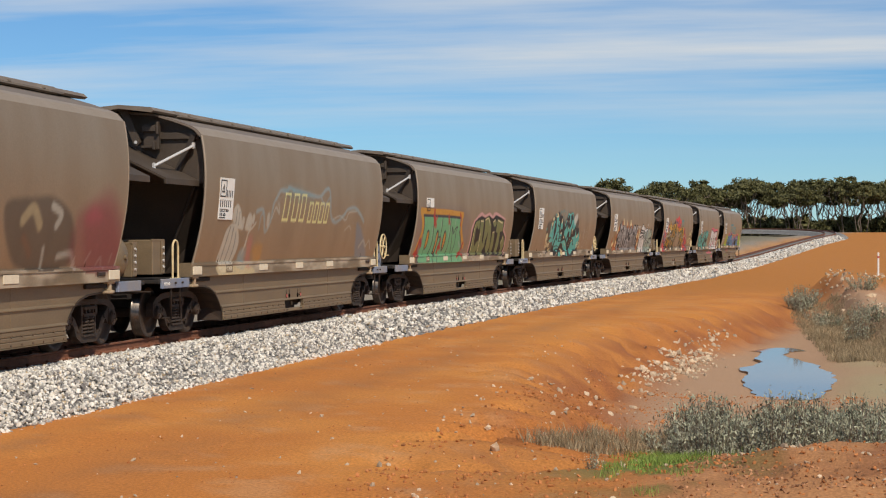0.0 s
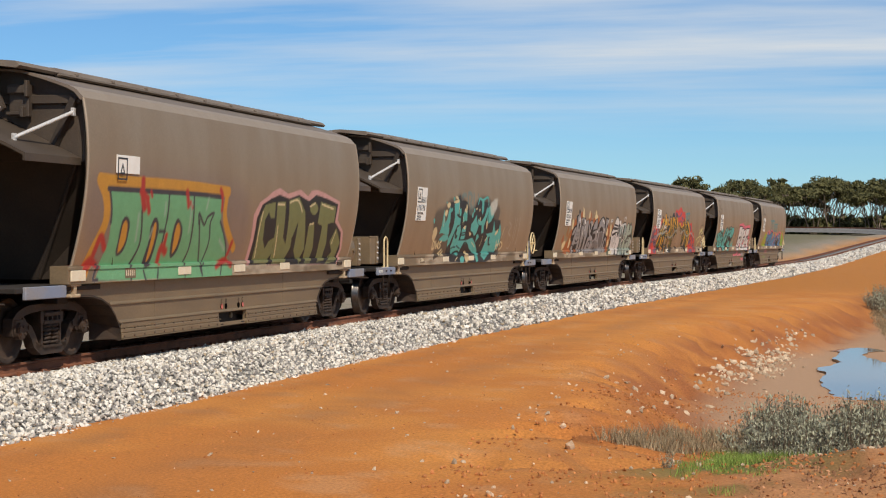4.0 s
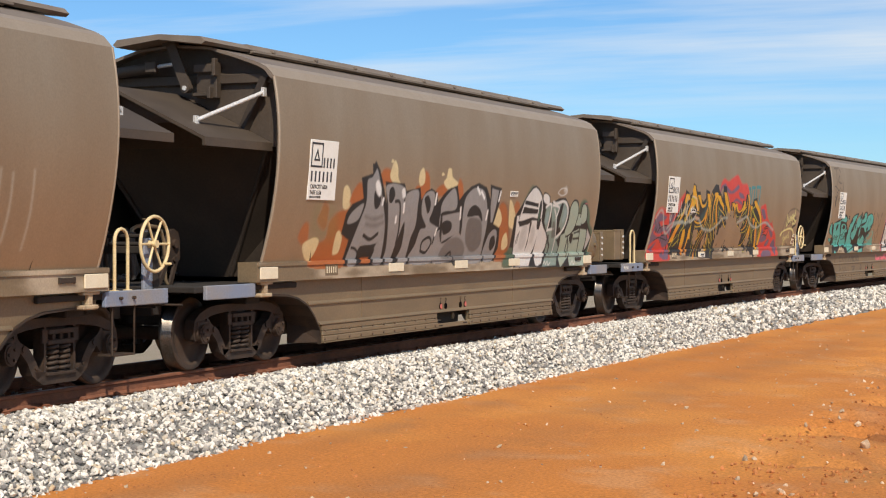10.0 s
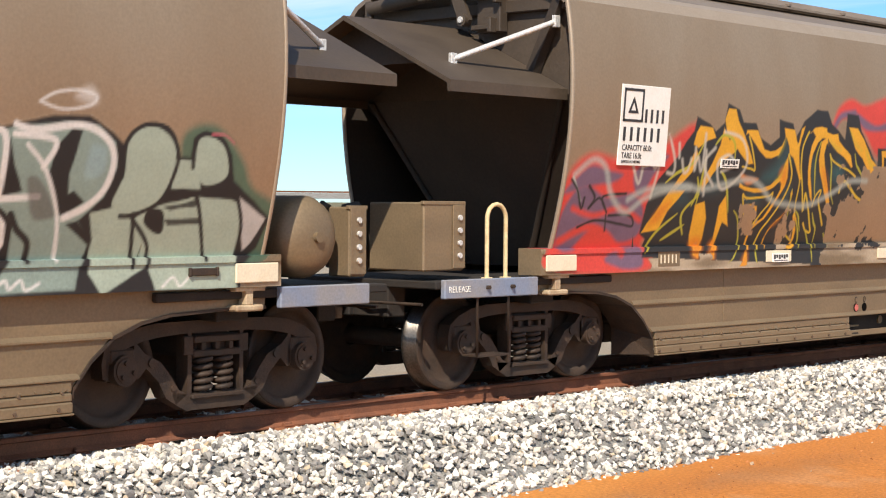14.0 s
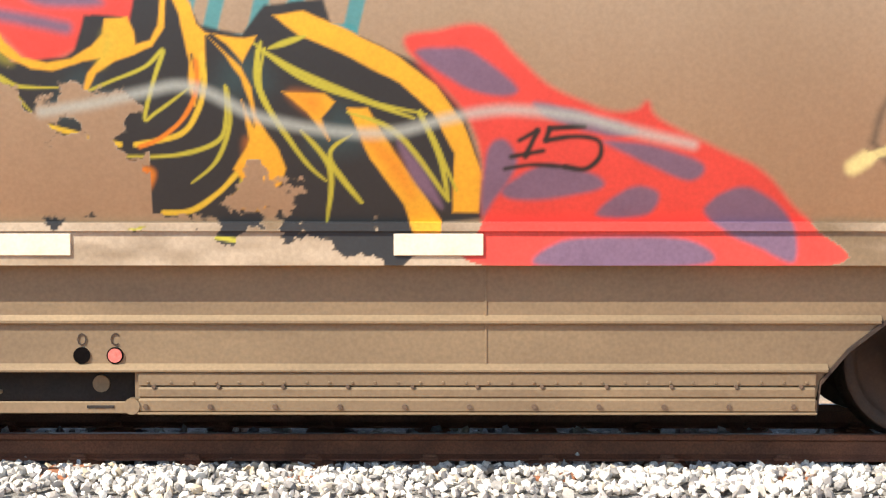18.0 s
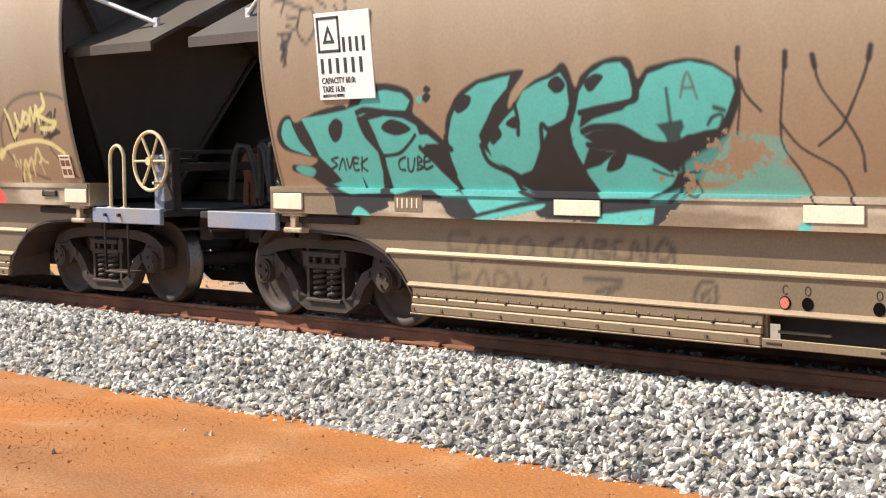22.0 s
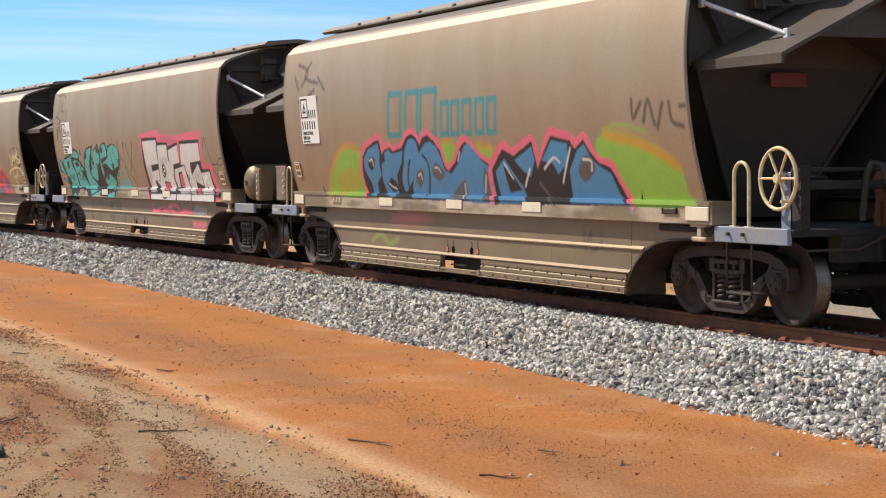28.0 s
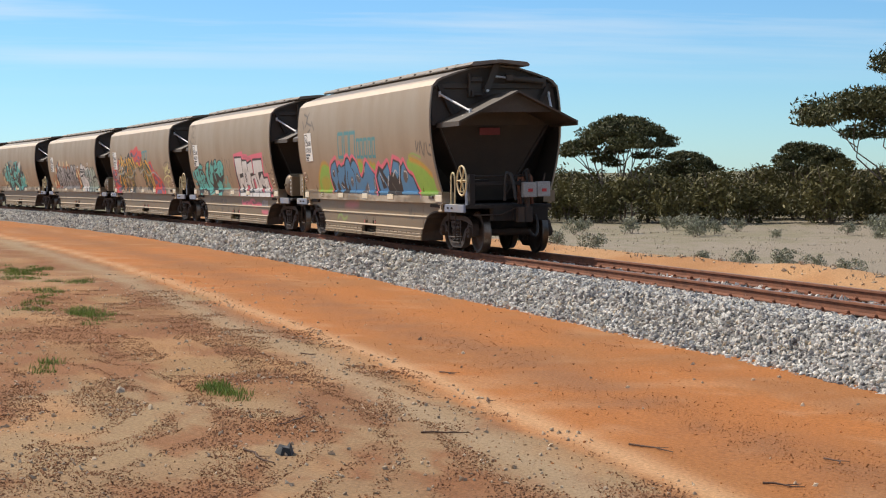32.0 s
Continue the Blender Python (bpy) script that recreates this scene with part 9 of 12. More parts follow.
    s.line(VIOLETD, 0.045, 0.01, 1, -2.10, 1.09, -2.10, 0.96)
    s.line(VIOLETD, 0.045, 0.01, 1, -1.51, 1.10, -1.46, 0.97)
    s.line(VIOLETD, 0.045, 0.01, 1, -0.71, 1.10, -0.75, 0.97)
    s.line(VIOLETD, 0.06, 0.015, 1, -4.97, 1.16, -5.08, 0.99, -4.95, 0.98)
    s.shape(ROSE, 0.012, 1, 0.31, 1.09, 0.33, 1.52, 0.27, 1.87, 0.49, 2.07, 0.80, 2.16, 0.99, 2.24, 1.34, 2.31, 1.74, 2.23, 2.37, 2.31, 2.77, 2.21, 2.93, 2.31, 3.23, 2.33, 3.70, 2.28, 4.54, 2.16, 4.55, 1.83, 4.98, 1.63, 5.12, 1.32, 4.99, 1.04)
    s.shape(BLACK, 0.012, 1, 0.44, 1.09, 0.47, 1.51, 0.44, 1.82, 0.60, 2.03, 0.96, 2.13, 1.34, 2.20, 1.82, 2.15, 2.30, 2.22, 2.83, 2.13, 3.19, 2.24, 3.82, 2.19, 4.43, 2.11, 4.41, 1.79, 4.86, 1.61, 5.01, 1.32, 4.86, 1.04)
    s.shape(OLIVE, 0.008, 1, 0.61, 1.11, 0.60, 1.51, 0.57, 1.82, 0.74, 2.03, 1.19, 2.08, 1.24, 1.83, 1.05, 1.83, 0.94, 1.92, 0.81, 1.79, 0.89, 1.48, 1.07, 1.34, 1.17, 1.46, 1.40, 1.52, 1.43, 1.25, 1.20, 1.09)
    s.shape(OLIVE, 0.008, 1, 1.47, 1.09, 1.37, 1.69, 1.27, 2.08, 1.67, 2.10, 1.82, 1.52, 2.01, 1.41, 1.91, 1.89, 2.15, 1.94, 2.29, 1.34, 2.04, 1.08)
    s.shape(OLIVE, 0.008, 1, 1.83, 2.12, 2.32, 2.18, 2.69, 1.95, 3.02, 1.33, 2.83, 1.07, 2.49, 1.30, 2.42, 1.79, 2.27, 1.52, 1.99, 1.69)
    s.shape(OLIVE, 0.008, 1, 2.99, 1.72, 3.26, 1.77, 3.47, 1.33, 3.40, 1.08, 3.10, 1.08)
    s.blob(OLIVE, 0.008, 1, 2.94, 1.98, 2.99, 2.09, 3.23, 2.10, 3.36, 1.99, 3.19, 1.90)
    s.shape(OLIVE, 0.008, 1, 3.46, 2.13, 4.34, 2.06, 4.35, 1.79, 4.01, 1.76, 4.14, 1.43, 4.11, 1.11, 3.77, 1.09, 3.72, 1.72, 3.45, 1.76)
    s.shape(OLIVE, 0.008, 1, 4.32, 1.45, 4.54, 1.69, 4.93, 1.43, 4.79, 1.10, 4.21, 1.05, 4.57, 1.27)
    s.line(CREAMY, 0.03, 0.008, 1, 0.71, 1.21, 0.63, 1.61, 0.67, 1.92)
    s.line(CREAMY, 0.03, 0.008, 1, 1.31, 2.05, 1.63, 2.05)
    s.line(CREAMY, 0.03, 0.008, 1, 1.61, 1.20, 1.46, 1.71)
    s.line(CREAMY, 0.03, 0.008, 1, 1.89, 2.09, 2.27, 2.13, 2.54, 1.95)
    s.line(CREAMY, 0.03, 0.008, 1, 2.92, 2.04, 3.17, 2.10)
    s.line(CREAMY, 0.03, 0.008, 1, 3.54, 2.09, 4.20, 2.02)
    s.line(CREAMY, 0.03, 0.008, 1, 3.04, 1.74, 3.23, 1.76)
    s.line(CREAMY, 0.025, 0.008, 1, 4.45, 1.41, 4.55, 1.63)


def spray_b(s):
    s.blob(PALE, 0.02, 0.75, -4.57, 1.15, -4.51, 1.44, -4.40, 1.70, -4.16, 1.81, -3.88, 1.75, -3.68, 1.51, -3.71, 1.29, -3.94, 1.05, -4.32, 0.99)
    s.blob(PALE, 0.02, 0.75, -4.19, 1.88, -4.18, 2.06, -3.99, 2.14, -3.79, 2.00, -3.68, 1.75, -3.80, 1.72, -4.03, 1.80)
    s.blob(PALE, 0.02, 0.7, -3.71, 1.73, -3.68, 1.92, -3.57, 1.89, -3.58, 1.71)
    s.blob(PALE, 0.02, 0.7, -3.46, 1.71, -3.47, 1.86, -3.36, 2.00, -3.18, 1.93, -3.18, 1.71)
    s.blob(PALE, 0.02, 0.7, -3.16, 1.85, -3.14, 2.00, -3.04, 1.93, -3.07, 1.81)
    s.blob(PALE, 0.02, 0.6, -2.36, 1.81, -2.36, 2.00, -2.24, 1.99, -2.23, 1.76)
    s.line(DARKM, 0.035, 0.015, 0.7, -4.38, 1.16, -4.31, 1.51, -4.23, 1.75)
    s.line(DARKM, 0.035, 0.015, 0.7, -4.20, 1.09, -4.09, 1.44, -4.07, 1.74)
    s.line(DARKM, 0.035, 0.015, 0.7, -3.97, 1.08, -3.87, 1.40, -3.91, 1.66)
    s.line(DARKM, 0.03, 0.015, 0.7, -4.00, 1.82, -4.01, 2.05)
    s.line(DARKM, 0.03, 0.015, 0.7, -3.86, 1.79, -3.87, 2.00)
    s.line(PALE, 0.05, 0.02, 0.7, -3.29, 1.43, -3.26, 1.65, -3.07, 1.76, -2.95, 1.83)
    s.line(PALE, 0.05, 0.02, 0.6, -3.36, 1.32, -3.28, 1.54)
    s.line(SKYP, 0.07, 0.04, 0.65, -2.99, 2.03, -2.67, 2.07, -2.53, 1.92, -2.38, 1.69, -2.18, 1.82, -2.09, 2.15, -1.89, 2.31, -1.69, 2.43, -1.34, 2.43, -1.20, 2.50, -0.93, 2.46)
    s.line(SKYP, 0.07, 0.04, 0.65, -0.93, 2.46, 0.13, 2.40, 0.79, 2.38, 1.19, 2.52, 1.47, 2.50, 1.64, 2.03, 2.03, 1.89, 2.58, 2.03, 2.85, 2.16, 3.40, 2.20, 3.84, 2.08, 4.21, 1.92)
    s.line(SKYP, 0.05, 0.03, 0.5, -2.73, 1.73, -2.73, 1.95, -2.62, 2.01)
    s.line(SKYP, 0.05, 0.03, 0.5, 1.45, 2.37, 1.15, 2.23, 0.89, 2.35)
    s.line(PALE, 0.04, 0.02, 0.6, -2.10, 1.92, -1.93, 2.12, -1.70, 2.01, -1.79, 2.20)
    s.line(PALE, 0.035, 0.02, 0.6, 1.82, 1.94, 2.32, 2.02, 2.76, 1.94, 2.98, 2.10, 3.53, 2.13)
    s.line(PALE, 0.035, 0.02, 0.5, 2.81, 1.73, 3.09, 1.82, 3.27, 1.76)
    s.line(PALE, 0.04, 0.02, 0.6, 4.19, 1.38, 4.45, 1.52, 4.72, 1.40, 4.92, 1.52, 5.15, 1.34)
    s.blob(TEALP, 0.12, 0.4, -1.55, 2.47, -0.85, 2.52, 0.04, 2.43, 0.37, 2.34, -0.96, 2.34)
    s.blob(OCHRE, 0.08, 0.55, -2.85, 1.34, -2.75, 1.47, -2.36, 1.43, -2.29, 1.20, -2.53, 1.11)
    s.blob(SKYP, 0.08, 0.55, -3.55, 1.15, -3.49, 1.36, -3.24, 1.35, -3.21, 1.11)
    s.blob(AZURE, 0.08, 0.35, 3.65, 1.85, 4.03, 1.80, 4.76, 1.35, 4.98, 1.08, 4.18, 1.06)
    s.blob(PINKY, 0.10, 0.3, -3.19, 1.21, -3.19, 1.58, -2.96, 1.54, -2.86, 1.15)
    s.blob(CREAMY, 0.02, 0.7, -4.57, 1.11, -3.61, 1.11, -2.86, 1.08, -2.61, 0.98, -2.97, 0.89, -4.07, 0.88, -4.42, 0.91)


def spray_a(s):
    s.blob(MAROON, 0.18, 0.6, 4.46, 1.23, 4.15, 1.84, 4.54, 2.12, 5.01, 2.21, 5.52, 1.86, 5.75, 1.29, 5.09, 1.15)
    s.blob(PINKY, 0.12, 0.5, 4.16, 1.81, 4.41, 1.98, 4.77, 1.85, 4.50, 1.75)
    s.line(PALE, 0.05, 0.02, 0.6, 5.61, 1.21, 5.63, 1.43)
    s.line(PALE, 0.05, 0.02, 0.6, 4.88, 1.19, 4.99, 1.29, 5.09, 1.15)
    s.line(PALE, 0.05, 0.02, 0.6, 5.36, 1.22, 5.38, 1.33)
    s.line(PALE, 0.05, 0.02, 0.6, 4.46, 1.23, 4.58, 1.37)
    s.line(PALE, 0.05, 0.02, 0.6, 5.66, 1.29, 5.63, 1.14)
    s.blob(DARKM, 0.06, 0.7, 1.64, 1.98, 2.43, 2.07, 3.12, 2.08, 3.75, 1.80, 3.91, 1.20, 2.48, 1.15, 1.84, 1.50)
    s.line(PALE, 0.12, 0.03, 0.7, 3.05, 1.97, 3.35, 1.87, 3.24, 1.72)
    s.line(CREAMY, 0.16, 0.04, 0.5, 2.19, 1.78, 2.46, 1.93, 2.72, 1.72)
    s.line(PALE, 0.08, 0.03, 0.6, 2.97, 1.43, 3.02, 1.18)
    s.line(PALE, 0.1, 0.03, 0.6, 3.48, 1.32, 3.92, 1.35, 4.07, 1.16)
    s.line(RUSTY, 0.12, 0.05, 0.5, 2.58, 1.36, 2.29, 1.57)
    s.blob(MAROON, 0.15, 0.6, 4.07, 1.12, 3.90, 1.88, 5.05, 1.97, 5.77, 1.09)


def spray_g(s):
    s.blob(BLACK, 0.015, 1, -5.54, 1.59, -5.45, 1.72, -5.32, 1.76, -5.24, 1.70, -4.96, 1.78, -4.61, 1.83, -4.53, 1.81, -4.45, 1.90, -4.29, 1.97, -4.01, 1.98, -3.78, 1.93, -3.71, 1.85, -3.74, 1.75, -3.65, 1.69, -3.50, 1.58, -3.44, 1.53, -3.39, 1.67, -3.32, 1.77, -3.20, 1.88, -3.04, 1.95, -2.89, 1.99, -2.53, 2.03, -2.50, 1.99, -2.64, 1.87, -2.69, 1.76, -2.62, 1.80, -2.50, 1.89, -2.39, 1.95, -2.22, 2.00, -2.11, 2.06, -2.05, 2.02, -2.00, 1.89, -1.93, 1.97, -1.77, 2.05, -1.55, 2.08, -1.46, 2.04, -1.42, 1.93, -1.32, 2.00, -1.12, 2.03, -0.95, 2.04, -0.79, 2.01, -0.64, 1.93, -0.57, 1.85, -0.61, 1.70, -0.79, 1.47, -1.13, 1.15, -1.43, 0.93, -1.98, 0.95, -2.48, 0.97, -2.63, 1.04, -3.19, 0.92, -3.48, 0.96, -3.63, 1.07, -4.17, 1.06, -4.21, 1.01, -4.67, 0.90, -4.85, 0.94, -4.92, 1.10, -5.17, 1.24, -5.40, 1.29, -5.39, 1.35, -5.16, 1.34, -5.05, 1.40, -5.30, 1.44, -5.48, 1.48)
    s.blob(TURQ, 0.01, 1, -5.47, 1.60, -5.41, 1.70, -5.32, 1.72, -5.29, 1.65, -5.23, 1.53, -5.12, 1.43, -5.29, 1.46, -5.43, 1.51)
    s.shape(TURQ, 0.01, 1, -5.16, 1.73, -4.78, 1.76, -4.61, 1.78, -4.38, 1.82, -4.28, 1.90, -4.06, 1.93, -3.84, 1.90, -3.76, 1.84, -3.84, 1.75, -4.10, 1.77, -4.30, 1.76, -4.43, 1.72, -4.38, 1.59, -4.25, 1.48, -4.24, 1.30, -4.28, 1.13, -4.66, 1.11, -4.92, 1.19, -4.78, 1.22, -4.88, 1.32, -5.01, 1.42, -5.07, 1.57)
    s.shape(TURQ, 0.01, 1, -4.29, 1.70, -4.10, 1.73, -3.88, 1.71, -3.73, 1.65, -3.71, 1.58, -3.62, 1.58, -3.51, 1.51, -3.65, 1.51, -3.74, 1.46, -3.64, 1.39, -3.53, 1.29, -3.42, 1.20, -3.27, 1.10, -3.55, 1.10, -3.66, 1.16, -3.88, 1.16, -4.09, 1.12, -4.15, 1.14, -4.17, 1.32, -4.19, 1.43, -4.24, 1.59)
    s.shape(TURQ, 0.01, 1, -3.39, 1.55, -3.32, 1.69, -3.20, 1.84, -2.97, 1.94, -2.63, 1.99, -2.68, 1.90, -2.84, 1.79, -2.94, 1.68, -3.05, 1.57, -3.03, 1.48, -2.92, 1.38, -2.77, 1.29, -2.72, 1.21, -2.45, 1.11, -2.71, 1.08, -3.17, 0.99, -3.24, 1.05, -3.33, 1.17, -3.40, 1.30, -3.40, 1.42)
    s.shape(TURQ, 0.01, 1, -2.97, 1.49, -2.87, 1.59, -2.75, 1.68, -2.62, 1.76, -2.52, 1.87, -2.39, 1.92, -2.23, 1.96, -2.13, 1.99, -2.08, 1.92, -2.08, 1.77, -2.14, 1.67, -2.32, 1.60, -2.45, 1.45, -2.54, 1.32, -2.68, 1.28, -2.82, 1.34, -2.94, 1.38)
    s.shape(TURQ, 0.01, 1, -2.02, 1.73, -1.97, 1.85, -1.85, 1.97, -1.71, 2.03, -1.56, 2.04, -1.50, 1.98, -1.48, 1.86, -1.50, 1.79, -1.77, 1.75, -1.97, 1.71, -2.04, 1.56, -2.10, 1.53, -2.10, 1.60)
    s.shape(TURQ, 0.01, 1, -1.43, 1.83, -1.33, 1.95, -1.13, 2.00, -0.96, 2.02, -0.77, 1.98, -0.63, 1.90, -0.62, 1.82, -0.69, 1.70, -0.78, 1.59, -1.05, 1.55, -1.17, 1.50, -1.34, 1.51, -1.65, 1.60, -1.88, 1.59, -1.99, 1.55, -1.89, 1.49, -1.60, 1.44, -1.37, 1.40, -1.18, 1.30, -1.26, 1.22, -1.44, 1.13, -1.89, 1.12, -2.00, 1.27, -2.07, 1.42, -2.11, 1.51, -2.02, 1.60, -1.85, 1.67, -1.59, 1.72)
    s.blob(TURQ, 0.02, 0.75, -1.44, 1.10, -1.15, 1.20, -0.86, 1.20, -0.51, 1.32, -0.29, 1.35, -0.20, 1.27, -0.15, 1.16, -0.42, 1.13, -0.85, 1.13)
    s.blob(TURQ, 0.02, 0.6, -1.17, 1.31, -0.90, 1.46, -0.65, 1.55, -0.30, 1.51, -0.34, 1.35, -0.85, 1.24)
    s.blob(TURQ, 0.01, 1, -4.67, 0.92, -4.60, 1.01, -4.50, 0.99, -4.42, 0.94, -4.54, 0.91)
    s.blob(TURQ, 0.01, 1, -3.19, 0.93, -3.12, 0.97, -2.51, 1.07, -2.51, 1.03, -2.84, 0.97)
    s.shape(TURQ, 0.01, 1, -1.96, 0.94, -1.89, 1.01, -1.41, 1.06, -1.43, 0.96, -1.67, 0.91)
    s.shape(TURQ, 0.01, 0.9, -0.25, 0.92, -0.22, 1.00, -0.12, 1.00, -0.12, 0.93)
    s.blob(BLACK, 0.008, 1, -4.82, 1.59, -4.81, 1.66, -4.71, 1.72, -4.63, 1.68, -4.68, 1.57, -4.77, 1.53)
    s.blob(BLACK, 0.008, 1, -4.15, 1.65, -4.04, 1.70, -3.89, 1.68, -3.80, 1.62, -3.95, 1.58, -4.11, 1.60)
    s.blob(BLACK, 0.008, 1, -3.27, 1.76, -3.27, 1.82, -3.17, 1.87, -3.07, 1.85, -3.11, 1.78, -3.22, 1.73)
    s.blob(BLACK, 0.008, 1, -2.94, 1.55, -2.91, 1.61, -2.83, 1.63, -2.80, 1.57, -2.86, 1.52, -2.92, 1.50)
    s.blob(BLACK, 0.008, 1, -2.74, 1.64, -2.70, 1.68, -2.62, 1.70, -2.59, 1.65, -2.65, 1.61)
    s.blob(BLACK, 0.008, 1, -2.26, 1.90, -2.23, 1.95, -2.15, 1.97, -2.09, 1.91, -2.13, 1.86, -2.20, 1.85)
    s.blob(BLACK, 0.008, 1, -1.90, 1.87, -1.91, 1.92, -1.81, 1.97, -1.73, 1.95, -1.79, 1.89, -1.86, 1.85)
    s.blob(BLACK, 0.008, 1, -2.22, 1.48, -2.22, 1.54, -2.14, 1.57, -2.10, 1.50, -2.16, 1.45)
    s.blob(BLACK, 0.008, 1, -1.83, 1.31, -1.77, 1.40, -1.68, 1.45, -1.61, 1.43, -1.66, 1.35, -1.74, 1.31)
    s.blob(BLACK, 0.008, 1, -3.59, 1.91, -3.55, 1.95, -3.50, 1.92, -3.54, 1.89)
    s.blob(BLACK, 0.008, 1, -3.62, 1.85, -3.57, 1.89, -3.51, 1.87, -3.57, 1.82)
    s.blob(TURQ, 0.008, 1, -3.68, 1.85, -3.64, 1.88, -3.61, 1.85, -3.66, 1.81)
    s.line(BLACK, 0.05, 0.01, 1, -4.42, 1.76, -4.30, 1.78, -3.99, 1.75, -3.82, 1.74, -3.74, 1.69, -3.59, 1.60, -3.38, 1.47)
    s.line(BLACK, 0.05, 0.01, 1, -4.41, 1.71, -4.36, 1.59, -4.21, 1.44, -4.20, 1.29, -4.20, 1.10)
    s.line(BLACK, 0.03, 0.008, 1, -4.19, 1.42, -3.99, 1.44, -3.84, 1.52, -3.76, 1.58)
    s.line(BLACK, 0.045, 0.01, 1, -3.73, 1.48, -3.58, 1.37, -3.42, 1.28, -3.37, 1.17)
    s.line(BLACK, 0.045, 0.01, 1, -3.42, 1.56, -3.43, 1.44, -3.39, 1.28)
    s.line(BLACK, 0.045, 0.01, 1, -3.04, 1.49, -2.99, 1.37, -2.77, 1.28, -2.68, 1.16, -2.43, 1.10)
    s.line(BLACK, 0.04, 0.01, 1, -2.62, 1.78, -2.61, 1.68, -2.63, 1.57)
    s.line(BLACK, 0.045, 0.01, 1, -2.54, 1.30, -2.42, 1.44, -2.38, 1.63, -2.30, 1.60, -2.08, 1.67)
    s.line(BLACK, 0.045, 0.01, 1, -2.17, 1.50, -2.14, 1.39, -2.08, 1.30, -2.03, 1.21, -1.99, 1.11)
    s.shape(BLACK, 0.01, 1, -2.08, 1.30, -1.95, 1.47, -1.70, 1.44, -1.87, 1.35)
    s.line(BLACK, 0.05, 0.01, 1, -1.99, 1.58, -1.86, 1.61, -1.62, 1.60, -1.47, 1.53)
    s.line(BLACK, 0.045, 0.01, 1, -1.96, 1.49, -1.71, 1.46, -1.43, 1.41, -1.24, 1.32)
    s.shape(BLACK, 0.01, 1, -2.66, 1.19, -2.44, 1.20, -2.30, 1.17, -2.26, 1.11, -2.43, 1.09)
    s.shape(BLACK, 0.01, 1, -2.16, 1.30, -2.09, 1.35, -2.02, 1.11, -2.13, 1.11)
    s.line(BLACK, 0.045, 0.01, 1, -1.45, 1.92, -1.44, 1.84, -1.49, 1.78, -1.77, 1.74, -1.99, 1.71)
    s.line(BLACK, 0.03, 0.01, 0.8, -1.18, 1.85, -1.18, 1.75, -1.18, 1.63)
    s.line(GREYB, 0.02, 0.01, 0.8, -1.07, 1.79, -0.99, 1.95, -0.93, 1.78)
    s.line(GREYB, 0.02, 0.01, 0.8, -1.04, 1.85, -0.95, 1.85)
    s.shape(BLACK, 0.012, 0.9, -1.31, 1.62, -1.08, 1.65, -1.07, 1.60, -1.11, 1.55, -1.10, 1.46, -1.16, 1.38, -1.22, 1.44, -1.25, 1.55)
    s.line(BLACK, 0.02, 0.01, 0.9, -1.40, 1.32, -1.24, 1.28, -1.00, 1.31)
    s.line(BLACK, 0.03, 0.01, 0.9, -1.13, 1.37, -1.15, 1.27, -1.20, 1.16, -1.28, 1.10)
    s.line(BLACK, 0.025, 0.01, 0.9, -1.13, 1.20, -1.05, 1.24, -1.01, 1.18, -1.04, 1.14, -1.14, 1.17)
    s.line(BLACK, 0.025, 0.01, 0.9, -0.87, 1.61, -0.82, 1.66, -0.74, 1.67, -0.78, 1.58, -0.86, 1.56)
    s.line(BLACK, 0.03, 0.012, 0.9, -0.80, 1.72, -0.72, 1.70)
    s.blob(TURQ, 0.012, 0.9, -5.37, 1.32, -5.27, 1.35, -5.11, 1.31, -5.17, 1.25, -5.30, 1.27)
    s.scrape(0.025, 0.42, -0.90, 1.47, -0.60, 1.61, -0.45, 1.56, -0.31, 1.47, -0.51, 1.31, -0.85, 1.24, -1.05, 1.31)
    s.scrape(0.03, 0.36, -1.40, 1.31, -1.15, 1.39, -0.68, 1.46, -0.56, 1.31, -0.92, 1.19, -1.32, 1.19)
    s.scrape(0.03, 0.40, -1.43, 1.06, -0.85, 1.09, -0.32, 1.08, -0.28, 0.93, -0.86, 0.91, -1.43, 0.91)
    s.line(BLACK, 0.022, 0.006, 0.9, -0.57, 2.08, -0.58, 1.89, -0.59, 1.74, -0.64, 1.55)
    s.line(BLACK, 0.045, 0.01, 0.9, -0.56, 2.08, -0.57, 2.02)
    s.line(BLACK, 0.022, 0.006, 0.9, -0.57, 1.89, -0.53, 1.79, -0.43, 1.69)
    s.line(BLACK, 0.022, 0.006, 0.9, -0.20, 2.04, -0.24, 1.84, -0.29, 1.61, -0.29, 1.46, -0.19, 1.31, -0.09, 1.09)
    s.line(BLACK, 0.045, 0.01, 0.9, -0.20, 2.04, -0.21, 1.96)
    s.line(BLACK, 0.022, 0.006, 0.9, 0.00, 2.01, 0.04, 1.83, 0.19, 1.63, 0.28, 1.46, 0.28, 1.32)
    s.line(BLACK, 0.045, 0.01, 0.9, 0.00, 2.01, 0.01, 1.95)
    s.line(BLACK, 0.022, 0.006, 0.9, 0.42, 2.05, 0.36, 1.89, 0.19, 1.62, 0.09, 1.54, -0.03, 1.47)
    s.line(BLACK, 0.045, 0.01, 0.9, 0.42, 2.05, 0.40, 1.98)
    s.line(BLACK, 0.022, 0.006, 0.9, -0.29, 1.61, -0.16, 1.46, 0.10, 1.32, 0.17, 1.17, 0.19, 1.09)
    s.line(BLACK, 0.04, 0.015, 0.7, -5.31, 2.32, -5.24, 2.37, -5.32, 2.21)
    s.line(BLACK, 0.04, 0.015, 0.7, -5.27, 2.18, -5.29, 2.41)
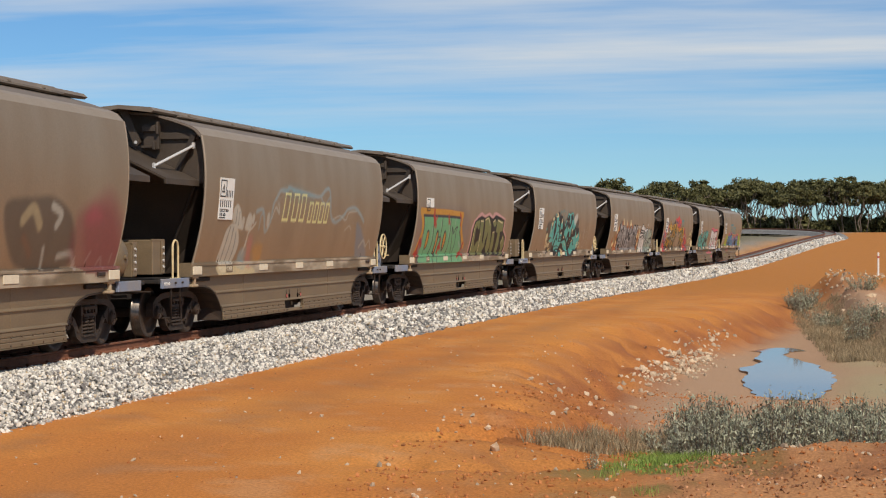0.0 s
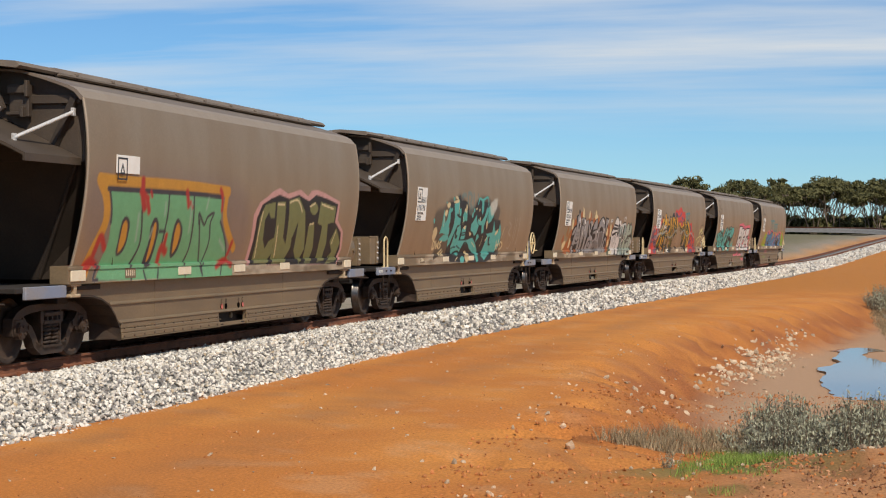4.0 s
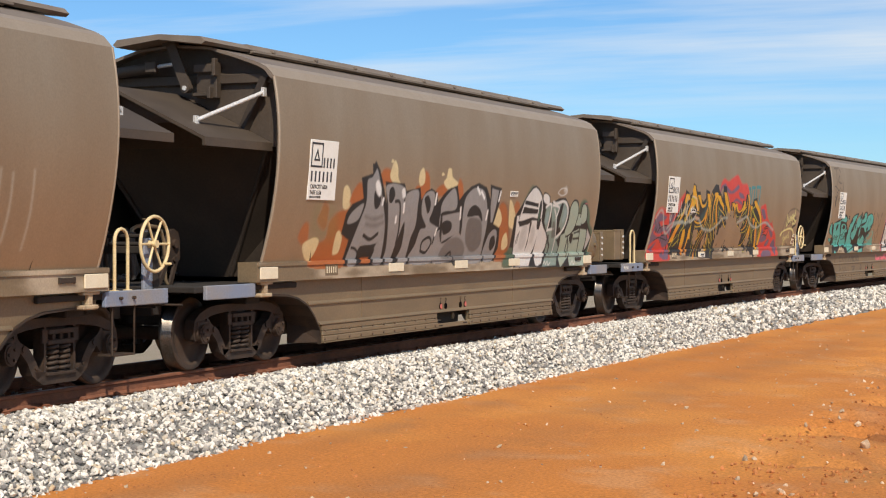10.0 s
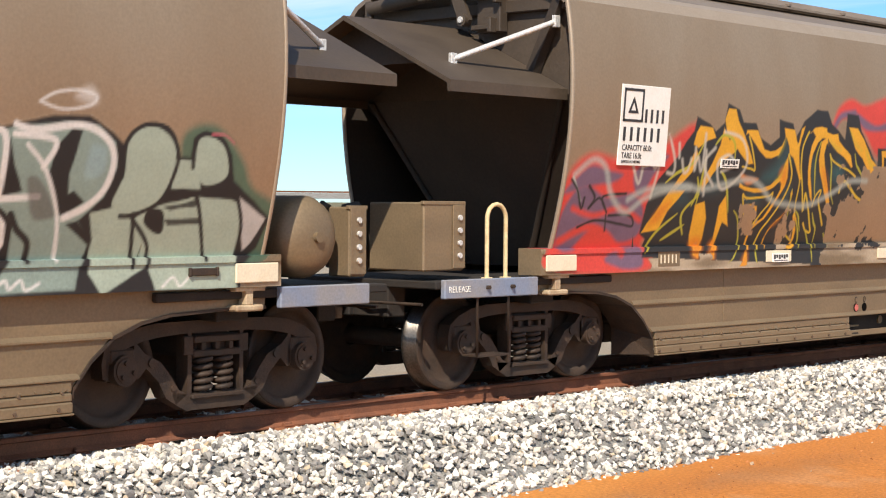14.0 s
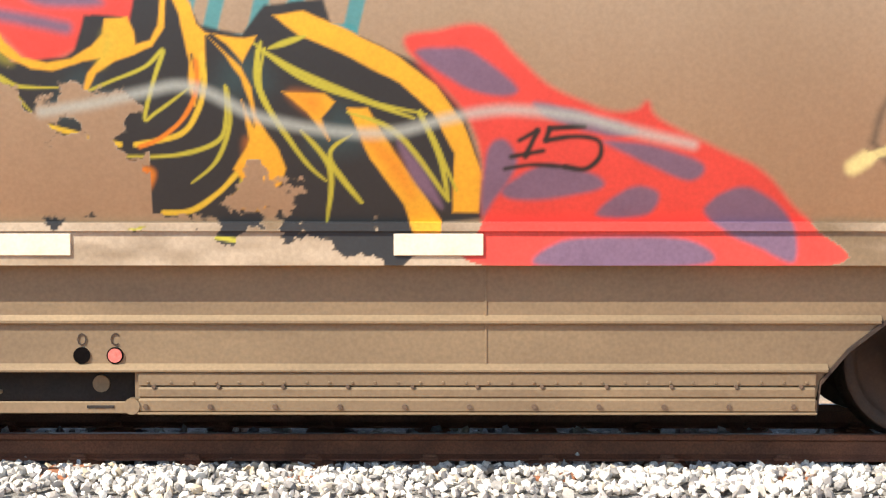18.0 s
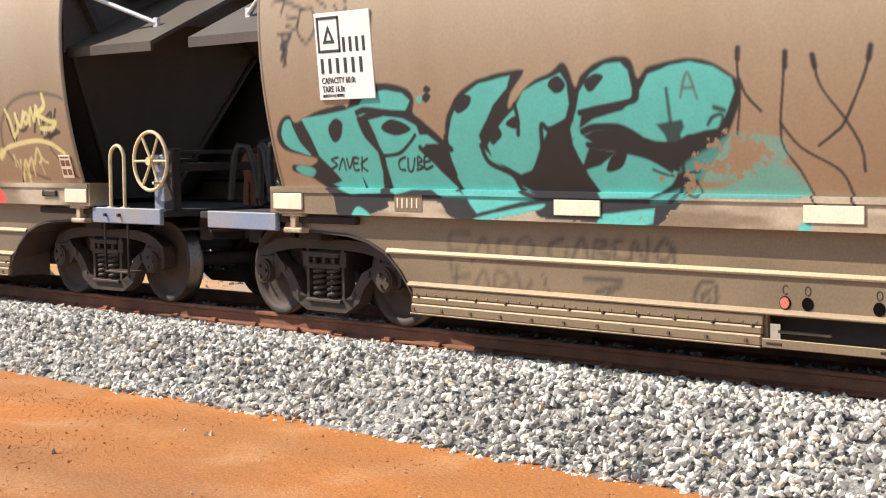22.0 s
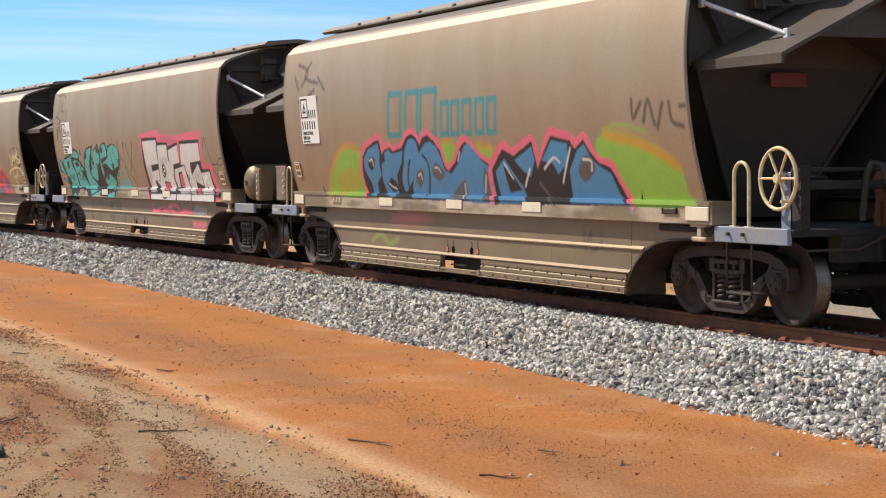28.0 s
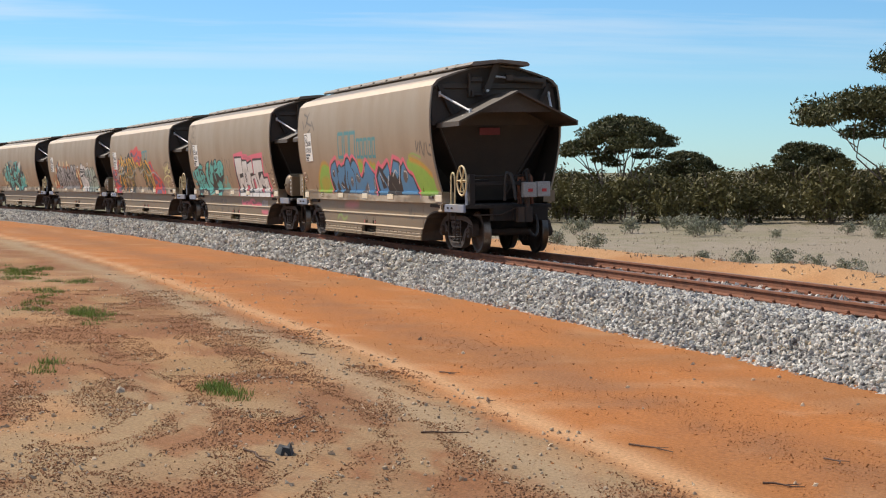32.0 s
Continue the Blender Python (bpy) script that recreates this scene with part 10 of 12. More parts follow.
    s.line(BLACK, 0.022, 0.006, 1, -4.77, 1.41, -4.86, 1.39, -4.80, 1.35, -4.90, 1.31)
    s.line(BLACK, 0.022, 0.006, 1, -4.79, 1.31, -4.71, 1.40, -4.70, 1.31)
    s.line(BLACK, 0.022, 0.006, 1, -4.66, 1.40, -4.65, 1.32, -4.58, 1.40)
    s.line(BLACK, 0.022, 0.006, 1, -4.51, 1.40, -4.57, 1.40, -4.59, 1.31, -4.53, 1.31)
    s.line(BLACK, 0.022, 0.006, 1, -4.58, 1.36, -4.53, 1.36)
    s.line(BLACK, 0.022, 0.006, 1, -4.46, 1.41, -4.50, 1.30)
    s.line(BLACK, 0.022, 0.006, 1, -4.40, 1.40, -4.49, 1.35, -4.43, 1.30)
    s.line(BLACK, 0.022, 0.006, 1, -3.93, 1.41, -4.01, 1.38, -4.02, 1.32, -3.96, 1.31)
    s.line(BLACK, 0.022, 0.006, 1, -3.90, 1.40, -3.92, 1.31, -3.87, 1.31, -3.82, 1.40)
    s.line(BLACK, 0.022, 0.006, 1, -3.81, 1.31, -3.78, 1.41, -3.74, 1.38, -3.80, 1.36, -3.74, 1.33, -3.82, 1.31)
    s.line(BLACK, 0.022, 0.006, 1, -3.63, 1.42, -3.70, 1.41, -3.72, 1.32, -3.63, 1.34)
    s.line(BLACK, 0.022, 0.006, 1, -3.71, 1.37, -3.65, 1.38)
    s.line(BLACK, 0.028, 0.012, 0.75, -5.43, 2.68, -5.26, 2.70, -5.30, 2.59)
    s.line(BLACK, 0.028, 0.012, 0.75, -5.22, 2.56, -5.07, 2.53, -5.11, 2.46, -5.23, 2.49)
    s.line(BLACK, 0.028, 0.012, 0.75, -5.03, 2.60, -4.89, 2.61, -4.85, 2.45, -4.97, 2.34, -5.08, 2.44, -5.03, 2.60)
    s.line(BLACK, 0.028, 0.012, 0.75, -5.35, 2.43, -5.18, 2.41, -5.32, 2.31, -5.24, 2.29, -5.30, 2.16)
    s.line(BLACK, 0.028, 0.012, 0.75, -4.59, 2.61, -4.52, 2.54, -4.44, 2.58)
    s.line(BLACK, 0.028, 0.012, 0.75, -4.81, 2.67, -4.70, 2.61)
    s.line(BLACK, 0.04, 0.015, 0.7, -5.27, 3.17, -4.87, 3.18)
    s.line(BLACK, 0.04, 0.015, 0.7, -5.04, 3.12, -5.16, 2.73)
    s.line(BLACK, 0.04, 0.015, 0.7, -4.79, 2.99, -4.96, 2.84, -4.65, 2.79)
    s.line(BLACK, 0.04, 0.015, 0.7, -4.62, 3.09, -4.82, 3.22)
    s.line(BLACK, 0.04, 0.015, 0.7, -5.27, 2.70, -5.02, 2.61)
    s.line(BLACK, 0.04, 0.015, 0.7, -4.49, 2.82, -4.45, 2.63)
    s.line(BLACK, 0.04, 0.015, 0.7, -5.17, 2.42, -5.31, 2.23)
    s.shape(PINKY, 0.02, 1, 1.02, 2.18, 2.22, 2.25, 2.26, 2.17, 2.81, 2.15, 2.87, 2.09, 3.47, 2.14, 4.68, 2.18, 4.57, 1.60, 4.99, 1.61, 5.00, 1.32, 5.11, 1.09, 5.20, 0.83, 4.87, 0.81, 0.91, 0.93, 0.97, 1.60)
    s.blob(VIOLETM, 0.05, 0.35, 2.25, 2.08, 2.49, 2.12, 2.82, 2.08, 3.24, 2.04, 2.91, 2.00)
    s.shape(BLACK, 0.008, 1, 1.12, 2.11, 2.07, 2.11, 2.09, 2.02, 2.70, 2.00, 2.70, 1.93, 3.30, 2.00, 3.21, 1.60, 3.41, 2.02, 4.52, 2.03, 4.42, 1.58, 4.44, 1.51, 4.83, 1.51, 4.85, 1.32, 4.94, 1.09, 4.92, 0.92, 1.06, 0.92, 0.98, 1.06, 0.98, 1.60)
    s.shape(WHITISH, 0.008, 1, 1.15, 2.05, 2.02, 2.06, 1.92, 1.62, 1.45, 1.59, 1.44, 1.47, 1.86, 1.51, 1.80, 1.31, 1.46, 1.30, 1.55, 1.09, 1.14, 1.08, 1.12, 1.60)
    s.shape(WHITISH, 0.008, 1, 2.07, 1.96, 2.64, 1.96, 2.58, 1.70, 2.67, 1.48, 2.69, 1.30, 2.72, 1.10, 2.41, 1.10, 2.38, 1.27, 2.07, 1.30, 2.03, 1.09, 1.84, 1.11, 1.58, 1.30, 1.82, 1.30)
    s.shape(WHITISH, 0.008, 1, 2.67, 1.86, 3.27, 1.95, 3.22, 1.63, 2.83, 1.60, 2.71, 1.35, 2.62, 1.58)
    s.shape(WHITISH, 0.008, 1, 2.85, 1.51, 3.45, 1.57, 3.46, 1.36, 3.55, 1.09, 3.00, 1.07, 2.86, 1.15, 3.19, 1.17, 3.23, 1.48, 3.02, 1.45, 2.94, 1.19, 2.80, 1.17, 2.75, 1.33)
    s.shape(WHITISH, 0.008, 1, 3.43, 1.96, 4.47, 1.97, 4.42, 1.66, 3.82, 1.63, 3.77, 1.40, 4.10, 1.54, 4.23, 1.61, 4.27, 1.57, 4.31, 1.46, 4.30, 1.21, 4.01, 1.27, 3.93, 1.31, 3.86, 1.07, 3.60, 1.08, 3.53, 1.31, 3.49, 1.59, 3.31, 1.59)
    s.shape(WHITISH, 0.008, 1, 4.32, 1.44, 4.78, 1.47, 4.78, 1.26, 4.86, 1.08, 4.27, 1.07, 4.21, 1.17, 4.33, 1.18)
    s.shape(PINKY, 0.008, 0.85, 3.07, 1.41, 3.26, 1.45, 3.25, 1.19, 3.01, 1.18)
    s.shape(PINKY, 0.008, 0.85, 2.06, 1.21, 2.17, 1.27, 2.38, 1.24, 2.29, 1.10, 2.15, 1.04)
    s.shape(PINKY, 0.008, 0.85, 3.91, 1.18, 4.15, 1.18, 4.20, 1.07, 3.96, 1.07)
    s.shape(PINKY, 0.008, 0.85, 3.33, 1.91, 3.39, 1.95, 3.31, 1.60, 3.24, 1.58)
    s.shape(WHITISH, 0.008, 1, 1.12, 1.04, 1.85, 1.05, 2.03, 0.99, 2.21, 1.04, 2.70, 1.05, 2.65, 0.94, 1.12, 0.94)
    s.shape(WHITISH, 0.008, 1, 2.75, 1.05, 3.55, 1.06, 3.54, 0.94, 2.71, 0.94)
    s.shape(WHITISH, 0.008, 1, 3.59, 1.05, 4.81, 1.06, 4.83, 0.92, 3.59, 0.93)
    s.line(BLACK, 0.04, 0.008, 1, 2.23, 1.60, 2.31, 1.53, 2.23, 1.42, 2.10, 1.37, 2.07, 1.46, 2.15, 1.56, 2.23, 1.60)
    s.line(BLACK, 0.03, 0.008, 1, 2.23, 1.52, 2.16, 1.51, 2.14, 1.44, 2.21, 1.45)
    s.line(BLACK, 0.03, 0.008, 1, 1.82, 1.06, 1.91, 0.98, 2.08, 0.98, 2.20, 1.06)
    s.line(BLACK, 0.04, 0.008, 0.9, 3.53, 1.41, 3.58, 1.36, 3.53, 1.31)
    s.blob(WHITE2, 0.012, 1, 2.38, 1.36, 2.44, 1.42, 2.48, 1.37, 2.41, 1.31)
    s.blob(WHITE2, 0.012, 1, 2.49, 1.31, 2.58, 1.36, 2.61, 1.31, 2.53, 1.27)
    s.blob(WHITE2, 0.012, 1, 2.43, 1.23, 2.52, 1.28, 2.55, 1.22)
    s.blob(WHITE2, 0.012, 1, 1.30, 1.28, 1.38, 1.34, 1.40, 1.28)
    s.blob(WHITE2, 0.012, 1, 1.35, 1.16, 1.38, 1.22, 1.45, 1.16)
    s.blob(WHITE2, 0.015, 1, 4.36, 1.31, 4.45, 1.39, 4.52, 1.35, 4.45, 1.26, 4.36, 1.25)
    s.blob(WHITE2, 0.012, 1, 4.50, 1.38, 4.58, 1.43, 4.61, 1.38, 4.54, 1.33)
    s.blob(WHITE2, 0.012, 1, 4.55, 1.26, 4.60, 1.31, 4.64, 1.26)
    s.blob(GREYB, 0.06, 0.25, 1.07, 1.54, 1.40, 1.57, 1.33, 1.30, 1.07, 1.23)
    s.blob(GREYB, 0.06, 0.22, 2.07, 1.71, 2.55, 1.73, 2.47, 1.62, 2.09, 1.59)
    s.blob(GREYB, 0.06, 0.22, 3.76, 1.36, 4.18, 1.47, 4.21, 1.31, 3.91, 1.31)
    s.line(BLACK, 0.02, 0.008, 0.85, 4.69, 1.88, 4.80, 2.06, 4.87, 1.90, 5.03, 1.62, 5.12, 1.59)
    s.line(BLACK, 0.02, 0.008, 0.85, 5.02, 1.59, 5.23, 1.59, 5.42, 1.68, 5.55, 1.68, 5.57, 1.61, 5.43, 1.57, 5.27, 1.59)
    s.line(BLACK, 0.02, 0.008, 0.85, 4.99, 1.51, 5.16, 1.39, 5.28, 1.22, 5.40, 1.09)


def spray_h(s):
    s.blob(GREENY, 0.03, 1, -4.23, 1.11, -4.16, 1.35, -3.77, 1.62, -3.46, 1.78, -3.11, 1.82, -2.88, 1.76, -2.72, 1.69, -2.80, 1.41, -2.84, 1.11)
    s.line(OCHRE, 0.09, 0.04, 0.9, -4.20, 1.10, -4.15, 1.35, -3.77, 1.62, -3.46, 1.78, -3.11, 1.82, -2.84, 1.76)
    s.blob(OCHRE, 0.06, 0.5, -3.84, 1.14, -3.80, 1.41, -3.24, 1.50, -2.99, 1.41, -3.14, 1.24, -3.50, 1.14)
    s.blob(GREENY, 0.02, 1, -0.10, 1.74, 0.02, 1.83, 0.16, 1.85, 0.31, 1.80, 0.33, 1.71, 0.16, 1.59, -0.01, 1.53)
    s.line(OCHRE, 0.06, 0.03, 0.9, -0.09, 1.75, 0.03, 1.83, 0.17, 1.84, 0.32, 1.78)
    s.blob(GREENY, 0.02, 1, 0.91, 1.73, 1.04, 1.80, 1.15, 1.74, 1.30, 1.76, 1.39, 1.69, 1.36, 1.54, 1.15, 1.61)
    s.line(OCHRE, 0.06, 0.03, 0.9, 0.92, 1.73, 1.04, 1.80, 1.14, 1.73, 1.30, 1.76, 1.39, 1.68)
    s.line(PINKY, 0.09, 0.02, 1, -2.82, 1.11, -2.86, 1.41, -2.73, 1.66, -2.55, 1.80, -2.25, 1.88, -1.99, 1.93, -1.97, 1.73, -1.85, 1.80, -1.69, 1.81, -1.61, 1.75, -1.29, 1.80, -1.11, 1.93, -0.91, 1.97, -0.79, 1.92, -0.72, 1.84, -0.61, 1.91, -0.44, 1.94, -0.26, 1.87, -0.12, 1.75, -0.06, 1.55, 0.01, 1.50, 0.25, 1.59, 0.47, 1.78, 0.64, 1.85, 0.75, 1.80, 0.97, 1.65, 1.17, 1.57, 1.33, 1.47, 1.42, 1.62, 1.57, 1.73, 1.69, 1.77, 1.76, 1.66)
    s.shape(BLACK, 0.01, 1, -2.77, 1.11, -2.83, 1.29, -2.81, 1.47, -2.71, 1.65, -2.53, 1.77, -2.24, 1.85, -2.02, 1.89, -2.01, 1.69, -1.87, 1.75, -1.70, 1.78, -1.62, 1.72, -1.30, 1.77, -1.10, 1.90, -0.92, 1.94, -0.80, 1.89, -0.72, 1.79, -0.60, 1.88, -0.44, 1.91, -0.27, 1.84, -0.13, 1.71, -0.08, 1.52, 0.00, 1.46, 0.26, 1.57, 0.48, 1.75, 0.64, 1.82, 0.73, 1.77, 0.96, 1.62, 1.16, 1.54, 1.32, 1.43, 1.26, 1.07, -0.31, 1.09)
    s.shape(AZURE, 0.012, 1, -2.72, 1.47, -2.69, 1.62, -2.46, 1.76, -2.10, 1.83, -2.07, 1.73, -2.16, 1.55, -2.17, 1.41, -2.38, 1.30, -2.42, 1.13, -2.61, 1.13, -2.58, 1.30)
    s.shape(AZURE, 0.012, 1, -2.08, 1.56, -1.95, 1.59, -1.92, 1.70, -1.76, 1.75, -1.68, 1.69, -1.42, 1.71, -1.28, 1.73, -1.41, 1.56, -1.64, 1.41, -1.75, 1.14, -1.87, 1.11, -2.13, 1.16, -2.17, 1.35)
    s.blob(AZURE, 0.012, 1, -1.33, 1.56, -1.22, 1.73, -1.04, 1.86, -0.86, 1.86, -0.80, 1.75, -0.81, 1.61, -0.96, 1.46, -1.31, 1.26, -1.49, 1.19, -1.50, 1.35)
    s.shape(AZURE, 0.012, 1, -1.22, 1.25, -1.04, 1.45, -0.76, 1.70, -0.54, 1.81, -0.38, 1.83, -0.22, 1.76, -0.13, 1.61, -0.10, 1.47, 0.08, 1.43, 0.33, 1.55, 0.59, 1.76, 0.71, 1.80, 0.84, 1.71, 1.02, 1.57, 1.21, 1.47, 1.28, 1.38, 1.23, 1.07, 0.52, 1.08, -0.31, 1.10, -1.25, 1.11)
    s.blob(BLACK, 0.01, 1, -2.55, 1.57, -2.45, 1.65, -2.30, 1.63, -2.37, 1.51, -2.51, 1.48)
    s.line(WHITISH, 0.03, 0.012, 0.9, -2.49, 1.60, -2.39, 1.62, -2.38, 1.54)
    s.shape(BLACK, 0.01, 1, -2.05, 1.29, -1.85, 1.38, -1.71, 1.31, -1.71, 1.21, -1.89, 1.18)
    s.line(WHITISH, 0.025, 0.01, 0.9, -1.98, 1.30, -1.87, 1.25, -1.76, 1.23)
    s.blob(GREYB, 0.012, 0.95, -1.05, 1.34, -0.94, 1.46, -0.80, 1.48, -0.78, 1.38, -0.98, 1.24)
    s.line(WHITISH, 0.025, 0.01, 0.9, -0.94, 1.40, -0.86, 1.43, -0.85, 1.36)
    s.line(BLACK, 0.04, 0.01, 1, -1.25, 1.11, -1.33, 1.30, -1.20, 1.51, -1.11, 1.60)
    s.line(BLACK, 0.04, 0.01, 1, -0.68, 1.66, -0.57, 1.57, -0.59, 1.40, -0.76, 1.15)
    s.blob(GREYB, 0.012, 0.95, -0.49, 1.46, -0.36, 1.56, -0.23, 1.53, -0.13, 1.42, -0.30, 1.34, -0.46, 1.39)
    s.line(WHITISH, 0.025, 0.01, 0.8, -0.39, 1.50, -0.29, 1.50, -0.23, 1.44)
    s.shape(GREYB, 0.02, 0.9, -0.09, 1.13, 0.12, 1.25, 0.43, 1.36, 0.41, 1.09)
    s.shape(GREYB, 0.02, 0.9, 0.85, 1.09, 0.91, 1.34, 1.04, 1.50, 1.10, 1.44, 1.07, 1.08)
    s.line(WHITISH, 0.03, 0.012, 0.8, 0.39, 1.30, 0.33, 1.13)
    s.line(WHITISH, 0.03, 0.012, 0.8, 1.03, 1.40, 0.91, 1.21)
    s.line(WHITISH, 0.025, 0.01, 0.8, 0.34, 1.58, 0.44, 1.69)
    s.line(AZURE, 0.03, 0.012, 0.9, -1.36, 1.09, -1.41, 0.93)
    s.line(AZURE, 0.03, 0.012, 0.9, -0.76, 1.08, -0.74, 0.97)
    s.line(AZURE, 0.03, 0.012, 0.9, 0.08, 1.08, 0.06, 0.98)
    s.blob(GREENY, 0.02, 1, 3.78, 1.75, 4.06, 1.85, 4.39, 1.83, 4.98, 1.69, 5.34, 1.48, 5.37, 1.23, 5.49, 1.11, 4.31, 1.10, 4.09, 1.39, 3.84, 1.53)
    s.line(OCHRE, 0.12, 0.05, 0.9, 4.02, 1.83, 4.53, 1.76, 4.96, 1.65, 5.29, 1.50)
    s.line(GREENY, 0.05, 0.03, 0.8, 3.97, 1.87, 4.29, 1.92, 4.80, 1.84)
    s.line(PINKY, 0.10, 0.02, 1, 1.10, 1.10, 1.19, 1.48, 1.58, 1.73, 1.86, 1.68, 2.37, 1.81, 2.43, 1.55, 2.77, 1.85, 2.86, 1.88, 3.27, 1.81, 3.35, 1.74, 3.56, 1.82, 3.67, 1.68, 3.82, 1.56, 4.04, 1.51, 4.12, 1.36, 4.31, 1.10)
    s.shape(BLACK, 0.01, 1, 1.16, 1.06, 1.23, 1.48, 1.59, 1.71, 1.84, 1.63, 2.36, 1.79, 2.38, 1.48, 2.64, 1.70, 2.82, 1.84, 3.24, 1.78, 3.31, 1.69, 3.53, 1.79, 3.64, 1.65, 3.78, 1.54, 4.00, 1.49, 4.09, 1.36, 4.25, 1.10)
    s.shape(AZURE, 0.012, 1, 1.29, 1.08, 1.31, 1.45, 1.60, 1.60, 1.74, 1.46, 1.92, 1.28, 1.99, 1.09)
    s.shape(AZURE, 0.012, 1, 1.85, 1.58, 2.33, 1.73, 2.35, 1.58, 2.17, 1.39, 2.02, 1.46)
    s.shape(AZURE, 0.012, 1, 2.51, 1.57, 2.82, 1.79, 3.17, 1.75, 3.11, 1.55, 2.84, 1.42, 2.76, 1.54)
    s.shape(AZURE, 0.012, 1, 3.02, 1.10, 3.11, 1.46, 3.37, 1.68, 3.53, 1.74, 3.61, 1.61, 3.76, 1.51, 3.98, 1.43, 4.07, 1.21, 4.21, 1.10)
    s.shape(BLACK, 0.01, 1, 1.54, 1.51, 1.67, 1.48, 1.88, 1.24, 1.57, 1.21)
    s.line(WHITISH, 0.03, 0.01, 0.9, 1.58, 1.54, 1.72, 1.37)
    s.line(WHITISH, 0.03, 0.01, 0.9, 2.19, 1.48, 1.98, 1.28)
    s.blob(GREYB, 0.01, 1, 3.33, 1.50, 3.50, 1.62, 3.66, 1.57, 3.67, 1.47, 3.42, 1.34, 3.31, 1.40)
    s.line(WHITISH, 0.03, 0.01, 0.9, 3.45, 1.58, 3.62, 1.56, 3.59, 1.46)
    s.line(WHITISH, 0.03, 0.01, 0.9, 2.54, 1.48, 2.80, 1.60, 2.92, 1.55)
    s.line(WHITISH, 0.03, 0.01, 0.9, 3.22, 1.70, 2.90, 1.33)
    s.line(GREYB, 0.05, 0.02, 0.9, 2.36, 1.32, 2.48, 1.21, 2.57, 1.11)
    s.line(AZURE, 0.04, 0.015, 0.8, 4.25, 1.12, 4.31, 1.03)
    s.line(BLACK, 0.05, 0.02, 0.75, 4.61, 2.16, 4.61, 1.98, 4.78, 2.13)
    s.line(BLACK, 0.05, 0.02, 0.75, 4.80, 1.94, 4.92, 2.15, 5.00, 1.91)
    s.line(BLACK, 0.05, 0.02, 0.75, 5.05, 1.87, 5.18, 2.11)
    s.line(BLACK, 0.05, 0.02, 0.75, 5.30, 2.11, 5.33, 1.93, 5.51, 1.88)
    s.line(BLACK, 0.05, 0.02, 0.75, 5.63, 2.13, 5.66, 1.98)
    s.line(BLACK, 0.05, 0.02, 0.75, 5.49, 2.07, 5.76, 2.08)
    s.line(BLACK, 0.05, 0.015, 0.7, -5.03, 3.04, -4.60, 2.92, -4.84, 2.71)
    s.line(BLACK, 0.05, 0.015, 0.7, -4.49, 3.05, -4.71, 2.84, -4.17, 2.73)
    s.line(BLACK, 0.05, 0.015, 0.7, -4.56, 2.57, -4.30, 2.64)
    s.line(BLACK, 0.05, 0.015, 0.7, -4.97, 2.49, -4.58, 2.39, -4.87, 2.26)
    s.line(BLACK, 0.05, 0.015, 0.7, -4.17, 2.82, -3.91, 2.63)
    s.line(BLACK, 0.05, 0.015, 0.7, -5.13, 2.86, -4.97, 2.67)


def emblem_slabs(s, letters, paint=None, thin=1.0):
    """Faded teal lettering of the owner, kept as plain slanted slabs."""
    for x, z0, z1, w in letters:
        k = 0.24 * (z1 - z0)
        t = 0.05 + 0.06 * (z1 - z0)
        for a, b, c, d in ((x, z0, x + k, z1), (x + w, z0, x + w + k, z1), (x, z0, x + w, z0), (x + k, z1, x + w + k, z1)):
            s.line(TEALP if paint is None else paint, t * thin, 0.010, 0.9 if paint is None else 0.85, a, b, c, d)


WORKS = {"A": spray_a, "B": spray_b, "C": spray_c, "D": spray_d, "E": spray_e, "F": spray_f, "G": spray_g, "H": spray_h}


def painter(letter):
    def paint(x, z):
        s = Spray(x, z, ord(letter))
        if letter == "H":
            emblem_slabs(s, ((-1.66, 1.93, 2.46, 0.40), (-1.10, 1.92, 2.46, 0.38), (-0.62, 1.92, 2.46, 0.44), (0.00, 1.91, 2.29, 0.20), (0.30, 1.91, 2.29, 0.20), (0.62, 1.91, 2.29, 0.22), (0.98, 1.91, 2.29, 0.20), (1.30, 1.91, 2.29, 0.20)))
        if letter == "F":
            emblem_slabs(s, ((0.62, 2.05, 2.45, 0.22), (0.98, 2.05, 2.48, 0.22), (1.38, 2.10, 2.50, 0.30)))
        WORKS[letter](s)
        if letter == "B":
            emblem_slabs(s, ((-1.50, 1.90, 2.38, 0.30), (-0.95, 1.90, 2.38, 0.28), (-0.47, 1.90, 2.38, 0.26), (0.08, 1.88, 2.24, 0.20), (0.44, 1.88, 2.24, 0.20), (0.80, 1.88, 2.24, 0.22), (1.18, 1.88, 2.24, 0.20)), PALEY, 0.75)
        # where nothing was sprayed, the sill's sheen is put into colour as pale patches
        bare = (z < 1.165) & (s.c[:, 3] < 0.5)
        k = np.where(bare, 0.70 * step(fbm(x * 1.5, z * 6, 3, 77), 0.3, 0.7), 0)
        s.c[:, :3] = np.where(bare[:, None], np.array((0.56, 0.46, 0.335)), s.c[:, :3])
        s.c[:, 3] = np.where(bare, k, s.c[:, 3])
        return np.clip(s.c, 0, 1)
    return paint


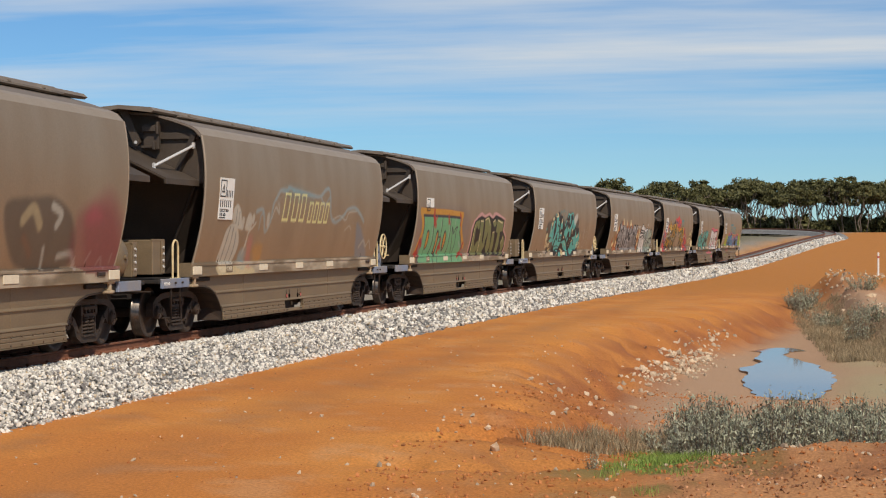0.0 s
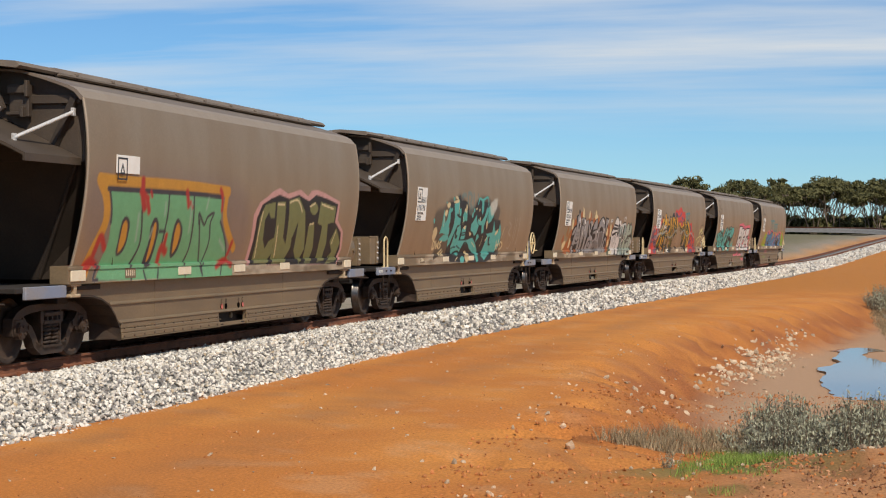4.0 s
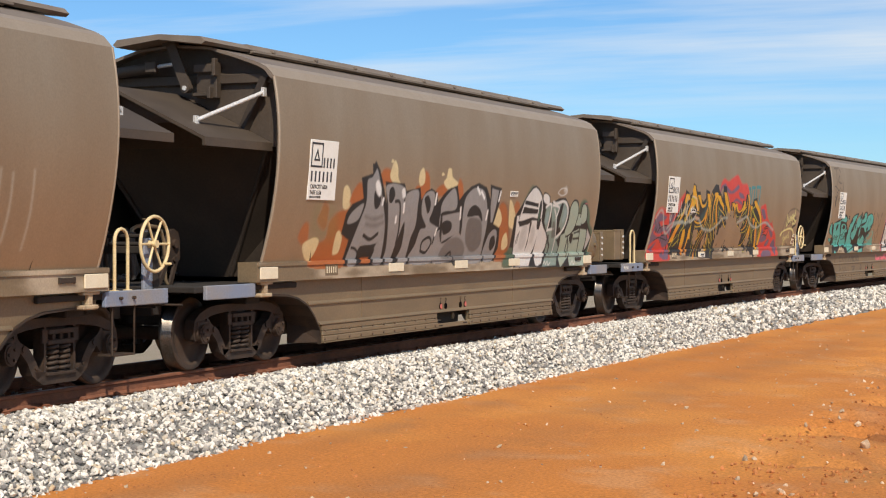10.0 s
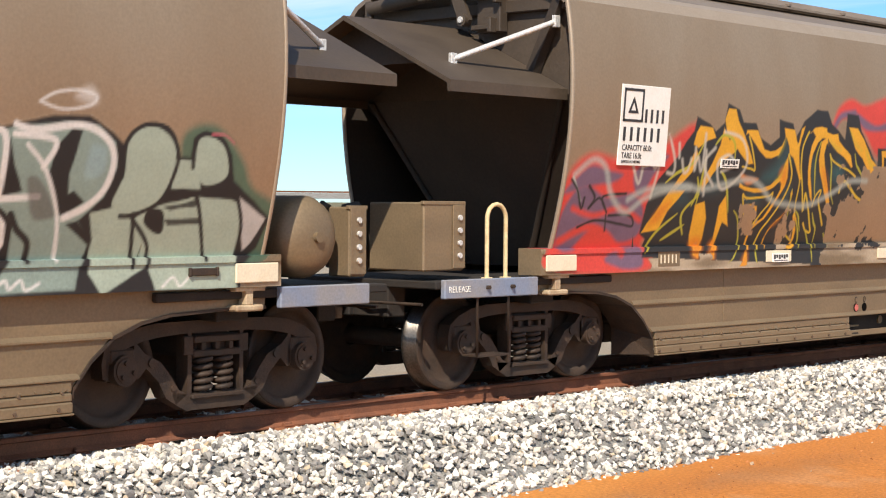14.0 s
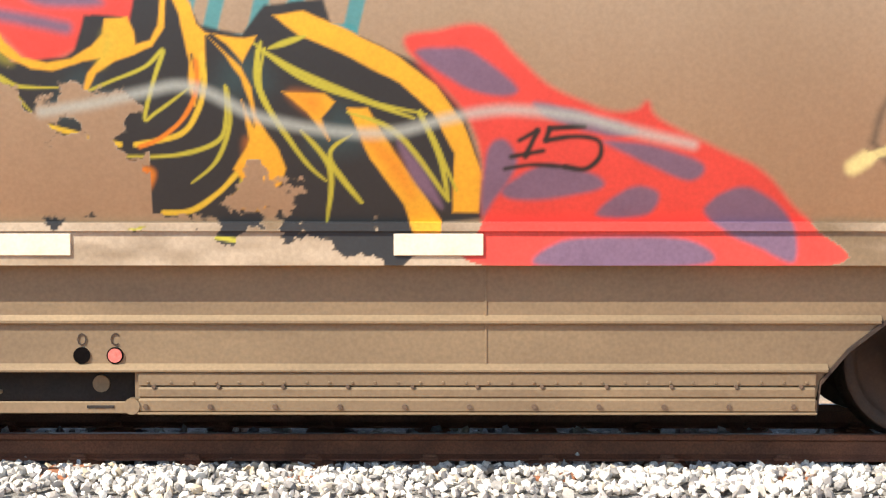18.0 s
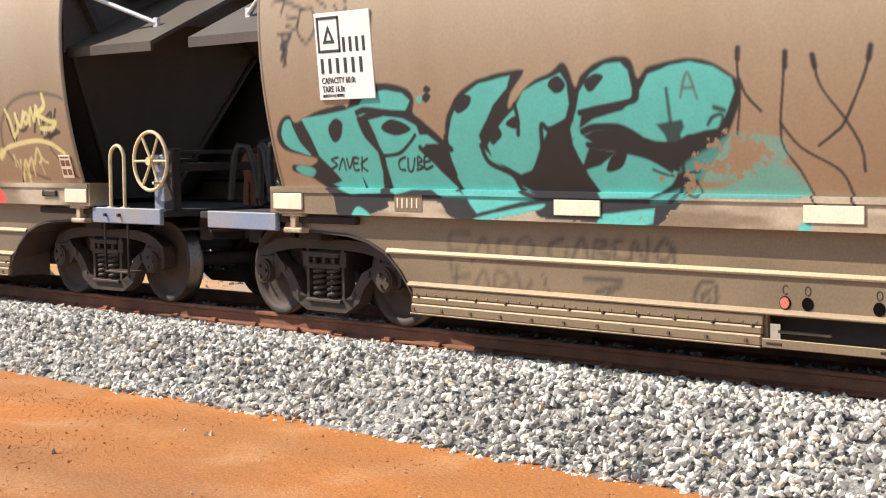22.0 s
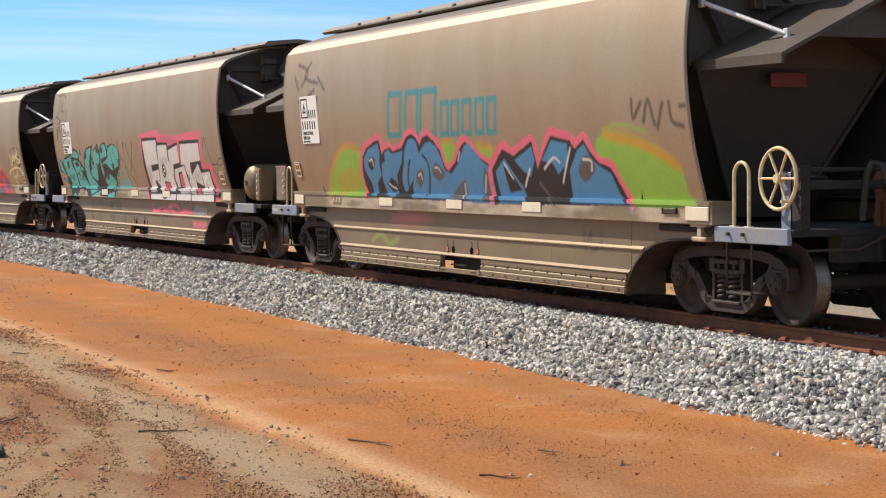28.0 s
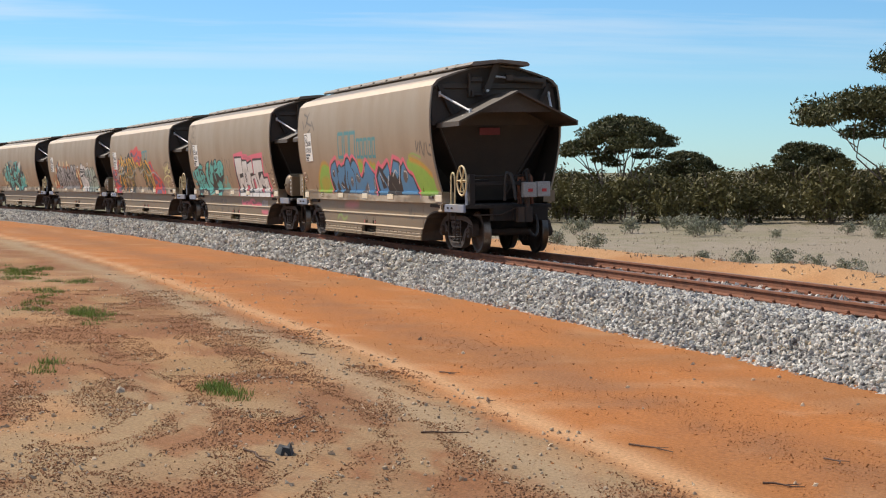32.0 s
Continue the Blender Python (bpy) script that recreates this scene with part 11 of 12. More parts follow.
def low_g(x, z):
    s = Spray(x, z, 5)
    s.line(PINKY, 0.10, 0.03, 1, 0.88, 0.80, 0.94, 0.71, 1.57, 0.75, 1.69, 0.72, 2.00, 0.77, 2.17, 0.71, 2.34, 0.67, 2.62, 0.69, 2.84, 0.73, 3.27, 0.71)
    s.line(PINKY, 0.06, 0.03, 0.9, 1.87, 0.82, 2.28, 0.84, 2.51, 0.78)
    s.shape(SILVER, 0.01, 0.8, 3.33, 0.80, 3.48, 0.86, 4.53, 0.81, 4.60, 0.74, 4.17, 0.66, 3.35, 0.65)
    s.shape(PINKY, 0.04, 0.8, 3.27, 0.57, 4.17, 0.56, 4.02, 0.46, 3.68, 0.43, 3.31, 0.48)
    s.line(BLACK, 0.02, 0.01, 0.8, 2.03, 0.81, 2.28, 0.76, 2.51, 0.72, 2.53, 0.82)
    s.line(BLACK, 0.02, 0.01, 0.8, 3.31, 0.63, 3.37, 0.84, 3.46, 0.75)
    s.line(BLACK, 0.03, 0.012, 0.7, 1.35, 0.74, 1.55, 0.76)
    s.line(BLACK, 0.02, 0.01, 0.7, 1.45, 0.75, 1.49, 0.61, 1.56, 0.47)
    s.line(BLACK, 0.016, 0.008, 0.7, 3.48, 0.86, 3.60, 0.65, 3.66, 0.39)
    s.line(BLACK, 0.035, 0.02, 0.5, -3.58, 0.54, -3.60, 0.81, -3.38, 0.83)
    s.line(BLACK, 0.035, 0.02, 0.5, -3.59, 0.69, -3.41, 0.71)
    s.line(BLACK, 0.035, 0.02, 0.5, -3.35, 0.62, -3.22, 0.80, -3.14, 0.64)
    s.line(BLACK, 0.035, 0.02, 0.5, -2.95, 0.79, -3.05, 0.79, -3.06, 0.65, -2.94, 0.65)
    s.line(BLACK, 0.035, 0.02, 0.5, -2.87, 0.66, -2.85, 0.78, -2.74, 0.81, -2.69, 0.72, -2.77, 0.66, -2.87, 0.66)
    s.line(BLACK, 0.035, 0.02, 0.5, -3.55, 0.40, -3.52, 0.57)
    s.line(BLACK, 0.035, 0.02, 0.5, -3.57, 0.48, -3.39, 0.51)
    s.line(BLACK, 0.035, 0.02, 0.5, -3.34, 0.39, -3.22, 0.56, -3.16, 0.40)
    s.line(BLACK, 0.035, 0.02, 0.5, -3.11, 0.40, -3.08, 0.56, -2.94, 0.49, -3.10, 0.40)
    s.line(BLACK, 0.035, 0.02, 0.5, -2.87, 0.55, -2.80, 0.41, -2.71, 0.50)
    s.line(BLACK, 0.02, 0.01, 0.7, -2.59, 0.55, -2.51, 0.35)
    s.line(BLACK, 0.035, 0.02, 0.65, -2.39, 0.82, -2.52, 0.77, -2.50, 0.67, -2.36, 0.68, -2.35, 0.74)
    s.line(BLACK, 0.035, 0.02, 0.65, -2.30, 0.66, -2.20, 0.83, -2.13, 0.67)
    s.line(BLACK, 0.035, 0.02, 0.65, -2.08, 0.67, -2.06, 0.82, -1.95, 0.80, -2.05, 0.75, -1.92, 0.71, -2.06, 0.67)
    s.line(BLACK, 0.035, 0.02, 0.65, -1.81, 0.83, -1.89, 0.81, -1.86, 0.69, -1.76, 0.69)
    s.line(BLACK, 0.035, 0.02, 0.65, -1.73, 0.69, -1.70, 0.82, -1.60, 0.69, -1.57, 0.84)
    s.line(BLACK, 0.035, 0.02, 0.65, -1.51, 0.76, -1.43, 0.84, -1.36, 0.77, -1.44, 0.69, -1.51, 0.76)
    s.line(BLACK, 0.02, 0.01, 0.7, -1.34, 0.70, -1.35, 0.81)
    s.line(BLACK, 0.035, 0.015, 0.65, -2.18, 0.54, -1.83, 0.55)
    s.line(BLACK, 0.035, 0.015, 0.65, -2.05, 0.46, -1.83, 0.51, -1.95, 0.45, -1.98, 0.37)
    s.line(BLACK, 0.03, 0.012, 0.7, -1.11, 0.57, -1.00, 0.57, -0.97, 0.46, -1.08, 0.37, -1.17, 0.45, -1.11, 0.57)
    s.line(BLACK, 0.03, 0.012, 0.7, -1.03, 0.51, -1.09, 0.49, -1.08, 0.43, -1.03, 0.45)
    return np.clip(s.c, 0, 1)


def low_h(x, z):
    s = Spray(x, z, 6)
    s.blob(PINKY, 0.10, 0.5, -2.2, 0.80, -1.6, 0.76, -1.0, 0.80, -1.0, 0.88, -1.8, 0.90)
    s.line(GREENY, 0.06, 0.04, 0.6, -2.9, 0.50, -2.6, 0.60, -2.3, 0.48, -2.0, 0.55)
    s.line(BLACK, 0.03, 0.02, 0.6, 3.1, 0.80, 3.15, 0.62, 3.25, 0.80, 3.3, 0.60, 3.5, 0.70)
    return np.clip(s.c, 0, 1)


LABELS = {"A": "brown grain hopper wagon, its side patched dark and maroon", "B": "brown grain hopper wagon with faint blue and white scrawl",
          "C": "brown grain hopper wagon with a mint-green framed graffiti panel", "D": "brown grain hopper wagon with turquoise and black graffiti",
          "E": "brown grain hopper wagon with silver and white graffiti", "F": "brown grain hopper wagon with amber, black and red graffiti",
          "G": "brown grain hopper wagon with turquoise and pink-edged white graffiti", "H": "last brown grain hopper wagon with blue and green graffiti"}
SIGNS = {"B": -4.96, "C": -4.84, "D": -4.99, "E": -4.90, "F": -4.96, "G": -4.84, "H": -4.90}
CELLS = {"A": 0.035, "B": 0.026, "C": 0.021, "D": 0.018, "E": 0.0135, "F": 0.0100, "G": 0.0110, "H": 0.0145}
TOPS = {"A": 2.2, "B": 2.55, "C": 2.4, "D": 2.6, "E": 2.45, "F": 2.72, "G": 2.3, "H": 2.5}     # height up to which each side is sprayed
TRAIN = []
for letter in "ABCDEFGH":
    unit = build_wagon(letter, letter in "BDFH", painter(letter), {"G": low_g, "H": low_h}.get(letter), CELLS[letter])
    if letter in SIGNS:
        if letter == "C":
            sign_on(unit[0], SIGNS[letter], SIGNS[letter] + 0.70, 2.33, 2.56, False)
        else:
            sign_on(unit[0], SIGNS[letter], SIGNS[letter] + 0.70, 1.87, 2.56)
    TRAIN.append(unit)


def end_details():
    """On the last wagon: paired marker boxes on the coupler, a warning plate; notices on the sides."""
    last = TRAIN[-1][0]
    b = Build().box(7.16, 7.30, -0.06, 0.20, 1.06, 1.34, 0.012).box(7.16, 7.30, 0.215, 0.47, 1.07, 1.35, 0.012)
    dev = part("marker_box", b.mesh("marker_box", [GREYBOX]), last, "pair of grey tail marker boxes")
    for y in (0.07, 0.345):
        part("red_lens", Build().box(7.30, 7.312, y - 0.045, y + 0.045, 1.16, 1.22, 0.003).mesh("red_lens", [REDLAMP]), dev, "red lens")
    part("bracket", Build().box(7.10, 7.2, 0.02, 0.10, 0.8, 1.08, 0.01).mesh("marker_bracket", [GRIME]), dev)
    part("antenna", Build().tube([(7.2, 0.1, 1.34), (7.2, 0.1, 1.52)], 0.012, 6).mesh("marker_antenna", [GRIME]), dev, "short thin antenna")
    part("grip", Build().tube([(7.2, 0.36, 1.34), (7.2, 0.40, 1.50)], 0.016, 6).mesh("marker_grip", [GRIME]), dev)
    red = material("dark red notice", (0.18, 0.018, 0.014), 0.5, scale=8)
    part("notice", Build().box(5.30, 5.315, -0.30, 0.12, 2.26, 2.40, 0.003).mesh("red_notice", [red]), last, "dark red notice plate on the end").matrix_basis = pose(0.20, 0, 0)
    note = Build()
    note.box(0, 0.20, -0.006, 0.004, 0, 0.23, 0.002)
    for k in range(4):
        note.box(0.02 + 0.09 * (k % 2), 0.09 + 0.09 * (k % 2), -0.0085, -0.004, 0.03 + 0.09 * (k // 2), 0.09 + 0.09 * (k // 2), 0.001, slot=1)
    note.box(0.02, 0.18, -0.0085, -0.004, 0.205, 0.215, 0.001, slot=1)
    me = note.mesh("notice", [CREAM, RUST])
    for unit, x, z in ((TRAIN[5][0], 5.32, 1.22), (TRAIN[6][0], 5.32, 1.24), (TRAIN[7][0], -5.45, 1.38)):
        tilt = math.atan((half_width(z + 0.23) - half_width(z)) / 0.23)
        ob = part("notice", me, unit, "small printed notice")
        ob.matrix_basis = Matrix.Translation((x, -half_width(z) - 0.012, z)) @ Matrix.Rotation(tilt, 4, "X")


def sill_numbers():
    """The small running number on each sill, one bar for each character, and the printed stickers."""
    bar = Build().box(0, 0.016, -1.1565, -1.1515, 0, 0.075, 0.0008).mesh("sill_bar", [CREAM])
    ground_plate = Build().box(0, 0.33, -1.1535, -1.1495, -0.03, 0.115, 0.001).mesh("sill_patch", [PAINT_LOW])
    for letter, (wagon, wheels) in zip("ABCDEFGH", TRAIN):
        if letter == "A":
            continue
        patch = part("number_patch", ground_plate, wagon, "dull brown patch with a pale running number")
        patch.matrix_basis = pose(-4.12, 0, 1.015)
        for k in range(5):
            part("number_bar", bar, patch).matrix_basis = pose(0.03 + 0.058 * k, 0, 0)
    tag = Build().box(0, 0.30, -0.004, 0.004, 0, 0.085, 0.001)
    for k in range(6):
        tag.box(0.02 + 0.044 * k, 0.054 + 0.044 * k, -0.0055, -0.003, 0.03 + 0.012 * (k % 2), 0.072, 0.0005, slot=1)
    tag.box(0.03, 0.27, -0.0055, -0.003, 0.012, 0.02, 0.0005, slot=1)
    me = tag.mesh("sticker", [WHITE, INK])
    for unit, x, z in ((TRAIN[5][0], -3.39, 1.88), (TRAIN[4][0], 1.49, 2.02)):
        tilt = math.atan((half_width(z + 0.08) - half_width(z)) / 0.08)
        part("sticker", me, unit, "small black and white printed sticker").matrix_basis = Matrix.Translation((x, -half_width(z) - 0.009, z)) @ Matrix.Rotation(tilt, 4, "X")
    part("sticker", me, TRAIN[5][0], "small black and white printed sticker").matrix_basis = pose(-2.26, -1.168, 0.992)


end_details()
sill_numbers()

# ---- trees, scrub, grass ----
def leaf_material(name, col, col2, k=0.45):
    m = material(name, col, 0.62, col2=col2, scale=0.9, amount=0.9, fine=7, fine_amount=0.2, per_island=k, spec=0.3)
    return m


GUM = leaf_material("gum leaves", (0.120, 0.112, 0.040), (0.066, 0.066, 0.026))
SCRUB = leaf_material("scrub leaves", (0.165, 0.142, 0.048), (0.090, 0.082, 0.034))
SALT = leaf_material("grey saltbush leaves", (0.33, 0.325, 0.24), (0.19, 0.205, 0.12))
DRY = leaf_material("dry grass blades", (0.34, 0.26, 0.155), (0.20, 0.155, 0.09))
PALE = leaf_material("withered grey grass", (0.42, 0.36, 0.27), (0.30, 0.25, 0.18))
GREEN = leaf_material("fresh grass blades", (0.21, 0.29, 0.055), (0.13, 0.19, 0.04))
TWIG = material("dead grey twigs", (0.20, 0.15, 0.11), 0.8, scale=5)
BARK = material("pale gum bark", (0.24, 0.18, 0.135), 0.8, col2=(0.11, 0.080, 0.060), scale=3, amount=0.9, fine=25, fine_amount=0.2, stretch=(1, 1, 0.25))


def leaves(centres, radii, per, size, rng, flat=0.6, droop=0.5):
    """Clusters of small leaf blades as a number array of quads."""
    c = np.repeat(centres, per, axis=0)
    r = np.repeat(radii, per)
    n = len(c)
    d = rng.normal(size=(n, 3)); d /= np.linalg.norm(d, axis=1)[:, None]
    p = c + d * (r * rng.uniform(0.5, 1.0, n))[:, None] * np.array((1, 1, flat))
    a = rng.normal(size=(n, 3)); a[:, 2] -= droop; a /= np.linalg.norm(a, axis=1)[:, None]
    b = np.cross(a, rng.normal(size=(n, 3))); b /= np.linalg.norm(b, axis=1)[:, None]
    s = size * rng.uniform(0.6, 1.4, n)[:, None]
    v = np.stack([p - a * s, p + b * s * 0.32, p + a * s, p - b * s * 0.32], 1).reshape(-1, 3)
    f = np.arange(4 * n).reshape(-1, 4)
    return v, f


def gum_tree(seed, height, width, base, per, leaf, stems=4, girth=0.085, mat=None, splits=3, flat=0.5):
    """A mallee gum: bare stems that fork again and again, each last twig carrying a flat cushion of leaves."""
    rng = np.random.default_rng(seed)
    root = tagged(new("gum_tree"), "eucalypt with pale forked limbs and an umbrella-shaped olive crown", "tree")
    limbs, ends = [], []

    def grow(p, d, length, g, level):
        side = rng.normal(size=3) * 0.10 * length
        m, q = p + d * length * 0.5 + side, p + d * length
        limbs.append((p, m, q, g))
        if level == splits:
            ends.append(q)
            return
        if level >= 2 and rng.uniform() < 0.45:
            ends.append(m + rng.normal(size=3) * 0.25 * length)
            limbs.append((m, (m + ends[-1]) / 2, ends[-1], g * 0.35))
        turn = rng.uniform(0, 2 * math.pi)
        for k in range(3 if rng.uniform() < 0.35 else 2):
            a = turn + 2.4 * k + rng.uniform(-0.4, 0.4)
            out = np.array((math.cos(a), math.sin(a), 0.0)) * rng.uniform(0.35, 0.75) + np.array((0, 0, 0.10))
            nd = d + out
            grow(q, nd / np.linalg.norm(nd), length * rng.uniform(0.58, 0.80), g * 0.66, level + 1)
    for k in range(stems):
        t = 2 * math.pi * (k + rng.uniform(-0.35, 0.35)) / stems
        lean = rng.uniform(0.15, 0.55)
        d = np.array((lean * math.cos(t), lean * math.sin(t), 1.0))
        grow(np.array((0.15 * math.cos(t), 0.15 * math.sin(t), -0.2)), d / np.linalg.norm(d), base * rng.uniform(0.8, 1.15), girth * height / 9 * rng.uniform(0.75, 1.2), 0)
    c = np.array(ends)
    kx, kz = 0.88 * width / 2 / np.percentile(np.hypot(c[:, 0], c[:, 1]), 92), 0.93 * height / c[:, 2].max()

    def fit(p):
        """To the tree's own width and height, with the top drawn towards an umbrella."""
        x, y, z = p[0] * kx, p[1] * kx, p[2] * kz
        top = height * 0.93 * (1 - 0.40 * min(1.3, math.hypot(x, y) / (width / 2)) ** 2)
        w = flat * np.clip((z - 0.45 * height) / (0.5 * height), 0, 1)
        return np.array((x, y, z * (1 - w) + top * w))
    b = Build()
    for p, m, q, g in limbs:
        b.tube([fit(p), fit(m), fit(q)], g, 5, r1=g * 0.62, cap=False)
    part("trunk", b.mesh("gum_trunk", [BARK], fix=False), root, "pale forked trunk and limbs")
    c = np.array([fit(p) for p in ends])
    n = len(c) * per
    rad = width * rng.uniform(0.060, 0.120, len(c))
    cc, rr = np.repeat(c, per, axis=0), np.repeat(rad, per)
    d = rng.normal(size=(n, 3)); d /= np.linalg.norm(d, axis=1)[:, None]
    d[:, 2] = np.where(d[:, 2] < 0, d[:, 2] * 0.45, d[:, 2])
    pos = cc + d * (rr * rng.uniform(0.15, 1.0, n) ** 0.6)[:, None] * np.array((1.15, 1.15, 0.62))
    v, f = blades_at(pos, leaf, rng, 0.6)
    part("crown", raw_mesh("gum_crown", v, f, [mat or GUM]), root, "olive crown of hanging leaves")
    return root


def blades_at(p, size, rng, droop):
    n = len(p)
    a = rng.normal(size=(n, 3)); a[:, 2] -= droop; a /= np.linalg.norm(a, axis=1)[:, None]
    b = np.cross(a, rng.normal(size=(n, 3))); b /= np.linalg.norm(b, axis=1)[:, None]
    s = size * rng.uniform(0.6, 1.4, n)[:, None]
    v = np.stack([p - a * s, p + b * s * 0.36, p + a * s, p - b * s * 0.36], 1).reshape(-1, 3)
    return v, np.arange(4 * n).reshape(-1, 4)


def shrub(seed, height, width, clusters, per, leaf, mat, name="shrub", label="rounded dark green roadside shrub", category="shrub", twigs=7):
    rng = np.random.default_rng(seed)
    root = tagged(new(name), label, category)
    b = Build()
    for k in range(twigs):
        a = rng.uniform(0, 2 * math.pi)
        r = width * 0.4 * rng.uniform(0.3, 1)
        b.tube([(0, 0, -0.1), (r * 0.5 * math.cos(a), r * 0.5 * math.sin(a), height * 0.4), (r * math.cos(a), r * math.sin(a), height * rng.uniform(0.6, 0.95))], 0.012 * height, 4, r1=0.004 * height, cap=False)
    part("woody_base", b.mesh("shrub_stems", [TWIG], fix=False), root)
    u = rng.normal(size=(clusters, 3)); u /= np.linalg.norm(u, axis=1)[:, None]
    k = rng.uniform(0.35, 0.85, clusters)[:, None]
    c = u * k * np.array((width / 2, width / 2, height / 2)) + np.array((0, 0, height * 0.48))
    c[:, 2] = np.maximum(c[:, 2], height * 0.12)
    v, f = leaves(c, rng.uniform(0.10, 0.22, clusters) * min(width, height) * 1.2, per, leaf, rng, 0.8, -0.2)
    v[:, 2] = np.maximum(v[:, 2], 0.0)
    part("foliage", raw_mesh("shrub_leaves", v, f, [mat]), root)
    return root


def blades(name, label, category, spots, per, height, spread, mat, rng, width=0.006):
    """Tufts of upright blades in one mesh."""
    c = np.repeat(np.array(spots, float), per, axis=0)
    n = len(c)
    a, r = rng.uniform(0, 2 * math.pi, n), spread * np.sqrt(rng.uniform(0, 1, n))
    x, y = c[:, 0] + r * np.cos(a), c[:, 1] + r * np.sin(a)
    z = height_at(x, y) - 0.01
    h = height * rng.uniform(0.4, 1.25, n)
    lean = rng.normal(size=(n, 2)) * 0.35 * h[:, None]
    t = rng.uniform(0, math.pi, n)
    dx, dy = width * np.cos(t), width * np.sin(t)
    v = np.stack([np.stack([x - dx, y - dy, z], 1), np.stack([x + dx, y + dy, z], 1), np.stack([x + lean[:, 0], y + lean[:, 1], z + h], 1)], 1).reshape(-1, 3)
    return tagged(new(name, raw_mesh(name, v, np.arange(3 * n).reshape(-1, 3), [mat])), label, category, kind="stuff")


def height_at(x, y):
    return height(np.asarray(x, float), np.asarray(y, float))


def at(az, r):
    return r * math.sin(radians(az)), r * math.cos(radians(az))


def put(ob, x, y, turn, size, group=""):
    m = Matrix.LocRotScale((x, y, float(height_at(np.array([x]), np.array([y]))[0]) - 0.03), Euler((0, 0, radians(turn))), (size, size, size * random.uniform(0.92, 1.08)))
    q = copy_thing(ob, m)
    return tagged(q, group=group) if group else q


def plant():
    rng = np.random.default_rng(11)
    rnd = random.Random(5)
    gums = [gum_tree(3, 9.5, 8.2, 3.4, 230, 0.120, 5), gum_tree(8, 6.0, 6.4, 1.6, 260, 0.105, 5, 0.10, flat=0.7), gum_tree(14, 10.5, 7.0, 4.0, 230, 0.120, 4), gum_tree(21, 9.6, 12.5, 2.6, 560, 0.125, 5, 0.085, flat=0.8)]
    # the first of each kind takes a place of its own
    homes = ((-57.6, 90, 0.85), (-70.8, 88, 0.93), (-28.5, 56, 0.88), (-61.6, 80, 0.86))
    for g, (az, r, k) in zip(gums, homes):
        x, y = at(az, r)
        g.matrix_basis = Matrix.LocRotScale((x, y, float(height_at(np.array([x]), np.array([y]))[0]) - 0.05), Euler((0, 0, rnd.uniform(0, 6))), (k, k, k))
        g["group"] = "gum trees beyond the line"
    more = ((1, -68.8, 92, 0.62), (1, -65.0, 88, 0.72), (3, -50.2, 84, 0.8), (2, -55.8, 84, 0.86), (0, -55.4, 82, 0.85), (0, -24.0, 60, 1.0), (0, -51.5, 80, 1.0), (2, -48.5, 76, 1.0), (0, -45.5, 72, 0.95), (2, -43, 68, 1.0), (0, -40.2, 64, 1.0), (2, -37.4, 62, 0.95), (0, -34.5, 60, 1.0), (2, -31.8, 60, 1.0),
            (2, -26.2, 62, 0.92), (0, -21.2, 58, 1.0), (2, -18.6, 58, 1.0), (0, -15.5, 60, 1.0), (2, -12.5, 62, 1.0), (0, -9, 64, 1.0), (0, -41.5, 70, 0.95), (2, -39, 72, 1.0), (2, -28, 66, 0.95), (0, -24.8, 70, 1.0), (3, -38, 60, 0.85), (1, -35, 54, 0.9), (1, -41, 58, 0.9), (1, -26, 54, 0.85), (0, -27, 80, 1.15), (2, -22.5, 78, 1.1), (0, -19.5, 80, 1.1))
    for k, az, r, s in more:
        x, y = at(az, r)
        put(gums[k], x, y, rnd.uniform(0, 360), s * (0.86 if az > -47 else 1.0), "gum trees beyond the line")
    # the wood far along the line
    wood = [gum_tree(31, 8.2, 9.5, 3.4, 95, 0.27, 4, 0.11, splits=2, flat=0.85), gum_tree(37, 7.6, 8.0, 3.2, 95, 0.27, 4, 0.11, splits=2, flat=0.85), gum_tree(41, 7.0, 9.0, 3.0, 95, 0.27, 4, 0.11, splits=2, flat=0.85)]
    under = shrub(43, 2.6, 4.2, 46, 26, 0.42, GUM, name="undergrowth_bush", label="dark undergrowth at the foot of the wood")
    for i, g in enumerate(wood + [under]):
        x, y = at(92 + 2 * i, 258)
        g.matrix_basis = Matrix.LocRotScale((x, y, float(height_at(np.array([x]), np.array([y]))[0]) - 0.1), Euler((0, 0, i)), (1, 1, 1))
        g["group"] = "wood far along the line"
    for row, r0 in ((0, 250), (1, 263), (2, 278)):
        for i in range(24):
            az = 87.4 + i * 0.80 + rnd.uniform(-0.3, 0.3) + row * 0.25
            x, y = at(az, r0 + rnd.uniform(-5, 5))
            put(wood[(i + row) % 3], x, y, rnd.uniform(0, 360), rnd.uniform(0.92, 1.14) * np.interp(az, (87, 95, 100), (0.92, 1.06, 1.10)), "wood far along the line")
    for row in range(3):
        for i in range(36):
            az = 87.0 + i * 0.55 + rnd.uniform(-0.2, 0.2)
            x, y = at(az, 256 + 14 * row + rnd.uniform(-3, 3))
            put(under, x, y, rnd.uniform(0, 360), rnd.uniform(0.8, 1.25), "wood far along the line")
    # scrub belt behind the dry flat
    kinds = [shrub(51, 2.7, 3.6, 56, 52, 0.115, SCRUB), shrub(52, 2.3, 3.4, 52, 52, 0.115, SCRUB), shrub(53, 3.1, 3.2, 56, 52, 0.115, SCRUB), shrub(54, 1.5, 2.4, 40, 22, 0.09, SALT, name="low_bush", label="low grey-green shrub on the dry flat")]
    spots = []
    az = -10.0
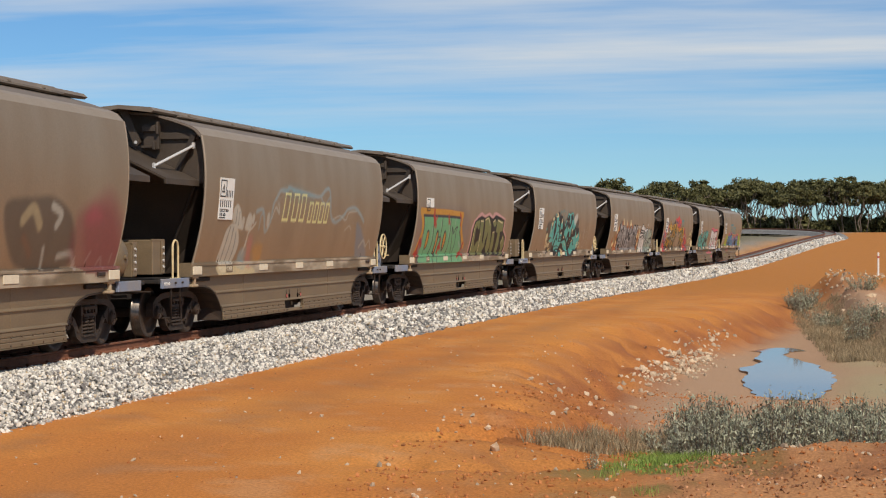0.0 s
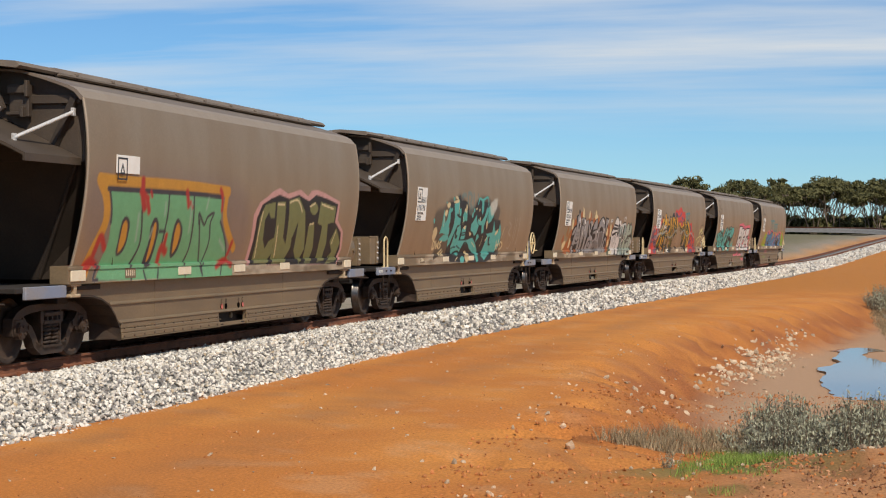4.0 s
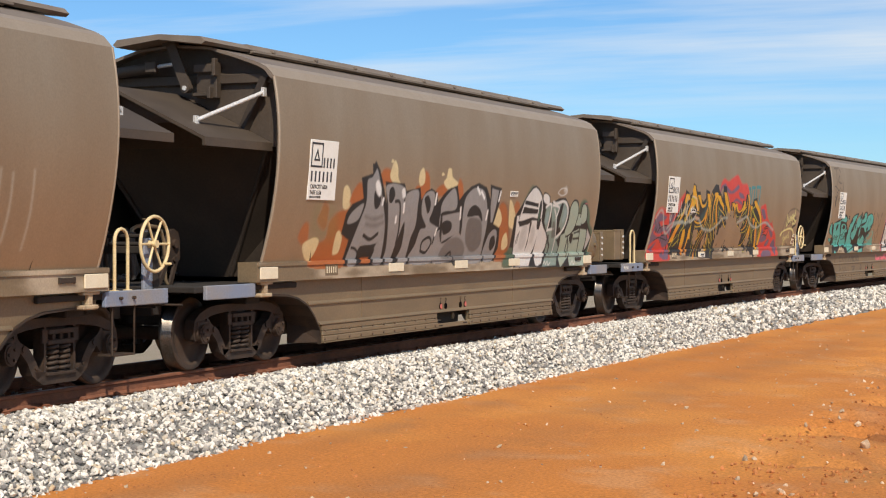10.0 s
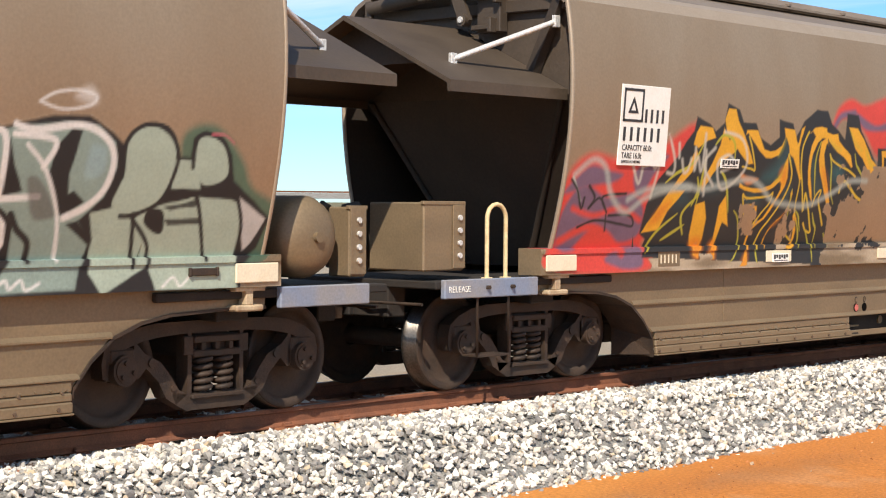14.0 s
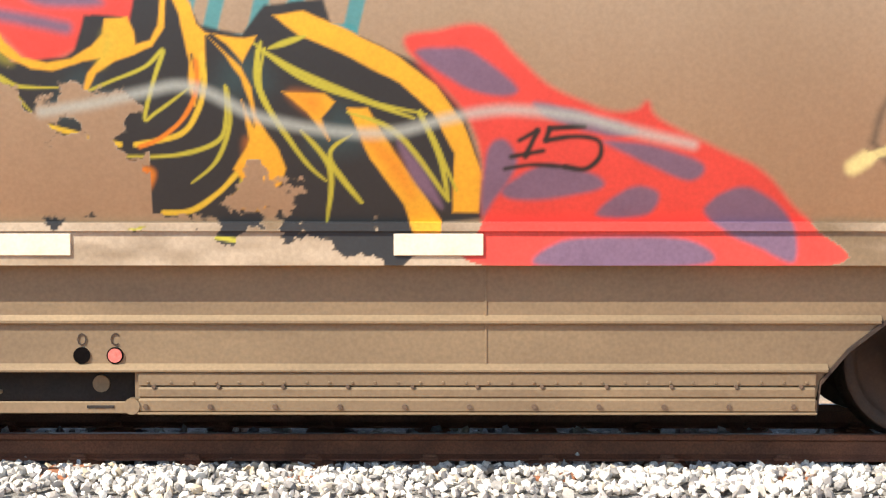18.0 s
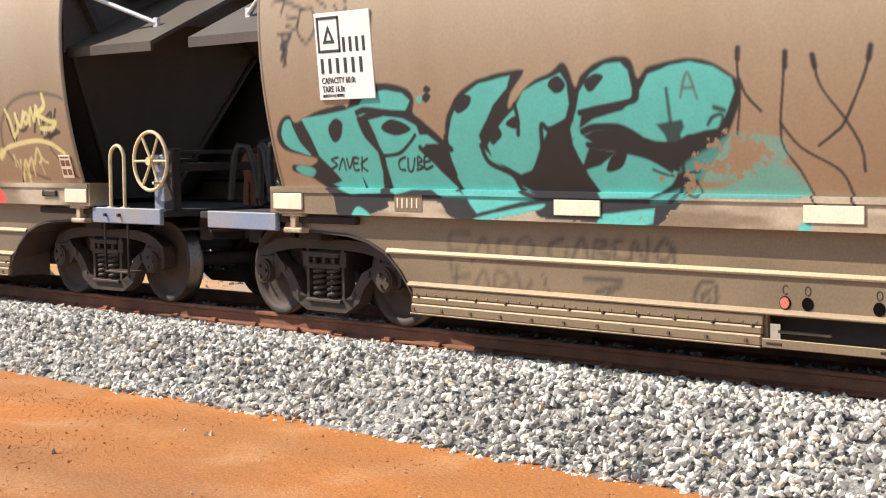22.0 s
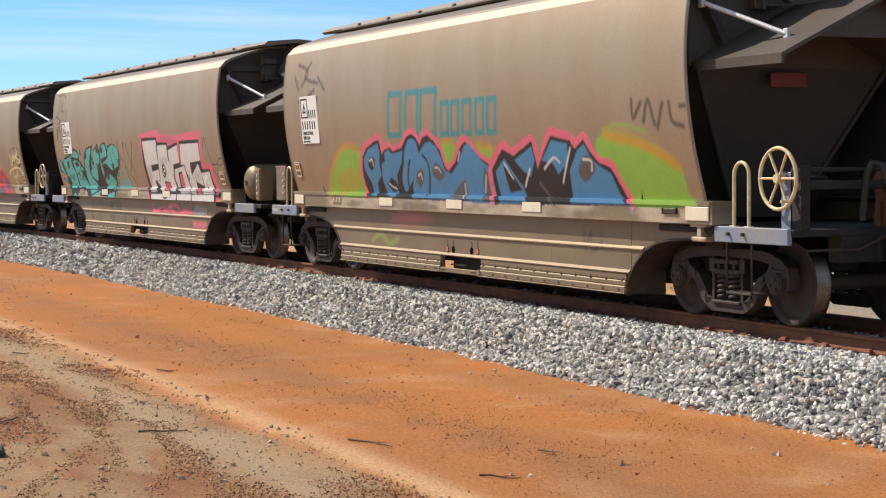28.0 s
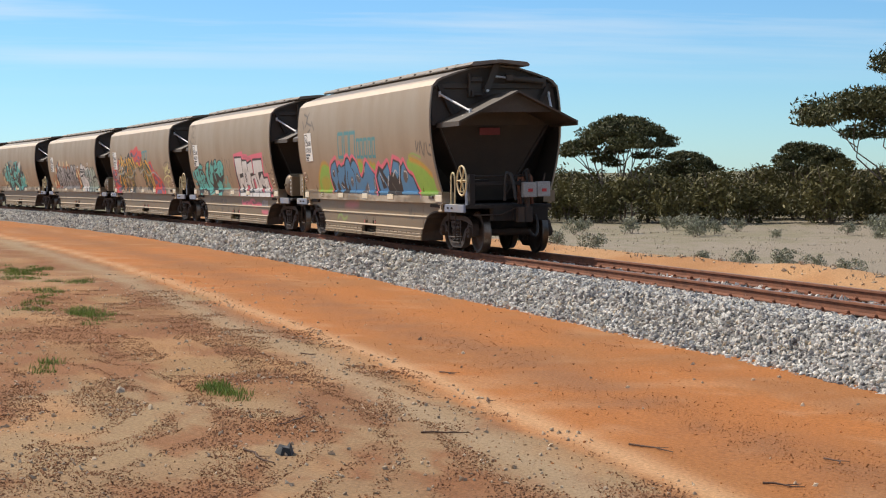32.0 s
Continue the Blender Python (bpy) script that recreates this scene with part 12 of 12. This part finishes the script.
    while az > -86.5:
        for row in range(3):
            base = np.interp(-az, (10, 22, 45, 60, 75, 92), (44, 46, 58, 78, 88, 96))
            spots.append((az + rnd.uniform(-0.6, 0.6), base + 5.0 * row + rnd.uniform(-1.5, 1.5)))
        az -= 1.25
    for g, (a, r) in zip(kinds, spots[:4]):
        x, y = at(a, r)
        g.matrix_basis = Matrix.Translation((x, y, float(height_at(np.array([x]), np.array([y]))[0])))
        g["group"] = "scrub behind the dry flat"
    for i, (a, r) in enumerate(spots[4:]):
        x, y = at(a, r)
        put(kinds[rnd.choice((0, 0, 1, 1, 2, 3))], x, y, rnd.uniform(0, 360), rnd.uniform(0.8, 1.35) * np.interp(-a, (36, 46, 52, 58), (1.05, 0.8, 0.85, 0.95)), "scrub behind the dry flat")
    for i in range(28):
        a = -58 - i * 1.0 + rnd.uniform(-0.4, 0.4)
        x, y = at(a, np.interp(-a, (58, 75, 92), (98, 106, 114)) + rnd.uniform(-4, 4))
        put(kinds[(0, 2, 1, 2)[i % 4]], x, y, rnd.uniform(0, 360), rnd.uniform(0.85, 1.25), "scrub behind the dry flat")
    for i in range(10):
        a = rnd.uniform(-46, -12)
        x, y = at(a, rnd.uniform(44, 50))
        put(kinds[i % 3], x, y, rnd.uniform(0, 360), rnd.uniform(0.5, 0.85), "scrub behind the dry flat")
    for i in range(95):
        a = rnd.uniform(-84, -18)
        r = np.interp(-a, (18, 45, 60, 75, 92), (36, 50, 66, 76, 84)) + rnd.uniform(-6, 2)
        x, y = at(a, r)
        put(kinds[3], x, y, rnd.uniform(0, 360), rnd.uniform(0.25, 0.65), "low bushes on the dry flat")
    for x, y, s in ((-39.5, 17.8, 0.42), (-41.5, 17.6, 0.36), (-44, 17.5, 0.3), (-52, 15.2, 0.40), (-54.5, 15.5, 0.38), (-58, 15.0, 0.45), (-61, 14.5, 0.45), (-64, 14.8, 0.5), (-68, 14.6, 0.5), (-47, 15.4, 0.42), (-49, 15.0, 0.36), (-56, 16.2, 0.5), (-33.5, 16.6, 0.34), (-35, 16.4, 0.3)):
        put(kinds[3], x, y, rnd.uniform(0, 360), s, "low bushes on the dry flat")
    # grey bushes before the pool
    def bush(seed, height, width, sprigs):
        """Saltbush: a sheaf of upright sprigs set with small leaves."""
        r = np.random.default_rng(seed)
        root = tagged(new("saltbush"), "grey-green saltbush with fine upright sprigs", "shrub")
        a, q = r.uniform(0, 2 * math.pi, sprigs), np.sqrt(r.uniform(0, 1, sprigs))
        foot = np.stack([0.55 * width / 2 * q * np.cos(a), 0.55 * width / 2 * q * np.sin(a), 0 * q], 1)
        h = height * r.uniform(0.55, 1.1, sprigs) * (1 - 0.35 * q ** 2)
        tip = np.stack([width / 2 * q * np.cos(a), width / 2 * q * np.sin(a), h], 1) + r.normal(size=(sprigs, 3)) * 0.04
        b = Build()
        for u, w in zip(foot, tip):
            b.tube([u, u * 0.4 + w * 0.6 + np.array((0, 0, -0.03)), w], 0.006, 3, r1=0.002, cap=False)
        part("woody_base", b.mesh("saltbush_sprigs", [TWIG], fix=False), root, "grey twigs")
        k = 26
        t = r.uniform(0.12, 1.0, (sprigs, k, 1))
        pos = (foot[:, None] * (1 - t) + tip[:, None] * t + r.normal(size=(sprigs, k, 3)) * 0.035).reshape(-1, 3)
        pos[:, 2] = np.maximum(pos[:, 2], 0.01)
        v, f = blades_at(pos, 0.026, r, -1.3)
        part("foliage", raw_mesh("saltbush_leaves", v, f, [SALT]), root)
        root["group"] = "saltbush by the ditch"
        return root
    salts = [bush(61, 0.62, 0.95, 44), bush(62, 0.50, 1.1, 44), bush(63, 0.75, 0.85, 40)]
    for g, (x, y) in zip(salts, ((22.6, -0.5), (24.4, -0.1), (23.5, -1.4))):
        g.matrix_basis = Matrix.Translation((x, y, float(height_at(np.array([x]), np.array([y]))[0]) - 0.02))
    for i in range(120):
        x = rnd.uniform(20.8, 25.6)
        y = 0.12 - 3.8 * rnd.uniform(0, 1) ** 1.1
        put(salts[i % 3], x, y, rnd.uniform(0, 360), rnd.uniform(0.55, 1.2), "saltbush by the ditch")
    for x, y, s in ((50, -4.6, 1.2), (52, -5.4, 1.3), (55, -5.2, 1.1), (58, -4.4, 1.1), (61, -4.2, 1.0), (62.5, -3.7, 1.3), (64, -3.9, 1.3), (66, -4.2, 1.2), (47, -5.8, 1.0), (17.6, 0.95, 0.32), (56, -7.0, 1.3), (64, -6.0, 1.2)):
        put(salts[int(x) % 3], x, y, rnd.uniform(0, 360), s, "saltbush by the ditch")
    blades("dry_grass", "pale dry grass along the ditch", "grass", [(x, 1.30 - 0.21 * (x - 20.7) + rnd.uniform(-0.45, 0.2)) for x in np.linspace(19.3, 27, 260)]
           + [(rnd.uniform(43, 66), rnd.uniform(-5.2, -3.4)) for _ in range(1000)] + [(rnd.uniform(30, 44), rnd.uniform(-9, -4.2)) for _ in range(300)], 26, 0.18, 0.16, DRY, rng, 0.006)
    blades("green_grass", "fresh green grass at the road edge", "grass", [(16.9 + rnd.gauss(0, 0.75), 0.30 + rnd.gauss(0, 0.30)) for _ in range(75)] + [(20.2 + rnd.gauss(0, 0.9), 0.25 + rnd.gauss(0, 0.25)) for _ in range(60)]
           + [(22.5 + rnd.gauss(0, 1.4), -0.75 + rnd.gauss(0, 0.35)) for _ in range(90)], 40, 0.085, 0.13, GREEN, rng, 0.004)
    tufts = []
    for cx, cy, sx, n in ((-17.3, 1.85, 0.35, 16), (-40.8, 0.0, 1.6, 60), (-33.5, 0.35, 0.8, 14), (-27.5, 1.05, 0.6, 16), (-28.6, 0.85, 0.5, 14), (-37, 1.0, 0.7, 10), (-20, 0.35, 0.5, 6), (-30, 0.2, 0.8, 10)):
        tufts += [(cx + rnd.gauss(0, sx), cy + rnd.gauss(0, sx * 0.22)) for _ in range(n)]
    blades("green_grass", "small green tufts on the gravel", "grass", tufts, 46, 0.085, 0.15, GREEN, rng, 0.005)
    blades("dry_grass", "thin dry grass on the far flat", "grass", [(-rnd.uniform(24, 75), rnd.uniform(14.5, 24)) for _ in range(40)], 12, 0.10, 0.3, PALE, rng, 0.008)
    far = []
    while len(far) < 700:
        x, y = at(rnd.uniform(-93, -40), rnd.uniform(24, 84))
        if y - CENTRE - float(bend(np.array(x))) > 4.5:
            far.append((x, y))
    blades("dry_grass", "grey withered grass on the dry flat", "grass", far, 13, 0.075, 0.55, PALE, rng, 0.016)


plant()


# ---- stones, litter, small things on the ground ----
def litter():
    rng = np.random.default_rng(23)
    pale = material("pale field stone", (0.50, 0.38, 0.26), 0.85, col2=(0.40, 0.30, 0.20), scale=6, fine=50, fine_amount=0.2, per_island=0.35, spec=0.25)
    iron = material("ironstone gravel", (0.34, 0.172, 0.088), 0.85, col2=(0.235, 0.112, 0.056), scale=6, fine=50, per_island=0.5, spec=0.25)
    earth = material("orange clods", (0.42, 0.17, 0.06), 0.95, col2=(0.32, 0.12, 0.045), scale=6, fine=40, per_island=0.3, spec=0.2)

    def spread(name, label, cat, n, xs, ys, size, mat, shade=None, tris="octa"):
        x, y = rng.uniform(*xs, n), rng.uniform(*ys, n)
        if shade is not None:
            k = shade(x, y) > rng.uniform(0, 1, n)
            x, y = x[k], y[k]
        s = size * rng.uniform(0.4, 1.5, len(x)) ** 1.4
        p = np.stack([x, y, height(x, y) + s * 0.15], 1)
        tagged(new(name, scatter(name, p, s, mat, rng, tris=tris)), label, cat, kind="stuff")

    def off(x, y):
        return CENTRE + bend(x) - y
    # wheel tracks swept through the litter: bare in the rut, heaped along its side
    ruts = [np.array(q) for q in (((-14.2, 0.45), (-14.7, 0.7), (-16.0, 1.15), (-17.3, 1.40), (-19.0, 1.2), (-21, 0.6)), ((-13.0, 0.45), (-13.7, 0.8), (-14.8, 1.4), (-16.2, 1.45), (-17.5, 1.0)),
                                  ((-10.6, 1.1), (-11.6, 1.6), (-12.9, 2.2), (-14.0, 2.6), (-16.5, 2.75)), ((-10.0, 1.7), (-11.2, 2.35), (-12.6, 2.9), (-14.5, 3.1)))]

    def rut(x, y):
        best = np.full(len(x), 9.0)
        for q in ruts:
            for a, b in zip(q[:-1], q[1:]):
                d = b - a
                t = np.clip(((x - a[0]) * d[0] + (y - a[1]) * d[1]) / (d @ d), 0, 1)
                best = np.minimum(best, np.hypot(x - a[0] - t * d[0], y - a[1] - t * d[1]))
        return best

    def drift(x, y):
        r = rut(x, y)
        o = off(x, y)
        heap = 0.6 * np.exp(-((r - 0.20) / 0.06) ** 2)
        bands = np.exp(-((o - 6.9 - 0.5 * (fbm(x * 0.5, y * 0.5, 3, 62) - 0.5)) / 0.45) ** 2) + 0.7 * np.exp(-((o - 8.6) / 0.6) ** 2)
        k = 0.04 + 1.1 * step(fbm(x * 0.6, o * 1.8, 4, 61) + 0.19 * bands, 0.51, 0.66)
        return (o > 5.7) * np.clip(k * (r > 0.16) + heap, 0, 1) * np.clip(18 / np.hypot(x, y), 0, 1) ** 2
    spread("ironstone_gravel", "red-brown gravel and leaf litter on the hard stand", "gravel", 360000, (-34, -8), (-1.2, 5), 0.0066, iron, drift, "chip")
    spread("ironstone_gravel", "brown litter on the spoil beside the ditch", "gravel", 7000, (13, 19.5), (-4.2, 0.2), 0.015, iron, lambda x, y: np.clip(1.6 * step(fbm(x * 1.3, y * 1.3, 4, 63), 0.5, 0.62), 0, 1), "chip")
    spread("pale_gravel", "pale grit on the hard stand", "gravel", 11000, (-40, -6), (-2, 6), 0.018, pale,
           lambda x, y: (off(x, y) > 5.6) * np.clip(0.15 + step(fbm(x * 0.9, y * 0.9, 3, 67), 0.45, 0.65), 0, 1) * np.clip(18 / np.hypot(x, y), 0, 1))
    spread("road_grit", "small stones on the orange road", "gravel", 9000, (-45, 45), (1, 8.4), 0.012, earth, lambda x, y: (off(x, y) > 2.1) * (off(x, y) < 6.4) * np.clip(0.25 + step(fbm(x, y, 3, 81), 0.5, 0.7), 0, 1))
    coarse = material("brown road gravel", (0.36, 0.150, 0.056), 0.9, col2=(0.27, 0.108, 0.042), scale=6, fine=50, per_island=0.35, spec=0.2)
    spread("road_grit", "coarse brown gravel down the road", "gravel", 150000, (-26, 14), (2.5, 8.2), 0.0052, coarse,
           lambda x, y: np.clip(np.exp(-((off(x, y) - 4.35) / 0.6) ** 2) + 0.8 * np.exp(-((off(x, y) - 2.75) / 0.3) ** 2), 0, 1) * step(fbm(x * 0.8, y * 1.6, 4, 83), 0.40, 0.62) * np.clip(15 / np.hypot(x, y), 0, 1) ** 2, "chip")
    spread("road_grit", "pale chips on the orange road", "gravel", 700, (-40, 40), (1, 8.2), 0.022, pale, lambda x, y: (off(x, y) > 2.1) * (off(x, y) < 6.6))
    spread("bank_rubble", "pale broken rock on the ditch bank", "rubble", 11000, (26, 52), (-2.2, 2.6), 0.050, pale,
           lambda x, y: np.exp(-((y - 0.35 + 0.115 * (x - 40)) / 0.42) ** 2) * np.clip(np.exp(-((x - 41) / 4.5) ** 2) + 0.06, 0, 1), "ico")
    spread("bank_clods", "orange clods and stones along the bank", "rubble", 15000, (12, 34), (-3.2, 3.2), 0.016, earth, lambda x, y: step(off(x, y), 6.4, 7.2) * np.clip(0.2 + step(fbm(x, y, 3, 88), 0.45, 0.65), 0, 1), "ico")
    spread("bank_stones", "scattered pale stones at the ditch", "rubble", 520, (13, 30), (-3.5, 3.0), 0.026, pale, lambda x, y: 1.0 * (off(x, y) > 6.2), "ico")
    spread("bank_rubble", "pale stones along the far bank of the ditch", "rubble", 1500, (44, 74), (-9, -4.5), 0.07, pale, lambda x, y: np.exp(-((y + 5.7) / 0.45) ** 2), "octa")
    spread("post_rubble", "pale rubble round the guide post", "rubble", 400, (92, 112), (-14, -8), 0.10, pale, lambda x, y: np.exp(-((x - 102) / 6) ** 2 - ((y + 10.8) / 1.2) ** 2), "octa")
    spread("far_stones", "stones on the heap beyond the line", "rubble", 900, (-60, -22), (13.5, 17), 0.04, pale, None, "octa")

    def rock(x, y, s, label="pale flat stone beside the road"):
        m = scatter("stone", np.array([[0, 0, 0.2 * s]]), np.array([s]), pale, rng, 0.5)
        tagged(new("stone", m), label, "stone").matrix_basis = Matrix.Translation((x, y, float(height_at(np.array([x]), np.array([y]))[0])))
    for x, y, s in ((18.1, 2.0, 0.10), (16.4, 5.3, 0.045), (15.6, 3.5, 0.035), (-17.6, 0.9, 0.06), (-16.2, 1.1, 0.05), (-22, 4.9, 0.05), (26.5, 1.7, 0.08), (14.6, -1.9, 0.09), (15.0, -2.3, 0.07)):
        rock(x, y, s)
    # twigs and a rag
    bark = material("dry fallen bark", (0.13, 0.075, 0.05), 0.85, scale=8)

    def twig(x, y, turn, length):
        b = Build()
        r2 = random.Random(int(x * 100))
        pts = [(length * (i / 4 - 0.5), 0.03 * r2.uniform(-1, 1), 0.012 + 0.008 * r2.uniform(0, 1)) for i in range(5)]
        b.tube(pts, 0.009, 5, r1=0.004)
        b.tube([pts[2], (pts[2][0] + 0.10, 0.07, 0.02)], 0.005, 4, r1=0.002)
        tagged(new("twig", b.mesh("twig", [bark])), "dry fallen twig on the gravel", "twig").matrix_basis = Matrix.Translation((x, y, float(height_at(np.array([x]), np.array([y]))[0]))) @ pose(0, 0, 0, 0, 0, turn)
    for x, y, a, L in ((-12.6, 4.6, 20, 0.5), (-15.8, 4.15, -10, 0.35), (-13.9, 3.3, 60, 0.4), (-18.0, 4.3, 15, 0.3), (-13.2, 1.7, 10, 0.7), (-10.9, 4.9, 40, 0.3), (-14.9, 2.2, -35, 0.45), (-11.6, 5.6, 5, 0.25), (-20.4, 3.2, 30, 0.3)):
        twig(x, y, a, L)
    rag = Build().add([(-0.15, -0.03, 0), (-0.04, -0.07, 0), (0.13, -0.05, 0), (0.17, 0.03, 0), (0.03, 0.07, 0), (-0.10, 0.05, 0), (-0.12, -0.02, 0.05), (-0.03, -0.05, 0.035), (0.11, -0.03, 0.06), (0.14, 0.02, 0.05), (0.02, 0.04, 0.085), (-0.07, 0.03, 0.04)],
                      [(0, 1, 7, 6), (1, 2, 8, 7), (2, 3, 9, 8), (3, 4, 10, 9), (4, 5, 11, 10), (5, 0, 6, 11), (6, 7, 8, 9, 10, 11)])
    black = material("black rubber scrap", (0.02, 0.02, 0.02), 0.6, scale=10)
    x, y = -13.3, 1.9
    tagged(new("rubber_scrap", rag.mesh("rubber_scrap", [black])), "black scrap of rubber lying on the gravel", "debris").matrix_basis = Matrix.Translation((x, y, float(height_at(np.array([x]), np.array([y]))[0])))
    # guide post
    post = tagged(new("guide_post"), "white roadside guide post with a red band", "post")
    px, py = 104.0, -10.6
    post.matrix_basis = Matrix.Translation((px, py, float(height_at(np.array([px]), np.array([py]))[0])))
    part("stake", Build().box(-0.06, 0.06, -0.05, 0.05, -0.1, 1.35, 0.015).mesh("stake", [WHITE]), post)
    part("band", Build().box(-0.065, 0.065, -0.055, 0.055, 1.02, 1.14, 0.01).mesh("band", [REDLAMP]), post, "red reflective band")


litter()

# ---- movement ----
SURGE = (0.432, 0.47, 0.447, 0.366, 0.276, 0.21, 0.122, 0.111, 0.102, 0.047, 0.007, -0.117, -0.052, 0.075, 0.044, 0.022, -0.048)   # small unevenness of the pull, metres


def run(t):
    """How far the train has gone at t."""
    u = t - 16.0
    even = 32.555 + u * (4.94535 + u * (-0.0229249 + u * (0.000174598 + u * 0.0000250016)))
    return even + float(np.interp(t, np.arange(0, 33, 2), SURGE))


def wagon_pose(x):
    a, b = x - BOGIE, x + BOGIE
    ya, yb = CENTRE + float(bend(a)), CENTRE + float(bend(b))
    za, zb = float(grade(a)), float(grade(b))
    return Matrix.Translation((x, (ya + yb) / 2, RAIL + (za + zb) / 2)) @ Matrix.Rotation(math.atan2(yb - ya, b - a), 4, "Z")


def motions():
    ts = np.linspace(0, 32, 6401)
    ss = np.array([run(t) for t in ts])
    turns = np.arange(ss[0], ss[-1], 0.53)
    when = [0.0] + [float(np.interp(s, ss, ts)) for s in turns[1:-1]] + [32.0]
    for n, (wagon, wheels) in enumerate(TRAIN):
        x0 = 40.2 + PITCH * (n - 5)
        walk(wagon, [(t, wagon_pose(x0 - run(t))) for t in range(0, 33)])
        for ws, x in wheels:
            walk(ws, [(t, pose(x, 0, 0.40, 0, -math.degrees(run(t) / 0.40), 0)) for t in when])


motions()
